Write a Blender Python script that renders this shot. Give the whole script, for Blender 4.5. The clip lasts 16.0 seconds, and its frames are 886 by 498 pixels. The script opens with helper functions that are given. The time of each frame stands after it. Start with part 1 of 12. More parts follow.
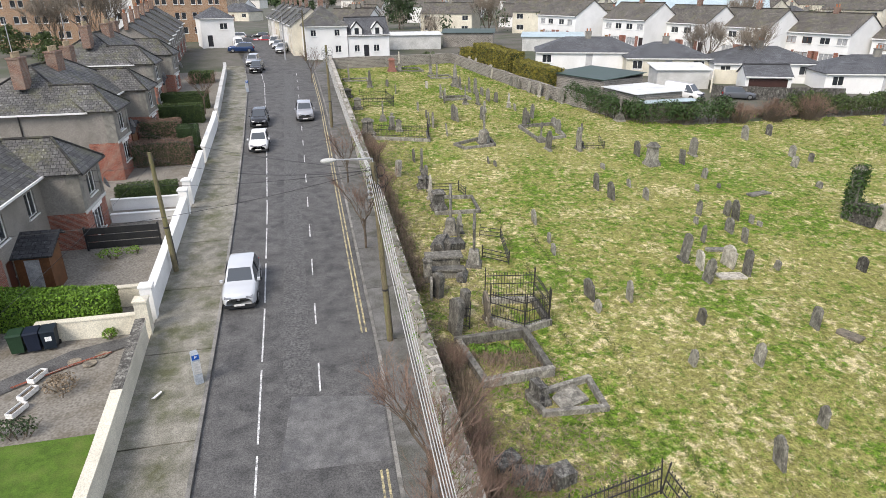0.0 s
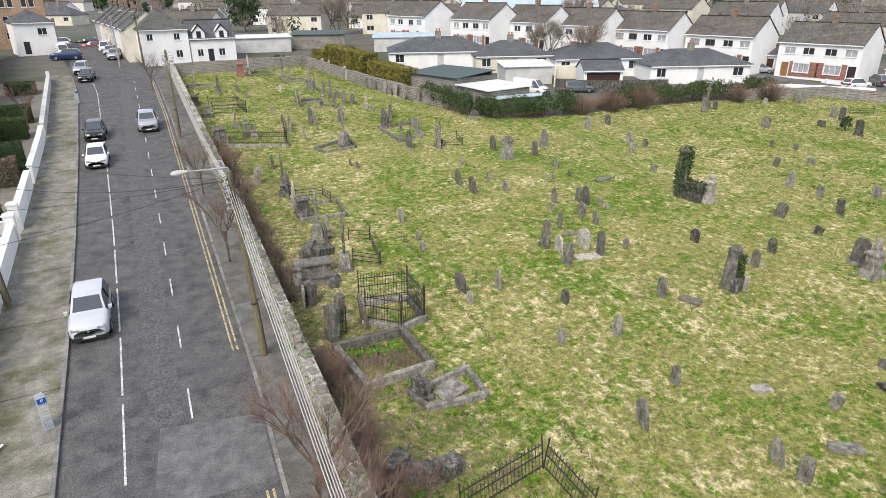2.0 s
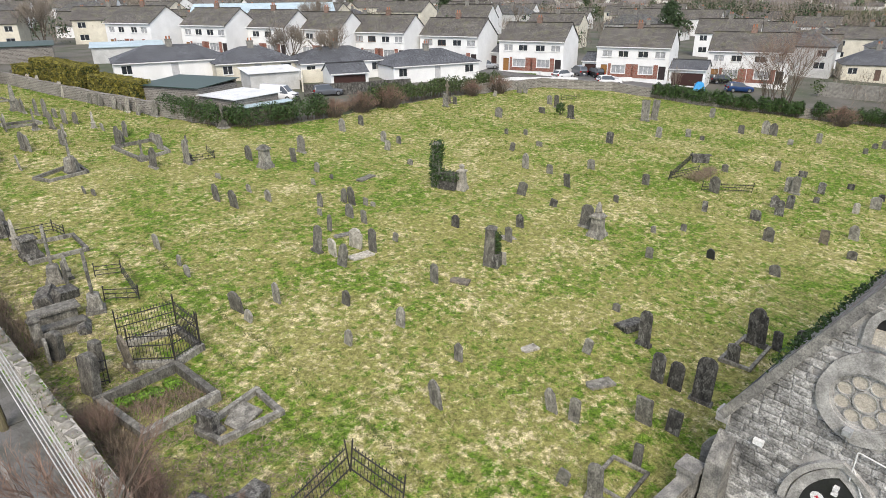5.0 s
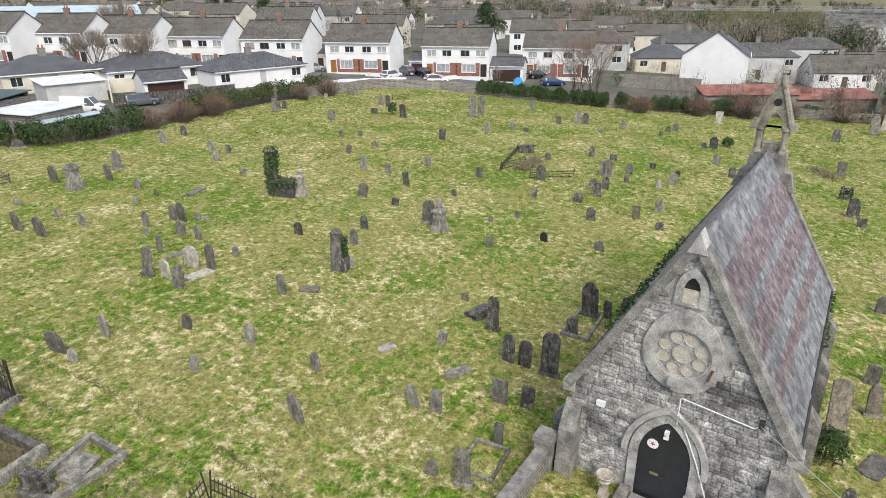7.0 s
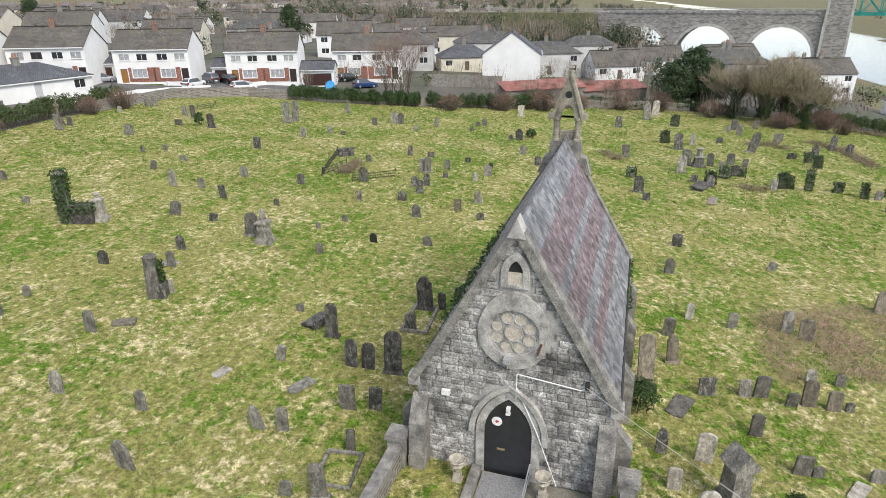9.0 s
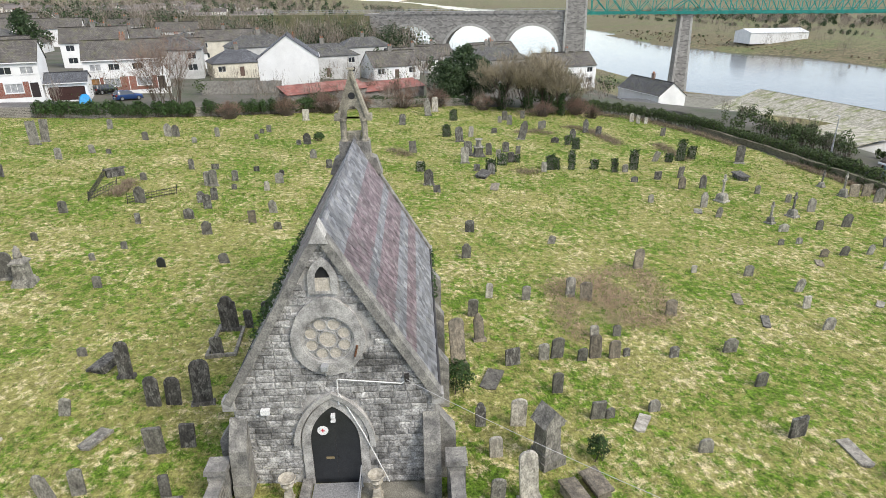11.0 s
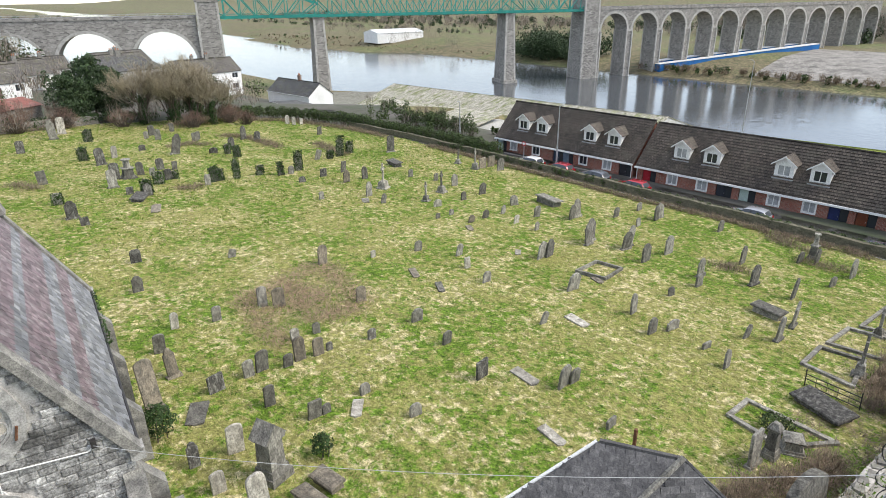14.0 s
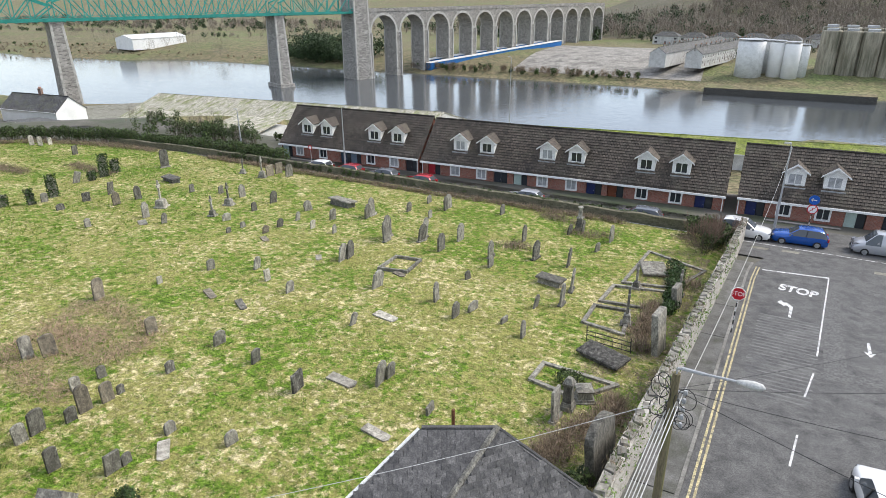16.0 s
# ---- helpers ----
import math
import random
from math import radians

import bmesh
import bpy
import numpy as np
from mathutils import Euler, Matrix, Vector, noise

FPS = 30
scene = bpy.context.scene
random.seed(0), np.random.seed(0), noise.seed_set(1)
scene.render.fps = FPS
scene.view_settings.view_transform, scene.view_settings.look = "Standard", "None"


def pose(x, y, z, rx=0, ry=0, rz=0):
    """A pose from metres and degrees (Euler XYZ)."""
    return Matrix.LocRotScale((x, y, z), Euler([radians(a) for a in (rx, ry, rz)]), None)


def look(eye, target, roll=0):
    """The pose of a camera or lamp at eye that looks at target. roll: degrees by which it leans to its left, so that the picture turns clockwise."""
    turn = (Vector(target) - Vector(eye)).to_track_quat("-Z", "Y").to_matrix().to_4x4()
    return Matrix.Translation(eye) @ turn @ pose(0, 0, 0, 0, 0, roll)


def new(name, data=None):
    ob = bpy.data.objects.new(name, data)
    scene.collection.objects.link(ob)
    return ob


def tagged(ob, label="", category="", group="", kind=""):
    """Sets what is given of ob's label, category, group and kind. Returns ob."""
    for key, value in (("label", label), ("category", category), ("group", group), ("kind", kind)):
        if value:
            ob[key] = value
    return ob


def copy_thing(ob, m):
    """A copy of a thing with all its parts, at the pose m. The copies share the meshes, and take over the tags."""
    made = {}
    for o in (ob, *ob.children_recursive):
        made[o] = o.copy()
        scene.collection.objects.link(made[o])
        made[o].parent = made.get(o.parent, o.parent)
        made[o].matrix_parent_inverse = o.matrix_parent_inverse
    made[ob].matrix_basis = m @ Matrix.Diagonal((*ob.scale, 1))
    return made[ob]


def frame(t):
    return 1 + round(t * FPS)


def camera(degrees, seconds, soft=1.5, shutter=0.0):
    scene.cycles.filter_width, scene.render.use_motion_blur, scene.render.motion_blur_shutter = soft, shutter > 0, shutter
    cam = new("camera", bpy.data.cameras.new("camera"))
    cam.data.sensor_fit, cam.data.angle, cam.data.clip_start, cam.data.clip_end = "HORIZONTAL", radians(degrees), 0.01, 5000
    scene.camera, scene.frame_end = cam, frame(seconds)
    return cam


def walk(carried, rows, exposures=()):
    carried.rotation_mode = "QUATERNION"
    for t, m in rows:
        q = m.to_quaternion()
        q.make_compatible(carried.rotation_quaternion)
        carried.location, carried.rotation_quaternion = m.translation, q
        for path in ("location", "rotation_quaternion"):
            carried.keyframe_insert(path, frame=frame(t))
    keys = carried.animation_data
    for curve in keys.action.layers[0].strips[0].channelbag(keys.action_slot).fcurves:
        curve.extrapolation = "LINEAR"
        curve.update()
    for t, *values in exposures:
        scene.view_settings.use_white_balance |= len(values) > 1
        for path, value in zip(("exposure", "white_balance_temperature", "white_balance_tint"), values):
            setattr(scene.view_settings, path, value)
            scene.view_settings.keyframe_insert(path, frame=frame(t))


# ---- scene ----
cam = camera(71.29, 16.0, soft=0.5)
EXPOSURE = 0.71
walk(cam, [
    (0, pose(0, 0, 16.5, 67.54, 0.4, -12.74)),
    (0.5, pose(0, 0, 16.5, 67.54, 0.43, -15.91)),
    (1, pose(0, 0, 16.5, 67.55, 0.42, -19.07)),
    (1.5, pose(0, 0, 16.5, 67.52, 0.42, -22.3)),
    (2, pose(0, 0, 16.5, 67.52, 0.49, -25.75)),
    (2.5, pose(0, 0, 16.5, 67.53, 0.52, -29.31)),
    (3, pose(0, 0, 16.5, 67.54, 0.56, -33.05)),
    (3.5, pose(0, 0, 16.5, 67.50, 0.58, -36.85)),
    (4, pose(0, 0, 16.5, 67.55, 0.6, -40.67)),
    (6.5, pose(0, 0, 16.5, 67.63, 0.61, -59.61)),
    (7, pose(0, 0, 16.5, 67.60, 0.63, -63.51)),
    (7.5, pose(0, 0, 16.5, 67.64, 0.57, -67.46)),
    (8, pose(0, 0, 16.5, 67.67, 0.57, -71.45)),
    (8.5, pose(0, 0, 16.5, 67.66, 0.6, -75.69)),
    (9, pose(0, 0, 16.5, 67.65, 0.63, -80.35)),
    (11.5, pose(0, 0, 16.5, 67.61, 0.64, -104.77)),
    (12, pose(0, 0, 16.5, 67.62, 0.56, -109.57)),
    (12.5, pose(0, 0, 16.5, 67.57, 0.53, -114.68)),
    (13, pose(0, 0, 16.5, 67.58, 0.51, -120.1)),
    (13.5, pose(0, 0, 16.5, 67.60, 0.52, -125.51)),
    (14, pose(0, 0, 16.5, 67.58, 0.54, -130.93)),
    (14.5, pose(0, 0, 16.5, 67.60, 0.49, -136.29)),
    (15, pose(0, 0, 16.5, 67.60, 0.45, -141.35)),
    (15.5, pose(0, 0, 16.5, 67.60, 0.32, -146.09)),
    (16, pose(0, 0, 16.5, 67.60, 0.37, -150.72)),
], exposures=[(0, EXPOSURE, 6800, 15), (7.5, EXPOSURE - 0.07, 6740, 13.8), (16, EXPOSURE + 0.14, 6650, 12.5)])

# world and sun: bright broken cloud, the sun behind it in the southwest
SUN_AZ, SUN_EL = 225.0, 44.0
world = bpy.data.worlds.new("sky")
scene.world = world
world.use_nodes = True
wn = world.node_tree.nodes
sky = wn.new("ShaderNodeTexSky")
sky.sky_type = "NISHITA"
sky.sun_disc = False
sky.sun_elevation = radians(SUN_EL)
sky.sun_rotation = radians(SUN_AZ)
sky.air_density, sky.dust_density, sky.ozone_density = 1.0, 0.1, 1.5
wn["Background"].inputs["Strength"].default_value = 0.133
# an even sheet of thin cloud evens out the clear sky's gradient
cloud = wn.new("ShaderNodeMix")
cloud.data_type = "RGBA"
cloud.inputs[0].default_value = 0.42
cloud.inputs[7].default_value = (6.7, 7.0, 7.4, 1.0)
world.node_tree.links.new(sky.outputs["Color"], cloud.inputs[6])
world.node_tree.links.new(cloud.outputs[2], wn["Background"].inputs["Color"])
sun_data = bpy.data.lights.new("sun", "SUN")
sun_data.energy, sun_data.angle, sun_data.color = 2.2, radians(28), (1.0, 0.95, 0.85)
sun_ob = new("sun", sun_data)
sun_dir = Vector((math.sin(radians(SUN_AZ)) * math.cos(radians(SUN_EL)), math.cos(radians(SUN_AZ)) * math.cos(radians(SUN_EL)), math.sin(radians(SUN_EL))))
sun_ob.matrix_world = look(sun_dir * 100, (0, 0, 0))

# ---------------------------------------------------------------- materials
def mat(name, c1, c2=None, size=0.5, rough=0.8, bump=0.0, bump_size=None, stain=None, stain_size=3.0, stain_amt=0.5, metal=0.0,
        vary=0.0, island=0.0, spec=0.3, detail=6.0, stretch=None, speck=0.2, speck_size=0.05):
    """A noise-driven surface. size, bump_size, stain_size in metres; vary: spread of brightness from object to object; island: the same from piece to piece of a joined mesh."""
    m = bpy.data.materials.new(name)
    m.use_nodes = True
    nt, ns = m.node_tree, m.node_tree.nodes
    bsdf = ns["Principled BSDF"]
    bsdf.inputs["Roughness"].default_value = rough
    bsdf.inputs["Metallic"].default_value = metal
    bsdf.inputs["Specular IOR Level"].default_value = spec
    geo = ns.new("ShaderNodeNewGeometry")
    pos = geo.outputs["Position"]
    if stretch:
        mp = ns.new("ShaderNodeMapping")
        mp.inputs["Scale"].default_value = stretch
        nt.links.new(pos, mp.inputs["Vector"])
        pos = mp.outputs["Vector"]

    def noise_tex(sz, det=detail, rg=0.6):
        n = ns.new("ShaderNodeTexNoise")
        n.inputs["Scale"].default_value = 1.0 / sz
        n.inputs["Detail"].default_value = det
        n.inputs["Roughness"].default_value = rg
        nt.links.new(pos, n.inputs["Vector"])
        return n.outputs["Fac"]

    def ramp(src, lo, hi):
        r = ns.new("ShaderNodeMapRange")
        r.inputs["From Min"].default_value, r.inputs["From Max"].default_value = lo, hi
        nt.links.new(src, r.inputs["Value"])
        return r.outputs["Result"]

    def mix(fac, a, b, mode="MIX"):
        x = ns.new("ShaderNodeMix")
        x.data_type, x.blend_type = "RGBA", mode
        for sock, val in ((x.inputs[0], fac), (x.inputs[6], a), (x.inputs[7], b)):
            if isinstance(val, bpy.types.NodeSocket):
                nt.links.new(val, sock)
            elif isinstance(val, (int, float)):
                sock.default_value = val
            else:
                sock.default_value = (*val, 1.0)
        return x.outputs[2]

    c2 = c2 or tuple(v * 0.7 for v in c1)
    col = mix(ramp(noise_tex(size), 0.35, 0.65), c1, c2)
    if stain:
        f = ramp(noise_tex(stain_size, 4.0, 0.65), 0.48, 0.68)
        k = ns.new("ShaderNodeMath")
        k.operation = "MULTIPLY"
        k.inputs[1].default_value = stain_amt
        nt.links.new(f, k.inputs[0])
        col = mix(k.outputs[0], col, stain)
    for amt, src in ((vary, "o"), (island, "i"), (speck, "s")):
        if amt:
            mr = ns.new("ShaderNodeMapRange")
            if src == "o":
                r = ns.new("ShaderNodeObjectInfo").outputs["Random"]
            elif src == "i":
                r = geo.outputs["Random Per Island"]
            else:
                r = noise_tex(speck_size, 3.0, 0.7)
                mr.inputs["From Min"].default_value, mr.inputs["From Max"].default_value = 0.36, 0.64
            mr.inputs["To Min"].default_value, mr.inputs["To Max"].default_value = 1 - amt, 1 + amt
            nt.links.new(r, mr.inputs["Value"])
            h = ns.new("ShaderNodeHueSaturation")
            nt.links.new(mr.outputs["Result"], h.inputs["Value"])
            nt.links.new(col, h.inputs["Color"])
            col = h.outputs["Color"]
    nt.links.new(col, bsdf.inputs["Base Color"])
    if bump:
        b = ns.new("ShaderNodeBump")
        b.inputs["Strength"].default_value = min(1.0, bump)
        b.inputs["Distance"].default_value = 0.03
        nt.links.new(noise_tex(bump_size or size * 0.3), b.inputs["Height"])
        nt.links.new(b.outputs["Normal"], bsdf.inputs["Normal"])
    return m


def brick_mat(name, c1, c2, mortar, bw=0.225, bh=0.075, axis="xz", rough=0.85, gap=0.01, stain=None):
    """Bricks or blocks too far off to be told apart, at their real size, on object coordinates."""
    m = mat(name, c1, c2, 0.6, rough)
    nt, ns = m.node_tree, m.node_tree.nodes
    tc = ns.new("ShaderNodeTexCoord")
    sep = ns.new("ShaderNodeSeparateXYZ")
    nt.links.new(tc.outputs["Object"], sep.inputs[0])
    add = ns.new("ShaderNodeMath")
    add.operation = "ADD"
    nt.links.new(sep.outputs["X"], add.inputs[0])
    nt.links.new(sep.outputs["Y"], add.inputs[1])
    comb = ns.new("ShaderNodeCombineXYZ")
    nt.links.new(add.outputs[0], comb.inputs["X"])
    nt.links.new(sep.outputs["Z"], comb.inputs["Y"])
    br = ns.new("ShaderNodeTexBrick")
    br.inputs["Scale"].default_value = 1.0
    br.inputs["Brick Width"].default_value = bw
    br.inputs["Row Height"].default_value = bh
    br.inputs["Mortar Size"].default_value = gap
    br.inputs["Color1"].default_value = (*c1, 1)
    br.inputs["Color2"].default_value = (*c2, 1)
    br.inputs["Mortar"].default_value = (*mortar, 1)
    nt.links.new(comb.outputs[0], br.inputs["Vector"])
    n = ns.new("ShaderNodeTexNoise")
    n.inputs["Scale"].default_value = 0.5
    n.inputs["Detail"].default_value = 6
    geo = ns.new("ShaderNodeNewGeometry")
    nt.links.new(geo.outputs["Position"], n.inputs["Vector"])
    mr = ns.new("ShaderNodeMapRange")
    mr.inputs["To Min"].default_value, mr.inputs["To Max"].default_value = 0.6, 1.35
    nt.links.new(n.outputs["Fac"], mr.inputs["Value"])
    h = ns.new("ShaderNodeHueSaturation")
    nt.links.new(mr.outputs["Result"], h.inputs["Value"])
    nt.links.new(br.outputs["Color"], h.inputs["Color"])
    n3 = ns.new("ShaderNodeTexNoise")
    n3.inputs["Scale"].default_value, n3.inputs["Detail"].default_value, n3.inputs["Roughness"].default_value = 9.0, 5, 0.7
    nt.links.new(geo.outputs["Position"], n3.inputs["Vector"])
    m3 = ns.new("ShaderNodeMapRange")
    m3.inputs["From Min"].default_value, m3.inputs["From Max"].default_value = 0.3, 0.7
    m3.inputs["To Min"].default_value, m3.inputs["To Max"].default_value = 0.6, 1.35
    nt.links.new(n3.outputs["Fac"], m3.inputs["Value"])
    h2 = ns.new("ShaderNodeHueSaturation")
    nt.links.new(m3.outputs["Result"], h2.inputs["Value"])
    nt.links.new(h.outputs["Color"], h2.inputs["Color"])
    nt.links.new(h2.outputs["Color"], ns["Principled BSDF"].inputs["Base Color"])
    bp = ns.new("ShaderNodeBump")
    bp.inputs["Strength"].default_value, bp.inputs["Distance"].default_value = 0.8, 0.03
    nt.links.new(n3.outputs["Fac"], bp.inputs["Height"])
    nt.links.new(bp.outputs["Normal"], ns["Principled BSDF"].inputs["Normal"])
    return m


def roof_mat(name, c1, c2, course=0.25, width=0.3, rough=0.7, moss=None, depth=0.6):
    """Tiles or slates of a far roof: courses and joints on the mesh's UV map (metres), with moss and weathering."""
    m = mat(name, c1, c2, 1.2, rough)
    nt, ns = m.node_tree, m.node_tree.nodes
    uv = ns.new("ShaderNodeUVMap")
    br = ns.new("ShaderNodeTexBrick")
    br.inputs["Scale"].default_value = 1.0
    br.inputs["Brick Width"].default_value = width
    br.inputs["Row Height"].default_value = course
    br.inputs["Mortar Size"].default_value = 0.018
    br.inputs["Color1"].default_value = (*c1, 1)
    br.inputs["Color2"].default_value = (*c2, 1)
    br.inputs["Mortar"].default_value = (*[v * 0.35 for v in c2], 1)
    nt.links.new(uv.outputs[0], br.inputs["Vector"])
    geo = ns.new("ShaderNodeNewGeometry")
    n = ns.new("ShaderNodeTexNoise")
    n.inputs["Scale"].default_value, n.inputs["Detail"].default_value, n.inputs["Roughness"].default_value = 0.45, 8, 0.65
    nt.links.new(geo.outputs["Position"], n.inputs["Vector"])
    mr = ns.new("ShaderNodeMapRange")
    mr.inputs["From Min"].default_value, mr.inputs["From Max"].default_value = 0.3, 0.7
    mr.inputs["To Min"].default_value, mr.inputs["To Max"].default_value = 0.65, 1.3
    nt.links.new(n.outputs["Fac"], mr.inputs["Value"])
    h = ns.new("ShaderNodeHueSaturation")
    nt.links.new(mr.outputs["Result"], h.inputs["Value"])
    nt.links.new(br.outputs["Color"], h.inputs["Color"])
    col = h.outputs["Color"]
    if moss:
        n2 = ns.new("ShaderNodeTexNoise")
        n2.inputs["Scale"].default_value, n2.inputs["Detail"].default_value, n2.inputs["Roughness"].default_value = 0.8, 10, 0.75
        nt.links.new(geo.outputs["Position"], n2.inputs["Vector"])
        m2 = ns.new("ShaderNodeMapRange")
        m2.inputs["From Min"].default_value, m2.inputs["From Max"].default_value, m2.inputs["To Max"].default_value = 0.5, 0.66, 0.8
        nt.links.new(n2.outputs["Fac"], m2.inputs["Value"])
        x = ns.new("ShaderNodeMix")
        x.data_type = "RGBA"
        nt.links.new(m2.outputs["Result"], x.inputs[0])
        nt.links.new(col, x.inputs[6])
        x.inputs[7].default_value = (*moss, 1)
        col = x.outputs[2]
    n4 = ns.new("ShaderNodeTexNoise")
    n4.inputs["Scale"].default_value, n4.inputs["Detail"].default_value, n4.inputs["Roughness"].default_value = 7.0, 4, 0.75
    nt.links.new(geo.outputs["Position"], n4.inputs["Vector"])
    for lo, hi, t0, t1 in ((0.34, 0.66, 0.6, 1.4), (0.63, 0.70, 1.0, 2.6)):
        m4 = ns.new("ShaderNodeMapRange")
        m4.inputs["From Min"].default_value, m4.inputs["From Max"].default_value = lo, hi
        m4.inputs["To Min"].default_value, m4.inputs["To Max"].default_value = t0, t1
        nt.links.new(n4.outputs["Fac"], m4.inputs["Value"])
        h4 = ns.new("ShaderNodeHueSaturation")
        nt.links.new(m4.outputs["Result"], h4.inputs["Value"])
        nt.links.new(col, h4.inputs["Color"])
        col = h4.outputs["Color"]
    nt.links.new(col, ns["Principled BSDF"].inputs["Base Color"])
    b = ns.new("ShaderNodeBump")
    b.inputs["Strength"].default_value, b.inputs["Distance"].default_value = depth, 0.04
    nt.links.new(br.outputs["Fac"], b.inputs["Height"])
    b.invert = True
    nt.links.new(b.outputs["Normal"], ns["Principled BSDF"].inputs["Normal"])
    return m


def glass_mat(name, tint=(0.03, 0.035, 0.04)):
    m = bpy.data.materials.new(name)
    m.use_nodes = True
    b = m.node_tree.nodes["Principled BSDF"]
    b.inputs["Base Color"].default_value = (*tint, 1)
    b.inputs["Roughness"].default_value = 0.05
    b.inputs["Specular IOR Level"].default_value = 0.6
    return m


def grass_mat(name, green, straw, thatch, dark, straw_at=0.5, green_at=0.5):
    """Rough turf: an olive thatch with pale mats of dead grass, clumps of living green and dark mottling that puts the
    shade of hollows into the colour, each at its own scale; the lower, damper end of the slope is greener.
    """
    m = mat(name, green, dark, 0.25, 0.95, bump=1.0, bump_size=0.16, spec=0.1)
    nt, ns = m.node_tree, m.node_tree.nodes
    geo = ns.new("ShaderNodeNewGeometry")
    ns["Bump"].inputs["Distance"].default_value = 0.16

    def nz(sz, det, rg, shift=0.0):
        mp = ns.new("ShaderNodeMapping")
        mp.inputs["Location"].default_value = (shift, shift * 1.7, 0)
        nt.links.new(geo.outputs["Position"], mp.inputs["Vector"])
        n = ns.new("ShaderNodeTexNoise")
        n.inputs["Scale"].default_value, n.inputs["Detail"].default_value, n.inputs["Roughness"].default_value = 1 / sz, det, rg
        nt.links.new(mp.outputs["Vector"], n.inputs["Vector"])
        return n.outputs["Fac"]

    def mixc(fac, a, b, mode="MIX"):
        x = ns.new("ShaderNodeMix")
        x.data_type, x.blend_type = "RGBA", mode
        nt.links.new(fac, x.inputs[0])
        for s, v in ((x.inputs[6], a), (x.inputs[7], b)):
            if isinstance(v, bpy.types.NodeSocket):
                nt.links.new(v, s)
            else:
                s.default_value = (*v, 1)
        return x.outputs[2]

    def rng(src, lo, hi, t0=0.0, t1=1.0):
        r = ns.new("ShaderNodeMapRange")
        r.inputs["From Min"].default_value, r.inputs["From Max"].default_value = lo, hi
        r.inputs["To Min"].default_value, r.inputs["To Max"].default_value = t0, t1
        nt.links.new(src, r.inputs["Value"])
        return r.outputs["Result"]

    def plus(a, b):
        k = ns.new("ShaderNodeMath")
        k.operation = "ADD"
        nt.links.new(a, k.inputs[0])
        nt.links.new(b, k.inputs[1])
        return k.outputs[0]

    sep = ns.new("ShaderNodeSeparateXYZ")
    nt.links.new(geo.outputs["Position"], sep.inputs[0])
    damp = rng(sep.outputs["Y"], -25, 30, 0.0, -0.003)
    broad = rng(nz(6.0, 4, 0.55), 0.32, 0.68, -0.085, 0.085)
    mats_f = plus(nz(0.42, 7, 0.76), rng(nz(3.2, 3, 0.5, 9.0), 0.3, 0.7, -0.06, 0.06))
    clump_f = plus(plus(nz(0.6, 7, 0.74, 31.0), damp), broad)
    base = mixc(rng(nz(0.14, 5, 0.8), 0.36, 0.64), thatch, tuple(v * 0.55 for v in thatch))
    st = mixc(rng(nz(0.10, 5, 0.8, 5.0), 0.34, 0.66), straw, tuple(v * 0.62 for v in straw))
    # dark mottling among the green: shade between tufts, put into the colour
    gr = mixc(rng(nz(0.17, 5, 0.8, 14.0), 0.36, 0.64), green, dark)
    col = mixc(rng(mats_f, straw_at - 0.03, straw_at + 0.08), base, st)
    col = mixc(rng(clump_f, green_at - 0.02, green_at + 0.075), col, gr)
    h = ns.new("ShaderNodeHueSaturation")
    nt.links.new(rng(nz(0.30, 9, 0.88, 3.0), 0.36, 0.64, 0.32, 1.7), h.inputs["Value"])
    nt.links.new(col, h.inputs["Color"])
    nt.links.new(h.outputs["Color"], ns["Principled BSDF"].inputs["Base Color"])
    return m


MAT = {}
MAT["lawn"] = grass_mat("rough_turf", (0.185, 0.30, 0.036), (0.74, 0.63, 0.37), (0.33, 0.32, 0.105), (0.036, 0.072, 0.011), 0.543, 0.506)
MAT["town"] = mat("town_ground", (0.085, 0.085, 0.06), (0.14, 0.13, 0.115), 5, 0.95, stain=(0.05, 0.075, 0.03), stain_size=14, stain_amt=0.9)
MAT["far_field"] = mat("far_field", (0.21, 0.17, 0.10), (0.10, 0.10, 0.048), 3, 0.95, stain=(0.12, 0.17, 0.05), stain_size=50, stain_amt=0.7, speck=0.5, speck_size=1.0)
MAT["wood_floor"] = mat("woodland_floor", (0.13, 0.11, 0.075), (0.07, 0.065, 0.04), 6, 0.95, stain=(0.08, 0.10, 0.035), stain_size=25, stain_amt=0.7, speck=0.4, speck_size=1.5)
MAT["yard_grey"] = mat("weathered_concrete_yard", (0.33, 0.31, 0.275), (0.22, 0.205, 0.18), 4, 0.9, stain=(0.10, 0.095, 0.085), stain_size=7, stain_amt=0.75, speck=0.25, speck_size=0.8)
MAT["garden"] = mat("garden_gravel", (0.30, 0.28, 0.245), (0.14, 0.13, 0.11), 0.1, 0.95, bump=0.6, stain=(0.10, 0.08, 0.05), stain_size=1.5)
MAT["asphalt"] = mat("asphalt", (0.125, 0.123, 0.119), (0.082, 0.081, 0.079), 0.8, 0.78, bump=0.4, bump_size=0.04, stain=(0.045, 0.045, 0.045), stain_size=0.9, stain_amt=0.7, spec=0.3, speck=0.38, speck_size=0.06)
MAT["asphalt_new"] = mat("asphalt_new", (0.165, 0.163, 0.158), (0.10, 0.099, 0.096), 0.5, 0.7, bump=0.3, bump_size=0.04, stain=(0.06, 0.06, 0.064), stain_size=1.4, stain_amt=0.8, spec=0.4, speck=0.3)
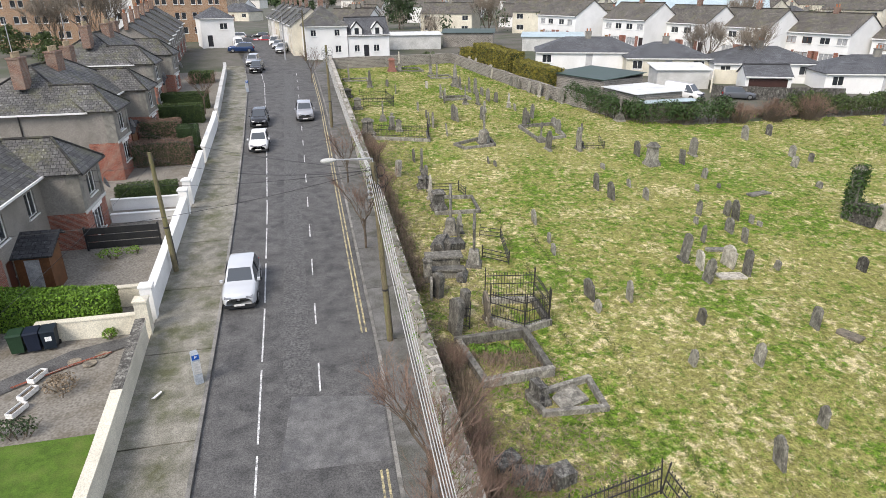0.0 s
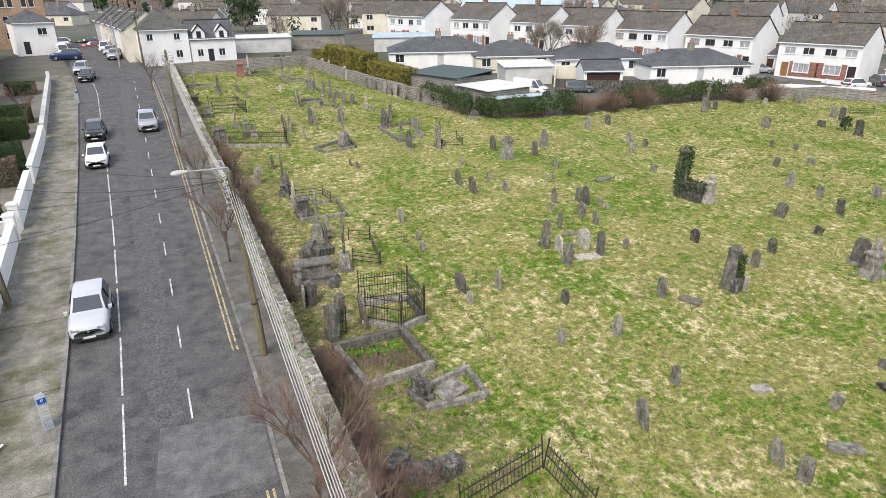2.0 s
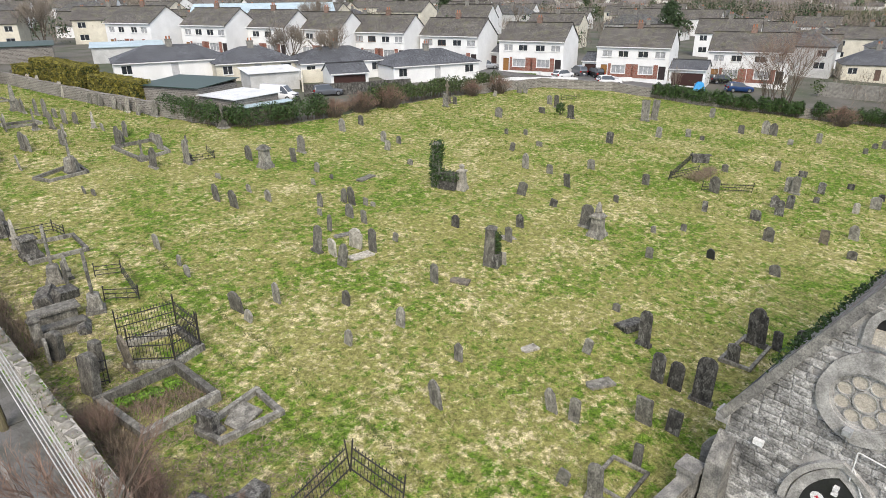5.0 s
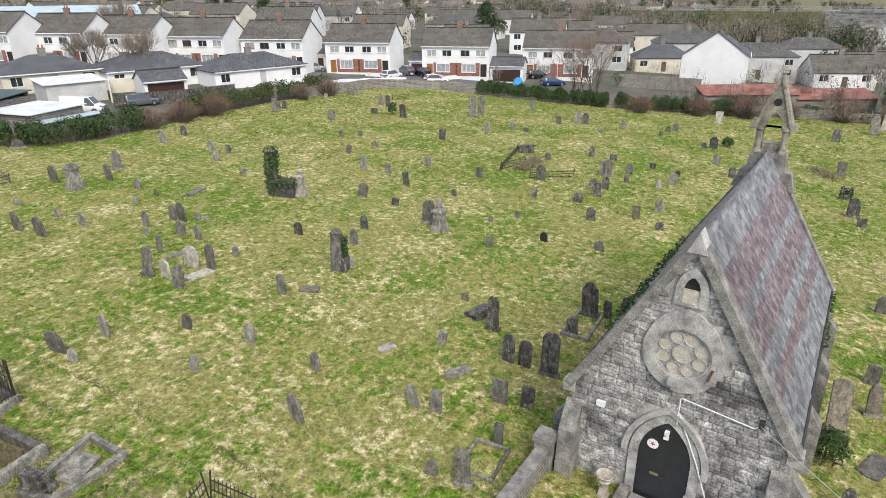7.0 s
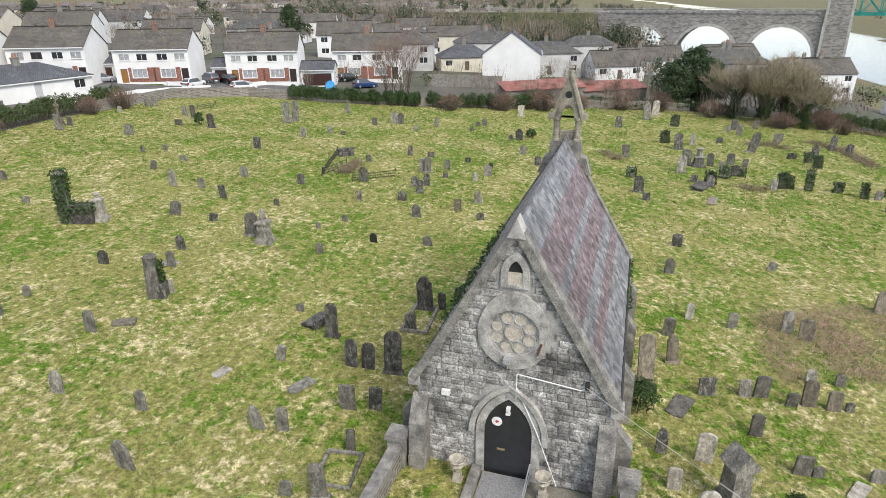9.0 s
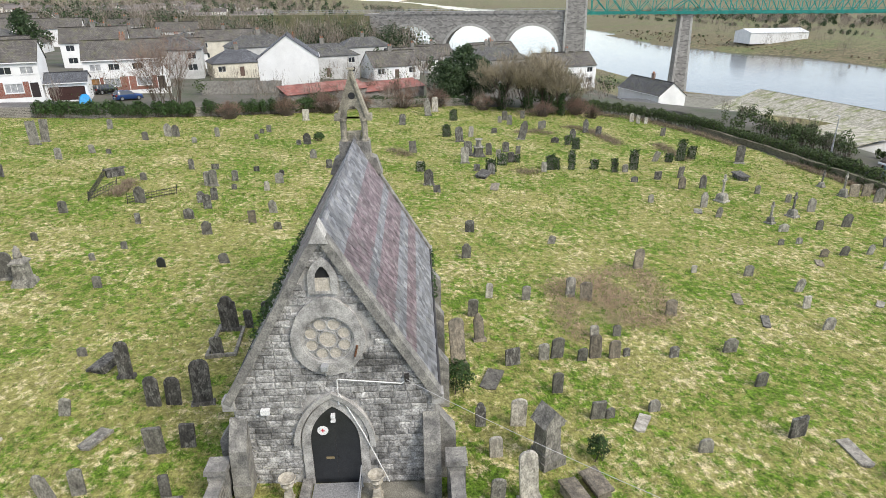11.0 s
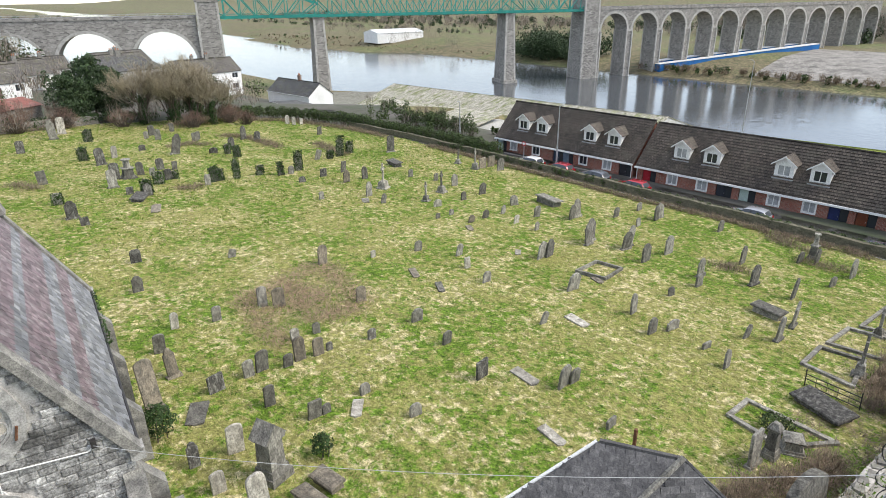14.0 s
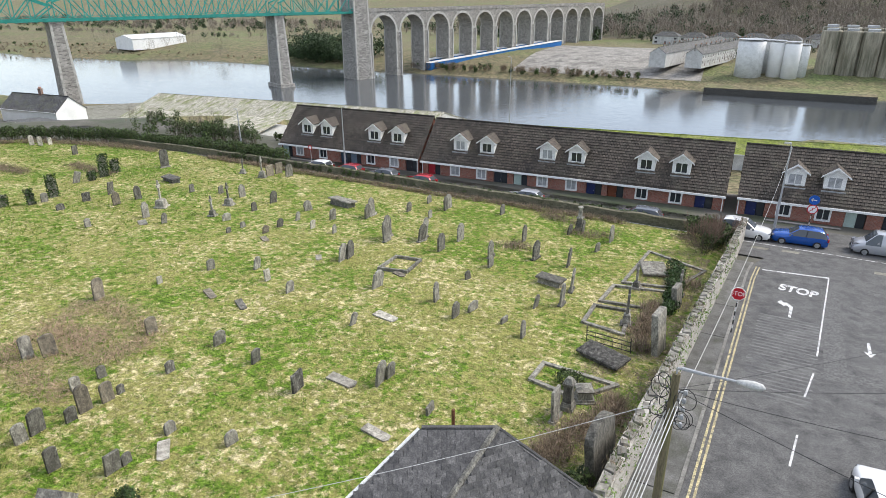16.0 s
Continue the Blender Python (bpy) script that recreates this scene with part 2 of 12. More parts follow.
MAT["asphalt_dark"] = mat("asphalt_dark", (0.108, 0.106, 0.102), (0.078, 0.077, 0.075), 0.4, 0.75, speck=0.5, speck_size=0.11, bump=0.4, bump_size=0.04, spec=0.45)
MAT["pavement"] = mat("concrete_pavement", (0.27, 0.255, 0.215), (0.15, 0.145, 0.115), 0.7, 0.85, bump=0.25, bump_size=0.05, stain=(0.085, 0.09, 0.045), stain_size=1.5, stain_amt=0.9, vary=0.14, speck=0.3)
MAT["pavement_dark"] = mat("damp_pavement", (0.155, 0.152, 0.145), (0.10, 0.098, 0.092), 0.8, 0.85, bump=0.25, bump_size=0.05, stain=(0.075, 0.078, 0.06), stain_size=1.6, stain_amt=0.8, vary=0.14, speck=0.3)
MAT["kerb"] = mat("kerb_concrete", (0.27, 0.26, 0.24), (0.16, 0.155, 0.14), 0.5, 0.85, stain=(0.08, 0.08, 0.07), stain_size=0.7, vary=0.2)
MAT["yellow"] = mat("yellow_line_paint", (0.52, 0.44, 0.23), (0.33, 0.29, 0.18), 0.25, 0.7, stain=(0.11, 0.11, 0.10), stain_size=0.3, stain_amt=1.0, speck=0.45, speck_size=0.08)
MAT["white_line"] = mat("white_line_paint", (0.72, 0.72, 0.70), (0.5, 0.5, 0.5), 0.25, 0.7, stain=(0.12, 0.12, 0.12), stain_size=0.3, stain_amt=0.95, speck=0.5, speck_size=0.06)
MAT["white"] = mat("white_render", (0.80, 0.80, 0.78), (0.72, 0.72, 0.70), 2.0, 0.85, stain=(0.58, 0.58, 0.55), stain_size=3.5, stain_amt=0.3, speck=0.06)
MAT["cream"] = mat("cream_render", (0.70, 0.66, 0.54), (0.58, 0.54, 0.44), 1.6, 0.85, stain=(0.40, 0.38, 0.30), stain_size=2.5, stain_amt=0.4)
MAT["grey_render"] = mat("pebble_dash", (0.30, 0.28, 0.25), (0.20, 0.185, 0.165), 0.08, 0.95, bump=0.6, bump_size=0.03, stain=(0.16, 0.15, 0.13), stain_size=1.5, stain_amt=0.6)
MAT["pale_grey"] = mat("pale_grey_render", (0.55, 0.55, 0.53), (0.45, 0.45, 0.43), 1.5, 0.9, stain=(0.33, 0.33, 0.31), stain_size=3, stain_amt=0.4)
MAT["brick"] = brick_mat("red_brick", (0.30, 0.085, 0.05), (0.20, 0.055, 0.035), (0.30, 0.26, 0.22))
MAT["brick_brown"] = brick_mat("brown_brick", (0.44, 0.255, 0.145), (0.27, 0.15, 0.085), (0.42, 0.36, 0.28))
MAT["rubble"] = brick_mat("rubble_stone_wall", (0.24, 0.22, 0.19), (0.13, 0.12, 0.105), (0.30, 0.28, 0.25), 0.42, 0.2, gap=0.03)
MAT["via_stone"] = brick_mat("dark_viaduct_stone", (0.37, 0.35, 0.32), (0.15, 0.143, 0.132), (0.33, 0.315, 0.285), 0.95, 0.42, gap=0.05)
MAT["via_pale"] = mat("pale_limestone_dressing", (0.52, 0.50, 0.46), (0.36, 0.35, 0.32), 0.8, 0.9, stain=(0.18, 0.17, 0.155), stain_size=2)
MAT["slate"] = roof_mat("grey_slate", (0.135, 0.14, 0.15), (0.095, 0.098, 0.105), 0.22, 0.25)
MAT["slate_old"] = roof_mat("weathered_slate", (0.145, 0.142, 0.138), (0.08, 0.079, 0.077), 0.26, 0.3, moss=(0.12, 0.12, 0.07))
MAT["tile"] = roof_mat("concrete_tile", (0.15, 0.137, 0.122), (0.095, 0.087, 0.077), 0.32, 0.33, moss=(0.13, 0.125, 0.07))
MAT["tile_brown"] = roof_mat("brown_concrete_tile", (0.115, 0.093, 0.074), (0.065, 0.054, 0.044), 0.34, 0.33, moss=(0.11, 0.10, 0.075), depth=1.0)
MAT["glass"] = glass_mat("window_glass")
MAT["glass_lit"] = mat("curtained_glass", (0.42, 0.43, 0.43), (0.25, 0.26, 0.27), 0.5, 0.15, spec=0.6)
MAT["upvc"] = mat("white_frame", (0.78, 0.78, 0.76), (0.7, 0.7, 0.68), 1.0, 0.4)
MAT["frame_brown"] = mat("brown_frame", (0.16, 0.07, 0.03), (0.10, 0.045, 0.02), 0.5, 0.5)
MAT["chimney"] = brick_mat("chimney_brick", (0.24, 0.125, 0.085), (0.15, 0.08, 0.06), (0.30, 0.27, 0.23))
MAT["chimney_render"] = mat("chimney_render", (0.26, 0.25, 0.22), (0.15, 0.145, 0.13), 0.4, 0.9)
MAT["pot"] = mat("clay_pot", (0.42, 0.17, 0.09), (0.30, 0.12, 0.07), 0.2, 0.8)
MAT["pot_buff"] = mat("buff_pot", (0.45, 0.37, 0.24), (0.33, 0.27, 0.18), 0.2, 0.8)
MAT["teal"] = mat("teal_girder_paint", (0.03, 0.30, 0.245), (0.02, 0.22, 0.18), 2.0, 0.5, stain=(0.03, 0.13, 0.11), stain_size=3, stain_amt=0.5)
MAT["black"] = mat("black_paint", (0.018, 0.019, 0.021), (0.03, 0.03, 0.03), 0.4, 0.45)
MAT["iron"] = mat("black_iron", (0.022, 0.022, 0.023), (0.045, 0.04, 0.037), 0.15, 0.55, spec=0.4)
MAT["wood_pole"] = mat("pole_timber", (0.20, 0.17, 0.10), (0.10, 0.085, 0.055), 0.15, 0.9, stretch=(6, 6, 0.6), bump=0.3, stain=(0.20, 0.21, 0.07), stain_size=1.2, stain_amt=0.6)
MAT["grey_metal"] = mat("grey_metal", (0.42, 0.43, 0.44), (0.34, 0.35, 0.36), 0.5, 0.45, metal=0.3)
MAT["headstone"] = mat("grey_headstone", (0.225, 0.213, 0.18), (0.095, 0.09, 0.078), 0.30, 0.9, bump=0.7, bump_size=0.06, stain=(0.42, 0.405, 0.345), stain_size=0.22, stain_amt=0.5, vary=0.45, stretch=(1, 1, 0.55), speck=0.4)
MAT["headstone_dark"] = mat("dark_headstone", (0.115, 0.108, 0.095), (0.038, 0.036, 0.033), 0.28, 0.85, bump=0.5, bump_size=0.05, stain=(0.30, 0.295, 0.26), stain_size=0.2, stain_amt=0.6, vary=0.3, stretch=(1, 1, 0.5), speck=0.4)
MAT["headstone_pale"] = mat("pale_headstone", (0.50, 0.47, 0.40), (0.27, 0.25, 0.21), 0.25, 0.9, bump=0.6, bump_size=0.06, stain=(0.12, 0.112, 0.095), stain_size=0.35, stain_amt=0.75, vary=0.25, stretch=(1, 1, 0.6), speck=0.35)
MAT["headstone_warm"] = mat("brownish_headstone", (0.29, 0.25, 0.19), (0.13, 0.113, 0.088), 0.25, 0.9, bump=0.6, bump_size=0.06, stain=(0.07, 0.068, 0.06), stain_size=0.3, stain_amt=0.7, vary=0.3, stretch=(1, 1, 0.6), speck=0.4)
MAT["ivy"] = mat("ivy_leaves", (0.05, 0.10, 0.022), (0.022, 0.042, 0.012), 0.3, 0.6, island=0.45)
MAT["hedge"] = mat("hedge_leaves", (0.075, 0.115, 0.03), (0.035, 0.052, 0.018), 0.3, 0.65, island=0.5)
MAT["hedge_bright"] = mat("bright_privet_leaves", (0.16, 0.29, 0.03), (0.08, 0.155, 0.02), 0.3, 0.6, island=0.45)
MAT["hedge_gold"] = mat("golden_conifer_leaves", (0.24, 0.215, 0.038), (0.11, 0.10, 0.03), 0.6, 0.7, island=0.45)
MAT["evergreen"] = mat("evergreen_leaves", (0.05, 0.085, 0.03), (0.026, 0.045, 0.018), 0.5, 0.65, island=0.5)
MAT["twig"] = mat("bare_twigs", (0.24, 0.16, 0.12), (0.14, 0.095, 0.075), 0.5, 0.9, island=0.35)
MAT["twig_grey"] = mat("grey_twigs", (0.27, 0.23, 0.185), (0.17, 0.145, 0.115), 0.5, 0.9, island=0.35)
MAT["twig_pale"] = mat("pale_olive_twigs", (0.36, 0.31, 0.215), (0.20, 0.17, 0.12), 0.5, 0.9, island=0.35)
MAT["bark"] = mat("bark", (0.15, 0.12, 0.09), (0.08, 0.065, 0.05), 0.2, 0.95, bump=0.5)
MAT["dead_stems"] = mat("dead_stems", (0.31, 0.24, 0.165), (0.13, 0.10, 0.07), 0.3, 0.95, island=0.5)
MAT["river"] = None


def water_mat():
    m = bpy.data.materials.new("river_water")
    m.use_nodes = True
    nt, ns = m.node_tree, m.node_tree.nodes
    b = ns["Principled BSDF"]
    b.inputs["Base Color"].default_value = (0.075, 0.083, 0.09, 1)
    b.inputs["Roughness"].default_value = 0.06
    b.inputs["IOR"].default_value = 1.5
    b.inputs["Specular IOR Level"].default_value = 0.5
    geo = ns.new("ShaderNodeNewGeometry")
    n = ns.new("ShaderNodeTexNoise")
    n.inputs["Scale"].default_value, n.inputs["Detail"].default_value, n.inputs["Roughness"].default_value = 0.35, 7, 0.62
    nt.links.new(geo.outputs["Position"], n.inputs["Vector"])
    bm = ns.new("ShaderNodeBump")
    bm.inputs["Strength"].default_value, bm.inputs["Distance"].default_value = 0.35, 0.18
    nt.links.new(n.outputs["Fac"], bm.inputs["Height"])
    nt.links.new(bm.outputs["Normal"], b.inputs["Normal"])
    return m


MAT["river"] = water_mat()


# ---------------------------------------------------------------- building helpers
class Geo:
    """Vertices and faces of one mesh, with optional UVs in metres."""

    def __init__(self):
        self.v, self.f, self.uv = [], [], {}

    def add(self, pts, faces):
        n = len(self.v)
        self.v += [tuple(p) for p in pts]
        self.f += [tuple(n + i for i in f) for f in faces]
        return self

    def box(self, x0, x1, y0, y1, z0, z1, m=None):
        p = [(x0, y0, z0), (x1, y0, z0), (x1, y1, z0), (x0, y1, z0), (x0, y0, z1), (x1, y0, z1), (x1, y1, z1), (x0, y1, z1)]
        if m is not None:
            p = [m @ Vector(a) for a in p]
        return self.add(p, [(0, 3, 2, 1), (4, 5, 6, 7), (0, 1, 5, 4), (1, 2, 6, 5), (2, 3, 7, 6), (3, 0, 4, 7)])

    def slab(self, poly, z0, z1, m=None):
        """A polygon in the x-y plane, counter-clockwise, from z0 to z1."""
        n = len(poly)
        p = [(x, y, z0) for x, y in poly] + [(x, y, z1) for x, y in poly]
        if m is not None:
            p = [m @ Vector(a) for a in p]
        return self.add(p, [tuple(range(n - 1, -1, -1)), tuple(range(n, 2 * n))] + [(i, (i + 1) % n, n + (i + 1) % n, n + i) for i in range(n)])

    def plate(self, poly, y0, y1, m=None, bevel=0.0):
        """A polygon in the x-z plane, counter-clockwise seen from -y, from y0 (front) to y1; bevel chamfers the front edge."""
        n = len(poly)
        if bevel:
            cx, cz = sum(a for a, b in poly) / n, sum(b for a, b in poly) / n
            inner = [(x + (cx - x) * bevel / max(0.05, math.hypot(cx - x, cz - z)), z + (cz - z) * bevel / max(0.05, math.hypot(cx - x, cz - z))) for x, z in poly]
            p = [(x, y0, z) for x, z in inner] + [(x, y0 + bevel, z) for x, z in poly] + [(x, y1, z) for x, z in poly]
            fs = [tuple(range(n)), tuple(range(3 * n - 1, 2 * n - 1, -1))]
            for k in (0, n):
                fs += [(k + i, k + n + i, k + n + (i + 1) % n, k + (i + 1) % n) for i in range(n)]
        else:
            p = [(x, y0, z) for x, z in poly] + [(x, y1, z) for x, z in poly]
            fs = [tuple(range(n)), tuple(range(2 * n - 1, n - 1, -1))] + [(i, n + i, n + (i + 1) % n, (i + 1) % n) for i in range(n)]
        if m is not None:
            p = [m @ Vector(a) for a in p]
        return self.add(p, fs)

    def ring(self, outer, inner, y0, y1):
        """A flat ring in the x-z plane between two outlines of equal length, both counter-clockwise seen from -y."""
        n = len(outer)
        p = [(x, y0, z) for x, z in outer] + [(x, y0, z) for x, z in inner] + [(x, y1, z) for x, z in outer] + [(x, y1, z) for x, z in inner]
        fs = []
        for i in range(n):
            j = (i + 1) % n
            fs += [(i, j, n + j, n + i), (i, 2 * n + i, 2 * n + j, j), (n + i, n + j, 3 * n + j, 3 * n + i), (2 * n + i, 3 * n + i, 3 * n + j, 2 * n + j)]
        return self.add(p, fs)

    def tube(self, p, q, r0, r1=None, n=6, caps=True):
        p, q = Vector(p), Vector(q)
        r1 = r0 if r1 is None else r1
        d = (q - p)
        if d.length < 1e-6:
            return self
        d.normalize()
        a = d.orthogonal().normalized()
        b = d.cross(a)
        pts = [p + (a * math.cos(2 * math.pi * i / n) + b * math.sin(2 * math.pi * i / n)) * r0 for i in range(n)]
        pts += [q + (a * math.cos(2 * math.pi * i / n) + b * math.sin(2 * math.pi * i / n)) * r1 for i in range(n)]
        fs = [(i, (i + 1) % n, n + (i + 1) % n, n + i) for i in range(n)]
        if caps:
            fs += [tuple(range(n - 1, -1, -1)), tuple(range(n, 2 * n))]
        return self.add(pts, fs)

    def lathe(self, prof, n=10, c=(0, 0, 0), m=None):
        """A turned shape: prof is (radius, height) from the bottom up."""
        pts, fs = [], []
        for r, z in prof:
            pts += [(c[0] + r * math.cos(2 * math.pi * i / n), c[1] + r * math.sin(2 * math.pi * i / n), c[2] + z) for i in range(n)]
        for k in range(len(prof) - 1):
            fs += [(k * n + i, k * n + (i + 1) % n, (k + 1) * n + (i + 1) % n, (k + 1) * n + i) for i in range(n)]
        fs += [tuple(range(n - 1, -1, -1)), tuple(range((len(prof) - 1) * n, len(prof) * n))]
        if m is not None:
            pts = [m @ Vector(a) for a in pts]
        return self.add(pts, fs)

    def frustum(self, a0, b0, z0, a1, b1, z1, c=(0, 0), m=None):
        """A block whose plan is a0 x b0 at z0 and a1 x b1 at z1."""
        p = [(c[0] + sx * a / 2, c[1] + sy * b / 2, z) for a, b, z in ((a0, b0, z0), (a1, b1, z1)) for sx, sy in ((-1, -1), (1, -1), (1, 1), (-1, 1))]
        if m is not None:
            p = [m @ Vector(q) for q in p]
        return self.add(p, [(0, 3, 2, 1), (4, 5, 6, 7), (0, 1, 5, 4), (1, 2, 6, 5), (2, 3, 7, 6), (3, 0, 4, 7)])

    def slope(self, pts, thick=0.1):
        """A roof plane: eave left, eave right, ridge right, ridge left (or an apex), seen from outside; UV in metres."""
        pts = [Vector(p) for p in pts]
        n = len(pts)
        u = (pts[1] - pts[0]).normalized()
        nrm = u.cross(pts[-1] - pts[0]).normalized()
        w = nrm.cross(u)
        base = len(self.v)
        self.add(pts + [p - nrm * thick for p in pts], [tuple(range(n)), tuple(range(2 * n - 1, n - 1, -1))] + [(i, n + i, n + (i + 1) % n, (i + 1) % n) for i in range(n)])
        self.uv[len(self.f) - n - 2] = [((p - pts[0]).dot(u), (p - pts[0]).dot(w)) for p in pts]
        return self

    def mesh(self, name, mats, smooth=False, index=None):
        me = bpy.data.meshes.new(name)
        me.from_pydata(self.v, [], self.f)
        for m in (mats if isinstance(mats, (list, tuple)) else [mats]):
            me.materials.append(m)
        if index is not None:
            me.polygons.foreach_set("material_index", index)
        if self.uv:
            layer = me.uv_layers.new(name="UVMap")
            for fi, uvs in self.uv.items():
                st = me.polygons[fi].loop_start
                for k, c in enumerate(uvs):
                    layer.data[st + k].uv = c
        if smooth:
            me.polygons.foreach_set("use_smooth", [True] * len(me.polygons))
        me.update()
        return me


def part(name, geo, material, parent=None, label="", smooth=False, m=None):
    """One mesh object under a thing or a part; geo is in the parent's own axes."""
    data = geo.mesh(name, material, smooth) if isinstance(geo, Geo) else geo
    if not data.materials:
        data.materials.append(material)
    ob = new(name, data)
    if parent is not None:
        ob.parent = parent
    if m is not None:
        ob.matrix_basis = m
    return tagged(ob, label)


def thing(name, m, label, category, group="", kind=""):
    ob = new(name)
    ob.empty_display_size = 0.3
    ob.matrix_basis = m
    return tagged(ob, label, category, group, kind)


def solo(name, geo, material, m, label, category, group="", kind="", smooth=False):
    ob = new(name, geo.mesh(name, material, smooth) if isinstance(geo, Geo) else geo)
    ob.matrix_basis = m
    return tagged(ob, label, category, group, kind)


def lerp_table(v, table):
    """Piecewise linear: table of (v, value)."""
    if v <= table[0][0]:
        return table[0][1]
    for (a, x), (b, y) in zip(table, table[1:]):
        if v <= b:
            return x + (y - x) * (v - a) / (b - a)
    return table[-1][1]


def smooth01(t):
    t = max(0.0, min(1.0, t))
    return t * t * (3 - 2 * t)


# ---------------------------------------------------------------- the lie of the land
SLOPE = 0.06
NEAR_BANK = [(-900, -230), (-200, -195), (-10, -178), (51, -158), (150, -152), (190, -146), (220, -126), (314, -128), (352, -105), (385, -58), (480, -50), (700, -48), (880, -150), (1400, -300), (3000, -390)]
FAR_BANK = [(-900, -330), (-200, -290), (-25, -272), (33, -266), (167, -262), (306, -262), (450, -226), (590, -255), (800, -300), (1500, -380), (3000, -420)]
WATER_Z = -19.0


def land(x, y):
    """Height of the ground."""
    if y > 120:
        top = 7.2 + 2.2 * (1 - math.exp(-(y - 120) / 150.0))
    else:
        top = SLOPE * max(y, -62)
    if x > 120 and y > -62:
        top -= 2.5 * smooth01((x - 120) / 120.0)
    # low hills round the horizon
    top += 55 * smooth01((math.hypot(x, y) - 900) / 1500)
    nb, fb = lerp_table(x, NEAR_BANK), lerp_table(x, FAR_BANK)
    edge = -67 + 62 * smooth01((x - 98) / 40.0) if x > 98 else -67
    edge = max(edge, nb + 30)
    if y >= edge:
        return top
    if y >= nb:
        ze = SLOPE * max(edge, -62) - (2.5 * smooth01((x - 120) / 120.0) if x > 120 else 0)
        k = (edge - y) / (edge - nb)
        fall = smooth01(min(1, k / (0.45 if x < 98 else 0.95)))
        return ze + (-17.2 - ze) * fall
    if y >= nb - 6:
        return -17.2 - 6 * (nb - y) / 6
    if y > fb + 6:
        return -23.2
    if y > fb:
        return -17.6 - 5.6 * (y - fb) / 6
    d = fb - y
    z = -17.6 + 5.5 * smooth01(d / 60)
    # wooded hill beyond the far bank
    z += 46 * smooth01((d - 190) / 260) * smooth01((260 - x) / 260)
    z += 26 * smooth01((d - 420) / 500)
    return z


CEMETERY = [(4.9, 99.3), (24.2, 101.2), (28.6, 79.2), (30.3, 72), (33.5, 62), (39, 58.5), (60, 58), (71, 56.5), (83, 53.5), (89, 45), (89.3, 32), (92, 18), (96, 6),
            (102, -6), (106, -22), (104, -38), (99, -48), (89, -53), (72, -55.2), (45, -56), (2.2, -56.2), (2.1, -49), (3.3, -19), (4.0, 15), (4.4, 40)]


def inside(x, y, poly):
    c = False
    for (x0, y0), (x1, y1) in zip(poly, poly[1:] + poly[:1]):
        if (y0 > y) != (y1 > y) and x < (x1 - x0) * (y - y0) / (y1 - y0) + x0:
            c = not c
    return c


def axis(fine0, fine1, step, lo, hi, grow=1.13):
    a = [fine0 + i * step for i in range(int((fine1 - fine0) / step) + 1)]
    s, v = step, a[-1]
    while v < hi:
        s *= grow
        v += s
        a.append(v)
    s, v = step, a[0]
    while v > lo:
        s *= grow
        v -= s
        a.insert(0, v)
    return a


def lumps(x, y):
    """Uneven turf."""
    return 0.10 * noise.noise((x * 0.16, y * 0.16, 0.3)) + 0.05 * noise.noise((x * 0.6, y * 0.6, 5.0))


def at(x, y, dz=0.0, rz=0.0, rx=0.0, ry=0.0):
    """A pose on the ground."""
    return pose(x, y, land(x, y) + dz, rx, ry, rz)


def build_ground():
    xs, ys = axis(-32, 108, 1.0, -2600, 4000), axis(-72, 112, 1.0, -3600, 3600)
    g, idx = Geo(), []
    nx = len(xs)
    for y in ys:
        for x in xs:
            z = land(x, y)
            if inside(x, y, CEMETERY):
                z += lumps(x, y)
            elif -9 < x < 4.4 and -70 < y < 130:
                z -= 0.12
            g.v.append((x, y, z))
    for j in range(len(ys) - 1):
        for i in range(nx - 1):
            a = j * nx + i
            g.f.append((a, a + 1, a + nx + 1, a + nx))
            cx, cy = (xs[i] + xs[i + 1]) / 2, (ys[j] + ys[j + 1]) / 2
            if inside(cx, cy, CEMETERY):
                idx.append(0)
            elif cx < -7.5 and 14 < cy < 100:
                idx.append(4)
            elif cy < lerp_table(cx, FAR_BANK) - 165 and cx < 240:
                idx.append(1)
            elif cy < lerp_table(cx, FAR_BANK) or cx > 330 or cy < -75:
                idx.append(3)
            else:
                idx.append(2)
    me = g.mesh("ground", [MAT["lawn"], MAT["wood_floor"], MAT["town"], MAT["far_field"], MAT["garden"]], True, idx)
    ob = new("ground", me)
    tagged(ob, "rough sloping ground, straw-green turf inside the cemetery", "ground", kind="structure")


build_ground()

# river
rg = Geo().add([(-3000, -900, WATER_Z), (4500, -900, WATER_Z), (4500, 200, WATER_Z), (-3000, 200, WATER_Z)], [(0, 1, 2, 3)])
solo("water", rg, MAT["river"], Matrix.Identity(4), "broad brown river with ripples reflecting the sky", "river", kind="structure")

# ---------------------------------------------------------------- road, pavements, kerbs
KERB_W = [(-80, -14), (-58, -13), (-49, -11.5), (-30, -9.5), (-10, -6.5), (5, -4.9), (17, -4.8), (29, -4.87), (42, -5.12), (61, -5.7), (89, -6.8), (105, -8.2), (140, -13)]
KERB_E = [(-52.5, -0.3), (-50.5, 0.5), (-48, 0.76), (-20, 1.15), (17, 2.05), (24, 2.3), (74, 2.55), (105, 2.2), (125, -0.5), (140, -3)]
WALL_E = [(-56, 1.7), (-49, 1.85), (-19, 3.0), (15, 3.75), (40, 4.2), (107, 4.5)]
WALL_W = [(14, -7.55), (18, -7.6), (28, -7.92), (36, -8.1), (66, -8.57), (98, -10.25), (140, -16)]


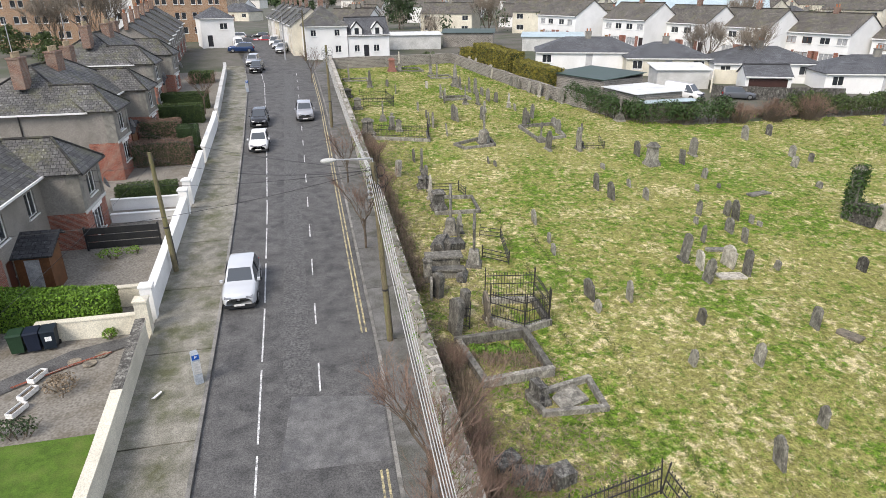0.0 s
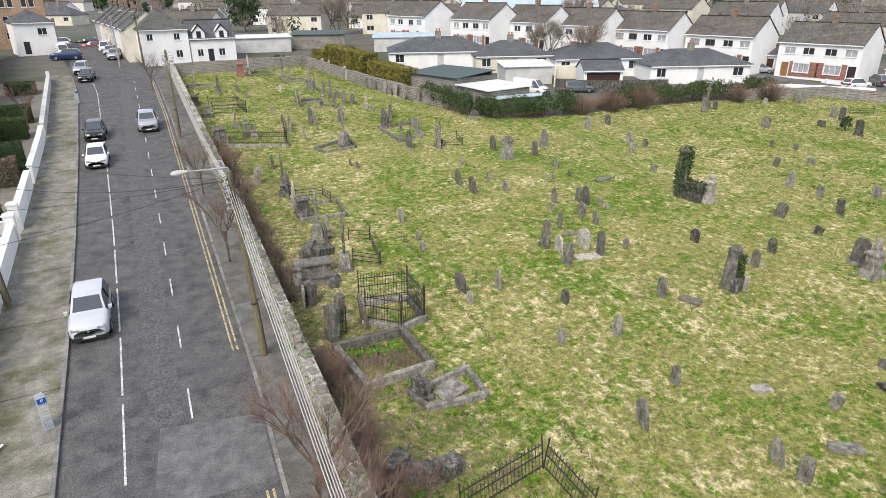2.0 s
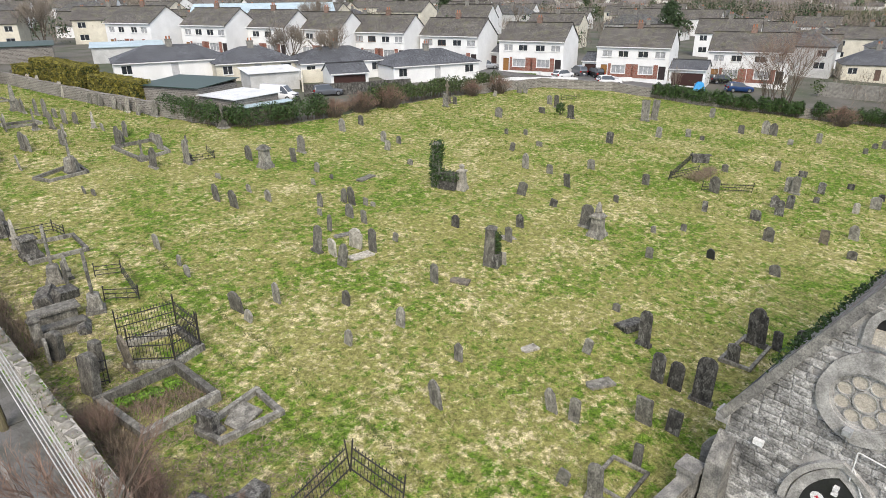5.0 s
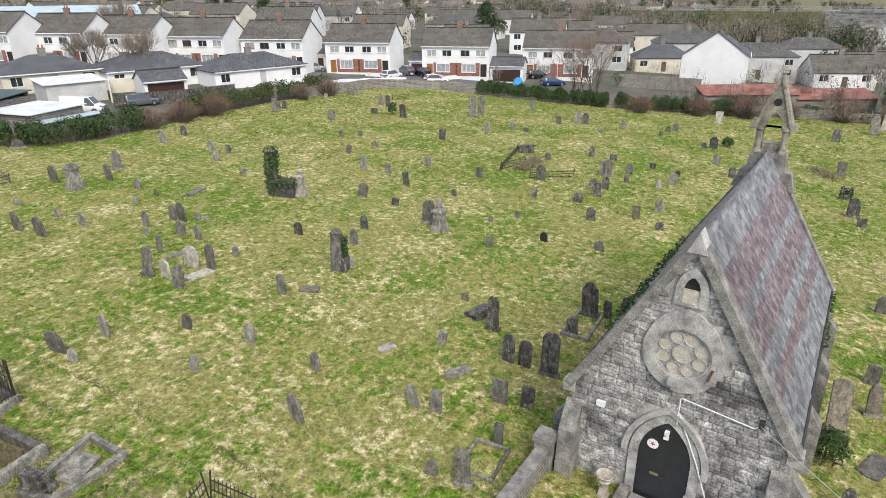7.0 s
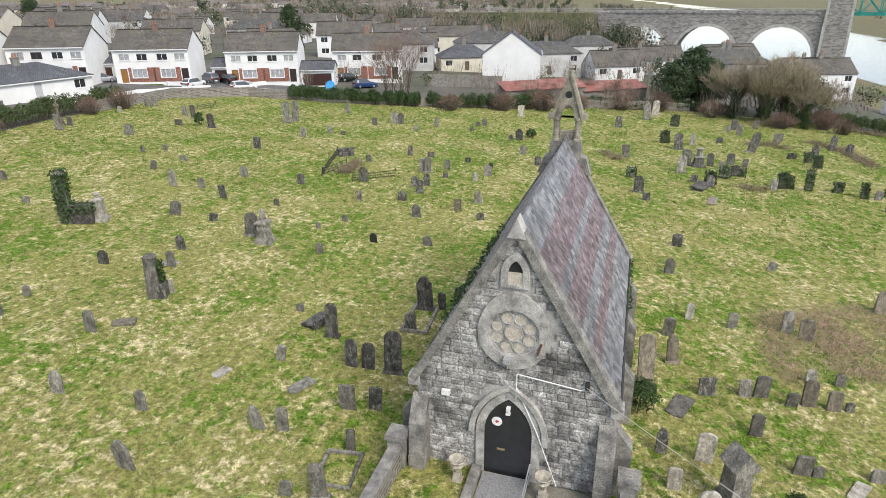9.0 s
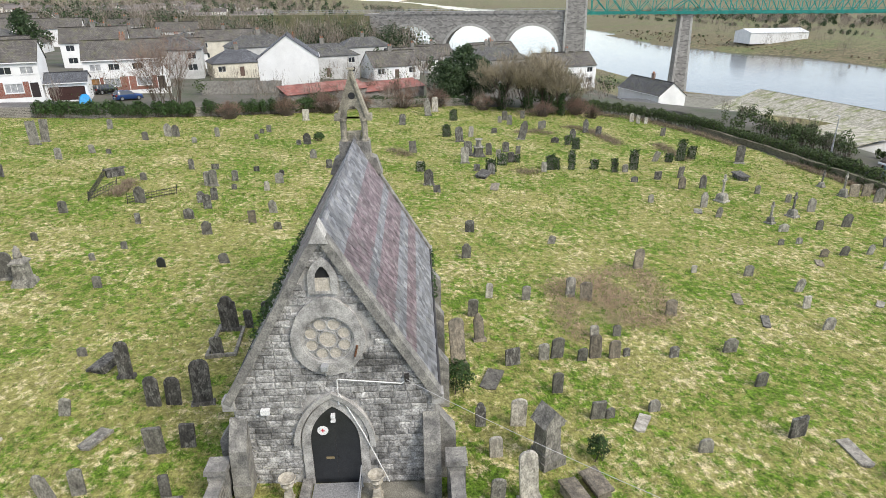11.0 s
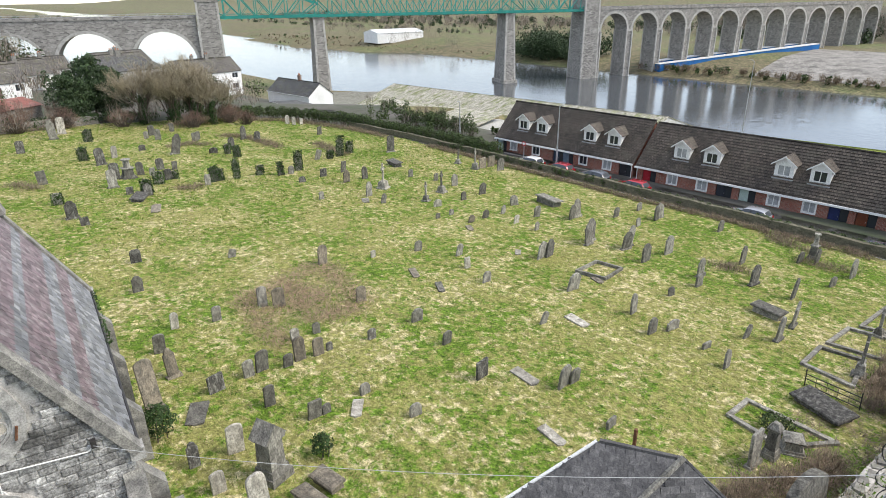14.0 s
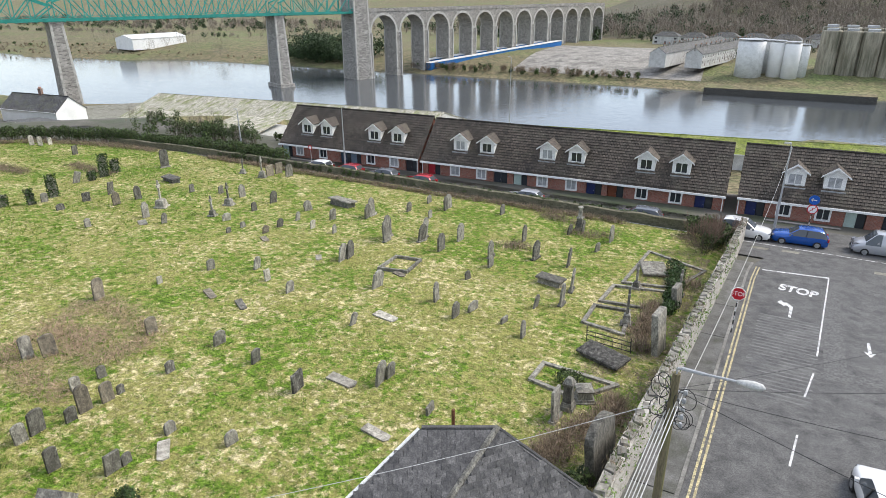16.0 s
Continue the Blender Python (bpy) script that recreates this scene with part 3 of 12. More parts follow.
def strip(x_lo, x_hi, y0, y1, dz, step=2.0):
    """A sheet between two lines of the plan, lying on the land."""
    g = Geo()
    n = max(1, int(round((y1 - y0) / step)))
    for i in range(n + 1):
        y = y0 + (y1 - y0) * i / n
        a, b = x_lo(y), x_hi(y)
        g.v += [(a, y, SLOPE * max(y, -62) + dz), (b, y, SLOPE * max(y, -62) + dz)]
    g.f += [(2 * i, 2 * i + 1, 2 * i + 3, 2 * i + 2) for i in range(n)]
    return g


def east_kerb(y):
    return lerp_table(y, KERB_E)


def west_kerb(y):
    return lerp_table(y, KERB_W)


def east_wall(y):
    return lerp_table(y, WALL_E)


def west_wall(y):
    return lerp_table(y, WALL_W)


road = solo("road", strip(west_kerb, east_kerb, -52.0, 140, 0.0), MAT["asphalt"], Matrix.Identity(4), "worn grey asphalt road with darker repair patches", "road", kind="structure")
cross = Geo()
cross_x = [-60 + i * 4.5 for i in range(14)] + [1.9, 1.92] + [3.0 + i * 4.5 for i in range(27)]
for x in cross_x:
    for y in (-63.0, -52.0 if x < 1.91 else -57.2):
        cross.v.append((x, y, SLOPE * y + 0.0))
cross.f += [(2 * i, 2 * i + 2, 2 * i + 3, 2 * i + 1) for i in range(len(cross_x) - 1)]
solo("road", cross, MAT["asphalt"], Matrix.Identity(4), "grey asphalt side street below the cemetery wall", "road", kind="structure")


def pavement_piece(x_lo, x_hi, y0, y1):
    g = strip(x_lo, x_hi, y0, y1, 0.13, 1.5)
    n = len(g.v)
    low = [(x, y, z - 0.3) for x, y, z in g.v]
    g.v += low
    for i in range(0, n - 2, 2):
        g.f += [(i, i + 2, n + i + 2, n + i), (i + 1, n + i + 1, n + i + 3, i + 3)]
    g.f += [(0, n, n + 1, 1), (n - 2, n - 1, 2 * n - 1, 2 * n - 2)]
    return g


def build_pavements():
    west = tagged(new("pavement"), "grey-brown concrete pavement with expansion joints", "pavement", kind="structure")
    y = 8.0
    while y < 104:
        part("slab", pavement_piece(west_wall, lambda v: west_kerb(v) - 0.16, y, y + 5.93), MAT["pavement"], west)
        y += 6.0
    east = tagged(new("pavement"), "narrow concrete pavement beside the cemetery wall", "pavement", kind="structure")
    y = -50.0
    while y < 104:
        part("slab", pavement_piece(lambda v: east_kerb(v) + 0.16, lambda v: east_wall(v) + 0.05, y, y + 4.94), MAT["pavement_dark"], east)
        y += 5.0
    for side, fn, off in (("w", west_kerb, -0.16), ("e", east_kerb, 0.0)):
        kb = tagged(new("kerb"), "pale concrete kerb stones", "kerb", kind="structure")
        y = 8.0 if side == "w" else -50.0
        while y < 100:
            part("kerb_stone", pavement_piece(lambda v: fn(v) + off, lambda v: fn(v) + off + 0.15, y, y + 1.78), MAT["kerb"], kb)
            y += 1.8


build_pavements()


# ---------------------------------------------------------------- walls round the cemetery
def wall_along(name, pts, h, thick, material, label, dz=0.0, rough_top=0.06, cope=None):
    """A rubble wall along a line of the plan, stepping with the land; its top is uneven."""
    w = tagged(new(name), label, "wall", kind="structure")
    g, c = Geo(), Geo()
    run = []
    for (x0, y0), (x1, y1) in zip(pts, pts[1:]):
        n = max(1, int(math.hypot(x1 - x0, y1 - y0) / 1.2))
        run += [(x0 + (x1 - x0) * i / n, y0 + (y1 - y0) * i / n) for i in range(n)]
    run.append(pts[-1])
    sec = []
    for i, (x, y) in enumerate(run):
        a, b = run[max(0, i - 1)], run[min(len(run) - 1, i + 1)]
        dx, dy = b[0] - a[0], b[1] - a[1]
        L = math.hypot(dx, dy)
        nx, ny = -dy / L * thick / 2, dx / L * thick / 2
        z = land(x, y) + dz
        hh = h + random.uniform(-rough_top, rough_top)
        j = random.uniform(-0.03, 0.03)
        sec.append([(x + nx, y + ny, z - 0.4), (x + nx * (0.95 + j), y + ny * (0.95 + j), z + hh), (x - nx * (0.95 - j), y - ny * (0.95 - j), z + hh + random.uniform(-0.04, 0.04)), (x - nx, y - ny, z - 0.4)])
    for i, s in enumerate(sec):
        g.v += s
        if i:
            k = 4 * i
            g.f += [(k - 4, k, k + 1, k - 3), (k - 3, k + 1, k + 2, k - 2), (k - 2, k + 2, k + 3, k - 1)]
    n = len(g.v)
    g.f += [(0, 1, 2, 3), (n - 1, n - 2, n - 3, n - 4)]
    part("wall", g, material, w)
    return w


MAT["road_wall"] = brick_mat("lime_washed_rubble", (0.42, 0.39, 0.34), (0.27, 0.25, 0.21), (0.46, 0.43, 0.38), 0.35, 0.17, gap=0.03)
MAT["mossy_rubble"] = brick_mat("mossy_rubble", (0.17, 0.155, 0.11), (0.09, 0.09, 0.055), (0.13, 0.12, 0.08), 0.4, 0.2, gap=0.03)
wall_along("wall_west", [(east_wall(y) + 0.28, y) for y in (99.6, 90, 70, 50, 40, 28, 15, 9.5)], 2.0, 0.5, MAT["road_wall"], "old rubble wall with flaking limewash and weeds along the road")
wall_along("wall_west", [(east_wall(y) + 0.28, y) for y in (-9.0, -19, -30, -40, -49, -56)], 2.0, 0.5, MAT["road_wall"], "old rubble wall with flaking limewash and weeds along the road")
wall_along("wall_north", [(4.9, 99.5), (12.7, 99.9), (24.3, 101.3)], 1.6, 0.5, MAT["rubble"], "grey rubble stone boundary wall")
wall_along("wall_northeast", [(24.4, 101.3), (26.3, 90.4), (28.7, 79.3), (30.4, 72.5), (33.5, 62.5)], 1.5, 0.5, MAT["rubble"], "grey rubble stone boundary wall leaning with age")
wall_along("wall_east", [(70, 57), (83, 53.8), (89, 45), (89.3, 32), (92, 18), (96, 6), (102, -6), (106, -22)], 1.3, 0.5, MAT["rubble"], "low grey rubble stone boundary wall")
wall_along("wall_south", [(86, -54), (72, -55.8), (45, -56.6), (2.0, -56.6)], 0.85, 0.5, MAT["mossy_rubble"], "mossy low rubble stone wall above the lower street")


# ---------------------------------------------------------------- chapel
def arc_pts(cx, cz, r, a0, a1, n):
    return [(cx + r * math.cos(radians(a0 + (a1 - a0) * i / n)), cz + r * math.sin(radians(a0 + (a1 - a0) * i / n))) for i in range(n + 1)]


def lancet(hw, z0, spring, apex, n=8):
    """A pointed arch outline, counter-clockwise seen from the front, from the bottom right."""
    rise = apex - spring
    r = (hw * hw + rise * rise) / (2 * hw)
    a = math.degrees(math.asin(min(1.0, rise / r)))
    right = arc_pts(hw - r, spring, r, 0, a, n)
    left = [(-x, z) for x, z in reversed(right)]
    return [(-hw, z0), (hw, z0)] + right + left[1:]


MAT["ch_block"] = mat("rock_faced_limestone", (0.46, 0.45, 0.425), (0.17, 0.165, 0.155), 0.34, 0.92, bump=1.0, bump_size=0.09, stain=(0.085, 0.083, 0.078), stain_size=1.5, stain_amt=0.85, vary=0.28, speck=0.45, speck_size=0.07)
MAT["ch_mortar"] = mat("old_mortar", (0.50, 0.485, 0.45), (0.26, 0.25, 0.235), 0.5, 0.95)
MAT["ch_dress"] = mat("dressed_limestone", (0.50, 0.485, 0.45), (0.30, 0.29, 0.27), 0.5, 0.85, bump=0.3, bump_size=0.1, stain=(0.13, 0.127, 0.118), stain_size=0.7, stain_amt=0.7, speck=0.25)
MAT["ch_cope"] = mat("dark_coping_stone", (0.25, 0.24, 0.215), (0.12, 0.116, 0.108), 0.4, 0.9, bump=0.5, stain=(0.40, 0.385, 0.33), stain_size=0.6, stain_amt=0.5, speck=0.4)
MAT["ch_warm"] = mat("buff_bellcote_stone", (0.36, 0.33, 0.255), (0.20, 0.185, 0.145), 0.3, 0.9, bump=0.5, stain=(0.085, 0.08, 0.068), stain_size=0.7, stain_amt=0.75, speck=0.35)
MAT["slate_grey"] = mat("blue_grey_slate", (0.16, 0.163, 0.175), (0.085, 0.088, 0.097), 0.2, 0.5, spec=0.5, vary=0.42, island=0.42, stain=(0.30, 0.295, 0.275), stain_size=0.4, stain_amt=0.5)
MAT["slate_purple"] = mat("purple_slate", (0.145, 0.105, 0.115), (0.08, 0.058, 0.065), 0.2, 0.5, spec=0.5, vary=0.38, island=0.38, stain=(0.26, 0.245, 0.235), stain_size=0.35, stain_amt=0.5)
MAT["plaster_rose"] = mat("blocked_rose_plaster", (0.55, 0.50, 0.42), (0.42, 0.38, 0.31), 0.15, 0.9, bump=0.8, bump_size=0.06)
MAT["door_black"] = mat("black_door_paint", (0.015, 0.017, 0.02), (0.025, 0.027, 0.03), 0.4, 0.35, spec=0.5)
MAT["brass"] = mat("dull_brass", (0.45, 0.36, 0.20), (0.32, 0.25, 0.14), 0.05, 0.4, metal=0.6)
MAT["urn"] = mat("weathered_cast_stone", (0.50, 0.46, 0.38), (0.33, 0.30, 0.24), 0.12, 0.9, bump=0.4, stain=(0.16, 0.15, 0.12), stain_size=0.2, stain_amt=0.6)
MAT["ramp"] = mat("chequer_plate", (0.40, 0.40, 0.39), (0.26, 0.26, 0.26), 0.08, 0.5, metal=0.4, bump=0.8, bump_size=0.04)
MAT["rust"] = mat("rusty_iron", (0.20, 0.09, 0.045), (0.10, 0.05, 0.03), 0.08, 0.9)

CH = pose(18.01, 0.8, 0.02, 0, 0, -97.27)
CH_HW, CH_EAVE, CH_APEX, CH_LEN = 3.45, 4.05, 9.85, 13.5


def gable_hw(z):
    """Half-width of the front at height z."""
    return CH_HW if z < CH_EAVE else max(0.0, CH_HW * (CH_APEX - z) / (CH_APEX - CH_EAVE))


def block_mesh(k):
    """A rock-faced block, one unit each way, face at y = 0."""
    rnd = random.Random(40 + k)
    g = Geo()
    fr = [(-0.5, -0.5), (0.5, -0.5), (0.5, 0.5), (-0.5, 0.5)]
    inn = [(x * 0.82 + rnd.uniform(-0.05, 0.05), z * 0.75 + rnd.uniform(-0.06, 0.06)) for x, z in fr]
    pts = [(x, 0.6, z) for x, z in fr] + [(x, 0.0, z) for x, z in fr] + [(x, -rnd.uniform(0.18, 0.45), z) for x, z in inn] + [(rnd.uniform(-0.2, 0.2), -rnd.uniform(0.3, 0.65), rnd.uniform(-0.2, 0.2))]
    fs = [(i, (i + 1) % 4, 4 + (i + 1) % 4, 4 + i) for i in range(4)] + [(4 + i, 4 + (i + 1) % 4, 8 + (i + 1) % 4, 8 + i) for i in range(4)] + [(8 + i, 8 + (i + 1) % 4, 12) for i in range(4)]
    g.add(pts, [tuple(reversed(f)) if False else f for f in fs])
    return g.mesh("stone_block", MAT["ch_block"])


def build_chapel():
    ch = thing("chapel", CH, "small grey limestone gothic chapel with a banded slate roof and bellcote", "chapel")
    hw, ev, ap, L = CH_HW, CH_EAVE, CH_APEX, CH_LEN
    outline = [(-hw, -0.6), (hw, -0.6), (hw, ev), (0, ap), (-hw, ev)]
    part("front_wall", Geo().plate(outline, 0.06, 0.6), MAT["ch_mortar"], ch)
    part("rear_wall", Geo().plate(outline, L - 0.5, L), MAT["ch_cope"], ch)
    for s in (-1, 1):
        part("side_wall", Geo().box(min(s * hw, s * (hw - 0.5)), max(s * hw, s * (hw - 0.5)), 0.6, L - 0.5, -0.6, ev - 0.1), MAT["ch_mortar"], ch)
    # roof slopes under the slates
    rise, run = ap - ev, hw
    sl = math.hypot(rise, run)
    for s in (-1, 1):
        over = 0.25
        foot = (s * (hw + over * run / sl), ev - over * rise / sl)
        a, b = (foot[0], 0.35, foot[1] - 0.06), (foot[0], L - 0.45, foot[1] - 0.06)
        r0, r1 = (0, 0.35, ap - 0.10), (0, L - 0.45, ap - 0.10)
        g = Geo().slope([a, b, r1, r0] if s > 0 else [b, a, r0, r1], 0.12)
        part("roof", g, MAT["slate_grey"], ch)
        part("gutter", Geo().tube((foot[0] + s * 0.06, 0.3, foot[1] - 0.1), (foot[0] + s * 0.06, L - 0.3, foot[1] - 0.1), 0.07, n=8), MAT["iron"], ch, "black iron gutter")
    # ridge tiles
    rt = Geo()
    y = 0.4
    while y < L - 0.5:
        rt.plate([(-0.14, ap - 0.22), (0.14, ap - 0.22), (0.04, ap + 0.02), (-0.04, ap + 0.02)], y, y + 0.43)
        y += 0.45
    part("ridge", rt, MAT["slate_grey"], ch)
    # gable copings with kneelers
    for y0, nm in ((-0.12, "front"), (L - 0.5, "rear")):
        for s in (-1, 1):
            ox, oz = s * (hw + 0.28), ev - 0.28
            t = 0.34
            nx, nz = rise / sl * s, run / sl
            poly = [(ox, oz), (0, ap + 0.20), (0, ap - 0.34), (ox - nx * t * 0.9, oz - nz * t * 0.9)]
            poly = poly if s < 0 else poly
            if s > 0:
                poly = list(reversed(poly))
            part("coping", Geo().plate(list(reversed(poly)), y0, y0 + 0.5, bevel=0.0), MAT["ch_cope"], ch)
            part("kneeler", Geo().box(min(s * (hw - 0.1), s * (hw + 0.32)), max(s * (hw - 0.1), s * (hw + 0.32)), y0 + 0.02, y0 + 0.5, ev - 0.62, ev - 0.22), MAT["ch_dress"], ch)
    part("apex_stone", Geo().plate([(-0.3, ap - 0.35), (0.3, ap - 0.35), (0.0, ap + 0.32)], -0.16, 0.4), MAT["ch_dress"], ch)
    # corner and side buttresses
    for s in (-1, 1):
        x0, x1 = sorted((s * (hw + 0.18), s * (hw - 0.42)))
        b = Geo().add([(x0, -0.75, -0.6), (x1, -0.75, -0.6), (x1, 0.1, -0.6), (x0, 0.1, -0.6), (x0, -0.75, 0.75), (x1, -0.75, 0.75), (x1, 0.1, 0.75), (x0, 0.1, 0.75)],
                      [(0, 1, 5, 4), (1, 2, 6, 5), (2, 3, 7, 6), (3, 0, 4, 7), (4, 5, 6, 7)])
        b.add([(x0, -0.68, 0.75), (x1, -0.68, 0.75), (x1, 0.1, 0.75), (x0, 0.1, 0.75), (x0, -0.58, 2.1), (x1, -0.58, 2.1), (x1, 0.0, 3.05), (x0, 0.0, 3.05), (x0, 0.1, 3.05), (x1, 0.1, 3.05)],
              [(0, 1, 5, 4), (4, 5, 6, 7), (1, 2, 9, 6, 5), (3, 0, 4, 7, 8), (7, 6, 9, 8)])
        part("buttress", b, MAT["ch_cope"], ch)
        for yy in (0.3, 4.6, 8.9, 12.9):
            x_in, x_out = s * (hw - 0.05), s * (hw + 0.75)
            p = [(x_in, yy, -0.6), (x_out, yy, -0.6), (x_out, yy, 1.9), (x_in, yy, 3.0), (x_in, yy + 0.55, -0.6), (x_out, yy + 0.55, -0.6), (x_out, yy + 0.55, 1.9), (x_in, yy + 0.55, 3.0)]
            part("buttress", Geo().add(p, [(0, 1, 2, 3), (4, 7, 6, 5), (1, 5, 6, 2), (3, 2, 6, 7)]), MAT["ch_cope"], ch)
    # door
    dz = 0.07
    leaf = part("door", Geo().plate(lancet(0.86, 0.0, 1.95, 3.45), 0.0, 0.055), MAT["door_black"], ch, "black double-leaf door with a pointed head", m=pose(-dz, 0, 0))
    part("door_gap", Geo().box(-0.008, 0.008, -0.004, 0.0, 0.0, 3.3), MAT["iron"], leaf)
    part("letter_plate", Geo().box(-0.38, -0.1, -0.03, 0.0, 1.18, 1.26), MAT["brass"], leaf, "brass letter plate")
    part("door_knob", Geo().lathe([(0.015, 0), (0.035, 0.02), (0.035, 0.05), (0.0, 0.06)], 8, m=pose(0.07, 0, 1.22, 90)), MAT["iron"], leaf)
    part("sign", Geo().lathe([(0.19, 0), (0.19, 0.015)], 20, m=pose(-0.41, -0.005, 2.42, 90)), MAT["upvc"], leaf, "round white sign with a red cross")
    MAT["red_sign"] = mat("sign_red", (0.60, 0.03, 0.05), (0.5, 0.03, 0.05), 0.2, 0.5)
    part("sign_cross", Geo().box(-0.43, -0.39, -0.026, -0.021, 2.35, 2.49).box(-0.48, -0.34, -0.026, -0.021, 2.40, 2.44), MAT["red_sign"], leaf)
    part("lamp", Geo().box(-0.07, 0.07, -0.16, 0.0, 3.02, 3.14), MAT["upvc"], leaf, "small white lamp and camera over the door")
    part("camera_box", Geo().box(-0.09, 0.07, -0.12, 0.0, 2.82, 2.9), MAT["upvc"], leaf)
    part("door_surround", Geo().ring(lancet(1.17, 0.0, 1.9, 3.78), lancet(0.86, 0.0, 1.95, 3.45), -0.05, 0.08), MAT["ch_dress"], ch, m=pose(-dz, 0, 0))
    hood_o, hood_i = lancet(1.42, 1.75, 1.9, 4.05)[1:], lancet(1.22, 1.75, 1.9, 3.84)[1:]
    hood = Geo()
    n = len(hood_o)
    hood_o2, hood_i2 = hood_o[0:], hood_i[0:]
    for i in range(n):
        hood.v += [(hood_o2[i][0], -0.16, hood_o2[i][1]), (hood_i2[i][0], -0.13, hood_i2[i][1]), (hood_i2[i][0], 0.05, hood_i2[i][1]), (hood_o2[i][0], 0.05, hood_o2[i][1])]
        if i:
            k = 4 * i
            hood.f += [(k - 4 + j, k + j, k + (j + 1) % 4, k - 4 + (j + 1) % 4) for j in range(4)]
    hood.f += [(0, 1, 2, 3), (4 * n - 1, 4 * n - 2, 4 * n - 3, 4 * n - 4)]
    part("hood_mould", hood, MAT["ch_dress"], ch, m=pose(-dz, 0, 0))
    # rose window
    cz = 6.07
    circ = arc_pts(0, cz, 0.87, -90, 270, 40)[:-1]
    outer = []
    for x, z in circ:
        a = math.atan2(z - cz, x)
        r = 1.22
        if z > cz:
            r = 1.22 + 0.36 * max(0.0, 1 - abs(math.degrees(a) - 90) / 62.0)
        else:
            r = 1.22 + 0.14 * max(0.0, 1 - abs(math.degrees(a) + 90) / 70.0)
        outer.append((r * math.cos(a), cz + r * math.sin(a)))
    rose = part("rose_window", Geo().ring(outer, circ, -0.07, 0.1), MAT["ch_dress"], ch, "round window of nine circles, filled with pale plaster, in a grey stone surround")
    tr = Geo()
    plates = [(0, 0, 0.33)] + [(0.58 * math.cos(radians(22.5 + 45 * k)), 0.58 * math.sin(radians(22.5 + 45 * k)), 0.225) for k in range(8)]
    part("tracery_back", Geo().plate(circ, 0.05, 0.1), MAT["ch_dress"], rose)
    part("inner_ring", Geo().ring(circ, arc_pts(0, cz, 0.80, -90, 270, 40)[:-1], -0.02, 0.06), MAT["ch_dress"], rose)
    for x, z, r in plates:
        part("roundel", Geo().plate(arc_pts(x, cz + z, r * 0.88, -90, 270, 18)[:-1], 0.035, 0.06), MAT["plaster_rose"], rose)
        part("roundel_rim", Geo().ring(arc_pts(x, cz + z, r, -90, 270, 18)[:-1], arc_pts(x, cz + z, r * 0.86, -90, 270, 18)[:-1], 0.0, 0.06), MAT["ch_dress"], rose)
    part("rusty_bar", Geo().tube((0.85, -0.12, cz - 0.62), (0.95, -0.12, cz - 0.2), 0.035), MAT["rust"], rose, "rusty iron bar end")
    # niche
    ni = part("niche", Geo().ring(lancet(0.47, 7.75, 8.25, 9.0), lancet(0.24, 7.85, 8.25, 8.72), -0.06, 0.1), MAT["ch_dress"], ch, "small pointed niche part filled with stone")
    # back plate in black: shade of the open hollow put into the colour
    part("niche_back", Geo().plate(lancet(0.24, 7.85, 8.25, 8.72), 0.04, 0.08), MAT["black"], ni)
    part("niche_fill", Geo().box(-0.24, 0.24, -0.02, 0.06, 7.85, 8.28), MAT["plaster_rose"], ni)
    # string of blocks over the front; what shows between them is mortar
    meshes = [block_mesh(k) for k in range(8)]
    rnd = random.Random(7)
    z, h = 0.0, 0.262
    while z < ap - 0.5:
        zc = z + h / 2
        w_edge = min(gable_hw(z + h * 0.75) - 0.03, hw - 0.01)
        x = -w_edge
        while x < w_edge - 0.12:
            w = rnd.uniform(0.36, 0.66)
            if w_edge - (x + w) < 0.2:
                w = w_edge - x
            c = x + w / 2
            clash = abs(c + dz) < 1.17 + w * 0.35 and zc < 1.95 or (zc >= 1.95 and zc < 3.8 and abs(c + dz) < 1.17 * math.sqrt(max(0.0, 1 - ((zc - 1.95) / 1.95) ** 2)) + w * 0.3)
            clash = clash or math.hypot(c, zc - cz) < 1.22 + (0.2 if zc > cz + 0.9 else 0.05) + w * 0.18 and abs(c) < 1.35
            clash = clash or (abs(c) < 0.46 + w * 0.25 and 7.7 < zc < 8.75)
            if not clash:
                b = part("stone_block", meshes[rnd.randrange(8)], None, ch)
                b.matrix_basis = Matrix.LocRotScale((c, 0.02, zc), None, (w - 0.014, 0.05, h - 0.014))
            x += w
        z += h
    # bellcote over the far gable
    bc = part("bellcote", Geo().add([(-1.0, L - 0.62, ap - 1.55), (1.0, L - 0.62, ap - 1.55), (1.0, L + 0.12, ap - 1.55), (-1.0, L + 0.12, ap - 1.55), (-0.62, L - 0.56, ap - 0.15), (0.62, L - 0.56, ap - 0.15), (0.62, L + 0.06, ap - 0.15), (-0.62, L + 0.06, ap - 0.15)],
                                     [(0, 1, 5, 4), (1, 2, 6, 5), (2, 3, 7, 6), (3, 0, 4, 7), (4, 5, 6, 7)]), MAT["ch_warm"], ch, "gabled stone bellcote on paired columns")
    for s in (-1, 1):
        for yy in (L - 0.42, L - 0.10):
            part("column", Geo().lathe([(0.21, 0), (0.21, 0.1), (0.15, 0.18), (0.14, 0.98), (0.20, 1.08), (0.20, 1.2)], 10, (s * 0.52, yy, ap - 0.15)), MAT["ch_warm"], bc, smooth=False)
    part("panel", Geo().box(-0.34, 0.34, L - 0.36, L - 0.14, ap - 0.15, ap + 0.3).box(-0.36, 0.36, L - 0.4, L - 0.1, ap + 0.3, ap + 0.36), MAT["ch_warm"], bc)
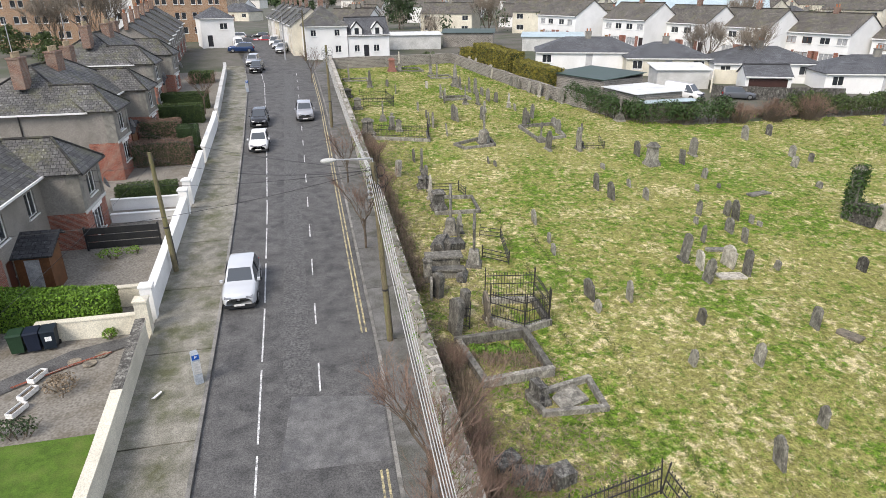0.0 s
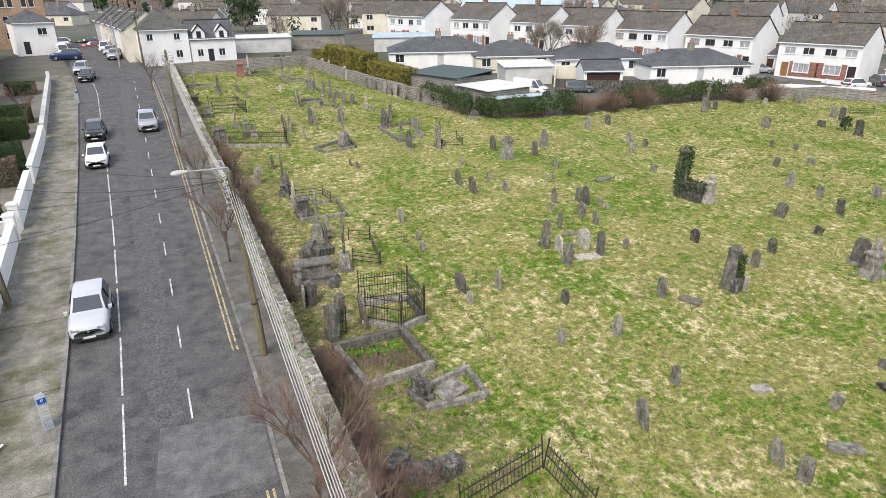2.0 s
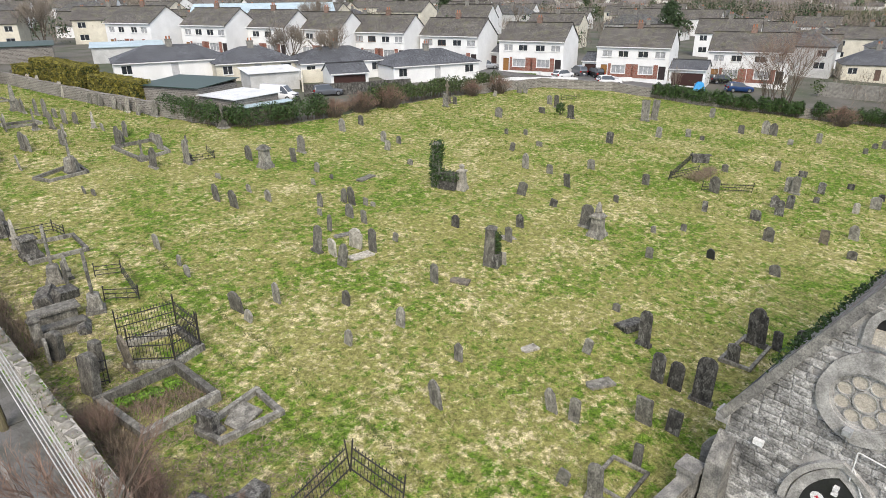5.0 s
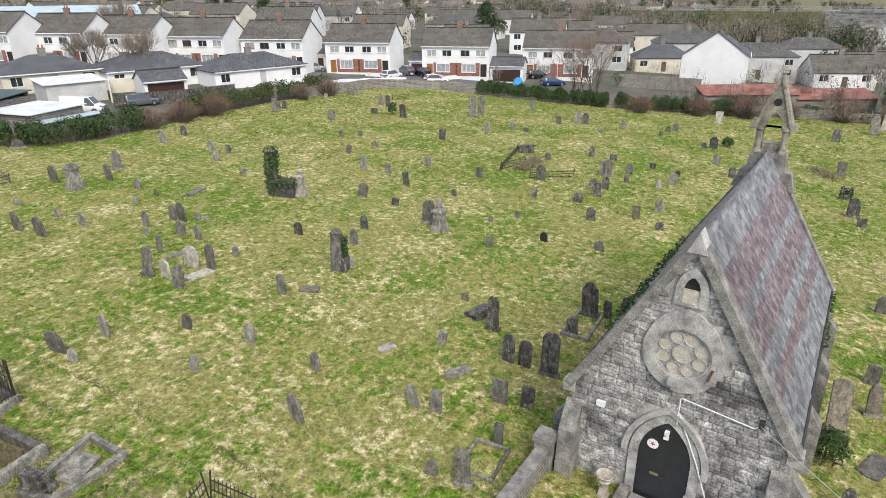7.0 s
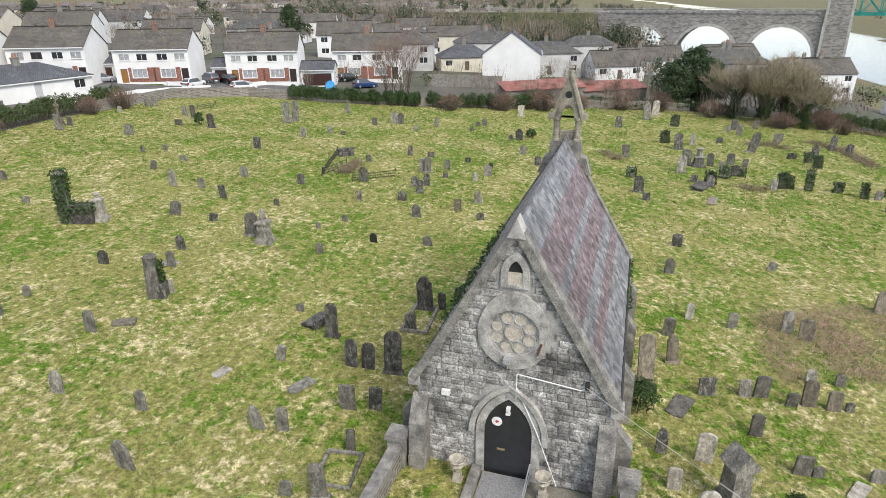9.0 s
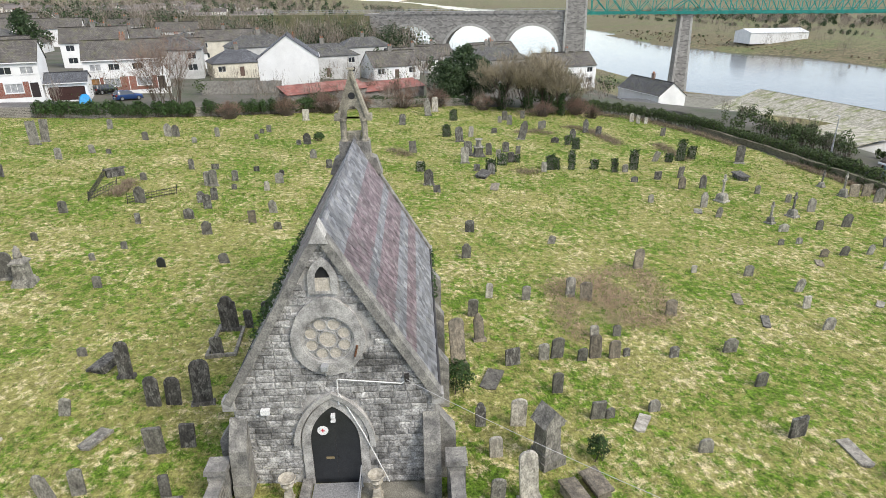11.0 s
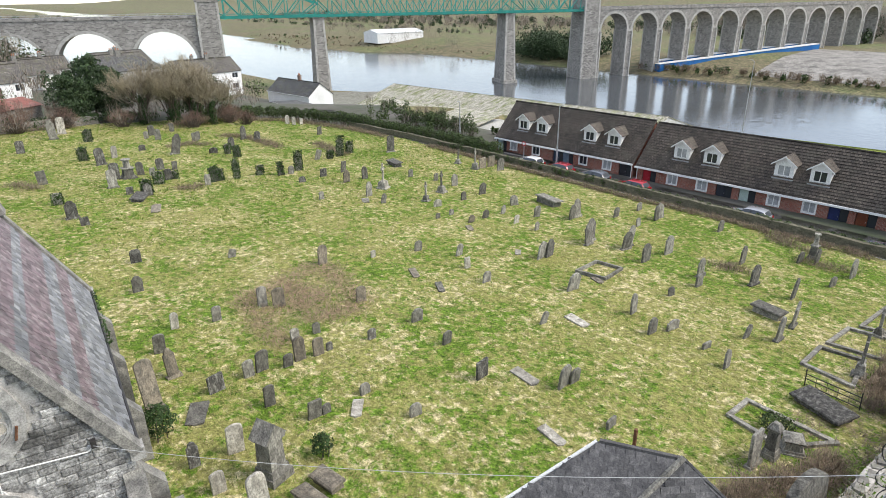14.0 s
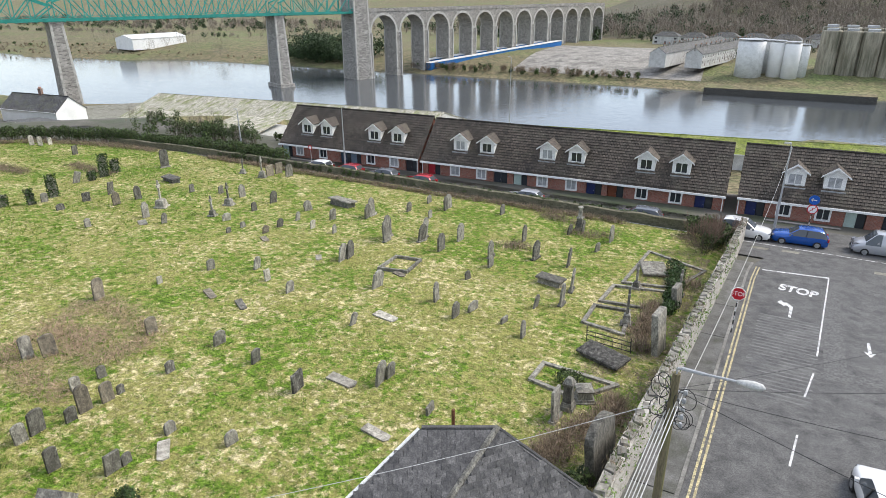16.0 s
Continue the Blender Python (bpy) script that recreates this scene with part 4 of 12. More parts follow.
    part("saddle", Geo().plate([(-1.32, ap - 1.75), (1.32, ap - 1.75), (1.05, ap - 0.95), (0.78, ap - 0.85), (0.74, ap - 0.1), (-0.74, ap - 0.1), (-0.78, ap - 0.85), (-1.05, ap - 0.95)], L - 0.68, L + 0.16), MAT["ch_cope"], bc, "dark weathered saddle stone")
    zt = ap + 1.05
    arch = [(x, z) for x, z in lancet(0.33, zt - 0.02, zt + 0.1, zt + 0.62)]
    top = []
    n = len(arch)
    for i, (x, z) in enumerate(arch):
        if i == 0:
            top.append((-0.70, zt - 0.02))
        elif i == 1:
            top.append((0.70, zt - 0.02))
        else:
            k = (i - 2) / (n - 3)
            if k <= 0.5:
                top.append((0.70 * (1 - 2 * k) if k else 0.70, zt + 0.08 + 2.05 * 2 * k))
            else:
                top.append((-0.70 * (2 * k - 1), zt + 0.08 + 2.05 * (2 - 2 * k)))
    part("gablet", Geo().ring(top, arch, L - 0.52, L + 0.02), MAT["ch_warm"], bc)
    for s in (-1, 1):
        p = [(s * 0.82, zt - 0.05), (s * 0.05, zt + 2.2), (s * 0.0, zt + 2.05), (s * 0.66, zt - 0.02)]
        part("gablet_coping", Geo().plate(p if s < 0 else list(reversed(p)), L - 0.6, L + 0.1), MAT["ch_warm"], bc)
        part("gablet_kneeler", Geo().box(min(s * 0.66, s * 0.92), max(s * 0.66, s * 0.92), L - 0.58, L + 0.08, zt - 0.12, zt + 0.16), MAT["ch_warm"], bc)
    # flat black disc paints the dark of a recessed quatrefoil
    part("quatrefoil", Geo().plate(arc_pts(0, zt + 1.08, 0.17, -90, 270, 14)[:-1], L - 0.535, L - 0.515), MAT["black"], bc)
    part("finial", Geo().frustum(0.26, 0.26, zt + 2.05, 0.16, 0.16, zt + 2.3, (0, L - 0.25)).frustum(0.34, 0.34, zt + 2.3, 0.3, 0.3, zt + 2.38, (0, L - 0.25)), MAT["ch_warm"], bc)
    # light, conduit, pipe
    part("floodlight", Geo().box(-2.5, -2.2, -0.16, 0.0, 3.26, 3.44), MAT["upvc"], ch, "white bulkhead floodlight")
    cd = Geo()
    for a, b in (((0.18, 3.55), (0.18, 4.55)), ((0.18, 4.55), (0.24, 4.57)), ((0.24, 4.57), (2.35, 4.32)), ((2.35, 4.32), (2.5, 4.45)), ((0.2, 4.0), (0.95, 2.3)), ((0.95, 2.3), (1.35, 1.2)), ((1.35, 1.2), (1.75, 0.1))):
        cd.tube((a[0], -0.1, a[1]), (b[0], -0.1, b[1]), 0.022, n=5)
    part("conduit", cd, MAT["upvc"], ch, "white cable conduit")
    part("junction_box", Geo().box(2.45, 2.6, -0.16, 0.0, 4.4, 4.65), MAT["iron"], ch)
    part("floodlight", Geo().box(-0.28, -0.06, -0.32, -0.05, 5.02, 5.2).tube((-0.17, -0.05, 4.7), (-0.17, -0.2, 5.05), 0.02), MAT["grey_metal"], ch, "grey floodlight under the rose")
    for s in (1,):
        part("downpipe", Geo().tube((hw + 0.12, 0.9, -0.4), (hw + 0.12, 0.9, ev - 0.2), 0.045, n=8), MAT["iron"], ch)
    # slates of the sunny slope
    rows, cols = 30, int((L - 0.9) / 0.3)
    bands = [(0, 5, 0), (5, 11, 1), (11, 13, 0), (13, 18, 1), (18, 21, 0), (21, 24, 1), (24, 30, 0)]
    foot = hw + 0.25 * run / sl, ev - 0.25 * rise / sl
    length = sl + 0.2
    ang = math.atan2(rise, run)
    rnd = random.Random(11)
    unit = {}
    for b in (0, 1):
        g = Geo()
        w2 = 0.143
        if b:
            g.slab([(-w2, 0.10), (-w2 * 0.6, 0.02), (0, 0), (w2 * 0.6, 0.02), (w2, 0.10), (w2, 0.36), (-w2, 0.36)], 0, 0.014)
        else:
            g.slab([(-w2, 0), (w2, 0), (w2, 0.36), (-w2, 0.36)], 0, 0.014)
        unit[b] = g.mesh("slate", MAT["slate_purple"] if b else MAT["slate_grey"])
    rest = {0: Geo(), 1: Geo()}
    for s in (1, -1):
        for r in range(rows):
            from_ridge = rows - 1 - r
            band = next(k for a, b2, k in bands if a <= from_ridge < b2)
            d = r * length / rows
            for c in range(cols + 1):
                y = 0.45 + c * 0.3 + (0.15 if r % 2 else 0)
                if y > L - 0.62:
                    continue
                x0, z0 = s * (foot[0] - d * math.cos(ang)), foot[1] + d * math.sin(ang) - 0.02
                slip = -0.05 if rnd.random() < 0.03 else rnd.uniform(-0.008, 0.008)
                m = Matrix.Translation((x0, y, z0)) @ Matrix.Rotation(radians(90) * s, 4, "Z") @ Matrix.Rotation(ang - 0.035, 4, "X") @ Matrix.Rotation(radians(rnd.uniform(-1.2, 1.2)), 4, "Z") @ Matrix.Translation((0, slip, 0.02 + rnd.uniform(0, 0.01)))
                if s == 1 and c < 10:
                    if rnd.random() < 0.01:
                        continue
                    part("slate", unit[band], None, ch, m=m)
                else:
                    w2 = 0.143
                    rest[band].slab([(-w2, 0), (w2, 0), (w2, 0.36), (-w2, 0.36)], 0, 0.014, m)
    for b in (0, 1):
        o = part("slates", rest[b], MAT["slate_purple"] if b else MAT["slate_grey"], ch)
        tagged(o, kind="stuff")
    return ch


build_chapel()


# ---------------------------------------------------------------- houses
def wall_sheet(g, w, z0, z1, holes, y0, t):
    """A wall along x from 0 to w with openings (x0, x1, z0, z1) right through it; front face at y0, t thick."""
    xs = sorted({0.0, w, *[v for h in holes for v in h[:2]]})
    zs = sorted({z0, z1, *[v for h in holes for v in h[2:4]]})
    for a, b in zip(xs, xs[1:]):
        for c, d in zip(zs, zs[1:]):
            mx, mz = (a + b) / 2, (c + d) / 2
            if not any(h[0] < mx < h[1] and h[2] < mz < h[3] for h in holes):
                g.box(a, b, y0, y0 + t, c, d)
    return g


def add_window(parent, x0, x1, z0, z1, y=0.1, frame="upvc", pane="glass", bars=1, sill=True, m=None):
    """A framed window set back in its opening: frame, sill and panes."""
    f = Geo()
    b = 0.06
    f.box(x0, x0 + b, y - 0.04, y + 0.04, z0, z1).box(x1 - b, x1, y - 0.04, y + 0.04, z0, z1).box(x0 + b, x1 - b, y - 0.04, y + 0.04, z1 - b, z1).box(x0 + b, x1 - b, y - 0.04, y + 0.04, z0, z0 + b)
    for k in range(bars):
        cx = x0 + (x1 - x0) * (k + 1) / (bars + 1)
        f.box(cx - 0.03, cx + 0.03, y - 0.03, y + 0.03, z0 + b, z1 - b)
    w = part("window", f, MAT[frame], parent, m=m)
    part("pane", Geo().box(x0 + b, x1 - b, y, y + 0.02, z0 + b, z1 - b), MAT[pane], w)
    if sill:
        part("sill", Geo().box(x0 - 0.08, x1 + 0.08, y - 0.2, y - 0.04, z0 - 0.08, z0), MAT["upvc"], w)
    return w


def add_door(parent, x0, x1, z0, z1, color, y=0.12, name="door"):
    key = "door_%d_%d_%d" % tuple(int(c * 100) for c in color)
    if key not in MAT:
        MAT[key] = mat("door_paint", color, tuple(c * 0.85 for c in color), 0.6, 0.4)
    d = part(name, Geo().box(x0, x1, y, y + 0.05, z0, z1).box(x0 + 0.12, x1 - 0.12, y - 0.015, y, z0 + 0.15, z0 + 0.85).box(x0 + 0.12, x1 - 0.12, y - 0.015, y, z0 + 1.0, z1 - 0.25), MAT[key], parent)
    part("handle", Geo().box(x1 - 0.12, x1 - 0.08, y - 0.06, y - 0.016, z0 + 0.98, z0 + 1.06), MAT["grey_metal"], d)
    return d


def gable_roof(w, d, ze, zr, o=0.3, oe=0.15):
    """Ridge along x."""
    k = (zr - ze) / (d / 2)
    g = Geo()
    g.slope([(-oe, -o, ze - k * o + 0.1), (w + oe, -o, ze - k * o + 0.1), (w + oe, d / 2, zr + 0.1), (-oe, d / 2, zr + 0.1)])
    g.slope([(w + oe, d + o, ze - k * o + 0.1), (-oe, d + o, ze - k * o + 0.1), (-oe, d / 2, zr + 0.1), (w + oe, d / 2, zr + 0.1)])
    return g


def hip_roof(x0, x1, y0, y1, ze, zr, o=0.3, along="x"):
    g = Geo()
    a, b, c, d = x0 - o, x1 + o, y0 - o, y1 + o
    h = min(b - a, d - c) / 2
    if b - a >= d - c:
        r0, r1 = (a + h, (c + d) / 2, zr), (b - h - 1e-3, (c + d) / 2, zr)
        g.slope([(a, c, ze), (b, c, ze), r1, r0]).slope([(b, d, ze), (a, d, ze), r0, r1])
        g.slope([(b, c, ze), (b, d, ze), r1]).slope([(a, d, ze), (a, c, ze), r0])
    else:
        r0, r1 = ((a + b) / 2, c + h, zr), ((a + b) / 2, d - h - 1e-3, zr)
        g.slope([(a, d, ze), (a, c, ze), r0, r1]).slope([(b, c, ze), (b, d, ze), r1, r0])
        g.slope([(a, c, ze), (b, c, ze), r0]).slope([(b, d, ze), (a, d, ze), r1])
    return g


def add_chimney(parent, x, y, z0, z1, w=0.9, d=0.5, material="chimney", pots=2, pot="pot"):
    c = part("chimney", Geo().box(x - w / 2, x + w / 2, y - d / 2, y + d / 2, z0, z1).box(x - w / 2 - 0.06, x + w / 2 + 0.06, y - d / 2 - 0.06, y + d / 2 + 0.06, z1, z1 + 0.12), MAT[material], parent)
    for k in range(pots):
        px = x + (k - (pots - 1) / 2) * w / max(pots, 1)
        part("chimney_pot", Geo().lathe([(0.12, 0), (0.10, 0.3), (0.13, 0.34), (0.13, 0.4)], 8, (px, y, z1 + 0.12)), MAT[pot], c)
    return c


def simple_house(m, w, d, ev, rz, label, wall="white", roof="tile", shape="gable", wins=(), doors=(), chimneys=(), bands=(), frame="upvc", category="house", group="", ctype="chimney", gable_wins=(), fascia=True):
    """A house with its front along local x at y = 0. wins: (x0, x1, z0, z1, pane[, bars]); doors: (x0, x1, z1, colour); bands: brick panels (x0, x1, z0, z1)."""
    h = thing("house", m, label, category, group)
    holes = [v[:4] for v in wins] + [(a, b, 0.0, c) for a, b, c, _ in doors]
    g = Geo()
    wall_sheet(g, w, -0.8, ev, holes, 0, 0.25)
    g.box(0, w, d - 0.25, d, -0.8, ev)
    for x0 in (0, w - 0.25):
        g.box(x0, x0 + 0.25, 0.25, d - 0.25, -0.8, ev)
        if shape == "gable":
            g.add([(x0, 0, ev), (x0, d, ev), (x0, d / 2, rz), (x0 + 0.25, 0, ev), (x0 + 0.25, d, ev), (x0 + 0.25, d / 2, rz)], [(0, 2, 1), (3, 4, 5), (0, 3, 5, 2), (2, 5, 4, 1)])
    part("wall", g, MAT[wall], h)
    # black sheet added inside, standing for the unlit rooms behind the windows
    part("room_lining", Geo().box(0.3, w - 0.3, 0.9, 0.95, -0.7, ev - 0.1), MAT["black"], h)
    part("roof", gable_roof(w, d, ev, rz) if shape == "gable" else hip_roof(0, w, 0, d, ev + 0.05, rz), MAT[roof], h)
    if shape == "gable":
        part("ridge", Geo().tube((-0.15, d / 2, rz + 0.1), (w + 0.15, d / 2, rz + 0.1), 0.12, n=6), MAT[roof], h)
    if fascia:
        part("gutter", Geo().box(-0.1, w + 0.1, -0.36, -0.26, ev - 0.16, ev - 0.02), MAT["upvc"], h)
    for b in bands:
        part("brick_panel", Geo().box(b[0], b[1], -0.03, -0.004, b[2], b[3]), MAT["brick"], h)
    for v in wins:
        add_window(h, *v[:4], frame=v[6] if len(v) > 6 else frame, pane=v[4] if len(v) > 4 else "glass", bars=v[5] if len(v) > 5 else 1)
    for a, b, c, col in doors:
        add_door(h, a, b, 0, c, col)
    for c in chimneys:
        add_chimney(h, *c[:4], material=ctype, **(c[4] if len(c) > 4 else {}))
    return h


def front_pose(x0, y0, x1, y1, z):
    """Local x from the front's left end towards its right end, as one faces it."""
    return pose(x0, y0, z, 0, 0, math.degrees(math.atan2(y1 - y0, x1 - x0)))


# white semi-detached houses behind the east wall
def semi(x0, y0, ang, label, w=12.6, gable_col="white", frames=("upvc", "upvc"), doorc=((0.30, 0.15, 0.05), (0.04, 0.03, 0.03)), z=None):
    wins, doors, bands = [], [], []
    for u in (0, 1):
        o = 0 if u == 0 else w / 2
        fr = frames[u]
        for k in (0.9, 3.6):
            wins.append((o + k, o + k + 1.65, 3.35, 4.35, "glass" if (u + int(k)) % 2 else "glass_lit", 1, fr))
        a = o + (2.6 if u == 0 else 1.2)
        wins.append((a, a + 2.3, 0.75, 2.05, "glass_lit", 2, fr))
        dx = o + (0.8 if u == 0 else 4.4)
        doors.append((dx, dx + 1.1, 2.1, doorc[u]))
        bands += [(o + (2.05 if u == 0 else 0.1), a - 0.08, 0.1, 2.3), (a + 2.38, o + (6.2 if u == 0 else 4.3), 0.1, 2.3), (a - 0.08, a + 2.38, 0.1, 0.66)]
    m = pose(x0, y0, land(x0, y0) + 0.1 if z is None else z, 0, 0, ang)
    return simple_house(m, w, 8.0, 5.0, 7.7, label, "white", "tile", "gable", wins, doors, [(w / 2, 4.0, 7.0, 8.5)], bands, group="white semi-detached houses")


ROW = -77.0
semi(110.3, 39.0, ROW, "white rendered semi-detached house with grey tiles and brick panels", 12.4)
semi(98.5, 53.3, ROW, "white and pale grey semi-detached house with brick panels", 11.8)
semi(90.4, 67.8, ROW, "white rendered semi-detached house with wooden door and brick panels", 11.6)
semi(83.7, 80.4, ROW, "cream-gabled white semi-detached house with dark frames", 11.4, frames=("frame_brown", "upvc"))
semi(76.8, 90.9, ROW, "white semi-detached house with brown window frames", 11.2, frames=("frame_brown", "upvc"))
semi(70.0, 99.9, ROW, "white semi-detached house with brown window frames", 11.2, frames=("upvc", "frame_brown"))
semi(63.9, 107.4, ROW, "white semi-detached house with a lean-to porch", 11.2)
semi(56.9, 114.7, ROW, "white semi-detached house with a lean-to canopy", 11.2)
semi(49.0, 128.0, ROW, "white semi-detached house with a lean-to canopy")


def flat_garage(x, y, ang, w, d, h, label, wall="white", roof="slate", shape="gable", rz=None, doorc=(0.06, 0.03, 0.025)):
    m = pose(x, y, land(x, y), 0, 0, ang)
    return simple_house(m, w, d, h, rz or h + 1.1, label, wall, roof, shape, (), [(0.4, w - 0.4, 2.0, doorc)], category="garage")


flat_garage(101.7, 41.8, ROW, 5.6, 6, 2.6, "white link garage with a dark tiled roof")
flat_garage(91.1, 73.4, ROW, 4.4, 6, 2.6, "white link garage with a dark tiled roof")
flat_garage(98.3, 55.8, ROW, 2.8, 6, 2.5, "white link garage with dark doors")

# white gabled house on the east side
simple_house(front_pose(120.0, 2.3, 130.0, 2.6, 0.3), 10.0, 10.7, 5.9, 9.75, "tall plain white gabled house with dark tiles", "white", "slate", "gable", (), (), [(5, 4.2, 8, 9.6)], ())


# grey-tiled bungalows
def bungalow(x, y, ang, w, d, label, ev=2.35, rz=4.35, wall="white", roof="slate", chim=True):
    wins = [(0.9, 2.3, 0.8, 2.0, "glass", 1), (w - 2.6, w - 1.0, 0.8, 2.0, "glass", 1)]
    doors = [(w / 2 - 0.5, w / 2 + 0.5, 2.05, (0.5, 0.5, 0.5))]
    return simple_house(pose(x, y, land(x, y) + 0.1, 0, 0, ang), w, d, ev, rz, label, wall, roof, "hip", wins, doors, [(w * 0.5, d * 0.45, rz - 0.6, rz + 0.7)] if chim else [], (), ctype="chimney_render", group="slate-roofed bungalows")


bungalow(66.5, 69.5, -20, 15, 9, "white bungalow with hipped grey slate roof and flat porch")
bungalow(57.0, 79.5, -20, 14, 9, "white bungalow with hipped grey slate roof")
bungalow(47.0, 86.0, -20, 12, 9, "cream bungalow with hipped grey slate roof", wall="cream")
bungalow(36.0, 94.0, -20, 16, 9, "white bungalow with long grey slate roof and roof lights")
flat_garage(55.5, 70.6, -25, 5.4, 5, 2.3, "white garage with green roof and maroon gable", roof="slate")


# brick cottages with dormers below the south wall
def cottage_block(m, w, unit_doors, unit_wins, dormers, label, west=True):
    h = thing("cottage_terrace", m, label, "terrace", "brick cottages below the cemetery")
    ev, d, rz = 2.3, 8.4, 6.5
    holes = [(s - 0.55, s + 0.55, 0.85, 2.0) for s in unit_wins] + [(s - 0.85, s + 0.85, 0.0, 2.1) for s, _ in unit_doors]
    g = Geo()
    wall_sheet(g, w, -1.0, ev, holes, 0, 0.3)
    g.box(0, w, d - 0.3, d, -1, ev)
    for x0 in (0, w - 0.3):
        g.box(x0, x0 + 0.3, 0.3, d - 0.3, -1, ev)
        g.add([(x0, 0, ev), (x0, d, ev), (x0, d / 2, rz), (x0 + 0.3, 0, ev), (x0 + 0.3, d, ev), (x0 + 0.3, d / 2, rz)], [(0, 2, 1), (3, 4, 5), (0, 3, 5, 2), (2, 5, 4, 1)])
    part("wall", g, MAT["brick"], h)
    # added black sheet in place of the dark cottage rooms
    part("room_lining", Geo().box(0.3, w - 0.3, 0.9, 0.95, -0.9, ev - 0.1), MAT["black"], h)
    part("roof", gable_roof(w, d, ev, rz, 0.35, 0.1), MAT["tile_brown"], h, "dark brown concrete tiles with moss")
    # raised tile courses
    c = Geo()
    sl = math.hypot(rz - ev, d / 2)
    n = int(sl / 0.34)
    for i in range(n):
        k0 = i / n
        y, z = d / 2 * k0, ev + (rz - ev) * k0
        nx, nz = -(rz - ev) / sl, (d / 2) / sl
        c.add([(-0.1, y + nx * 0.11, z + nz * 0.11 + 0.02), (w + 0.1, y + nx * 0.11, z + nz * 0.11 + 0.02), (w + 0.1, y + nx * 0.15, z + nz * 0.15), (-0.1, y + nx * 0.15, z + nz * 0.15),
               (w + 0.1, y + d / 2 / n + nx * 0.105, z + (rz - ev) / n + nz * 0.105), (-0.1, y + d / 2 / n + nx * 0.105, z + (rz - ev) / n + nz * 0.105)], [(0, 1, 2, 3), (3, 2, 4, 5)])
        ln = len(c.f) - 1
        c.uv[ln] = [(0, i * 0.34), (w + 0.2, i * 0.34), (w + 0.2, i * 0.34 + 0.34), (0, i * 0.34 + 0.34)]
    tagged(part("tile_courses", c, MAT["tile_brown"], h), kind="stuff")
    part("ridge", Geo().tube((-0.1, d / 2, rz + 0.12), (w + 0.1, d / 2, rz + 0.12), 0.13, n=6), MAT["tile_brown"], h)
    part("gutter", Geo().box(-0.1, w + 0.1, -0.46, -0.32, ev - 0.28, ev - 0.08), MAT["upvc"], h, "white fascia and gutter")
    for x0 in (0.1, w - 0.15):
        part("downpipe", Geo().tube((x0, -0.1, -0.4), (x0, -0.1, ev - 0.1), 0.05), MAT["upvc"], h)
    for s in unit_wins:
        add_window(h, s - 0.55, s + 0.55, 0.85, 2.0, 0.06, pane="glass_lit" if int(s * 3) % 2 else "glass")
        part("surround", Geo().ring([(s - 0.66, 0.76), (s + 0.66, 0.76), (s + 0.66, 2.1), (s - 0.66, 2.1)], [(s - 0.55, 0.85), (s + 0.55, 0.85), (s + 0.55, 2.0), (s - 0.55, 2.0)], -0.03, 0.06), MAT["upvc"], h)
    for s, col in unit_doors:
        add_door(h, s - 0.8, s + 0.1, 0, 2.05, col)
        part("side_light", Geo().box(s + 0.14, s + 0.8, 0.12, 0.16, 0.0, 2.05), MAT["glass"], h)
    edges = sorted([s - 1.0 for s, _ in unit_doors] + [s + 1.0 for s, _ in unit_doors] + [0.0, w])
    for a, b in zip(edges, edges[1:]):
        if b - a > 2.4 and not any(a < s < b for s, _ in unit_doors):
            part("forecourt_wall", Geo().box(a + 0.15, b - 0.15, -1.25, -0.95, -0.6, 0.5).box(a + 0.1, b - 0.1, -1.3, -0.9, 0.5, 0.58), MAT["rubble"], h, "low rubble wall before the windows")
    for s in dormers:
        dm = part("dormer", Geo().box(-0.9, 0.9, 0.0, 2.6, 0, 1.55).plate([(-0.9, 1.55), (0.9, 1.55), (0, 2.15)], 0.0, 2.8), MAT["upvc"], h, "white dormer with a small tiled gable roof", m=pose(s, 1.15, ev + 1.15))
        rr = Geo()
        rr.slope([(1.2, -0.3, 1.42), (1.2, 2.6, 1.42), (0, 2.9, 2.3), (0, -0.3, 2.3)]).slope([(-1.2, 2.6, 1.42), (-1.2, -0.3, 1.42), (0, -0.3, 2.3), (0, 2.9, 2.3)])
        part("dormer_roof", rr, MAT["tile_brown"], dm)
        part("bargeboard", Geo().plate([(-1.25, 1.25), (-1.2, 1.42), (0, 2.3), (1.2, 1.42), (1.25, 1.25), (0, 2.1)][::-1], -0.33, -0.28), MAT["upvc"], dm)
        f = Geo()
        f.box(-0.62, -0.54, -0.04, 0.03, 0.25, 1.35).box(0.54, 0.62, -0.04, 0.03, 0.25, 1.35).box(-0.54, 0.54, -0.04, 0.03, 1.27, 1.35).box(-0.54, 0.54, -0.04, 0.03, 0.25, 0.33).box(-0.035, 0.035, -0.04, 0.03, 0.33, 1.27)
        part("window_frame", f, MAT["upvc"], dm)
        part("pane", Geo().box(-0.54, 0.54, -0.012, 0.0, 0.33, 1.27), MAT["glass" if int(s * 2) % 3 else "glass_lit"], dm)
        part("lead_apron", Geo().box(-1.0, 1.0, -0.25, 0.0, -0.12, 0.02), MAT["grey_metal"], dm)
    return h


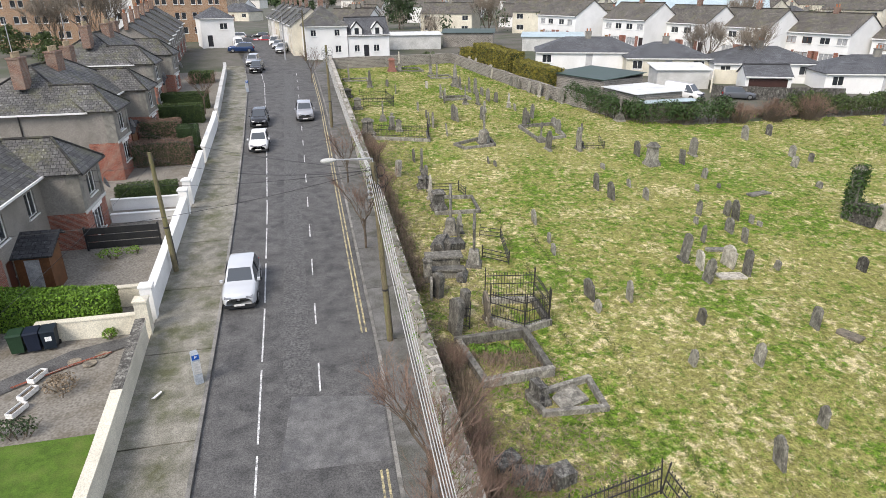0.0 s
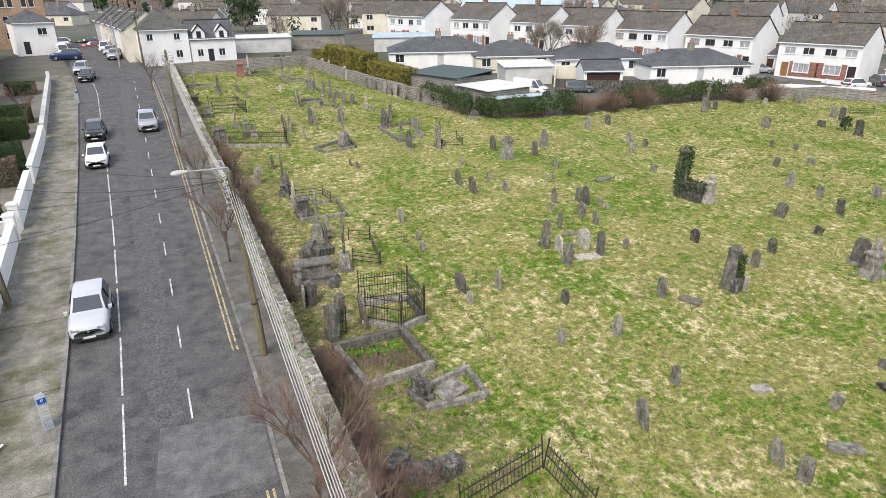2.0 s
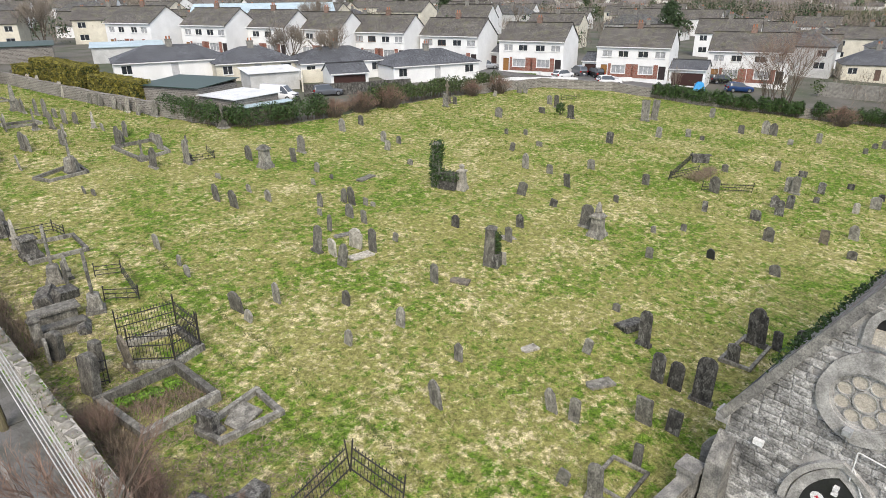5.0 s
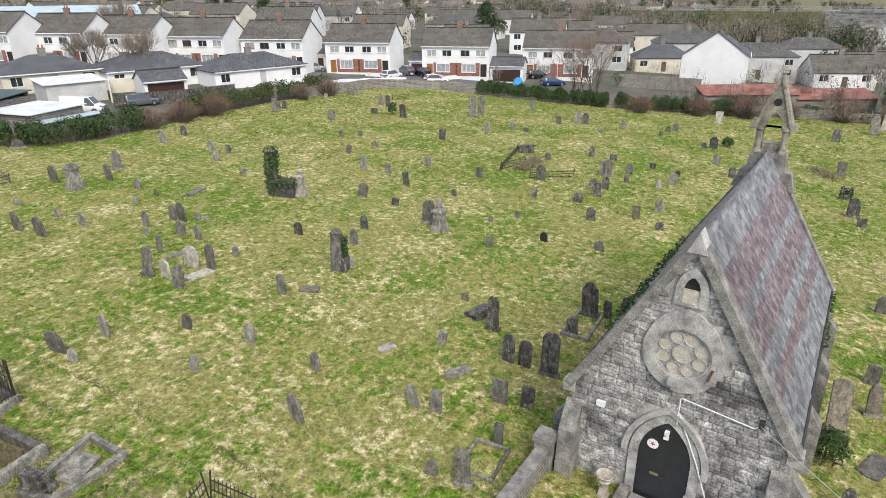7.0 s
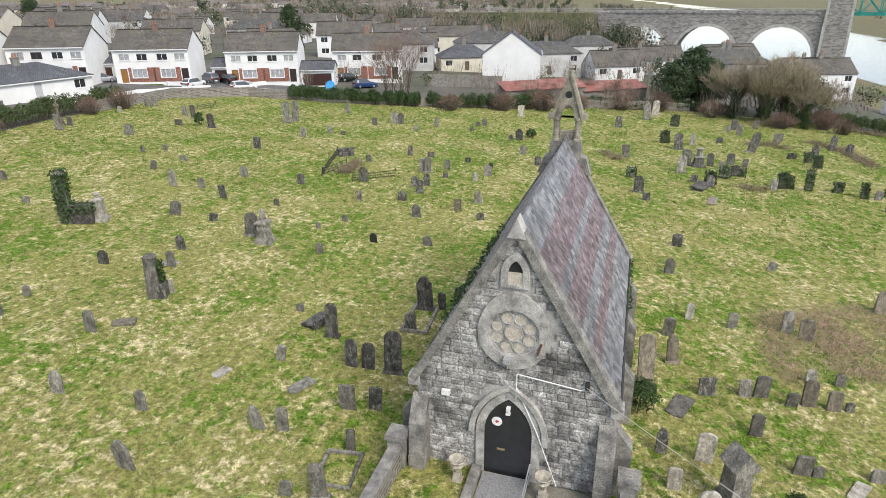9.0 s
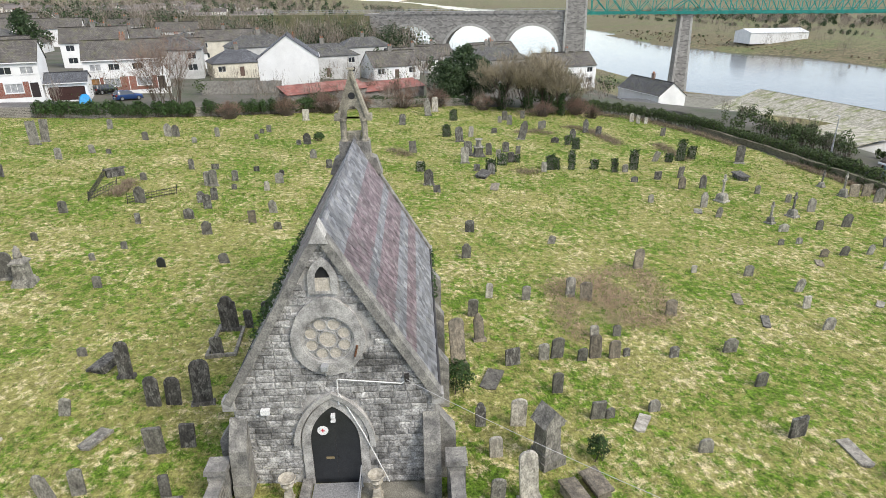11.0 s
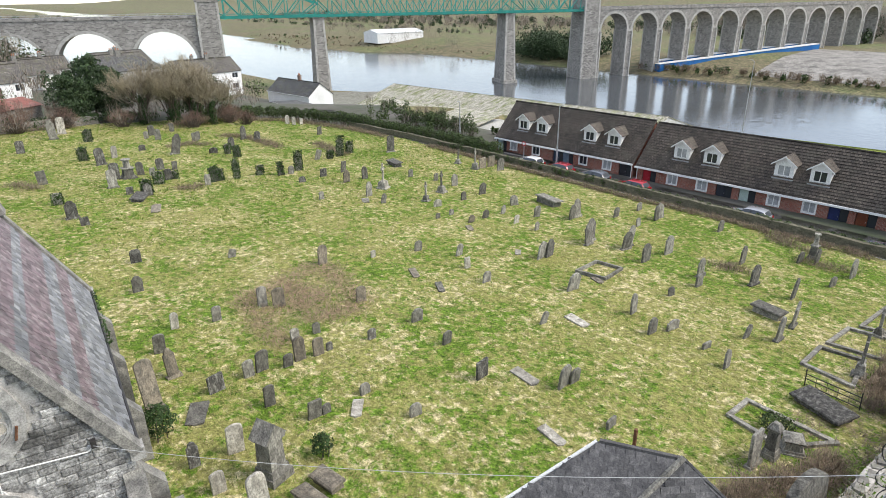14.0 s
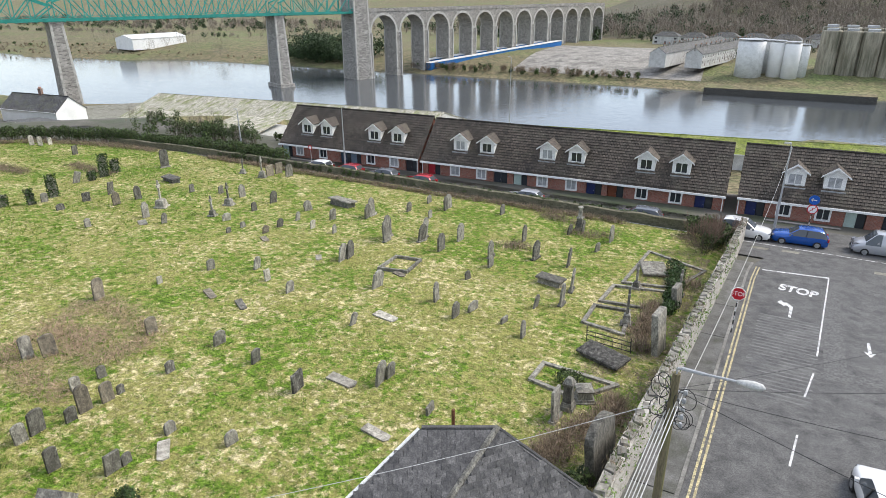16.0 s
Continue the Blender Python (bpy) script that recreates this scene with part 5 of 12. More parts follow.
TZ = -4.35
TM = front_pose(59.0, -61.8, 4.5, -64.8, TZ)
red, navy, grey_d, brown_d, mint = (0.35, 0.02, 0.03), (0.02, 0.03, 0.10), (0.035, 0.04, 0.05), (0.16, 0.05, 0.025), (0.42, 0.52, 0.47)
cottage_block(TM @ pose(-1.0, 0, 0.15), 21.2, [(1.0, (0.35, 0.45, 0.47)), (10.5, (0.03, 0.05, 0.08)), (12.0, (0.12, 0.17, 0.22)), (20.2, (0.03, 0.03, 0.035))], [3.1, 6.9, 14.3, 17.7], [3.8, 6.9, 14.3, 17.7], "red brick cottages with brown tiled roof and white dormers")
cottage_block(TM @ pose(20.7, 0, 0), 34.0, [(1.6, red), (10.2, grey_d), (12.6, mint), (21.0, navy), (23.3, brown_d), (32.1, navy)], [4.4, 7.8, 15.2, 18.5, 26.0, 29.4], [4.6, 8.0, 15.3, 18.6, 26.0, 29.5], "red brick cottages with brown tiled roof and white dormers")
cottage_block(front_pose(3.2, -65.0, -16.8, -66.1, -4.3), 26.0, [(1.6, navy), (10.0, mint), (13.0, grey_d)], [4.1, 7.4, 16.0, 20.0], [4.6, 7.9, 16.0, 20.0], "red brick cottages with brown tiled roof and white dormers")


# pebble-dashed semis along the road, brick bays below
MAT["slate_dark"] = roof_mat("dark_porch_tile", (0.045, 0.047, 0.052), (0.03, 0.031, 0.034), 0.3, 0.45)


def west_pair(y0, dx=0.0, length=15.4, south_bay=True):
    z = SLOPE * (y0 + length / 2) - 0.05
    x_front = -15.2 - 0.04 * max(0, y0 - 27) + dx
    m = pose(x_front, y0, z, 0, 0, 90)          # local x runs north, local y runs away from the road
    w, d, ev, rz = length, 8.4, 5.0, 8.0
    h = thing("house", m, "grey pebble-dashed pair of houses with slate roof and red brick bays", "house", "pebble-dashed houses along the road")
    mid = [(5.0, 6.3), (w - 6.3, w - 5.0)]
    holes = [(a, b, 3.1, 4.5) for a, b in mid] + [(a + 0.2, b - 0.1, 0.0, 2.1) for a, b in mid]
    if not south_bay:
        holes += [(1.4, 3.0, 0.8, 2.2), (1.5, 2.8, 3.1, 4.5)]
        part("brick_panel", Geo().box(0.0, 1.3, -0.03, -0.004, -0.5, 2.45).box(3.1, 4.9, -0.03, -0.004, -0.5, 2.45), MAT["brick"], h)
        add_window(h, 1.4, 3.0, 0.8, 2.2, 0.12, bars=2)
        add_window(h, 1.5, 2.8, 3.1, 4.5, 0.12)
    g = Geo()
    wall_sheet(g, w, -0.8, ev, holes, 0, 0.3)
    g.box(0, w, d - 0.3, d, -0.8, ev).box(0, 0.3, 0.3, d - 0.3, -0.8, ev).box(w - 0.3, w, 0.3, d - 0.3, -0.8, ev)
    part("wall", g, MAT["grey_render"], h)
    # added black sheet, the darkness of the rooms put into its colour
    part("room_lining", Geo().box(0.3, w - 0.3, 0.9, 0.95, -0.7, ev - 0.1), MAT["black"], h)
    part("roof", hip_roof(0, w, 0, d, ev, rz, 0.35), MAT["slate_old"], h)
    for a in ((0.0,) if south_bay else ()) + (w - 4.0,):
        bg = Geo()
        wall_sheet(bg, 4.0, 2.55, ev, [(1.3, 2.7, 3.2, 4.55)], 0, 0.25)
        bg.box(0, 0.25, 0.25, 2.1, 2.55, ev).box(3.75, 4.0, 0.25, 2.1, 2.55, ev)
        by = part("bay", bg, MAT["grey_render"], h, "two-storey bay, brick below and pebble-dash above", m=pose(a, -2.1, 0))
        lg = Geo()
        wall_sheet(lg, 4.0, -0.8, 2.55, [(1.1, 2.9, 0.75, 2.25)], 0, 0.28)
        lg.box(0, 0.28, 0.28, 2.1, -0.8, 2.55).box(3.72, 4.0, 0.28, 2.1, -0.8, 2.55)
        part("bay_brick", lg, MAT["brick"], by)
        part("quoin", Geo().box(-0.03, 0.5, -0.03, 0.0, 2.56, ev - 0.1).box(3.5, 4.03, -0.03, 0.0, 2.56, ev - 0.1).box(-0.03, 0.0, 0.0, 0.7, 2.56, ev - 0.1).box(4.0, 4.03, 0.0, 0.7, 2.56, ev - 0.1), MAT["chimney_render"], by)
        part("band", Geo().box(-0.06, 4.06, -0.07, 0.0, 2.5, 2.68), MAT["pale_grey"], by)
        add_window(by, 1.3, 2.7, 3.2, 4.55, 0.1, pane="glass", bars=1)
        add_window(by, 1.1, 2.9, 0.75, 2.25, 0.12, pane="glass", bars=2)
        part("lintel", Geo().box(1.0, 3.0, -0.05, -0.002, 2.25, 2.48), MAT["upvc"], by)
        # the bay's dark interior, an added sheet coloured black
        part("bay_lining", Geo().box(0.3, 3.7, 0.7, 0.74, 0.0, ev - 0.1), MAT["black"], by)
        rr = Geo()
        o = 0.32
        zr = ev + 1.75
        rr.slope([(-o, -o, ev), (4 + o, -o, ev), (2, 1.6, zr)]).slope([(4 + o, -o, ev), (4 + o, 3.6, ev + 0.02), (2, 4.4, zr), (2, 1.6, zr)]).slope([(-o, 3.6, ev + 0.02), (-o, -o, ev), (2, 1.6, zr), (2, 4.4, zr)])
        part("bay_roof", rr, MAT["slate_old"], by)
        part("hip_tiles", Geo().tube((-o, -o, ev + 0.02), (2, 1.6, zr + 0.03), 0.09, n=5).tube((4 + o, -o, ev + 0.02), (2, 1.6, zr + 0.03), 0.09, n=5).tube((2, 1.6, zr + 0.03), (2, 4.6, zr + 0.03), 0.09, n=5), MAT["slate_old"], by)
        part("gutter", Geo().box(-o, 4 + o, -o - 0.1, -o, ev - 0.1, ev), MAT["black"], by)
        part("satellite_dish", Geo().lathe([(0.0, 0.0), (0.2, 0.03), (0.38, 0.12), (0.39, 0.12), (0.2, 0.0)], 14, m=pose(3.4, -0.35, 3.4, 75, 0, 30)), MAT["grey_metal"], by, "grey satellite dish")
    for a, b in mid:
        add_window(h, a, b, 3.1, 4.5, 0.12)
        add_door(h, a + 0.2, b - 0.1, 0, 2.1, (0.10, 0.035, 0.02))
    pr = part("porch", Geo().box(5.95, 7.6, -1.7, -1.62, 0, 2.2).add([(5.95, -1.7, 2.2), (7.6, -1.7, 2.2), (7.6, -1.7, 2.8), (7.6, -1.62, 2.8)], [(0, 1, 2), (0, 2, 3)]).box(5.9, 6.02, -1.72, -1.55, 0, 2.2), MAT["frame_brown"], h, "dark timber porch with a slated roof")
    part("porch_roof", Geo().slope([(5.7, 0.1, 2.15), (5.7, -1.95, 2.15), (7.6, -1.95, 2.95), (7.6, 0.1, 2.95)]).slope([(8.2, -1.95, 2.6), (8.2, 0.1, 2.6), (7.6, 0.1, 2.95), (7.6, -1.95, 2.95)]), MAT["slate_dark"], pr)
    part("porch_door", Geo().box(6.0, 6.05, -1.6, -0.05, 0, 2.1), MAT["frame_brown"], pr)
    part("porch_pane", Geo().box(5.97, 6.0, -1.2, -0.5, 0.3, 1.9), MAT["glass_lit"], pr)
    for x in (2.0, w / 2, w - 2.0):
        add_chimney(h, x, d * 0.42 if x == w / 2 else d * 0.5, rz - 1.4, rz + 0.75, 1.8 if x == w / 2 else 1.4, 0.8, "chimney", 5 if x == w / 2 else 4, "pot_buff")
    part("ridge", Geo().tube((d / 2, d / 2, rz + 0.02), (w - d / 2, d / 2, rz + 0.02), 0.1, n=6).tube((-0.3, -0.3, ev + 0.03), (d / 2, d / 2, rz + 0.02), 0.09, n=5).tube((w + 0.3, -0.3, ev + 0.03), (w - d / 2, d / 2, rz + 0.02), 0.09, n=5)
         .tube((-0.3, d + 0.3, ev + 0.03), (d / 2, d / 2, rz + 0.02), 0.09, n=5), MAT["slate_old"], h)
    part("gutter", Geo().box(-0.4, w + 0.4, -0.45, -0.35, ev - 0.12, ev).box(-0.45, -0.35, -0.35, d + 0.4, ev - 0.12, ev), MAT["upvc"], h)
    part("downpipe", Geo().tube((-0.06, 4.3, -0.5), (-0.06, 4.3, ev - 0.1), 0.05), MAT["iron"], h)
    part("side_window", Geo().box(-0.04, 0.0, 5.8, 6.6, 3.2, 3.8), MAT["upvc"], h)
    for x in (1.6, w - 1.6):
        part("aerial", Geo().tube((x, d * 0.5, rz + 0.8), (x, d * 0.5, rz + 3.6), 0.03, n=5).tube((x - 0.4, d * 0.5, rz + 3.4), (x + 0.4, d * 0.5, rz + 3.4), 0.015, n=4), MAT["grey_metal"], h)
    return h


west_pair(27.2, south_bay=False)
west_pair(51.5)
west_pair(73.5, -0.3)


# ---------------------------------------------------------------- railway viaduct over the river
MAT["moss_bank"] = mat("scrubby_bank", (0.10, 0.10, 0.045), (0.055, 0.06, 0.03), 3.0, 0.95, stain=(0.14, 0.11, 0.07), stain_size=5)


def build_viaduct():
    v = thing("viaduct", pose(0, 0, 0), "dark stone railway viaduct with tall arches and teal steel girders", "viaduct")
    P1, P2 = Vector((218.5, -126.5)), Vector((191.0, -200.5))
    u = (P2 - P1).normalized()
    n = Vector((-u.y, u.x))
    P0 = P1 - u * 38.5
    P3 = P2 + u * 38.5
    deck = 9.6
    half = 4.4
    rz = math.degrees(math.atan2(u.y, u.x))

    def frame_at(p, ang=rz, z=0.0):
        return pose(p.x, p.y, z, 0, 0, ang)

    def pier(p, zb, zt, a0, b0, a1, b1, name="pier"):
        g = Geo().frustum(a0, b0, zb, a1, b1, zt - 0.8).frustum(a1 + 0.5, b1 + 0.5, zt - 0.8, a1 + 0.5, b1 + 0.5, zt)
        q = part(name, g, MAT["via_stone"], v, m=frame_at(p))
        for sx in (-1, 1):
            for sy in (-1, 1):
                e = Geo()
                e.add([(sx * a0 / 2 + sx * 0.02, sy * b0 / 2 + sy * 0.02, zb), (sx * (a0 / 2 - 0.7), sy * b0 / 2 + sy * 0.02, zb), (sx * a0 / 2 + sx * 0.02, sy * (b0 / 2 - 0.7), zb),
                       (sx * a1 / 2 + sx * 0.02, sy * b1 / 2 + sy * 0.02, zt - 0.8), (sx * (a1 / 2 - 0.7), sy * b1 / 2 + sy * 0.02, zt - 0.8), (sx * a1 / 2 + sx * 0.02, sy * (b1 / 2 - 0.7), zt - 0.8)],
                      [(0, 1, 4, 3), (0, 3, 5, 2)])
                part("quoin", e, MAT["via_pale"], q)
        return q

    for p in (P1, P2):
        pier(p, -22, deck - 0.6, 5.6, 10.5, 4.0, 8.0)
        part("pier_foot", Geo().frustum(7.2, 12.2, -22, 6.4, 11.4, -17.6), MAT["via_stone"], v, m=frame_at(p))
    for p in (P0, P3):
        pier(p, -20, deck + 6, 8.5, 11.5, 7.5, 10.5)

    # girders: three spans of trussed steel
    def span(a, b, hgt):
        L = (b - a).length
        t = part("girder", Geo().box(0, L, -0.3, 0.3, -0.15, 0.15), MAT["teal"], v, "teal painted steel truss", m=frame_at(a, z=deck))
        for s in (-1, 1):
            y = s * 4.2
            part("bottom_chord", Geo().box(0, L, y - 0.3, y + 0.3, -0.5, 0.35), MAT["teal"], t)
            part("rail", Geo().box(0, L, y + s * 0.6 - 0.05, y + s * 0.6 + 0.05, 0.9, 1.0), MAT["teal"], t)
            nb = max(6, int(L / 5.2))
            top = [0.8 + (hgt - 0.8) * math.sin(math.pi * min(0.5, 0.18 + 1.2 * min(k, nb - k) / nb)) for k in range(nb + 1)]
            tc, dg = Geo(), Geo()
            for k in range(nb):
                x0, x1 = L * k / nb, L * (k + 1) / nb
                tc.tube((x0, y, top[k]), (x1, y, top[k + 1]), 0.38, n=4)
                dg.tube((x0, y, 0.2), (x0, y, top[k]), 0.2, n=4)
                if (k < nb / 2):
                    dg.tube((x1, y, 0.2), (x0, y, top[k]), 0.22, n=4)
                    dg.tube((x0, y, 0.2), ((x0 + x1) / 2, y, (top[k] + top[k + 1]) / 4), 0.12, n=4)
                else:
                    dg.tube((x0, y, 0.2), (x1, y, top[k + 1]), 0.22, n=4)
                    dg.tube((x1, y, 0.2), ((x0 + x1) / 2, y, (top[k] + top[k + 1]) / 4), 0.12, n=4)
            part("top_chord", tc, MAT["teal"], t)
            part("lattice", dg, MAT["teal"], t)
        cb = Geo()
        nb = int(L / 2.6)
        for k in range(nb + 1):
            x = L * k / nb
            cb.box(x - 0.15, x + 0.15, -5.0, 5.0, -0.75, -0.4)
        part("cross_beams", cb, MAT["teal"], t)
        part("deck_plate", Geo().box(0, L, -4.2, 4.2, -0.38, -0.2), MAT["grey_metal"], t)

    span(P0, P1, 7.0)
    span(P1, P2, 9.5)
    span(P2, P3, 7.0)

    # arches
    def arch_run(pts, base_fn, par=0.9, over=1.6):
        for (a, b) in zip(pts, pts[1:]):
            d = b - a
            L = d.length
            ang = math.degrees(math.atan2(d.y, d.x))
            r = L / 2 - 1.5
            sp = deck - over - r
            g = Geo()
            arc = arc_pts(L / 2, sp, r, 0, 180, 14)
            # face of the arch, both sides, with the barrel between
            topz = deck
            for i in range(14):
                (x0, z0), (x1, z1) = arc[i], arc[i + 1]
                for y, flip in ((-half, False), (half, True)):
                    q = [(x0, y, z0), (x0, y, topz), (x1, y, topz), (x1, y, z1)]
                    g.add(q, [(0, 1, 2, 3) if flip else (3, 2, 1, 0)])
                g.add([(x0, -half, z0), (x1, -half, z1), (x1, half, z1), (x0, half, z0)], [(0, 1, 2, 3)])
            zb = base_fn(a) - 3
            for x0, x1 in ((0, 1.5), (L - 1.5, L)):
                g.box(x0, x1, -half, half, zb, topz)
            g.box(0, L, -half - 0.25, half + 0.25, topz, topz + 0.35)
            part("arch", g, MAT["via_stone"], v, m=pose(a.x, a.y, 0, 0, 0, ang))
            pg = Geo()
            for y in (-half, half - 0.4):
                pg.box(0, L, y, y + 0.4, topz + 0.35, topz + 0.35 + par)
            part("parapet", pg, MAT["via_stone"], v, m=pose(a.x, a.y, 0, 0, 0, ang))
            vr = Geo()
            for i in range(14):
                (x0, z0), (x1, z1) = arc[i], arc[i + 1]
                k = (r + 1.0) / r
                X0, Z0, X1, Z1 = L / 2 + (x0 - L / 2) * k, sp + (z0 - sp) * k, L / 2 + (x1 - L / 2) * k, sp + (z1 - sp) * k
                for s in (-1, 1):
                    y = s * (half + 0.06)
                    vr.add([(x0, y, z0), (X0, y, Z0), (X1, y, Z1), (x1, y, z1), (x0, y - s * 0.5, z0), (x1, y - s * 0.5, z1)], [(0, 1, 2, 3), (0, 3, 5, 4)])
            part("arch_ring", vr, MAT["via_pale"], v, m=pose(a.x, a.y, 0, 0, 0, ang))
            im = Geo()
            for s in (-1, 1):
                im.box(-1.6, 1.6, s * (half - 0.3) - 0.4, s * (half - 0.3) + 0.4, sp - 0.6, sp)
                im.box(-1.75, -1.2, s * half - 0.3, s * half + 0.3, zb, sp - 0.6).box(1.2, 1.75, s * half - 0.3, s * half + 0.3, zb, sp - 0.6)
            part("pier_dressing", im, MAT["via_pale"], v, m=pose(a.x, a.y, 0, 0, 0, ang))

    south = [P3 + u * 4.0]
    ang = math.atan2(u.y, u.x)
    for k in range(12):
        ang += radians(0.9 if k < 5 else 0.7)
        south.append(south[-1] + Vector((math.cos(ang), math.sin(ang))) * 16.6)
    arch_run(south, lambda p: land(p.x, p.y))
    north = [P0 - u * 4.0 - u * 23.3 * k for k in range(4)]
    arch_run(north, lambda p: land(p.x, p.y), 0.5, 4.2)
    e0, e1 = north[-1], north[-1] - u * 160
    d = e1 - e0
    part("embankment_wall", Geo().box(0, 6, -half, half, -20, deck + 0.35), MAT["via_stone"], v, m=pose(e0.x, e0.y, 0, 0, 0, math.degrees(math.atan2(d.y, d.x))))
    bank = Geo().add([(4, -26, -12), (d.length + 90, -26, -12), (d.length + 90, -4, deck), (4, -4, deck), (4, 26, -12), (d.length + 90, 26, -12), (d.length + 90, 4, deck), (4, 4, deck)], [(0, 1, 2, 3), (3, 2, 6, 7), (7, 6, 5, 4), (1, 5, 6, 2), (0, 3, 7, 4)])
    part("embankment", bank, MAT["moss_bank"], v, "overgrown railway embankment", m=pose(e0.x, e0.y, 0, 0, 0, math.degrees(math.atan2(d.y, d.x))))
    for s in (-1, 1):
        o = n * s * (half - 0.2)
        a, b = P0 - u * 4 + o, P0 - u * 119 + o
        for hz in (0.9, 1.55):
            part("rail", Geo().tube((a.x, a.y, deck + hz), (b.x, b.y, deck + hz), 0.05, n=4), MAT["grey_metal"], v)
        posts = Geo()
        for k in range(37):
            p = a - u * (k * 3.15)
            posts.tube((p.x, p.y, deck + 0.35), (p.x, p.y, deck + 1.6), 0.06, n=4)
        tagged(part("railing", posts, MAT["grey_metal"], v), kind="stuff")


build_viaduct()


# ---------------------------------------------------------------- graves
def lawn_z(x, y):
    return land(x, y) + lumps(x, y)


def headstone_outline(kind, w, h):
    a = w / 2
    if kind == "round":
        top = arc_pts(0, h - a * 0.55, a, 0, 180, 8)
        return [(-a, 0), (a, 0)] + [(x, h - a * 0.55 + (z - h + a * 0.55) * 0.55) for x, z in top]
    if kind == "pointed":
        return lancet(a, 0, h - a * 0.9, h, 4)
    if kind == "shouldered":
        s = a * 0.72
        return [(-a, 0), (a, 0), (a, h * 0.80), (a * 0.92, h * 0.83), (s, h * 0.84)] + [(x, h * 0.84 + (z) * 0.16 * h / s) for x, z in arc_pts(0, 0, s, 8, 172, 7)] + [(-s, h * 0.84), (-a * 0.92, h * 0.83), (-a, h * 0.80)]
    return [(-a, 0), (a, 0), (a, h - 0.04), (a - 0.04, h), (-a + 0.04, h), (-a, h - 0.04)]


STONE_MAT = {"grey": "headstone", "dark": "headstone_dark", "pale": "headstone_pale", "warm": "headstone_warm", "ivy": "headstone", "black": "door_black"}
STONE_WORD = {"grey": "weathered grey", "dark": "dark lichen-spotted", "pale": "pale weathered", "warm": "brownish sandstone", "ivy": "ivy-clad", "black": "polished black"}
stone_rnd = random.Random(5)


def leaf_cloud(g, n, centre, radii, size, rnd, flat=0.0):
    """Many small leaf blades scattered through an ellipsoid, thicker towards its skin, with an uneven outline."""
    for _ in range(n):
        d = Vector((rnd.gauss(0, 1), rnd.gauss(0, 1), rnd.gauss(0, 1)))
        if d.length < 1e-3:
            continue
        d.normalize()
        if flat and d.z < -flat:
            d.z = -d.z
        k = (0.55 + 0.45 * rnd.random() ** 0.5) * (0.86 + 0.28 * noise.noise((d.x * 2 + centre[0], d.y * 2 + centre[1], d.z * 2)))
        p = Vector((centre[0] + d.x * radii[0] * k, centre[1] + d.y * radii[1] * k, centre[2] + d.z * radii[2] * k))
        s = size * rnd.uniform(0.6, 1.4)
        t = (d + Vector((rnd.uniform(-1, 1), rnd.uniform(-1, 1), rnd.uniform(-0.6, 1)))).normalized()
        a = t.orthogonal().normalized()
        b = t.cross(a)
        r = rnd.uniform(0, 6.28)
        a, b = a * math.cos(r) + b * math.sin(r), b * math.cos(r) - a * math.sin(r)
        i = len(g.v)
        g.v += [tuple(p - a * s), tuple(p - b * s * 0.55), tuple(p + a * s), tuple(p + b * s * 0.55 + t * s * 0.2)]
        g.f.append((i, i + 1, i + 2, i + 3))
    return g


def blades(p, length, width, lean0, lean1, rng):
    """One mesh of thin pointed blades standing at the points p, each leaning by lean0 to lean1 (radians) its own way."""
    n = len(p)
    a, ln = rng.uniform(0, 2 * np.pi, n), rng.uniform(lean0, lean1, n)
    L, w = length * rng.uniform(0.6, 1.4, n), width * rng.uniform(0.6, 1.3, n)
    side = np.stack([-np.sin(a), np.cos(a), np.zeros(n)], 1) * w[:, None] / 2
    tip = p + np.stack([np.cos(a) * np.sin(ln), np.sin(a) * np.sin(ln), np.cos(ln)], 1) * L[:, None]
    me = bpy.data.meshes.new("blades")
    me.vertices.add(3 * n)
    me.vertices.foreach_set("co", np.stack([p - side, p + side, tip], 1).ravel())
    me.loops.add(3 * n)
    me.loops.foreach_set("vertex_index", np.arange(3 * n, dtype=np.int32))
    me.polygons.add(n)
    me.polygons.foreach_set("loop_start", np.arange(0, 3 * n, 3, dtype=np.int32))
    me.update(calc_edges=True)
    return me


def ivy_coat(parent, w, h, depth, n, rnd, size=0.07):
    g = Geo()
    for _ in range(n):
        z = h * rnd.random() ** 0.85
        taper = 1.0 - 0.45 * (z / h) ** 3 + 0.22 * noise.noise((z * 2.1, w * 9, h * 5))
        x = rnd.uniform(-w / 2, w / 2) * taper
        side = rnd.choice((-1, 1, -1))
        if rnd.random() < 0.3:
            x, y = rnd.choice((-1, 1)) * w / 2, rnd.uniform(-depth / 2, depth / 2)
        else:
            y = side * depth / 2 * (0.8 + 0.5 * noise.noise((x * 3, z * 3, h * 7)))
        leaf_cloud(g, 1, (x, y, z), (0.10, 0.10, 0.10), size, rnd)
    return tagged(part("ivy", g, MAT["ivy"], parent, "dark green ivy"), kind="stuff")


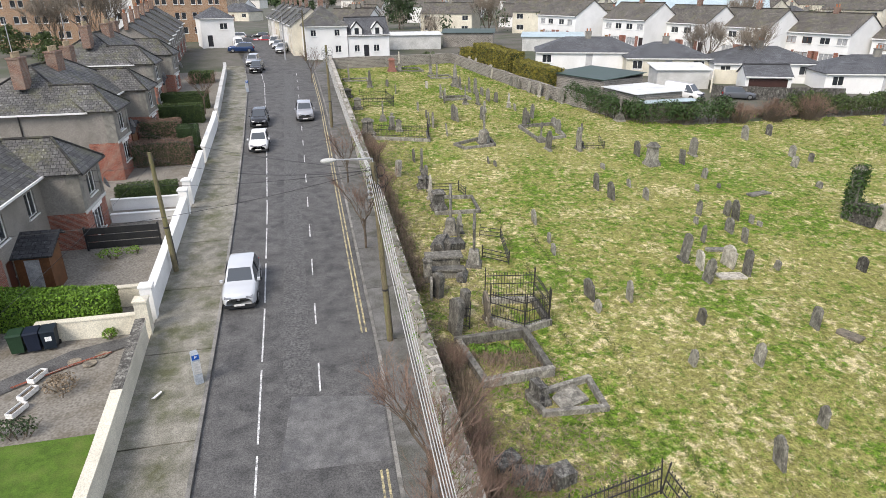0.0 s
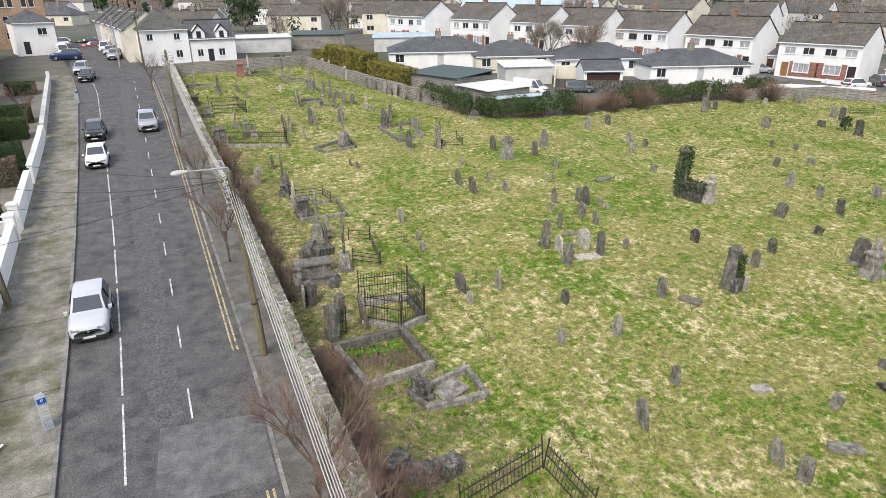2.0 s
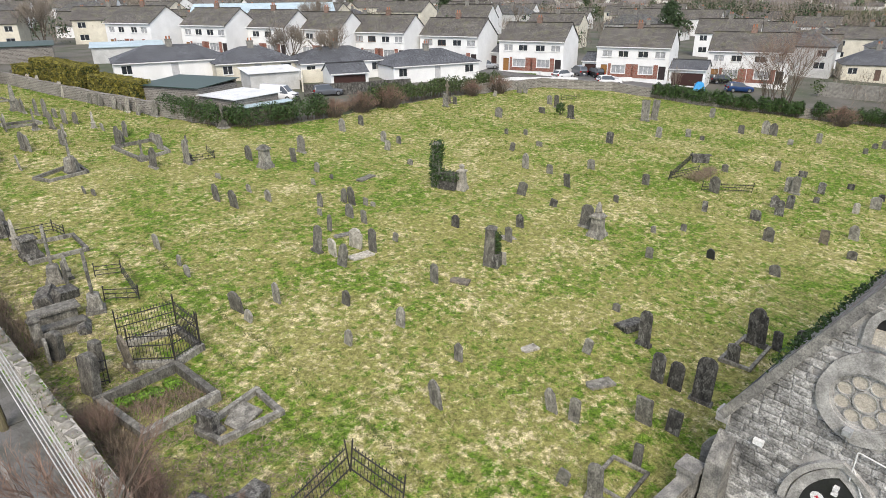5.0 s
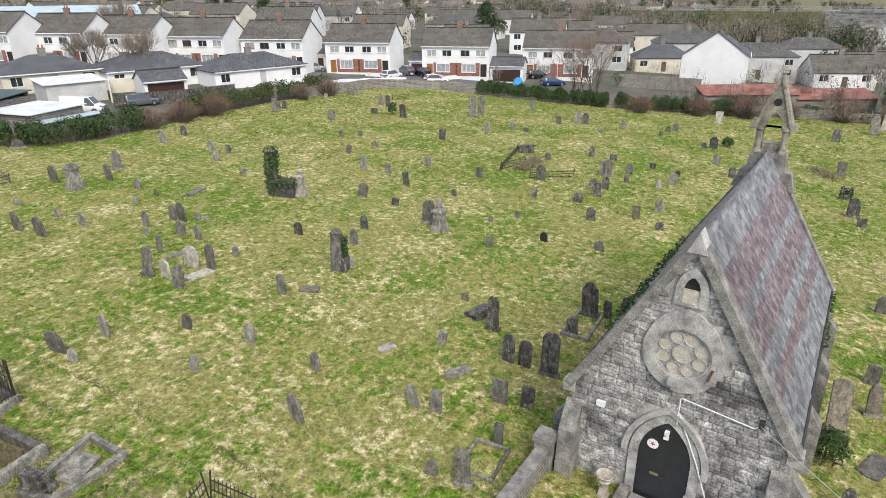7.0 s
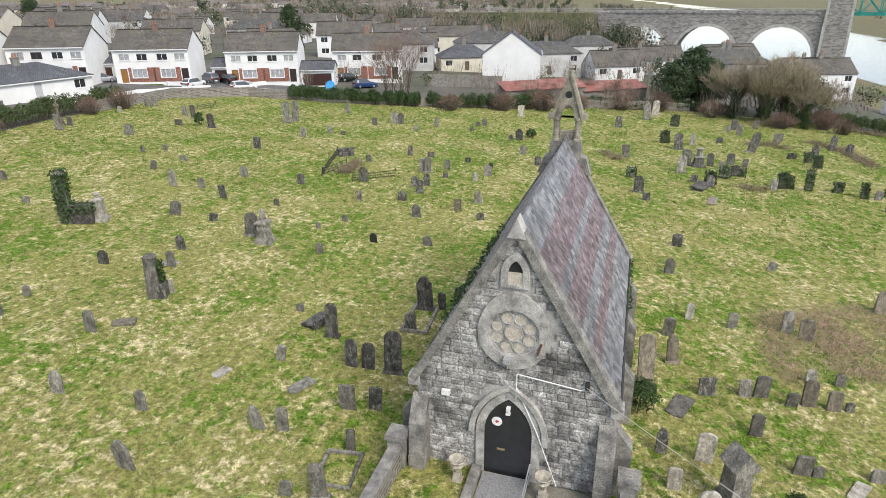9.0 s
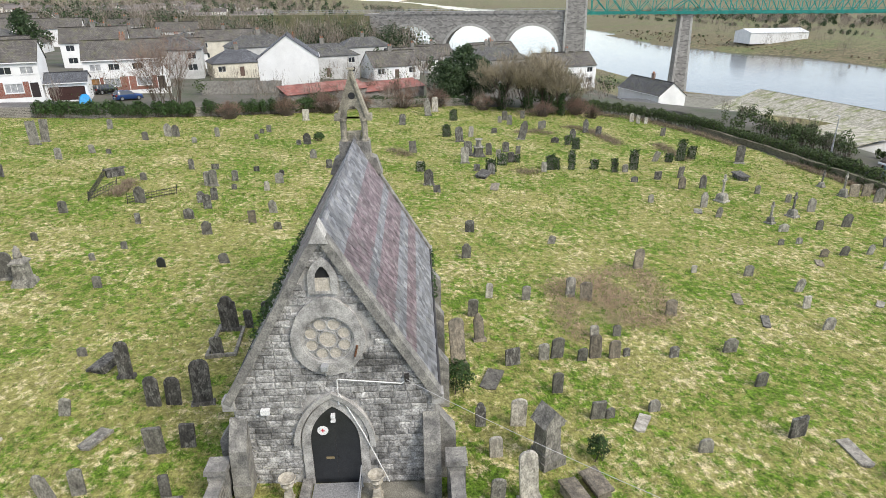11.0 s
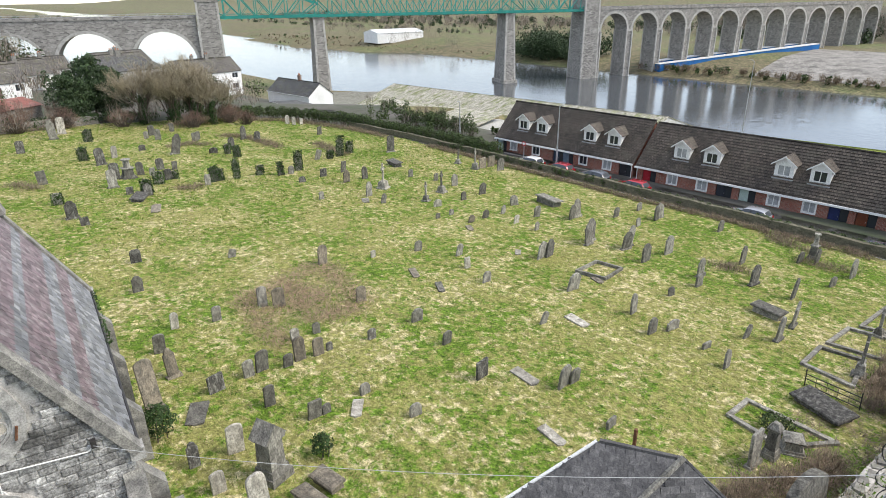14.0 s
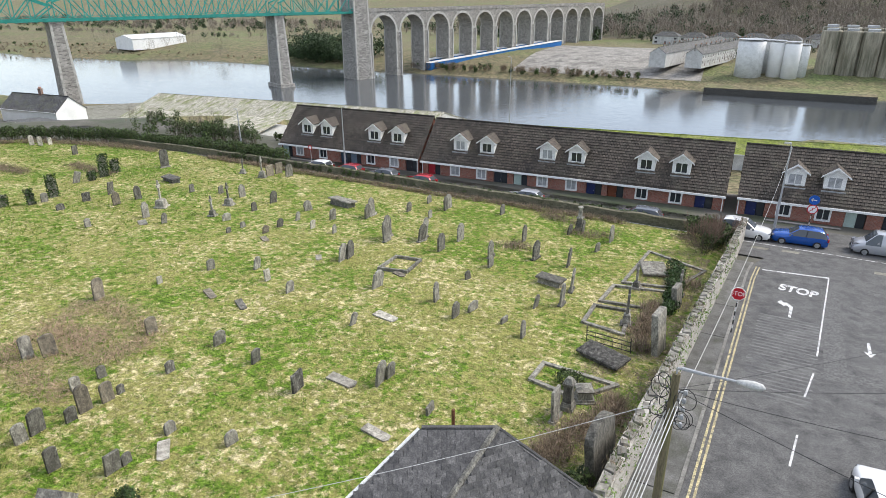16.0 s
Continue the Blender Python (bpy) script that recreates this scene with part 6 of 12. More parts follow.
def stone(x, y, h, w, kind="shouldered", colour="grey", turn=0, roll=0, pitch=0):
    """A headstone facing west, sunk a little in the turf; roll and pitch are its lean."""
    z = lawn_z(x, y)
    t = 0.10 + 0.03 * w
    m = pose(x, y, z - 0.15, 0, 0, -90 + turn) @ pose(0, 0, 0, pitch, roll, 0)
    g = Geo().plate(headstone_outline(kind, w, h + 0.15), -t / 2, t / 2, bevel=0.018)
    lean = "leaning " if abs(roll) > 8 else ""
    size = "tall " if h > 1.7 else "low " if h < 0.75 else ""
    top = {"round": "round-topped", "pointed": "pointed", "shouldered": "shouldered", "square": "square-topped"}[kind]
    ob = solo("headstone", g, MAT[STONE_MAT[colour]], m, f"{lean}{size}{STONE_WORD[colour]} {top} headstone in rough grass".strip(), "headstone", "headstones in the cemetery")
    if h > 1.55 and colour != "ivy":
        part("plinth", Geo().frustum(w + 0.22, t + 0.24, 0.0, w + 0.16, t + 0.18, 0.3), MAT[STONE_MAT[colour]], ob)
    if colour == "ivy":
        ivy_coat(ob, w * 1.15, h * 1.1, t + 0.18, int(430 * h * max(w, 0.6)), stone_rnd, 0.085)
    return ob


stone(41.9, 52.0, 1.37, 0.92, "shouldered", "grey", 2, -2, 2)
stone(45.1, 52.7, 1.07, 0.86, "round", "dark", -5, -3, -2)
stone(33.8, 48.3, 1.65, 1.01, "shouldered", "grey", 3, 3, 1)
stone(31.5, 46.3, 1.24, 0.70, "square", "grey", 4, -2, 1)
stone(28.8, 49.2, 1.31, 1.05, "shouldered", "grey", -4, 1, 2)
stone(31.2, 42.7, 0.92, 0.58, "shouldered", "grey", 7, 15, 4)
stone(29.0, 40.2, 0.52, 0.49, "round", "grey", -1, 1, 5)
stone(30.9, 40.3, 0.36, 0.43, "round", "grey", -5, 3, -3)
stone(21.5, 42.0, 1.29, 0.80, "shouldered", "grey", 0, -12, -1)
stone(24.2, 46.5, 0.43, 0.58, "square", "grey", 7, -1, 2)
stone(21.7, 39.9, 1.35, 0.89, "shouldered", "grey", 3, 1, 7)
stone(24.3, 42.1, 0.62, 0.53, "round", "grey", 1, -2, 6)
stone(24.2, 39.4, 0.88, 0.80, "shouldered", "grey", -4, 1, 2)
stone(26.3, 35.9, 1.01, 0.50, "shouldered", "grey", 5, -3, -4)
stone(25.2, 34.5, 0.47, 0.38, "square", "grey", 7, -1, 4)
stone(28.2, 35.5, 1.16, 0.66, "shouldered", "grey", -3, 13, 4)
stone(28.3, 34.6, 1.45, 0.75, "shouldered", "grey", -3, 2, 7)
stone(26.4, 32.7, 0.98, 0.82, "pointed", "grey", -2, -3, -3)
stone(26.4, 31.1, 0.97, 0.54, "round", "grey", -3, 1, 5)
stone(28.9, 33.8, 0.58, 0.42, "square", "grey", 0, 3, 1)
stone(29.1, 33.2, 0.33, 0.42, "square", "grey", 8, 1, 2)
stone(23.9, 31.8, 1.12, 0.45, "shouldered", "grey", -4, 0, -2)
stone(21.2, 29.7, 1.74, 0.76, "pointed", "grey", -2, 3, -5)
stone(21.6, 28.6, 1.11, 0.83, "round", "pale", -8, 0, 3)
stone(21.0, 27.1, 1.50, 0.70, "shouldered", "grey", 4, 12, -1)
stone(23.3, 28.5, 1.37, 1.01, "shouldered", "pale", 8, 9, 3)
stone(23.7, 27.3, 1.51, 0.66, "pointed", "grey", -2, -1, -1)
stone(25.8, 27.5, 0.60, 0.44, "round", "grey", -2, 12, -1)
stone(14.5, 36.8, 0.97, 0.80, "pointed", "grey", -3, 2, 4)
stone(42.4, 46.2, 1.10, 0.77, "shouldered", "grey", -1, -2, -3)
stone(40.4, 43.6, 0.95, 0.66, "pointed", "grey", 6, 10, -1)
stone(43.1, 44.7, 0.77, 0.55, "round", "grey", 3, -0, -1)
stone(38.7, 38.8, 0.50, 0.60, "round", "grey", 1, 2, -4)
stone(14.3, 33.7, 0.63, 0.44, "round", "grey", -4, -2, -3)
stone(14.0, 32.2, 0.61, 0.74, "round", "grey", -7, 2, -1)
stone(71.0, 53.9, 0.78, 0.52, "square", "pale", -1, 15, -1)
stone(76.5, 52.5, 1.30, 0.88, "square", "grey", -9, -0, -3)
stone(75.9, 53.1, 0.97, 0.79, "round", "grey", 8, 3, 0)
stone(60.1, 53.4, 1.68, 0.82, "square", "grey", 3, 3, 5)
stone(62.2, 53.7, 1.00, 0.75, "round", "grey", -8, 0, -2)
stone(60.7, 45.4, 1.22, 0.97, "shouldered", "grey", 7, 1, -4)
stone(66.9, 43.2, 0.71, 0.90, "square", "grey", 1, 1, 6)
stone(72.2, 45.5, 1.21, 0.72, "round", "grey", 3, -3, -1)
stone(71.2, 43.8, 1.63, 0.70, "round", "grey", -3, 0, 2)
stone(67.0, 39.1, 1.67, 0.86, "round", "dark", -3, -1, 4)
stone(73.0, 32.3, 2.56, 0.98, "square", "grey", 5, -2, -3)
stone(74.6, 31.9, 2.45, 0.84, "square", "grey", 2, 3, -5)
stone(81.9, 27.4, 1.21, 0.65, "round", "grey", 0, 2, -2)
stone(66.6, 27.7, 1.17, 0.69, "round", "grey", -8, -0, -5)
stone(69.6, 25.5, 0.93, 0.57, "round", "grey", 6, -2, 7)
stone(69.2, 23.8, 0.52, 0.49, "round", "grey", -3, -2, -1)
stone(59.8, 30.1, 1.22, 0.79, "round", "dark", -3, 1, -3)
stone(55.8, 38.0, 0.61, 0.52, "round", "grey", -8, -2, -0)
stone(54.5, 39.6, 0.61, 0.46, "round", "grey", -2, -2, 4)
stone(49.6, 35.4, 0.84, 0.54, "round", "grey", -0, 13, -1)
stone(53.2, 34.5, 0.47, 0.73, "square", "grey", -5, 1, 1)
stone(45.7, 31.0, 1.40, 0.65, "shouldered", "grey", -1, 0, 0)
stone(46.0, 28.6, 0.87, 0.58, "round", "grey", 5, 2, 6)
stone(50.0, 26.7, 0.96, 0.69, "round", "grey", 3, -1, 5)
stone(49.5, 21.2, 0.97, 0.63, "round", "grey", 1, 2, 4)
stone(39.4, 27.1, 1.11, 0.77, "round", "grey", 5, 13, -3)
stone(43.9, 25.5, 1.12, 0.59, "square", "grey", -6, -3, 6)
stone(39.1, 23.9, 0.63, 0.59, "square", "dark", 3, 15, 5)
stone(43.6, 20.9, 0.61, 0.41, "round", "grey", -8, 2, 5)
stone(37.1, 19.9, 1.69, 0.90, "pointed", "grey", 4, 2, -4)
stone(30.6, 26.4, 0.88, 0.62, "shouldered", "dark", 6, 3, 2)
stone(33.7, 23.1, 0.99, 0.55, "shouldered", "dark", 5, -2, 2)
stone(31.1, 22.2, 1.02, 0.52, "round", "grey", -1, -1, -1)
stone(28.1, 20.4, 0.81, 0.45, "square", "pale", 4, -3, -0)
stone(39.9, 16.1, 0.51, 0.34, "round", "grey", 0, -2, 3)
stone(41.7, 14.7, 0.52, 0.40, "round", "grey", -7, -0, -3)
stone(35.7, 14.5, 0.75, 0.47, "round", "grey", 4, 1, 0)
stone(38.5, 11.6, 0.68, 0.50, "shouldered", "black", -3, -2, 2)
stone(75.8, 21.8, 0.97, 0.65, "round", "grey", 4, -2, -1)
stone(77.9, 19.8, 1.53, 0.84, "shouldered", "grey", -5, -1, -2)
stone(77.9, 18.9, 1.39, 0.84, "shouldered", "grey", -3, -3, -3)
stone(78.0, 14.2, 1.15, 0.56, "round", "grey", -0, -1, 7)
stone(74.8, 16.3, 0.66, 0.55, "round", "grey", 1, 1, 5)
stone(77.2, 9.6, 0.59, 0.47, "round", "grey", 4, -0, -0)
stone(80.6, 9.3, 0.61, 0.55, "round", "grey", 4, 3, -2)
stone(81.4, 8.5, 0.95, 0.61, "round", "grey", -6, 1, -2)
stone(89.8, 4.1, 1.58, 0.91, "square", "pale", 7, -1, 5)
stone(74.2, 4.5, 0.61, 0.55, "round", "dark", 4, -1, 0)
stone(74.4, 3.5, 1.34, 0.88, "shouldered", "dark", -3, -2, -1)
stone(62.6, 14.3, 1.03, 0.52, "round", "grey", -1, 0, -1)
stone(59.0, 17.8, 0.73, 0.57, "round", "grey", -2, -0, 6)
stone(57.0, 11.8, 1.36, 0.71, "round", "grey", -7, 0, 3)
stone(56.8, 11.3, 1.56, 0.66, "round", "grey", -2, 2, 6)
stone(62.6, 12.1, 0.56, 0.71, "square", "dark", 3, 2, 3)
stone(58.6, 9.7, 1.05, 0.57, "round", "dark", 3, 2, 7)
stone(55.7, 9.4, 0.51, 0.45, "round", "dark", 4, 0, -1)
stone(52.0, 16.3, 1.42, 0.84, "shouldered", "grey", 2, 1, 3)
stone(51.8, 11.5, 0.98, 0.62, "shouldered", "dark", 8, -2, -4)
stone(50.1, 10.7, 1.23, 0.64, "round", "dark", 1, -2, 2)
stone(52.5, 10.6, 1.08, 0.57, "round", "dark", -8, 1, -3)
stone(47.7, 11.7, 0.83, 0.75, "round", "dark", -3, 1, 4)
stone(46.7, 15.1, 0.84, 0.39, "square", "dark", 0, -1, -4)
stone(62.1, 8.1, 0.49, 0.54, "square", "dark", -2, -2, -1)
stone(60.7, 5.6, 0.58, 0.47, "round", "dark", -7, 0, 5)
stone(57.7, 5.6, 1.01, 0.76, "round", "grey", 4, -1, 4)
stone(55.2, 6.5, 0.88, 0.48, "pointed", "pale", 6, -2, 4)
stone(67.5, 2.7, 1.01, 0.70, "shouldered", "grey", -6, 1, -0)
stone(63.3, 1.0, 0.94, 0.65, "round", "dark", 5, 0, -2)
stone(49.0, 5.5, 1.11, 0.63, "shouldered", "grey", -2, -3, 6)
stone(46.7, 6.9, 1.05, 0.58, "square", "warm", 3, 0, 7)
stone(44.3, 9.8, 1.04, 0.69, "shouldered", "grey", 4, -1, 2)
stone(45.2, 4.9, 0.59, 0.58, "round", "grey", 0, -3, 1)
stone(38.9, 7.8, 0.70, 0.61, "round", "grey", 0, -12, -5)
stone(13.9, 26.8, 1.16, 0.93, "shouldered", "grey", 7, 1, 7)
stone(13.7, 25.6, 0.63, 0.62, "round", "grey", -3, 15, -4)
stone(15.8, 26.1, 1.27, 0.61, "shouldered", "grey", -3, 10, 6)
stone(18.2, 23.4, 0.93, 0.55, "shouldered", "grey", 2, 14, 5)
stone(18.7, 19.8, 1.10, 0.54, "shouldered", "grey", 6, 3, -1)
stone(15.8, 20.4, 0.92, 0.49, "shouldered", "grey", -0, 15, 4)
stone(23.4, 21.8, 1.12, 0.60, "pointed", "grey", -6, -2, -3)
stone(18.5, 15.8, 0.95, 0.44, "shouldered", "grey", 3, -0, 0)
stone(15.4, 14.3, 1.21, 0.64, "shouldered", "grey", -6, -11, -0)
stone(18.5, 10.7, 1.08, 0.48, "shouldered", "grey", 1, -13, -1)
stone(18.6, 9.8, 1.08, 0.46, "round", "grey", 5, 1, -2)
stone(23.2, 11.9, 0.81, 0.44, "round", "grey", -6, 12, -2)
stone(27.8, 12.7, 0.44, 0.42, "round", "grey", -6, -1, -4)
stone(25.8, 10.2, 1.86, 0.60, "pointed", "dark", -2, -0, 0)
stone(23.5, 8.5, 1.46, 0.60, "pointed", "dark", -9, 1, -0)
stone(23.5, 7.7, 1.38, 0.63, "pointed", "dark", -6, 3, 1)
stone(23.4, 6.5, 2.13, 0.80, "pointed", "dark", 4, 1, -4)
stone(27.4, 6.5, 1.11, 0.57, "round", "dark", -4, -1, 6)
stone(29.8, 6.2, 2.04, 0.87, "shouldered", "dark", -3, -2, 3)
stone(30.0, 5.3, 1.05, 0.43, "round", "dark", -9, -2, 2)
stone(30.3, 4.3, 1.30, 0.64, "round", "dark", -8, -3, -5)
stone(20.5, 7.7, 1.29, 0.68, "square", "grey", -0, 1, 7)
stone(20.7, 6.6, 1.02, 0.57, "square", "dark", -4, 2, -5)
stone(18.0, 6.8, 1.01, 0.34, "square", "grey", 6, 1, -1)
stone(15.5, 7.1, 1.60, 0.54, "pointed", "grey", 8, -2, 3)
stone(15.4, 8.4, 0.70, 0.45, "round", "grey", 1, 14, 5)
stone(79.7, -17.5, 1.46, 0.67, "pointed", "pale", 5, 3, -2)
stone(82.5, -21.4, 0.76, 0.78, "round", "dark", 2, -0, 4)
stone(65.5, -13.7, 1.84, 0.89, "round", "grey", 4, 1, -3)
stone(69.7, -17.5, 1.45, 0.72, "pointed", "grey", -7, -3, 3)
stone(68.8, -18.4, 0.92, 0.60, "square", "grey", 7, -2, 6)
stone(64.8, -17.8, 1.37, 0.92, "round", "ivy", -2, -0, -1)
stone(60.8, -15.6, 1.17, 0.75, "shouldered", "dark", 1, -3, -4)
stone(66.2, -19.6, 0.90, 1.05, "round", "ivy", -8, -2, -2)
stone(78.4, -24.0, 2.53, 0.98, "shouldered", "grey", -5, 14, -5)
stone(70.3, -21.2, 0.95, 0.57, "square", "grey", 5, 3, 0)
stone(61.7, -21.6, 1.11, 0.58, "square", "grey", -6, 1, -3)
stone(62.7, -22.8, 1.63, 0.94, "round", "ivy", 8, -3, -5)
stone(62.7, -25.1, 2.16, 0.60, "shouldered", "ivy", -5, -2, 1)
stone(62.8, -27.7, 1.16, 0.75, "round", "ivy", 7, 2, 4)
stone(61.5, -29.6, 1.54, 0.63, "shouldered", "ivy", 6, -1, -4)
stone(61.5, -30.8, 0.91, 0.64, "round", "grey", -1, 1, 1)
stone(62.6, -32.3, 2.25, 0.78, "shouldered", "ivy", -8, 1, 1)
stone(75.4, -29.4, 1.34, 0.71, "round", "ivy", 2, 0, 3)
stone(72.8, -29.5, 1.45, 0.83, "round", "ivy", -1, -2, -1)
stone(83.7, -35.2, 1.98, 0.80, "shouldered", "dark", 4, -2, 6)
stone(76.7, -28.1, 0.75, 1.05, "round", "dark", 1, 2, 6)
stone(66.7, -37.0, 1.27, 0.71, "square", "grey", -0, 16, 6)
stone(66.3, -38.6, 1.14, 0.72, "round", "ivy", -4, 2, 6)
stone(66.9, -40.4, 2.60, 0.89, "shouldered", "ivy", -4, 3, 4)
stone(67.8, -42.4, 1.62, 0.91, "round", "ivy", -4, 0, 4)
stone(58.7, -33.2, 0.89, 0.77, "square", "dark", -4, -0, 4)
stone(57.7, -30.1, 0.62, 0.73, "round", "dark", -6, -2, -4)
stone(59.3, -36.1, 1.30, 0.67, "square", "grey", 7, 2, 7)
stone(55.2, -34.0, 1.35, 0.75, "shouldered", "warm", 0, -1, 1)
stone(55.3, -36.4, 1.37, 0.71, "shouldered", "grey", -1, 0, -2)
stone(49.4, -32.9, 1.48, 0.71, "shouldered", "grey", 6, 2, -2)
stone(46.5, -32.5, 0.98, 0.51, "shouldered", "grey", -6, 10, 1)
stone(50.7, -28.3, 0.79, 0.56, "round", "grey", 9, -3, 1)
stone(65.9, -47.7, 2.22, 1.05, "pointed", "grey", -9, 2, -3)
stone(88.7, -25.3, 1.48, 0.77, "pointed", "grey", -7, -0, 2)
stone(94.6, -29.1, 1.23, 0.66, "round", "grey", -4, -1, 0)
stone(90.4, -24.3, 1.00, 0.62, "round", "grey", 7, -3, 3)
stone(86.5, -29.8, 1.16, 0.70, "round", "grey", 5, 2, 4)
stone(92.9, -46.8, 1.40, 0.65, "pointed", "pale", -6, 0, -2)
stone(91.7, -47.3, 1.39, 0.65, "pointed", "pale", -1, -3, 6)
stone(91.5, -48.5, 1.02, 0.56, "round", "pale", -2, 1, 2)
stone(81.6, -46.1, 1.19, 0.78, "square", "grey", 9, 0, 3)
stone(53.3, -41.2, 0.88, 0.61, "round", "grey", 5, 0, 0)
stone(47.7, -42.8, 1.30, 0.81, "shouldered", "grey", 0, -0, -1)
stone(50.5, -42.5, 0.85, 0.61, "round", "grey", 2, -1, 6)
stone(52.2, -51.4, 1.30, 1.05, "square", "warm", -4, -3, 1)
stone(52.3, -52.9, 1.32, 1.05, "square", "warm", -2, 1, 3)
stone(50.3, -52.5, 1.54, 1.05, "shouldered", "grey", -5, 0, 3)
stone(43.5, -42.8, 1.23, 0.86, "shouldered", "grey", -3, 3, 5)
stone(42.9, -39.7, 0.87, 0.63, "pointed", "grey", -2, -1, -1)
stone(42.7, -36.1, 0.74, 0.82, "shouldered", "pale", -8, -1, 7)
stone(39.8, -33.7, 0.50, 0.50, "round", "grey", 4, -2, 1)
stone(39.9, -35.4, 0.51, 0.51, "round", "grey", -4, 2, -5)
stone(37.2, -35.3, 0.69, 0.62, "shouldered", "warm", -4, 9, 1)
stone(37.4, -37.2, 0.80, 0.64, "shouldered", "grey", -6, 9, 6)
stone(37.5, -39.6, 0.81, 0.55, "shouldered", "grey", 3, 10, 3)
stone(38.9, -42.8, 1.05, 0.91, "shouldered", "grey", -6, -11, -3)
stone(34.8, -38.5, 0.77, 0.59, "round", "pale", 1, 2, 7)
stone(35.0, -41.5, 1.09, 0.75, "round", "grey", -4, -1, 7)
stone(32.4, -38.5, 0.75, 0.53, "shouldered", "grey", 7, 10, -1)
stone(32.7, -43.7, 1.45, 0.92, "shouldered", "grey", 9, -9, 7)
stone(32.8, -44.7, 1.86, 0.94, "shouldered", "grey", 4, -9, 1)
stone(30.8, -47.9, 0.97, 0.86, "shouldered", "grey", 5, -1, 4)
stone(27.9, -40.0, 1.97, 1.05, "shouldered", "grey", 1, 0, 0)
stone(25.2, -41.4, 1.90, 1.01, "shouldered", "grey", 6, 2, 6)
stone(28.0, -50.9, 1.42, 1.00, "shouldered", "grey", -4, -2, -3)
stone(30.6, -51.5, 0.79, 0.92, "round", "grey", 7, -2, -0)
stone(31.8, -28.9, 0.95, 0.67, "shouldered", "grey", 9, 9, 5)
stone(29.5, -27.7, 0.82, 0.50, "square", "pale", 1, 1, -4)
stone(26.8, -26.9, 0.78, 0.70, "pointed", "grey", 0, 10, -1)
stone(27.7, -33.6, 1.33, 1.04, "shouldered", "grey", 9, 11, 2)
stone(27.6, -34.4, 1.34, 0.96, "shouldered", "grey", 9, 15, -2)
stone(22.5, -30.7, 1.26, 1.05, "shouldered", "grey", -3, 10, 4)
stone(22.5, -39.6, 1.43, 1.05, "shouldered", "grey", -0, 1, 0)
stone(22.3, -42.5, 1.53, 1.05, "shouldered", "grey", -1, 0, 1)
stone(22.1, -19.2, 0.81, 0.62, "round", "grey", 5, 1, 5)
stone(20.5, -25.3, 0.82, 0.49, "pointed", "grey", -2, 15, 7)
stone(18.0, -31.0, 1.36, 0.75, "shouldered", "grey", 7, -2, 0)
stone(15.8, -29.5, 1.02, 0.78, "shouldered", "grey", -2, 1, 1)
stone(15.3, -30.9, 0.64, 1.05, "shouldered", "grey", -6, -1, 2)
stone(17.9, -35.3, 0.63, 0.57, "round", "grey", -8, -2, -3)
stone(18.4, -18.3, 1.00, 0.84, "square", "dark", 8, -1, 1)
stone(15.4, -20.9, 1.25, 0.92, "pointed", "grey", 7, 0, 5)
stone(15.3, -21.6, 0.84, 0.66, "round", "grey", -2, -0, 6)
stone(12.0, -20.0, 0.44, 0.71, "square", "grey", 6, -0, -3)
stone(44.0, -9.6, 0.99, 0.71, "round", "dark", -9, 1, -1)
stone(38.7, -8.2, 1.06, 0.63, "shouldered", "grey", 0, 2, -0)
stone(41.1, -15.2, 0.63, 0.53, "round", "grey", -7, 13, 0)
stone(36.0, -19.7, 1.46, 0.74, "pointed", "warm", 5, 3, 0)
stone(34.3, -27.0, 0.80, 0.65, "round", "grey", -1, 3, 1)
stone(35.1, -23.4, 0.52, 0.39, "square", "pale", 1, 2, 0)
stone(32.3, -13.4, 1.31, 0.61, "round", "grey", 3, 2, -4)
stone(31.7, -14.2, 1.31, 0.75, "round", "warm", -7, -3, 2)
stone(29.3, -18.5, 1.07, 0.66, "round", "warm", -4, -2, 1)
stone(32.5, -8.3, 0.96, 0.43, "pointed", "pale", -4, 3, -3)
stone(32.1, -10.5, 0.93, 0.51, "round", "grey", -3, 2, 2)
stone(30.3, -6.8, 1.12, 0.58, "round", "grey", -5, 2, 4)
stone(27.6, -6.6, 1.60, 0.54, "shouldered", "warm", 7, -3, -3)
stone(25.2, -5.0, 2.60, 0.74, "round", "warm", 7, -2, -4)
stone(27.3, -12.9, 0.71, 0.49, "round", "grey", -0, -1, -5)
stone(27.3, -14.2, 0.64, 0.45, "round", "grey", -2, -1, -4)
stone(25.3, -12.1, 1.35, 0.64, "pointed", "warm", 3, -1, -2)
stone(25.2, -13.1, 1.02, 0.60, "round", "warm", 1, -1, 0)
stone(25.3, -13.8, 0.48, 0.36, "round", "dark", 2, -2, 3)
stone(25.4, -9.4, 0.92, 0.54, "round", "grey", 2, -2, 1)
stone(25.5, -10.1, 1.17, 0.67, "round", "grey", 6, 1, 4)
stone(25.1, -11.3, 0.74, 0.51, "round", "grey", 3, -0, 6)
stone(25.1, -7.7, 0.90, 0.78, "square", "dark", 9, -2, -1)
stone(25.0, -16.3, 0.63, 0.52, "round", "dark", 4, -0, -1)
stone(25.2, -19.6, 0.86, 0.78, "shouldered", "grey", -0, 1, 5)
stone(22.6, -9.1, 1.07, 0.51, "round", "grey", 1, 0, 1)
stone(20.6, -10.2, 0.92, 0.65, "square", "grey", 1, 2, 4)
stone(20.6, -10.8, 0.49, 0.46, "round", "grey", 9, -1, 1)
stone(20.8, -13.0, 0.57, 0.55, "pointed", "grey", 3, 2, -5)
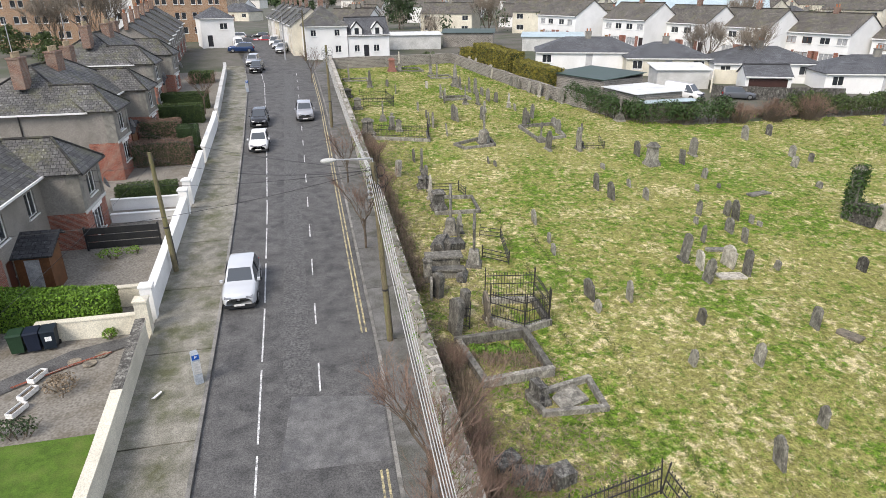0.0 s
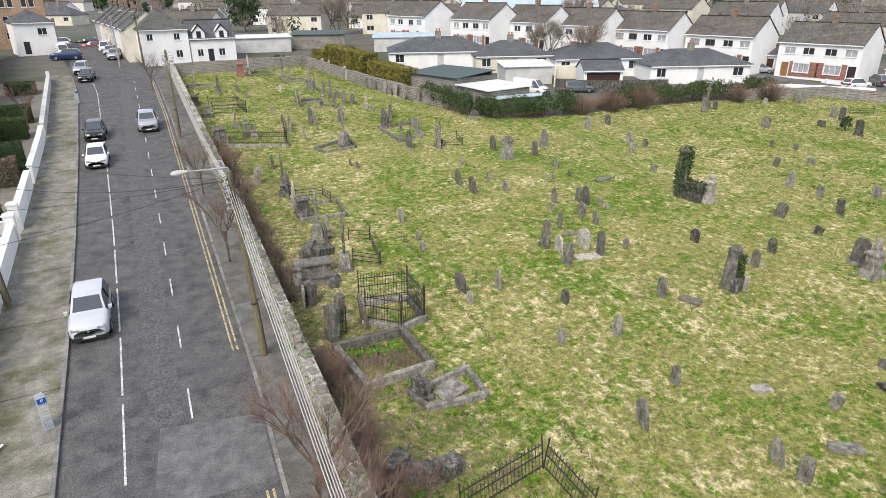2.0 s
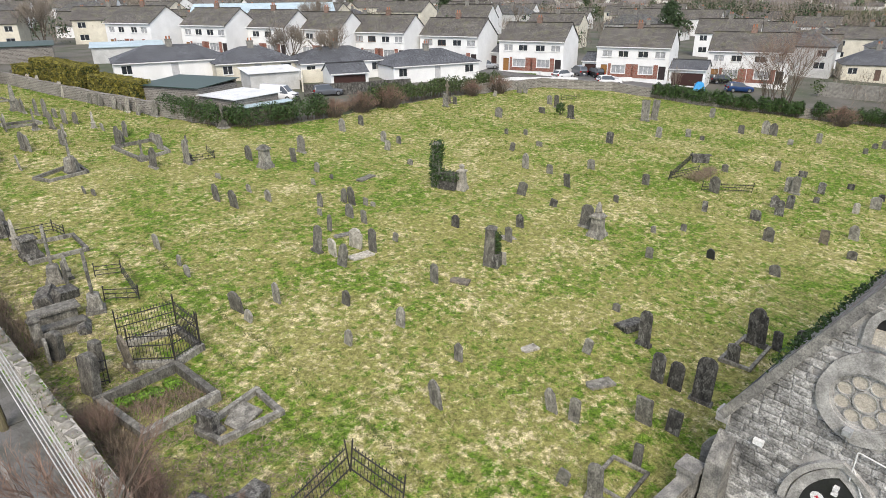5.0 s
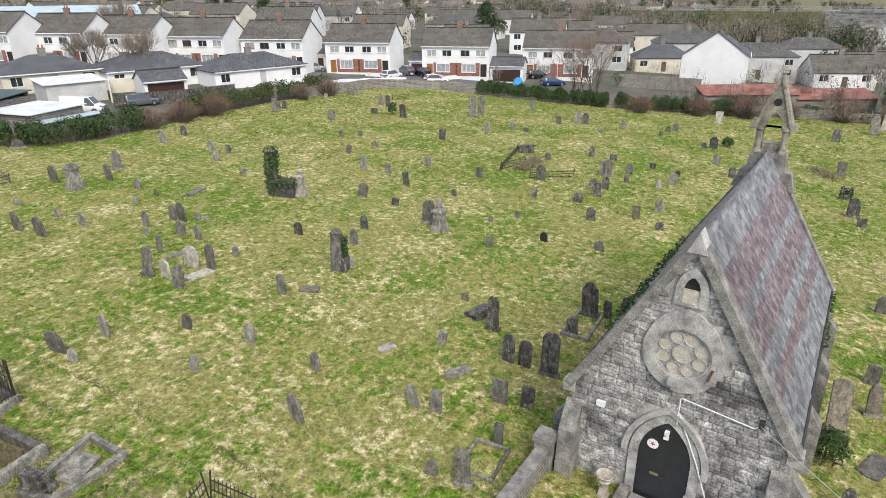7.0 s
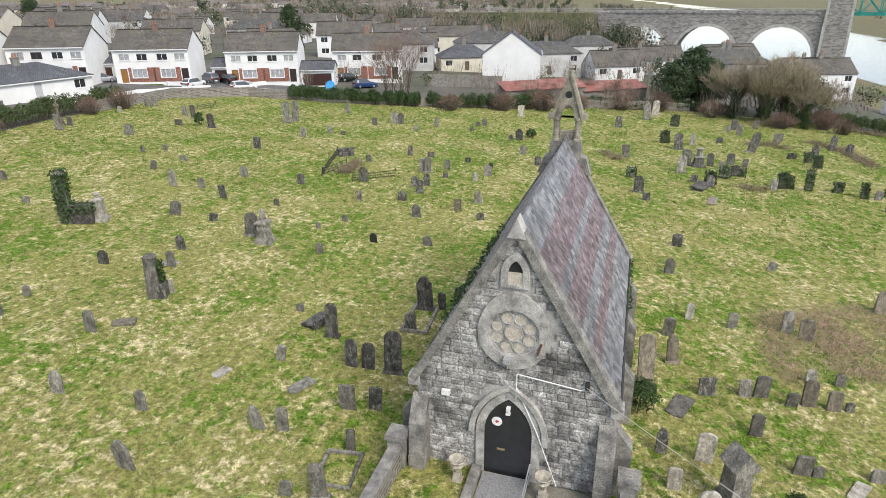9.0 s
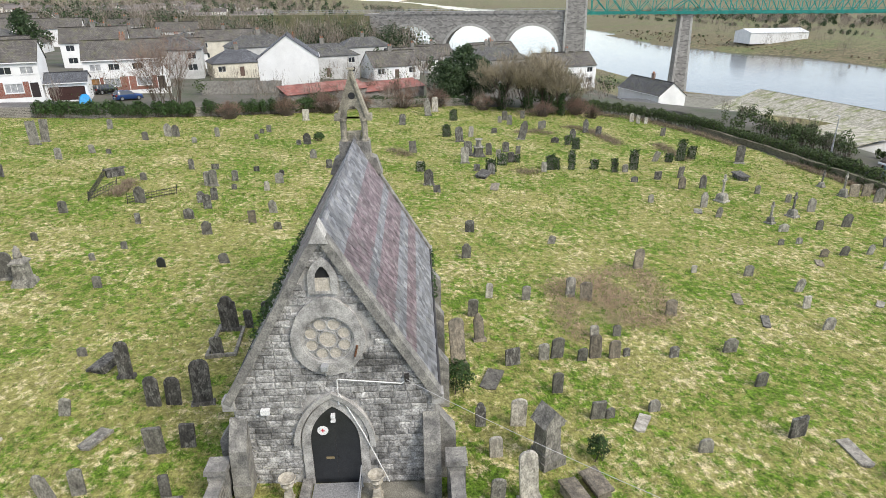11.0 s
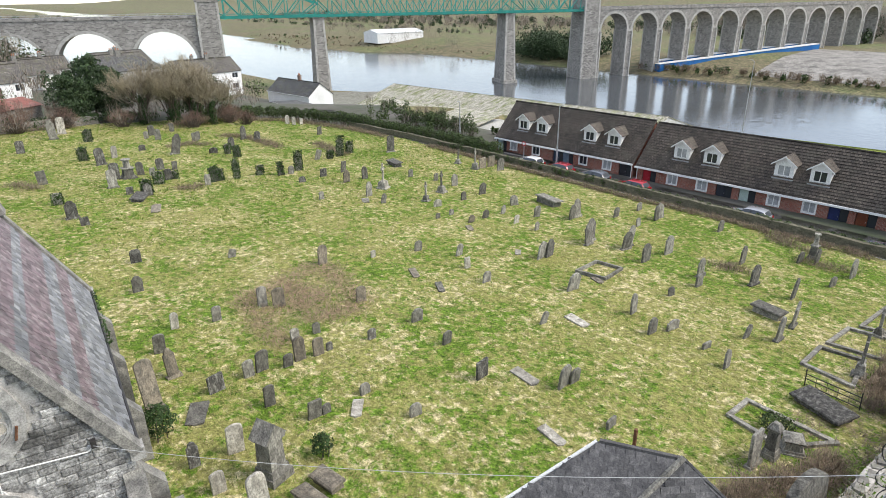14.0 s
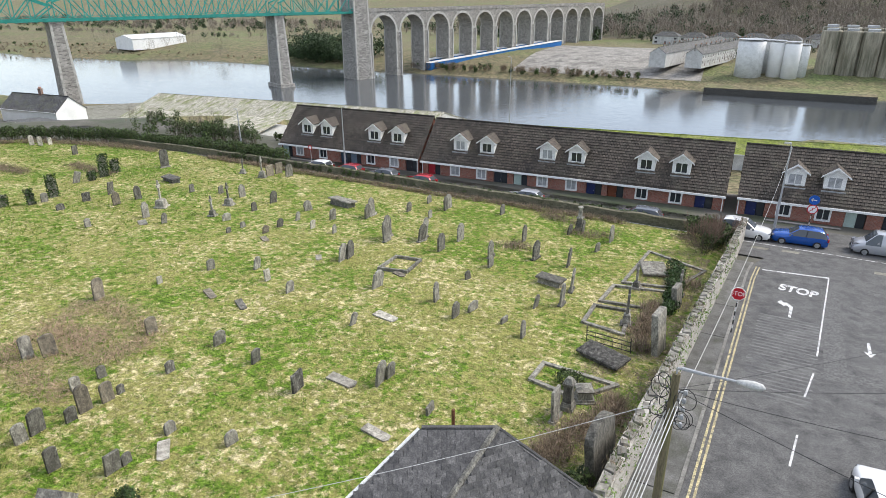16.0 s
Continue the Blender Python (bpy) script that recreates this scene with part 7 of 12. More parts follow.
stone(20.5, -6.6, 1.36, 0.67, "round", "pale", -5, 1, 2)
stone(20.6, -5.0, 1.10, 0.43, "shouldered", "dark", 1, 1, -4)
stone(18.0, -13.8, 0.66, 0.60, "pointed", "grey", -5, -1, -0)
stone(18.7, -5.2, 0.91, 0.53, "round", "pale", -0, -1, -4)
stone(16.3, -5.8, 2.08, 0.69, "pointed", "pale", 1, -2, -4)
stone(16.3, -4.6, 1.09, 0.52, "round", "grey", -8, 3, -0)
stone(27.4, -39.1, 1.76, 0.94, "shouldered", "grey", 8, -1, -4)
stone(25.0, -40.7, 1.57, 0.95, "shouldered", "grey", -6, -0, 7)
stone(27.9, -50.1, 1.36, 0.91, "shouldered", "grey", 9, 0, -2)
stone(27.9, -47.1, 0.76, 0.67, "round", "grey", 4, 2, -4)
stone(18.5, -40.3, 1.58, 0.80, "shouldered", "grey", -3, -13, 7)
stone(17.6, -38.4, 0.90, 0.84, "round", "grey", 0, 2, -2)
stone(22.6, -51.7, 1.00, 0.99, "shouldered", "grey", 3, -1, 1)
stone(17.8, -45.4, 1.49, 0.86, "shouldered", "grey", 2, -0, 2)
stone(15.4, -41.9, 1.57, 1.05, "shouldered", "dark", -5, -1, 3)
stone(12.7, -41.6, 1.53, 0.77, "shouldered", "grey", 4, 2, 5)
stone(11.0, -37.2, 1.74, 0.84, "shouldered", "grey", 8, -1, 4)
stone(10.8, -34.6, 1.59, 0.73, "shouldered", "grey", -0, -2, 4)
stone(14.3, -50.4, 1.24, 0.82, "shouldered", "grey", 2, 1, 3)
stone(15.2, -49.5, 0.92, 0.81, "shouldered", "grey", -7, -2, 6)
stone(11.5, -49.5, 1.50, 1.05, "shouldered", "grey", -1, -3, -0)
stone(11.8, -46.2, 0.76, 0.75, "round", "grey", -9, 3, 3)
stone(11.2, -29.1, 1.02, 0.59, "shouldered", "grey", 0, 14, -5)
stone(12.1, -33.3, 0.87, 0.59, "shouldered", "grey", -2, 16, 5)
stone(12.9, -30.3, 0.38, 0.74, "square", "grey", -5, 2, -1)
stone(6.9, -22.5, 1.63, 0.84, "square", "grey", -2, -0, -2)
stone(9.0, 51.6, 1.11, 0.70, "shouldered", "grey", 2, -2, 2)
stone(9.2, 49.2, 1.83, 0.83, "shouldered", "grey", -5, -1, -1)
stone(8.6, 45.2, 1.17, 1.05, "round", "dark", 3, 0, 2)
stone(5.7, 28.5, 1.16, 0.63, "round", "grey", -8, 1, -1)
stone(8.0, 25.7, 1.74, 0.86, "shouldered", "warm", 1, 2, 6)
stone(15.2, 49.9, 0.54, 0.66, "pointed", "grey", -6, 12, 7)
stone(15.5, 49.0, 0.45, 0.65, "round", "grey", -0, -1, 1)
stone(16.4, 55.2, 1.47, 0.89, "shouldered", "grey", -0, -2, -5)
stone(12.8, 63.2, 1.44, 0.95, "shouldered", "grey", -8, -3, 6)
stone(13.0, 62.6, 1.13, 0.85, "shouldered", "grey", -4, 1, -1)
stone(13.7, 59.0, 1.24, 0.82, "shouldered", "grey", -8, -2, 7)
stone(16.0, 64.3, 1.51, 0.89, "shouldered", "grey", 1, 3, 4)
stone(16.0, 65.9, 1.31, 0.91, "shouldered", "grey", 3, 2, -4)
stone(21.7, 52.6, 1.76, 1.05, "shouldered", "grey", 3, 0, -4)
stone(24.4, 51.9, 2.15, 1.05, "shouldered", "grey", -2, 3, 2)
stone(24.8, 57.8, 1.42, 1.01, "shouldered", "grey", 4, -0, -1)
stone(22.4, 61.0, 1.94, 1.02, "shouldered", "grey", 3, -1, -1)
stone(24.4, 64.3, 1.52, 1.05, "shouldered", "grey", -3, 1, -3)
stone(8.9, 35.5, 1.53, 0.60, "shouldered", "grey", -5, 11, 2)
stone(16.9, 76.4, 1.63, 1.01, "shouldered", "grey", -4, -2, 1)
stone(17.1, 75.0, 1.48, 0.99, "shouldered", "grey", -8, 2, 0)
stone(20.6, 81.0, 1.60, 1.05, "shouldered", "grey", -4, 1, 4)
stone(20.4, 81.8, 1.46, 0.95, "shouldered", "grey", 3, -2, 2)
stone(21.3, 79.2, 1.79, 1.05, "shouldered", "grey", -2, 1, 1)
stone(21.7, 77.7, 1.97, 1.05, "shouldered", "grey", 3, 0, -0)
stone(20.3, 71.4, 1.83, 0.97, "shouldered", "grey", 5, 1, 6)
stone(22.3, 76.7, 0.98, 0.91, "round", "grey", 7, 1, 4)
stone(22.1, 73.4, 1.48, 1.00, "shouldered", "grey", 6, -2, -1)
stone(22.8, 72.5, 1.21, 0.99, "shouldered", "grey", 6, 2, -2)
stone(23.7, 67.8, 0.77, 0.83, "round", "grey", -4, -0, 6)
stone(15.8, 65.2, 1.67, 0.99, "shouldered", "grey", 9, -3, -0)
stone(13.4, 64.8, 1.06, 0.86, "shouldered", "grey", -5, -1, -2)
stone(13.1, 66.7, 0.84, 0.77, "shouldered", "grey", -4, 3, -1)
stone(12.8, 70.0, 1.00, 0.80, "shouldered", "grey", 0, -2, -0)
stone(23.3, 62.4, 1.20, 0.99, "shouldered", "grey", 6, -1, 4)
stone(25.6, 60.9, 0.83, 0.99, "shouldered", "grey", 8, -3, -3)
stone(28.1, 80.1, 1.48, 1.05, "shouldered", "grey", -1, 2, -4)
stone(28.9, 76.0, 0.86, 1.05, "round", "grey", 8, -3, -2)
stone(29.6, 75.8, 1.43, 1.05, "shouldered", "grey", -7, -2, 3)
stone(29.9, 74.3, 1.55, 1.05, "round", "pale", 2, 2, 3)
stone(30.4, 70.6, 1.70, 1.05, "shouldered", "grey", 7, -1, -5)
stone(26.7, 87.4, 1.42, 1.03, "square", "pale", -3, -1, -4)
stone(18.8, 64.7, 1.45, 1.00, "shouldered", "grey", -0, 0, -2)
stone(11.8, 80.1, 1.11, 0.90, "shouldered", "grey", -7, 2, 1)
stone(15.2, 96.7, 1.32, 1.05, "shouldered", "grey", 0, -2, -0)
stone(11.3, 84.5, 0.89, 1.05, "shouldered", "grey", 7, 1, -4)
stone(16.7, 73.4, 1.47, 0.99, "shouldered", "grey", -8, 2, 7)
stone(16.3, 82.4, 0.88, 0.95, "square", "pale", 4, -1, 0)
stone(95.5, -14.2, 2.59, 1.00, "shouldered", "grey", 3, -4, -2)
stone(99.0, -15.8, 2.31, 1.00, "round", "pale", -3, 2, -2)
stone(87.6, -9.3, 1.53, 0.88, "round", "dark", 0, 2, -3)
stone(70.2, -8.6, 1.38, 0.84, "square", "grey", -6, -4, -2)
stone(56.9, -8.4, 1.59, 0.90, "shouldered", "dark", -6, -1, 1)
stone(54.4, -8.8, 0.71, 0.65, "square", "dark", -1, -4, -2)
stone(61.5, -15.7, 1.49, 0.87, "shouldered", "ivy", -5, -1, -3)
stone(62.2, -8.3, 1.11, 0.76, "round", "ivy", -6, 2, -3)
stone(79.8, -14.3, 1.57, 0.89, "round", "ivy", 4, -4, -1)
stone(91.3, -17.4, 1.61, 0.90, "round", "ivy", 1, -1, -4)
stone(76.7, -15.4, 1.97, 1.00, "pointed", "dark", 6, -4, -2)
stone(68.9, -14.8, 1.78, 0.95, "round", "dark", -1, -1, 2)
stone(71.2, -20.0, 1.29, 0.81, "round", "dark", 0, -4, 2)
stone(66.1, -19.2, 1.21, 0.79, "round", "dark", 1, -4, 2)
stone(62.9, -23.3, 1.31, 0.82, "round", "ivy", -6, -4, 3)
stone(62.2, -14.3, 0.75, 0.66, "square", "dark", 5, 2, 2)
stone(92.5, -25.7, 1.47, 0.86, "round", "grey", -1, -4, -1)
stone(85.5, -29.1, 1.22, 0.79, "square", "grey", -2, -1, 4)
stone(78.7, -31.3, 1.47, 0.86, "shouldered", "dark", 4, 2, 1)
stone(81.5, -36.2, 1.37, 0.83, "round", "dark", -6, 2, 4)


def slab(x, y, l, w, turn, colour="pale", tilt=0, thick=0.12, label="pale fallen grave slab lying in the grass"):
    g = Geo().slab([(-w / 2, -l / 2), (w / 2, -l / 2 + 0.05), (w / 2 - 0.03, l / 2 - 0.1), (0, l / 2), (-w / 2, l / 2 - 0.12)], 0, thick)
    return solo("grave_slab", g, MAT[STONE_MAT[colour]], pose(x, y, lawn_z(x, y) - 0.02, tilt, 0, turn), label, "grave slab", "fallen slabs")


slab(19.4, -27.2, 1.7, 0.65, 80, "pale")
slab(17.1, -20.0, 1.7, 0.6, 85, "pale")
slab(13.2, -17.4, 1.5, 0.5, 80, "pale")
slab(23.9, -6.3, 1.7, 0.8, 60, "grey")
slab(20.0, -12.0, 1.3, 0.5, 50)
slab(56.0, -14.7, 2.4, 0.8, 70, "warm")
slab(24.0, 30.5, 1.4, 0.5, 75, "grey")
slab(22.7, 27.3, 1.6, 0.8, 80, "pale")
slab(31.5, 22.6, 1.2, 0.7, 60, "pale", 12, label="broken pale marble slab propped in the grass")
slab(21.6, 14.0, 0.9, 0.5, 70, "pale")
slab(24.5, 20.8, 1.2, 0.7, 20, "warm")
slab(33.0, 38.4, 2.0, 0.7, 100, "grey")
slab(36.0, -34.0, 1.2, 0.5, 60, "warm")
slab(29.5, -33.0, 1.0, 0.45, 40)
slab(22.5, -33.5, 1.1, 0.5, 70, "warm")
slab(31.0, -24.0, 1.6, 0.5, 65, "warm")
slab(28.0, -23.8, 1.5, 0.45, 60, "grey")
slab(21.5, 10.2, 1.3, 0.6, 60, "grey")
slab(48.0, -31.5, 1.4, 0.7, 60, "grey")


def table_tomb(x, y, l, w, turn, h=0.55, tilt=0, colour="grey", label="grey stone table tomb with a worn top"):
    t = thing("table_tomb", pose(x, y, lawn_z(x, y) - 0.05, 0, tilt, turn), label, "tomb", "table tombs")
    part("chest", Geo().frustum(w * 0.8, l * 0.85, 0, w * 0.78, l * 0.83, h), MAT[STONE_MAT[colour]], t)
    part("top_slab", Geo().frustum(w, l, h, w, l, h + 0.1).frustum(w, l, h + 0.1, w - 0.15, l - 0.15, h + 0.15), MAT[STONE_MAT[colour]], t)
    return t


table_tomb(7.2, 32.2, 2.2, 1.0, 85)
table_tomb(7.0, 30.7, 2.1, 0.7, 82, 0.45)
table_tomb(6.5, -28.9, 2.6, 1.3, 70, 0.35, 6, "dark", "dark coped stone tomb sunk in weeds")
table_tomb(12.6, -37.6, 2.0, 0.9, 80, 0.5, 4)
table_tomb(37.3, -45.9, 3.0, 1.2, 80, 0.6, -6)
table_tomb(59.0, -43.2, 2.4, 1.1, 80, 0.5, 5, "dark")
table_tomb(26.8, 11.3, 1.5, 0.9, 70, 0.3, 14, "dark", "tilted dark chest tomb half sunk in grass")
table_tomb(16.1, -7.4, 1.3, 0.7, 100, 0.4, -6, "warm", "broken stone chest tomb")
table_tomb(16.6, -8.5, 1.3, 0.7, 100, 0.35, 8, "warm", "broken stone chest tomb")
table_tomb(60.3, 20.6, 1.8, 1.0, 30, 0.7, 10, "dark", "gabled dark stone tomb")
table_tomb(60.0, -14.5, 2.4, 1.2, 60, 0.3, -8, "dark", "dark sunken tomb slab")
table_tomb(6.9, -43.9, 2.4, 1.8, 20, 0.3, 0, "grey", "broad grey grave ledger")


def kerb_plot(pts, h=0.28, t=0.22, colour="grey", label="stone-kerbed grave plot overgrown with weeds"):
    c = (sum(p[0] for p in pts) / len(pts), sum(p[1] for p in pts) / len(pts))
    z = lawn_z(*c)
    pl = thing("grave_plot", pose(c[0], c[1], z), label, "grave plot", "kerbed grave plots")
    for (x0, y0), (x1, y1) in zip(pts, pts[1:] + pts[:1]):
        L = math.hypot(x1 - x0, y1 - y0)
        a = math.atan2(y1 - y0, x1 - x0)
        z0, z1 = land(x0, y0) - z, land(x1, y1) - z
        m = Matrix.Translation((x0 - c[0], y0 - c[1], z0)) @ Matrix.Rotation(a, 4, "Z") @ Matrix.Rotation(-math.atan2(z1 - z0, L), 4, "Y")
        part("kerb", Geo().box(-t / 2, L - t / 2, -t / 2, t / 2, -0.15, h), MAT[STONE_MAT[colour]], pl, m=m)
    return pl


kerb_plot([(6.0, 24.0), (9.3, 24.1), (9.4, 21.0), (6.4, 20.8)], 0.42, 0.28, label="large stone-kerbed plot filled with weeds and brambles")
kerb_plot([(7.9, 19.7), (8.2, 18.6), (10.7, 18.4), (10.8, 20.3)], 0.25, label="kerbed plot with a broken ledger and weeds")
kerb_plot([(13.6, 55.5), (14.2, 54.0), (17.2, 54.6), (17.4, 57.5)])
kerb_plot([(21.7, 60.6), (21.9, 55.3), (24.8, 56.0), (25.5, 60.9)])
kerb_plot([(8.3, -40.5), (8.1, -48.3), (3.6, -46.0), (4.9, -41.4)], 0.15)
kerb_plot([(8.8, -32.8), (8.9, -35.6), (6.8, -35.9), (6.3, -32.4)], 0.15)
kerb_plot([(9.1, -25.0), (9.1, -26.9), (5.2, -26.7), (6.6, -24.5)], 0.13)
kerb_plot([(16.1, 7.6), (17.8, 7.6), (17.9, 6.3), (16.1, 6.3)], 0.12, 0.12)
kerb_plot([(27.2, 7.0), (30.2, 6.8), (29.9, 5.6), (27.3, 5.7)], 0.15, 0.15)
kerb_plot([(24.3, -33.5), (24.6, -36.3), (22.6, -36.6), (22.2, -34.0)], 0.2, 0.16)
kerb_plot([(8.4, 39.6), (11.4, 39.4), (11.6, 42.2), (8.6, 42.6)], 0.2, 0.18)
kerb_plot([(8.8, -36.5), (8.7, -39.6), (5.2, -40.4), (5.0, -37.0)], 0.15)
solo("stone_block", Geo().frustum(1.15, 0.6, 0, 1.1, 0.55, 0.22).frustum(0.85, 0.42, 0.22, 0.8, 0.38, 0.8), MAT["headstone_dark"], pose(8.3, 19.6, lawn_z(8.3, 19.6), 0, 0, -78), "dark stump of a monument with a bare pale top", "monument")
solo("broken_ledger", Geo().slab([(-0.7, -0.5), (0.6, -0.6), (0.75, 0.4), (0.1, 0.55), (-0.6, 0.3)], 0, 0.12), MAT["headstone"], pose(9.5, 19.4, lawn_z(9.5, 19.4), 4, -5, 20), "broken grey ledger stone in a kerbed plot", "grave slab")


def iron_rail(runs, h=1.1, step=0.13, posts=True, plinth=0.0, label="black wrought-iron grave railing with spear heads", spear=True, bent=0.0):
    """Railings along lines of the plan: each run is one panel of two rails and its bars."""
    c = runs[0][0]
    z = lawn_z(*c)
    r = thing("grave_railing", pose(c[0], c[1], z), label, "railing", "iron grave railings")
    for a, b in runs:
        L = math.hypot(b[0] - a[0], b[1] - a[1])
        ang = math.atan2(b[1] - a[1], b[0] - a[0])
        za, zb = land(*a) - z, land(*b) - z
        m = Matrix.Translation((a[0] - c[0], a[1] - c[1], za)) @ Matrix.Rotation(ang, 4, "Z") @ Matrix.Rotation(-math.atan2(zb - za, L), 4, "Y") @ Matrix.Rotation(radians(bent), 4, "X")
        g = Geo()
        for hz in (0.15, h * 0.55, h * 0.86):
            g.box(0, L, -0.018, 0.018, plinth + hz - 0.018, plinth + hz + 0.018)
        pn = part("panel", g, MAT["iron"], r, m=m)
        n = max(2, int(L / step))
        bar = Geo().tube((0, 0, 0), (0, 0, h * 0.93), 0.012, n=5)
        if spear:
            bar.tube((0, 0, h * 0.93), (0, 0, h), 0.03, 0.002, n=5)
        bm = bar.mesh("bar", MAT["iron"])
        for k in range(1, n):
            part("bar", bm, None, pn, m=pose(L * k / n, 0, plinth))
        if plinth:
            part("plinth", Geo().box(-0.12, L + 0.12, -0.13, 0.13, -0.15, plinth), MAT["headstone"], pn)
        if posts:
            for xx in (0, L):
                part("post", Geo().tube((xx, 0, 0), (xx, 0, plinth + h * 1.08), 0.03, n=6).tube((xx, 0, plinth + h * 1.08), (xx, 0, plinth + h * 1.2), 0.045, 0.01, n=6), MAT["iron"], pn)
    return r


iron_rail([((8.0, 25.6), (9.4, 24.4)), ((9.4, 24.4), (10.8, 24.8)), ((10.8, 24.8), (10.8, 27.0)), ((10.8, 27.0), (8.3, 27.4))], 1.45, 0.14, plinth=0.3, label="tall black iron railing round a grave, with a gate")
iron_rail([((7.0, 13.4), (10.6, 14.1)), ((10.6, 14.1), (10.7, 11.6))], 1.2, 0.16, label="bent black iron grave railing", bent=-6)
iron_rail([((5.9, 59.4), (11.5, 57.3))], 1.25, 0.15, plinth=0.3, label="black spear-headed iron railing")
iron_rail([((11.5, 57.3), (11.9, 60.2))], 1.25, 0.15, plinth=0.3, label="black spear-headed iron railing")
iron_rail([((24.3, 52.1), (26.8, 51.6)), ((26.8, 51.6), (27.4, 54.0))], 0.7, 0.5, label="low ornamental iron grave rail", spear=False)
iron_rail([((10.3, 35.4), (11.5, 34.8)), ((11.5, 34.8), (10.9, 31.3)), ((9.6, 32.4), (10.9, 31.3))], 0.75, 0.45, label="low rusty iron grave rail with balls", spear=False)
iron_rail([((8.6, 44.0), (11.0, 43.8)), ((11.0, 43.8), (11.2, 42.4))], 0.7, 0.45, label="low ornamental iron grave rail", spear=False)
iron_rail([((52.4, 20.4), (56.5, 19.4)), ((51.6, 17.2), (54.4, 14.0)), ((52.4, 20.4), (60.0, 21.5))], 0.75, 0.22, label="broken iron railing round a neglected tomb", bent=10)
iron_rail([((6.0, 25.6), (6.9, 25.2))], 1.3, 0.16, label="short ornate iron gate panel beside the wall")
iron_rail([((7.9, -30.6), (5.4, -30.4))], 0.9, 0.5, label="bent low iron rail", spear=False, bent=8)
iron_rail([((76.0, 46.0), (79.0, 45.0))], 0.7, 0.4, label="low iron grave rail", spear=False)


def cross_shape(g, w, h, t, z0, ringed=False):
    a = w * 0.16
    g.plate([(-a * 1.15, z0), (a * 1.15, z0), (a * 0.8, z0 + h * 0.62), (w / 2, z0 + h * 0.62), (w / 2, z0 + h * 0.76), (a * 0.8, z0 + h * 0.76), (a * 0.75, z0 + h), (-a * 0.75, z0 + h), (-a * 0.8, z0 + h * 0.76), (-w / 2, z0 + h * 0.76), (-w / 2, z0 + h * 0.62), (-a * 0.8, z0 + h * 0.62)], -t / 2, t / 2, bevel=0.01)
    if ringed:
        g.ring(arc_pts(0, z0 + h * 0.69, w * 0.40, -90, 270, 16)[:-1], arc_pts(0, z0 + h * 0.69, w * 0.30, -90, 270, 16)[:-1], -t * 0.35, t * 0.35)
    return g


def cross_monument(x, y, h, colour="grey", ringed=False, turn=0, roll=0, w=None, base=0.7):
    m = thing("cross_monument", pose(x, y, lawn_z(x, y) - 0.05, 0, roll, -90 + turn), f"{STONE_WORD[colour]} stone cross on a stepped base", "monument", "stone crosses")
    mt = MAT[STONE_MAT[colour]]
    bw = base
    part("step", Geo().frustum(bw + 0.25, bw + 0.25, 0, bw + 0.2, bw + 0.2, 0.2), mt, m)
    part("pedestal", Geo().frustum(bw, bw, 0.2, bw * 0.82, bw * 0.8, h * 0.29).frustum(bw * 0.82, bw * 0.8, h * 0.29, bw * 0.45, bw * 0.42, h * 0.33), mt, m)
    part("cross", cross_shape(Geo(), w or h * 0.22, h * 0.67, 0.15, h * 0.33, ringed), mt, m)
    return m


cross_monument(8.6, 36.3, 3.3, "grey", True, -20)
cross_monument(8.9, 31.7, 3.2, "grey", True, -20)
cross_monument(16.5, 55.8, 4.0, "grey", True, base=0.95)
cross_monument(51.2, -35.9, 2.7, "pale", False, 25, base=0.9)
cross_monument(46.4, -39.8, 2.3, "grey", True, 20)
cross_monument(52.4, -50.3, 2.6, "grey", True, 30)
cross_monument(44.8, -36.4, 2.0, "grey", False, 20, base=0.5)
cross_monument(55.7, -50.5, 1.8, "grey", True, 20, 6, base=0.5)
cross_monument(6.5, -34.0, 2.6, "grey", False, 10, base=0.5)
cross_monument(7.3, -40.1, 1.9, "grey", True, 0, base=0.45)
cross_monument(4.5, -40.3, 1.9, "grey", True, 0, 5, base=0.45)
cross_monument(24.9, 52.6, 2.3, "grey", False, 0, base=0.5)
cross_monument(22.0, 55.2, 1.9, "grey", False, 0, base=0.5)
cross_monument(33.2, 61.0, 2.6, "grey", True, base=0.8)
cross_monument(62.0, 54.8, 2.9, "warm", False, base=0.7)


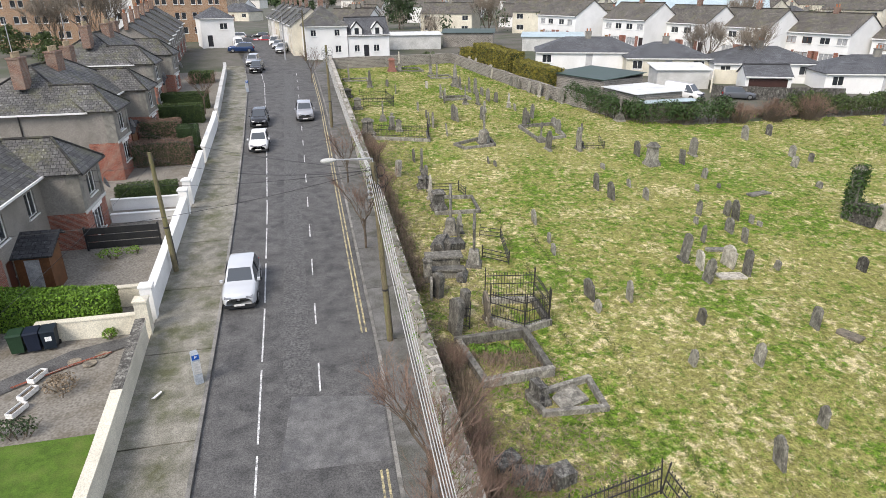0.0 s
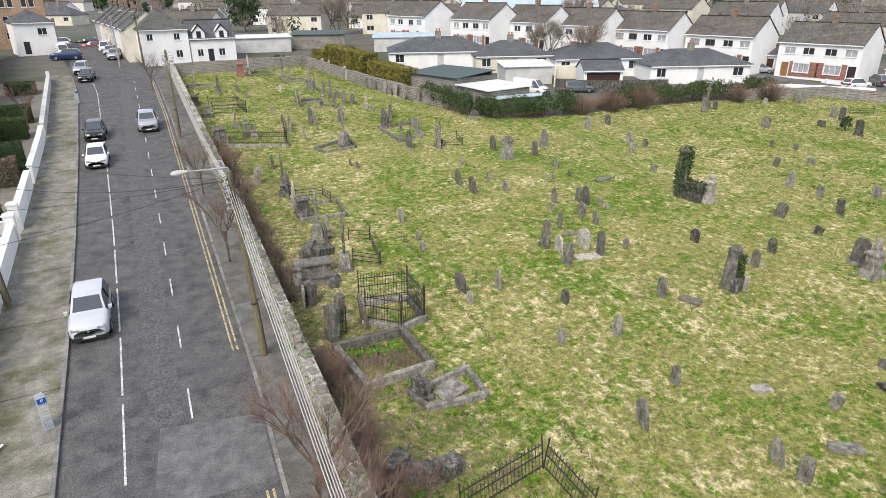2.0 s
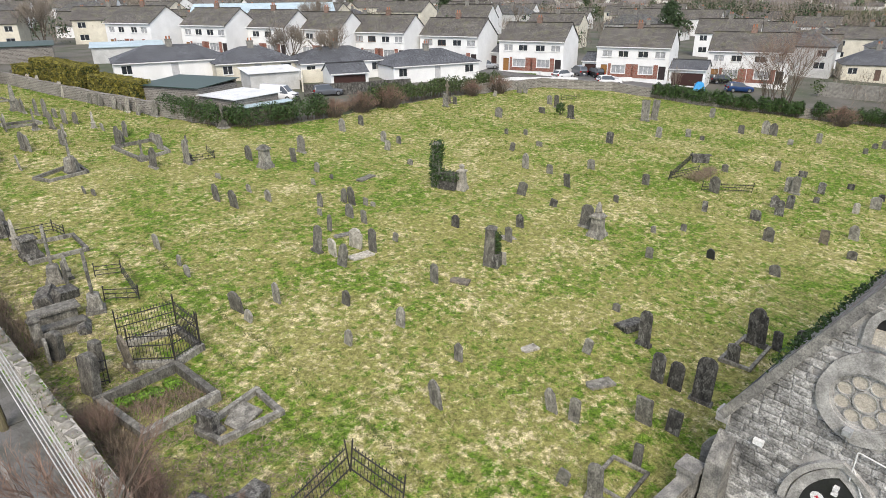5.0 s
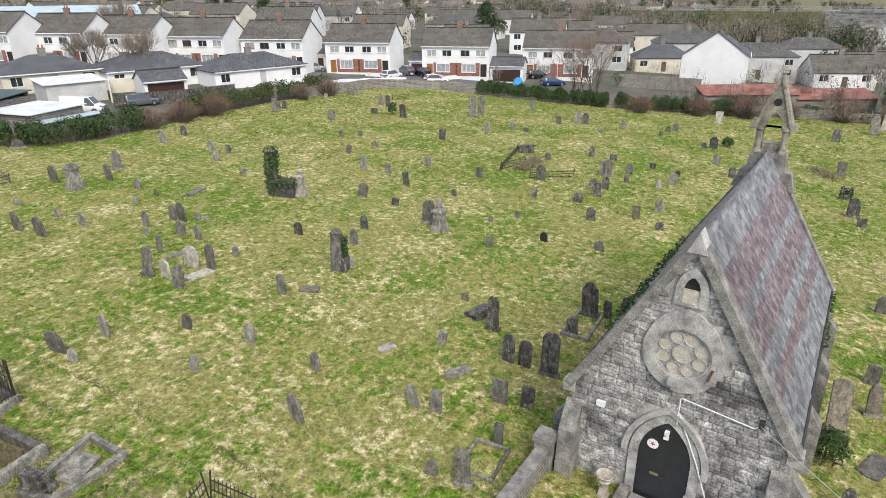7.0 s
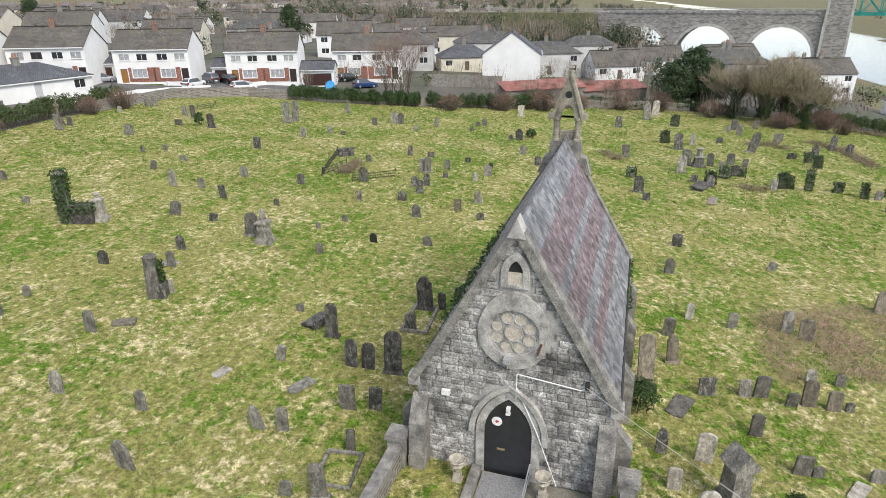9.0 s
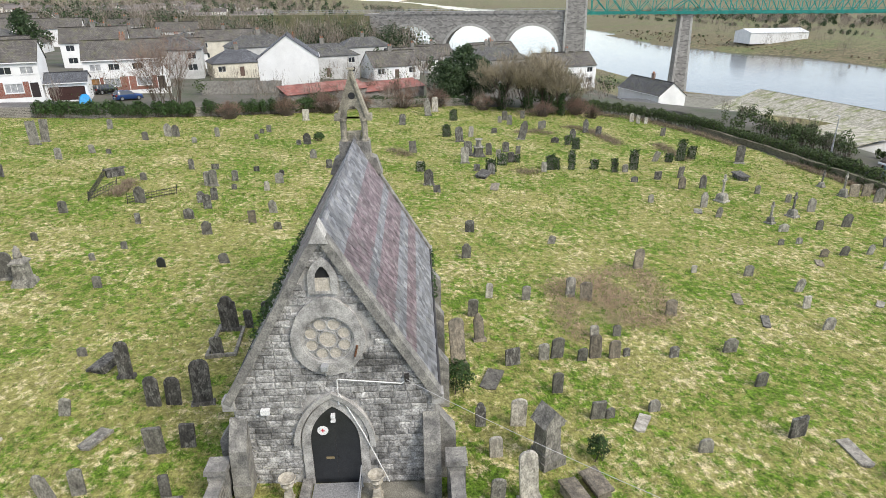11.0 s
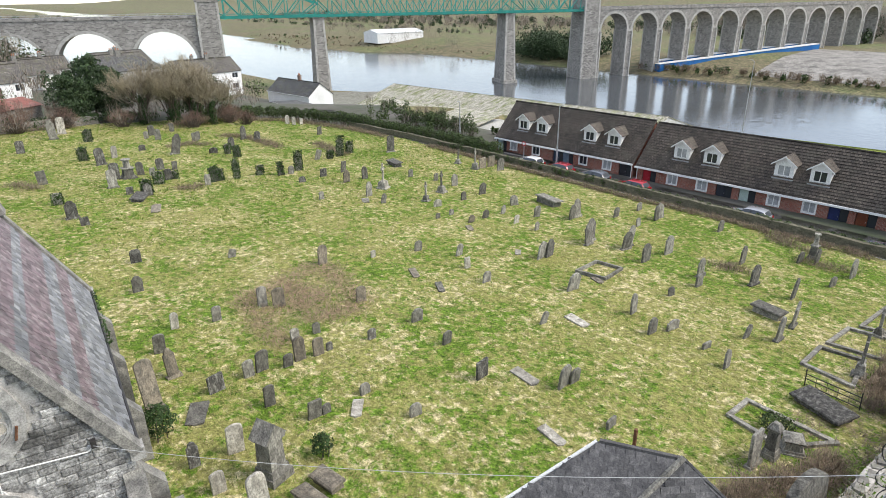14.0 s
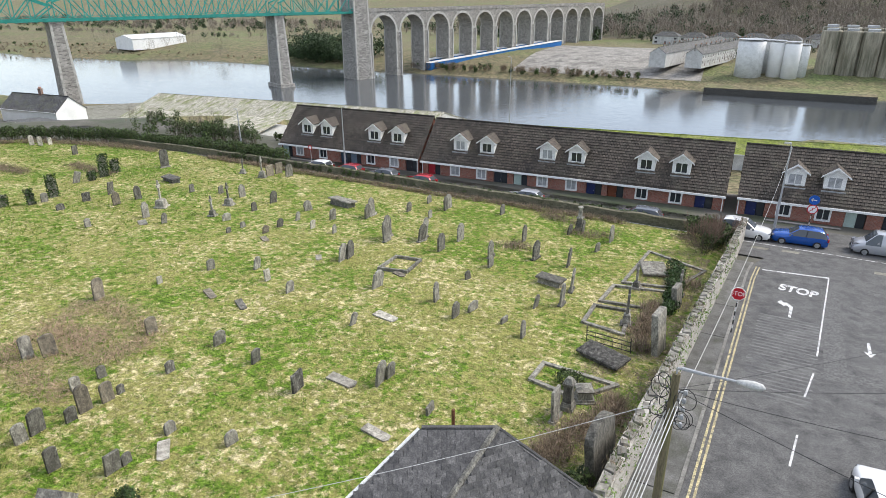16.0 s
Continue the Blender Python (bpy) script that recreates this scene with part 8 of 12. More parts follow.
def pedestal_monument(x, y, h, w, colour="grey", turn=0, cap="urn", label=None):
    m = thing("pedestal_monument", pose(x, y, lawn_z(x, y) - 0.05, 0, 0, -90 + turn), label or f"{STONE_WORD[colour]} stone pedestal monument", "monument", "pedestal monuments")
    mt = MAT[STONE_MAT[colour]]
    part("plinth", Geo().frustum(w * 1.5, w * 1.5, 0, w * 1.42, w * 1.42, h * 0.14).frustum(w * 1.25, w * 1.25, h * 0.14, w * 1.15, w * 1.15, h * 0.24), mt, m)
    part("die", Geo().frustum(w, w, h * 0.24, w * 0.9, w * 0.9, h * 0.7), mt, m)
    part("cornice", Geo().frustum(w * 1.15, w * 1.15, h * 0.7, w * 1.2, w * 1.2, h * 0.76), mt, m)
    if cap == "urn":
        part("cap", Geo().lathe([(w * 0.5, h * 0.76), (w * 0.25, h * 0.82), (w * 0.42, h * 0.93), (w * 0.2, h * 0.97), (0.03, h)], 10), mt, m)
    elif cap == "gable":
        part("cap", Geo().plate([(-w * 0.72, h * 0.76), (w * 0.72, h * 0.76), (0, h)], -w * 0.6, w * 0.6), mt, m)
    elif cap == "obelisk":
        part("cap", Geo().frustum(w * 0.7, w * 0.7, h * 0.76, w * 0.4, w * 0.4, h * 1.9).frustum(w * 0.4, w * 0.4, h * 1.9, 0.02, 0.02, h * 2.05), mt, m)
    elif cap == "column":
        part("cap", Geo().lathe([(w * 0.42, h * 0.76), (w * 0.36, h * 0.8), (w * 0.33, h * 1.25), (w * 0.5, h * 1.3), (w * 0.5, h * 1.36)], 12), mt, m)
    else:
        part("cap", Geo().frustum(w * 1.1, w * 1.1, h * 0.76, w * 0.5, w * 0.5, h * 0.88), mt, m)
    return m


pedestal_monument(28.7, 46.5, 2.3, 0.75, "grey", 10, "flat")
pedestal_monument(36.4, 18.6, 2.0, 0.75, "grey", 0, "flat")
pedestal_monument(8.8, 40.8, 1.6, 0.75, "dark", 0, "flat", "dark polished pedestal monument without its cross")
pedestal_monument(69.1, -16.1, 1.5, 0.95, "grey", 0, "column")
pedestal_monument(18.3, -7.1, 2.6, 0.75, "grey", 20, "gable", "tall stained gabled headstone monument")
pedestal_monument(14.9, -58.6 + 7.2, 1.6, 0.5, "grey", 0, "column")
pedestal_monument(6.7, -23.6, 2.0, 0.42, "grey", 0, "none", "square grey stone gate-pier monument")
pedestal_monument(6.3, -24.8, 0.9, 0.7, "grey", 30, "none", "squat grey stone block")
pedestal_monument(5.9, 30.4, 1.7, 0.42, "grey", 0, "flat", "square stone pier beside the wall")

MAT["headstone_red"] = mat("red_granite", (0.30, 0.14, 0.105), (0.20, 0.09, 0.07), 0.15, 0.6, vary=0.1, speck=0.35, speck_size=0.03)
STONE_MAT["red"], STONE_WORD["red"] = "headstone_red", "polished reddish granite"
pedestal_monument(9.0, 84.2, 1.1, 0.6, "grey", 0, "obelisk")
pedestal_monument(13.6, 95.3, 2.3, 0.85, "red", 0, "flat", "reddish granite pedestal monument")
pedestal_monument(14.9, 96.4, 1.4, 0.4, "pale", 0, "obelisk")
pedestal_monument(18.9, 92.3, 1.55, 0.42, "grey", 0, "obelisk")
pedestal_monument(20.3, 82.9, 1.45, 0.7, "grey", 0, "obelisk")
pedestal_monument(23.4, 69.3, 0.85, 0.36, "pale", 0, "obelisk")
pedestal_monument(6.2, 72.1, 1.5, 0.75, "grey", 0, "flat")
pedestal_monument(5.6, 79.0, 1.2, 0.9, "dark", 0, "flat")
pedestal_monument(8.7, 62.3, 1.8, 0.5, "grey", 0, "urn")
pedestal_monument(9.3, 61.7, 1.4, 0.5, "grey", 0, "flat")
pedestal_monument(6.1, 61.0, 1.9, 1.0, "grey", 0, "flat", "massive square stone tomb against the wall")
pedestal_monument(8.6, 45.2, 1.05, 0.75, "dark", 0, "flat")
pedestal_monument(8.6, 42.7, 0.95, 0.36, "pale", 0, "obelisk")
pedestal_monument(9.2, 36.2, 0.75, 0.36, "grey", 0, "obelisk")
cross_monument(8.3, 66.2, 2.1, "grey", False, 0, base=0.55)
cross_monument(18.9, 72.0, 2.2, "grey", False, 0, base=0.45)
stone(6.7, 89.8, 2.0, 0.9, "pointed", "grey", 4)
stone(19.2, 89.3, 1.9, 0.95, "shouldered", "grey", -3, 2)
stone(8.9, 45.8, 1.5, 0.6, "round", "grey", 5, 2)
kerb_plot([(6.0, 90.4), (6.1, 88.6), (9.3, 88.2), (9.2, 90.2)], 0.2)
kerb_plot([(18.2, 90.6), (18.3, 88.6), (21.2, 88.4), (21.1, 90.4)], 0.2)
kerb_plot([(17.0, 76.2), (17.1, 74.6), (20.2, 74.4), (20.1, 76.0)], 0.22)
kerb_plot([(14.4, 97.6), (14.6, 95.0), (18.2, 94.6), (18.0, 97.2)], 0.22)
iron_rail([((6.9, 72.8), (10.4, 72.3)), ((10.4, 72.3), (10.0, 76.2)), ((6.9, 76.4), (10.0, 76.2))], 1.15, 0.2, label="black spear-headed iron railing round a plot")


def statue(x, y, z, h):
    """A small broken garden-stone figure, kept as one plain upright shape."""
    g = Geo().lathe([(0.22, 0), (0.24, h * 0.25), (0.17, h * 0.5), (0.2, h * 0.7), (0.09, h * 0.82), (0.10, h * 0.92), (0.03, h)], 9)
    return solo("statue", g, MAT["headstone_pale"], pose(x, y, z), "broken pale stone figure on a pedestal", "statue", smooth=True)


statue(36.4, 18.6, lawn_z(36.4, 18.6) + 1.68, 0.75)


def ivy_monument(x, y, col_h, w, low_h, low_w, label, part_only=False):
    m = thing("ivy_monument", pose(x, y, lawn_z(x, y) - 0.05, 0, 0, -75), label, "monument", "ivy-grown monuments")
    part("column", Geo().frustum(0.8, 0.6, 0, 0.55, 0.45, col_h * 0.94).frustum(0.7, 0.6, col_h * 0.94, 0.3, 0.3, col_h), MAT["headstone"], m)
    part("base", Geo().box(0.2, low_w, -0.35, 0.35, 0, low_h), MAT["headstone_dark"], m)
    rnd = random.Random(int(x * 10))
    g = Geo()
    for k in range(0 if part_only else 9):
        zz = 0.4 + (col_h - 0.6) * k / 8
        leaf_cloud(g, 260, (rnd.uniform(-0.08, 0.08), rnd.uniform(-0.08, 0.08), zz), (0.72, 0.62, 0.45), 0.085, rnd)
    for k in range(6):
        leaf_cloud(g, 170, (0.3 + low_w * k / 7, 0, low_h * 0.72), (0.5, 0.65, 0.6), 0.085, rnd)
    if part_only:
        g = Geo()
        for k in range(8):
            leaf_cloud(g, 110, (0.36, 0.1, 0.2 + 0.26 * k), (0.28, 0.4, 0.3), 0.07, rnd)
    tagged(part("ivy", g, MAT["ivy"], m, "thick dark green ivy"), kind="stuff")
    return m


for k in range(13):
    yk = 100.5 - 2.35 * k + stone_rnd.uniform(-0.5, 0.5)
    stone(24.9 + (100.5 - yk) * 0.155, yk, stone_rnd.uniform(1.0, 2.0), stone_rnd.uniform(0.6, 0.95), stone_rnd.choice(("round", "square", "shouldered")), stone_rnd.choice(("grey", "dark", "pale")), turn=8, pitch=-7)

ivy_monument(36.0, 33.0, 3.8, 0.8, 1.4, 1.7, "tall stone monument smothered in dark ivy")
pedestal_monument(37.0, 31.2, 2.2, 0.6, "pale", 15, "urn", "pale broken urn monument beside an ivy-grown tomb")
ivy_monument(27.5, 20.9, 2.6, 0.8, 0.9, 0.6, "worn stone monument with ivy up one side", True)


def wall_memorial(x, y, h, w, rz, top="round"):
    g = Geo().plate(headstone_outline(top, w, h), -0.18, 0.18, bevel=0.04)
    solo("wall_memorial", g, MAT["headstone"], pose(x, y, lawn_z(x, y) - 0.1, -6, 0, rz), "massive rounded grey memorial slab against the wall", "memorial", "memorials along the road wall")


wall_memorial(4.1, -20.0, 2.6, 2.2, -97)
wall_memorial(4.1, -31.5, 2.6, 1.4, -97, "square")
wall_memorial(4.3, -38.3, 1.6, 1.1, -97, "square")
wall_memorial(6.0, 28.6, 1.4, 0.7, -60)
wall_memorial(6.1, 25.0, 1.9, 0.8, -75)
wall_memorial(6.9, 26.5, 1.5, 0.5, -80, "square")
wall_memorial(7.0, 48.0, 1.4, 0.6, -80)


def fallen_block(x, y, l, w, h, rz, tilt):
    solo("fallen_stone", Geo().frustum(l, w, 0, l * 0.85, w * 0.8, h), MAT["headstone_dark"], pose(x, y, lawn_z(x, y) - 0.05, tilt, tilt * 0.5, rz), "dark fallen stone block in the weeds", "stone", "fallen stones by the wall")


fallen_block(5.7, 16.3, 1.3, 0.7, 0.6, 30, 14)
fallen_block(6.5, 15.5, 1.4, 0.9, 0.5, -20, -10)
fallen_block(7.5, 15.4, 0.9, 0.8, 0.6, 15, 8)
fallen_block(7.6, 34.4, 1.6, 0.9, 0.6, 60, -16)
fallen_block(8.2, 34.0, 1.2, 0.8, 0.7, 20, 18)
fallen_block(7.9, 30.3, 1.2, 0.5, 0.5, 70, -20)
fallen_block(8.3, 10.4, 1.2, 0.5, 0.8, 50, 0)


# ---------------------------------------------------------------- road markings and patches
def road_z(y):
    return SLOPE * max(y, -62)


def paint(name, pts, material, dz, label, category="road marking", group=""):
    """A thin sheet on the road through plan points, split along y so that it follows the slope."""
    g = Geo()
    g.add([(x, y, road_z(y) + dz) for x, y in pts], [tuple(range(len(pts)))])
    return solo(name, g, MAT[material], Matrix.Identity(4), label, category, group)


def line_along(name, fn, y0, y1, w, material, dz, label, group=""):
    return solo(name, strip(lambda y: fn(y) - w / 2, lambda y: fn(y) + w / 2, y0, y1, dz, 3.0), MAT[material], Matrix.Identity(4), label, "road marking", group)


paint("road_patch", [(-1.95, 17.8), (2.0, 17.6), (2.1, 21.2), (-1.5, 21.9)], "asphalt_new", 0.006, "smooth lighter asphalt repair patch", "road patch")
paint("road_patch", [(-4.75, 8.0), (2.0, 8.0), (2.05, 17.3), (-1.9, 17.6), (-4.7, 16.6)], "asphalt", 0.005, "older asphalt resurfacing with a cracked edge", "road patch")
solo("road_patch", strip(lambda y: -1.75 - 0.004 * y, lambda y: -0.55 - 0.004 * y, 22, 96, 0.006), MAT["asphalt_dark"], Matrix.Identity(4), "long dark trench repair strip in the road", "road patch")
solo("road_patch", strip(lambda y: -5.0, lambda y: -3.9, -47, -34, 0.006), MAT["asphalt_dark"], Matrix.Identity(4), "dark patched strip in the road", "road patch")
paint("road_patch", [(-9.0, -35.5), (-3.4, -33.8), (-3.4, -32.8), (-9.0, -34.2)], "asphalt_dark", 0.0055, "dark trench repair across the road", "road patch")
for k, (x, y) in enumerate(((2.6, -54.2), (0.4, -54.6), (-1.9, -54.9), (-8.2, -53.0))):
    paint("road_patch", [(x - 0.7, y - 0.3), (x + 0.6, y - 0.3), (x + 0.7, y + 0.35), (x - 0.6, y + 0.3)], "pavement", 0.006, "pale worn concrete patch in the street", "road patch", "pale street patches")
for i in range(26):
    y = -29.8 - i * 0.42
    paint("road_bar", [(-3.3 - 0.02 * i + 0.1 * math.sin(i * 2.3), y), (0.0 - 0.01 * i - 0.25 * abs(math.sin(i * 1.7)), y + 0.06), (0.0 - 0.02 * i, y + 0.2), (-3.3 - 0.02 * i, y + 0.16)], "asphalt_new", 0.005, "worn pale anti-skid bar across the lane", "road marking", "worn anti-skid bars")
for off in (0.0, 0.21):
    line_along("yellow_line", lambda y: east_kerb(y) - 0.30 - off, 26.0, 96, 0.085, "yellow", 0.006, "worn double yellow no-parking line", "double yellow lines")
    line_along("yellow_line", lambda y: east_kerb(y) - 0.30 - off, -49.5, -11, 0.10, "yellow", 0.006, "fresh double yellow no-parking line", "double yellow lines")
    line_along("yellow_line", lambda y: east_kerb(y) - 0.30 - off, 8, 17.2, 0.085, "yellow", 0.0065, "worn double yellow no-parking line", "double yellow lines")
y = 9.0
while y < 96:
    line_along("bay_line", lambda v: west_kerb(v) + 2.08, y, y + 4.6, 0.075, "white_line", 0.0075, "white line along the parking bays", "parking bay lines")
    y += 5.2
y = 22.0
while y < 100:
    line_along("centre_dash", lambda v: -0.33 + 0.006 * (v - 24) - 0.0001 * (v - 24) ** 2, y, y + 2.0, 0.07, "white_line", 0.0085, "worn white centre-line dash on asphalt", "centre line dashes")
    y += 5.2
for y0, y1, x0, x1 in ((-26.9, -24.3, -2.75, -2.5), (-33.4, -30.6, -3.42, -3.02), (-49.6, -35.6, -4.5, -3.6)):
    g = Geo()
    g.add([(x0 - 0.04, y0, road_z(y0) + 0.007), (x0 + 0.05, y0, road_z(y0) + 0.007), (x1 + 0.05, y1, road_z(y1) + 0.007), (x1 - 0.04, y1, road_z(y1) + 0.007)], [(0, 1, 2, 3)])
    solo("centre_dash", g, MAT["white_line"], Matrix.Identity(4), "worn white centre-line marking on asphalt", "road marking", "centre line dashes")
paint("stop_line", [(-4.5, -49.85), (-0.1, -49.1), (-0.1, -48.9), (-4.5, -49.6)], "white_line", 0.007, "white stop line across the lane")
g = Geo()
for i in range(24):
    x = -20 + i * 3
    g.add([(x, -56.0 + 0.0, road_z(-56.0) + 0.007), (x + 2.8, -56.0, road_z(-56.0) + 0.007), (x + 2.8, -55.88, road_z(-55.88) + 0.007), (x, -55.88, road_z(-55.88) + 0.007)], [(0, 1, 2, 3)])
solo("edge_line", g, MAT["white_line"], Matrix.Identity(4), "white edge line along the parked cars", "road marking")


def lettering(text, size, m, material, label, category, stretch=1.0, name="lettering", parent=None, depth=0.002, bold=0.0):
    cu = bpy.data.curves.new("lettering", "FONT")
    cu.body, cu.size, cu.align_x, cu.align_y, cu.extrude = text, size, "CENTER", "CENTER", depth
    cu.offset = bold
    tmp = bpy.data.objects.new("lettering", cu)
    scene.collection.objects.link(tmp)
    me = bpy.data.meshes.new_from_object(tmp.evaluated_get(bpy.context.evaluated_depsgraph_get()))
    bpy.data.objects.remove(tmp)
    me.materials.clear()
    me.materials.append(MAT[material])
    me.transform(Matrix.Diagonal((1, stretch, 1, 1)))
    ob = new(name, me)
    if parent is not None:
        ob.parent = parent
    ob.matrix_basis = m
    return tagged(ob, label, category)


tilt = math.degrees(math.atan(SLOPE))
lettering("STOP", 1.0, pose(-2.55, -45.7, road_z(-45.7) + 0.012, -tilt, 0, 180 - 7), "white_line", "white STOP lettering painted on the road", "road marking", 1.75, bold=0.035)
paint("road_arrow", [(-2.05, -40.5), (-2.2, -40.5), (-2.3, -42.4), (-1.95, -43.0), (-1.7, -42.9), (-1.6, -43.3), (-1.35, -42.8), (-1.75, -42.3), (-1.9, -42.5), (-2.1, -42.2)], "white_line", 0.007, "worn white turning arrow on the road")
paint("road_arrow", [(-6.3, -39.0), (-6.15, -39.0), (-6.1, -37.6), (-5.9, -37.7), (-6.2, -37.0), (-6.5, -37.7), (-6.3, -37.6)], "white_line", 0.007, "worn white arrow on the road")


# ---------------------------------------------------------------- cars
def car_paint(name, c, metal=0.3):
    m = mat(name, c, tuple(v * 0.93 for v in c), 1.5, 0.25, metal=metal, spec=0.5, speck=0)
    m.node_tree.nodes["Principled BSDF"].inputs["Coat Weight"].default_value = 0.6
    return m


MAT["tyre"] = mat("tyre_rubber", (0.02, 0.02, 0.02), (0.03, 0.03, 0.03), 0.2, 0.85, speck=0)
MAT["rim"] = mat("alloy", (0.45, 0.46, 0.47), (0.35, 0.36, 0.37), 0.1, 0.35, metal=0.8)
MAT["car_glass"] = glass_mat("car_glass", (0.07, 0.08, 0.09))
MAT["lamp_clear"] = mat("headlamp", (0.28, 0.29, 0.31), (0.12, 0.12, 0.13), 0.1, 0.1, spec=0.6, speck=0)
MAT["lamp_red"] = mat("tail_lamp", (0.35, 0.02, 0.02), (0.25, 0.02, 0.02), 0.1, 0.2)
MAT["plate_white"] = mat("plate", (0.75, 0.75, 0.72), (0.65, 0.65, 0.62), 0.1, 0.5)
CAR_SHAPE = {
    "hatch": [(0, .55, .56, .84), (.03, .60, .66, .95), (.10, .62, .93, 1), (.22, .61, 1.0, 1), (.38, .60, 1.0, 1), (.54, .60, .97, 1), (.70, .62, .66, 1), (.82, .60, .63, .99), (.93, .56, .58, .96), (.98, .50, .52, .92), (1.0, .38, .40, .86)],
    "suv": [(0, .56, .57, .86), (.03, .60, .70, .96), (.09, .61, .94, 1), (.22, .60, 1.0, 1), (.40, .60, 1.0, 1), (.55, .60, .97, 1), (.69, .63, .67, 1), (.83, .62, .655, .99), (.93, .59, .615, .97), (.98, .53, .55, .93), (1.0, .40, .42, .87)],
    "van": [(0, .50, .96, .95), (.02, .50, 1.0, .98), (.2, .50, 1.0, 1), (.4, .50, 1.0, 1), (.6, .50, 1.0, 1), (.68, .50, .98, 1), (.82, .53, .60, .99), (.9, .50, .54, .96), (.97, .42, .44, .9), (1.0, .30, .32, .8)],
    "estate": [(0, .56, .60, .86), (.02, .58, .80, .95), (.06, .60, .96, 1), (.2, .60, 1.0, 1), (.4, .59, 1.0, 1), (.55, .59, .97, 1), (.69, .61, .65, 1), (.82, .59, .61, .98), (.95, .50, .52, .92), (1.0, .36, .38, .76)],
}


def car(x, y, rz, colour, label, kind="hatch", L=4.1, W=1.76, Hh=1.5, z=None, metal=0.3, roof=None):
    """A parked car: nose along local +x."""
    key = "paint_%03d_%03d_%03d" % tuple(int(c * 255) for c in colour)
    if key not in MAT:
        MAT[key] = car_paint("car_paint", colour, metal)
    zz = land(x, y) if z is None else z
    slope_pitch = math.degrees(math.atan(SLOPE * math.sin(radians(rz)))) if y > -52 else 0.0
    c = thing("car", pose(x, y, zz + 0.01, 0, 0, rz) @ pose(0, 0, 0, 0, -slope_pitch, 0), label, "car", "parked cars")
    st = CAR_SHAPE[kind]
    secs = []
    for f, b, t, ws in st:
        hw = W / 2 * ws * (1 - 0.16 * max(0.0, (abs(2 * f - 1) - 0.8) / 0.2) ** 2)
        X = (f - 0.5) * L
        tz, bz = t * Hh, b * Hh
        inset = 0.74 if t - b > 0.1 else 0.86
        if t - b <= 0.1:
            bz -= 0.09
        secs.append([(X, -hw * 0.9, 0.2), (X, -hw, 0.38), (X, -hw, bz * 0.8), (X, -hw * 0.97, bz), (X, -hw * inset, tz - 0.04), (X, -hw * inset * 0.86, tz), (X, hw * inset * 0.86, tz), (X, hw * inset, tz - 0.04), (X, hw * 0.97, bz), (X, hw, bz * 0.8), (X, hw, 0.38), (X, hw * 0.9, 0.2)])
    fine, seg = [], []
    for i in range(len(secs) - 1):
        p0, p1, p2, p3 = secs[max(0, i - 1)], secs[i], secs[i + 1], secs[min(len(secs) - 1, i + 2)]
        for s in range(3):
            u = s / 3
            fine.append([tuple(b + 0.5 * u * ((c - a) + u * (2 * a - 5 * b + 4 * c - d + u * (3 * (b - c) + d - a))) * 0.6 + 0.4 * u * (c - b) for a, b, c, d in zip(*q)) for q in zip(p0, p1, p2, p3)])
            seg.append(i)
    fine.append(secs[-1])
    secs = fine
    body, glass = Geo(), Geo()
    n = 12
    for s in secs:
        body.v += s
    glass.v += [v for s in secs for v in s]
    kinds = []
    for j in range(len(secs) - 1):
        i = seg[j]
        f0, f1 = st[i][0], st[i + 1][0]
        cab = st[i][2] - st[i][1] > 0.15 or st[i + 1][2] - st[i + 1][1] > 0.15
        for k in range(n - 1):
            q = (j * n + k, j * n + k + 1, (j + 1) * n + k + 1, (j + 1) * n + k)
            side = k in (3, 7)
            top = k in (4, 5, 6)
            rising = st[i + 1][2] - st[i][2] > 0.15
            falling = st[i][2] - st[i + 1][2] > 0.2
            is_glass = (side and cab and (kind != "van" or f0 >= 0.6)) or (k == 5 and (falling or (rising and kind != "van")))
            (glass if is_glass else body).f.append(q)
            if is_glass:
                kinds.append(("side_window", k) if side else ("windscreen", 0) if falling else ("rear_window", 0))
    m = len(secs) * n
    body.f += [tuple(range(n)), tuple(range(m - 1, m - n - 1, -1))]
    part("body", body, MAT[key], c, smooth=True)
    for kd in sorted(set(kinds)):
        gv = Geo()
        fs = [f for f, q in zip(glass.f, kinds) if q == kd]
        used = sorted({i for f in fs for i in f})
        idx = {o: k for k, o in enumerate(used)}
        gv.v = [glass.v[i] for i in used]
        gv.f = [tuple(idx[i] for i in f) for f in fs]
        part(kd[0], gv, MAT["car_glass"], c, smooth=True)
    part("bumper", Geo().box(L / 2 - 0.12, L / 2 + 0.03, -W * 0.44, W * 0.44, 0.19, 0.36), MAT["black"], c)
    if kind != "van" and math.hypot(x, y) < 75:
        for s in (-1, 1):
            X = -0.1 * L
            part("pillar", Geo().tube((X, s * W / 2 * 0.98, st[3][1] * Hh), (X - 0.05, s * W / 2 * 0.785, Hh - 0.05), 0.04, n=4), MAT["black"], c)
    r = 0.31
    for fx in (0.19, 0.81):
        for s in (-1, 1):
            w = part("wheel", Geo().tube((0, s * 0.02, 0), (0, -s * 0.2, 0), r, n=16), MAT["tyre"], c, m=pose((fx - 0.5) * L, s * (W / 2), r))
            part("rim", Geo().tube((0, s * 0.03, 0), (0, -s * 0.01, 0), r * 0.66, n=12), MAT["rim"], w)
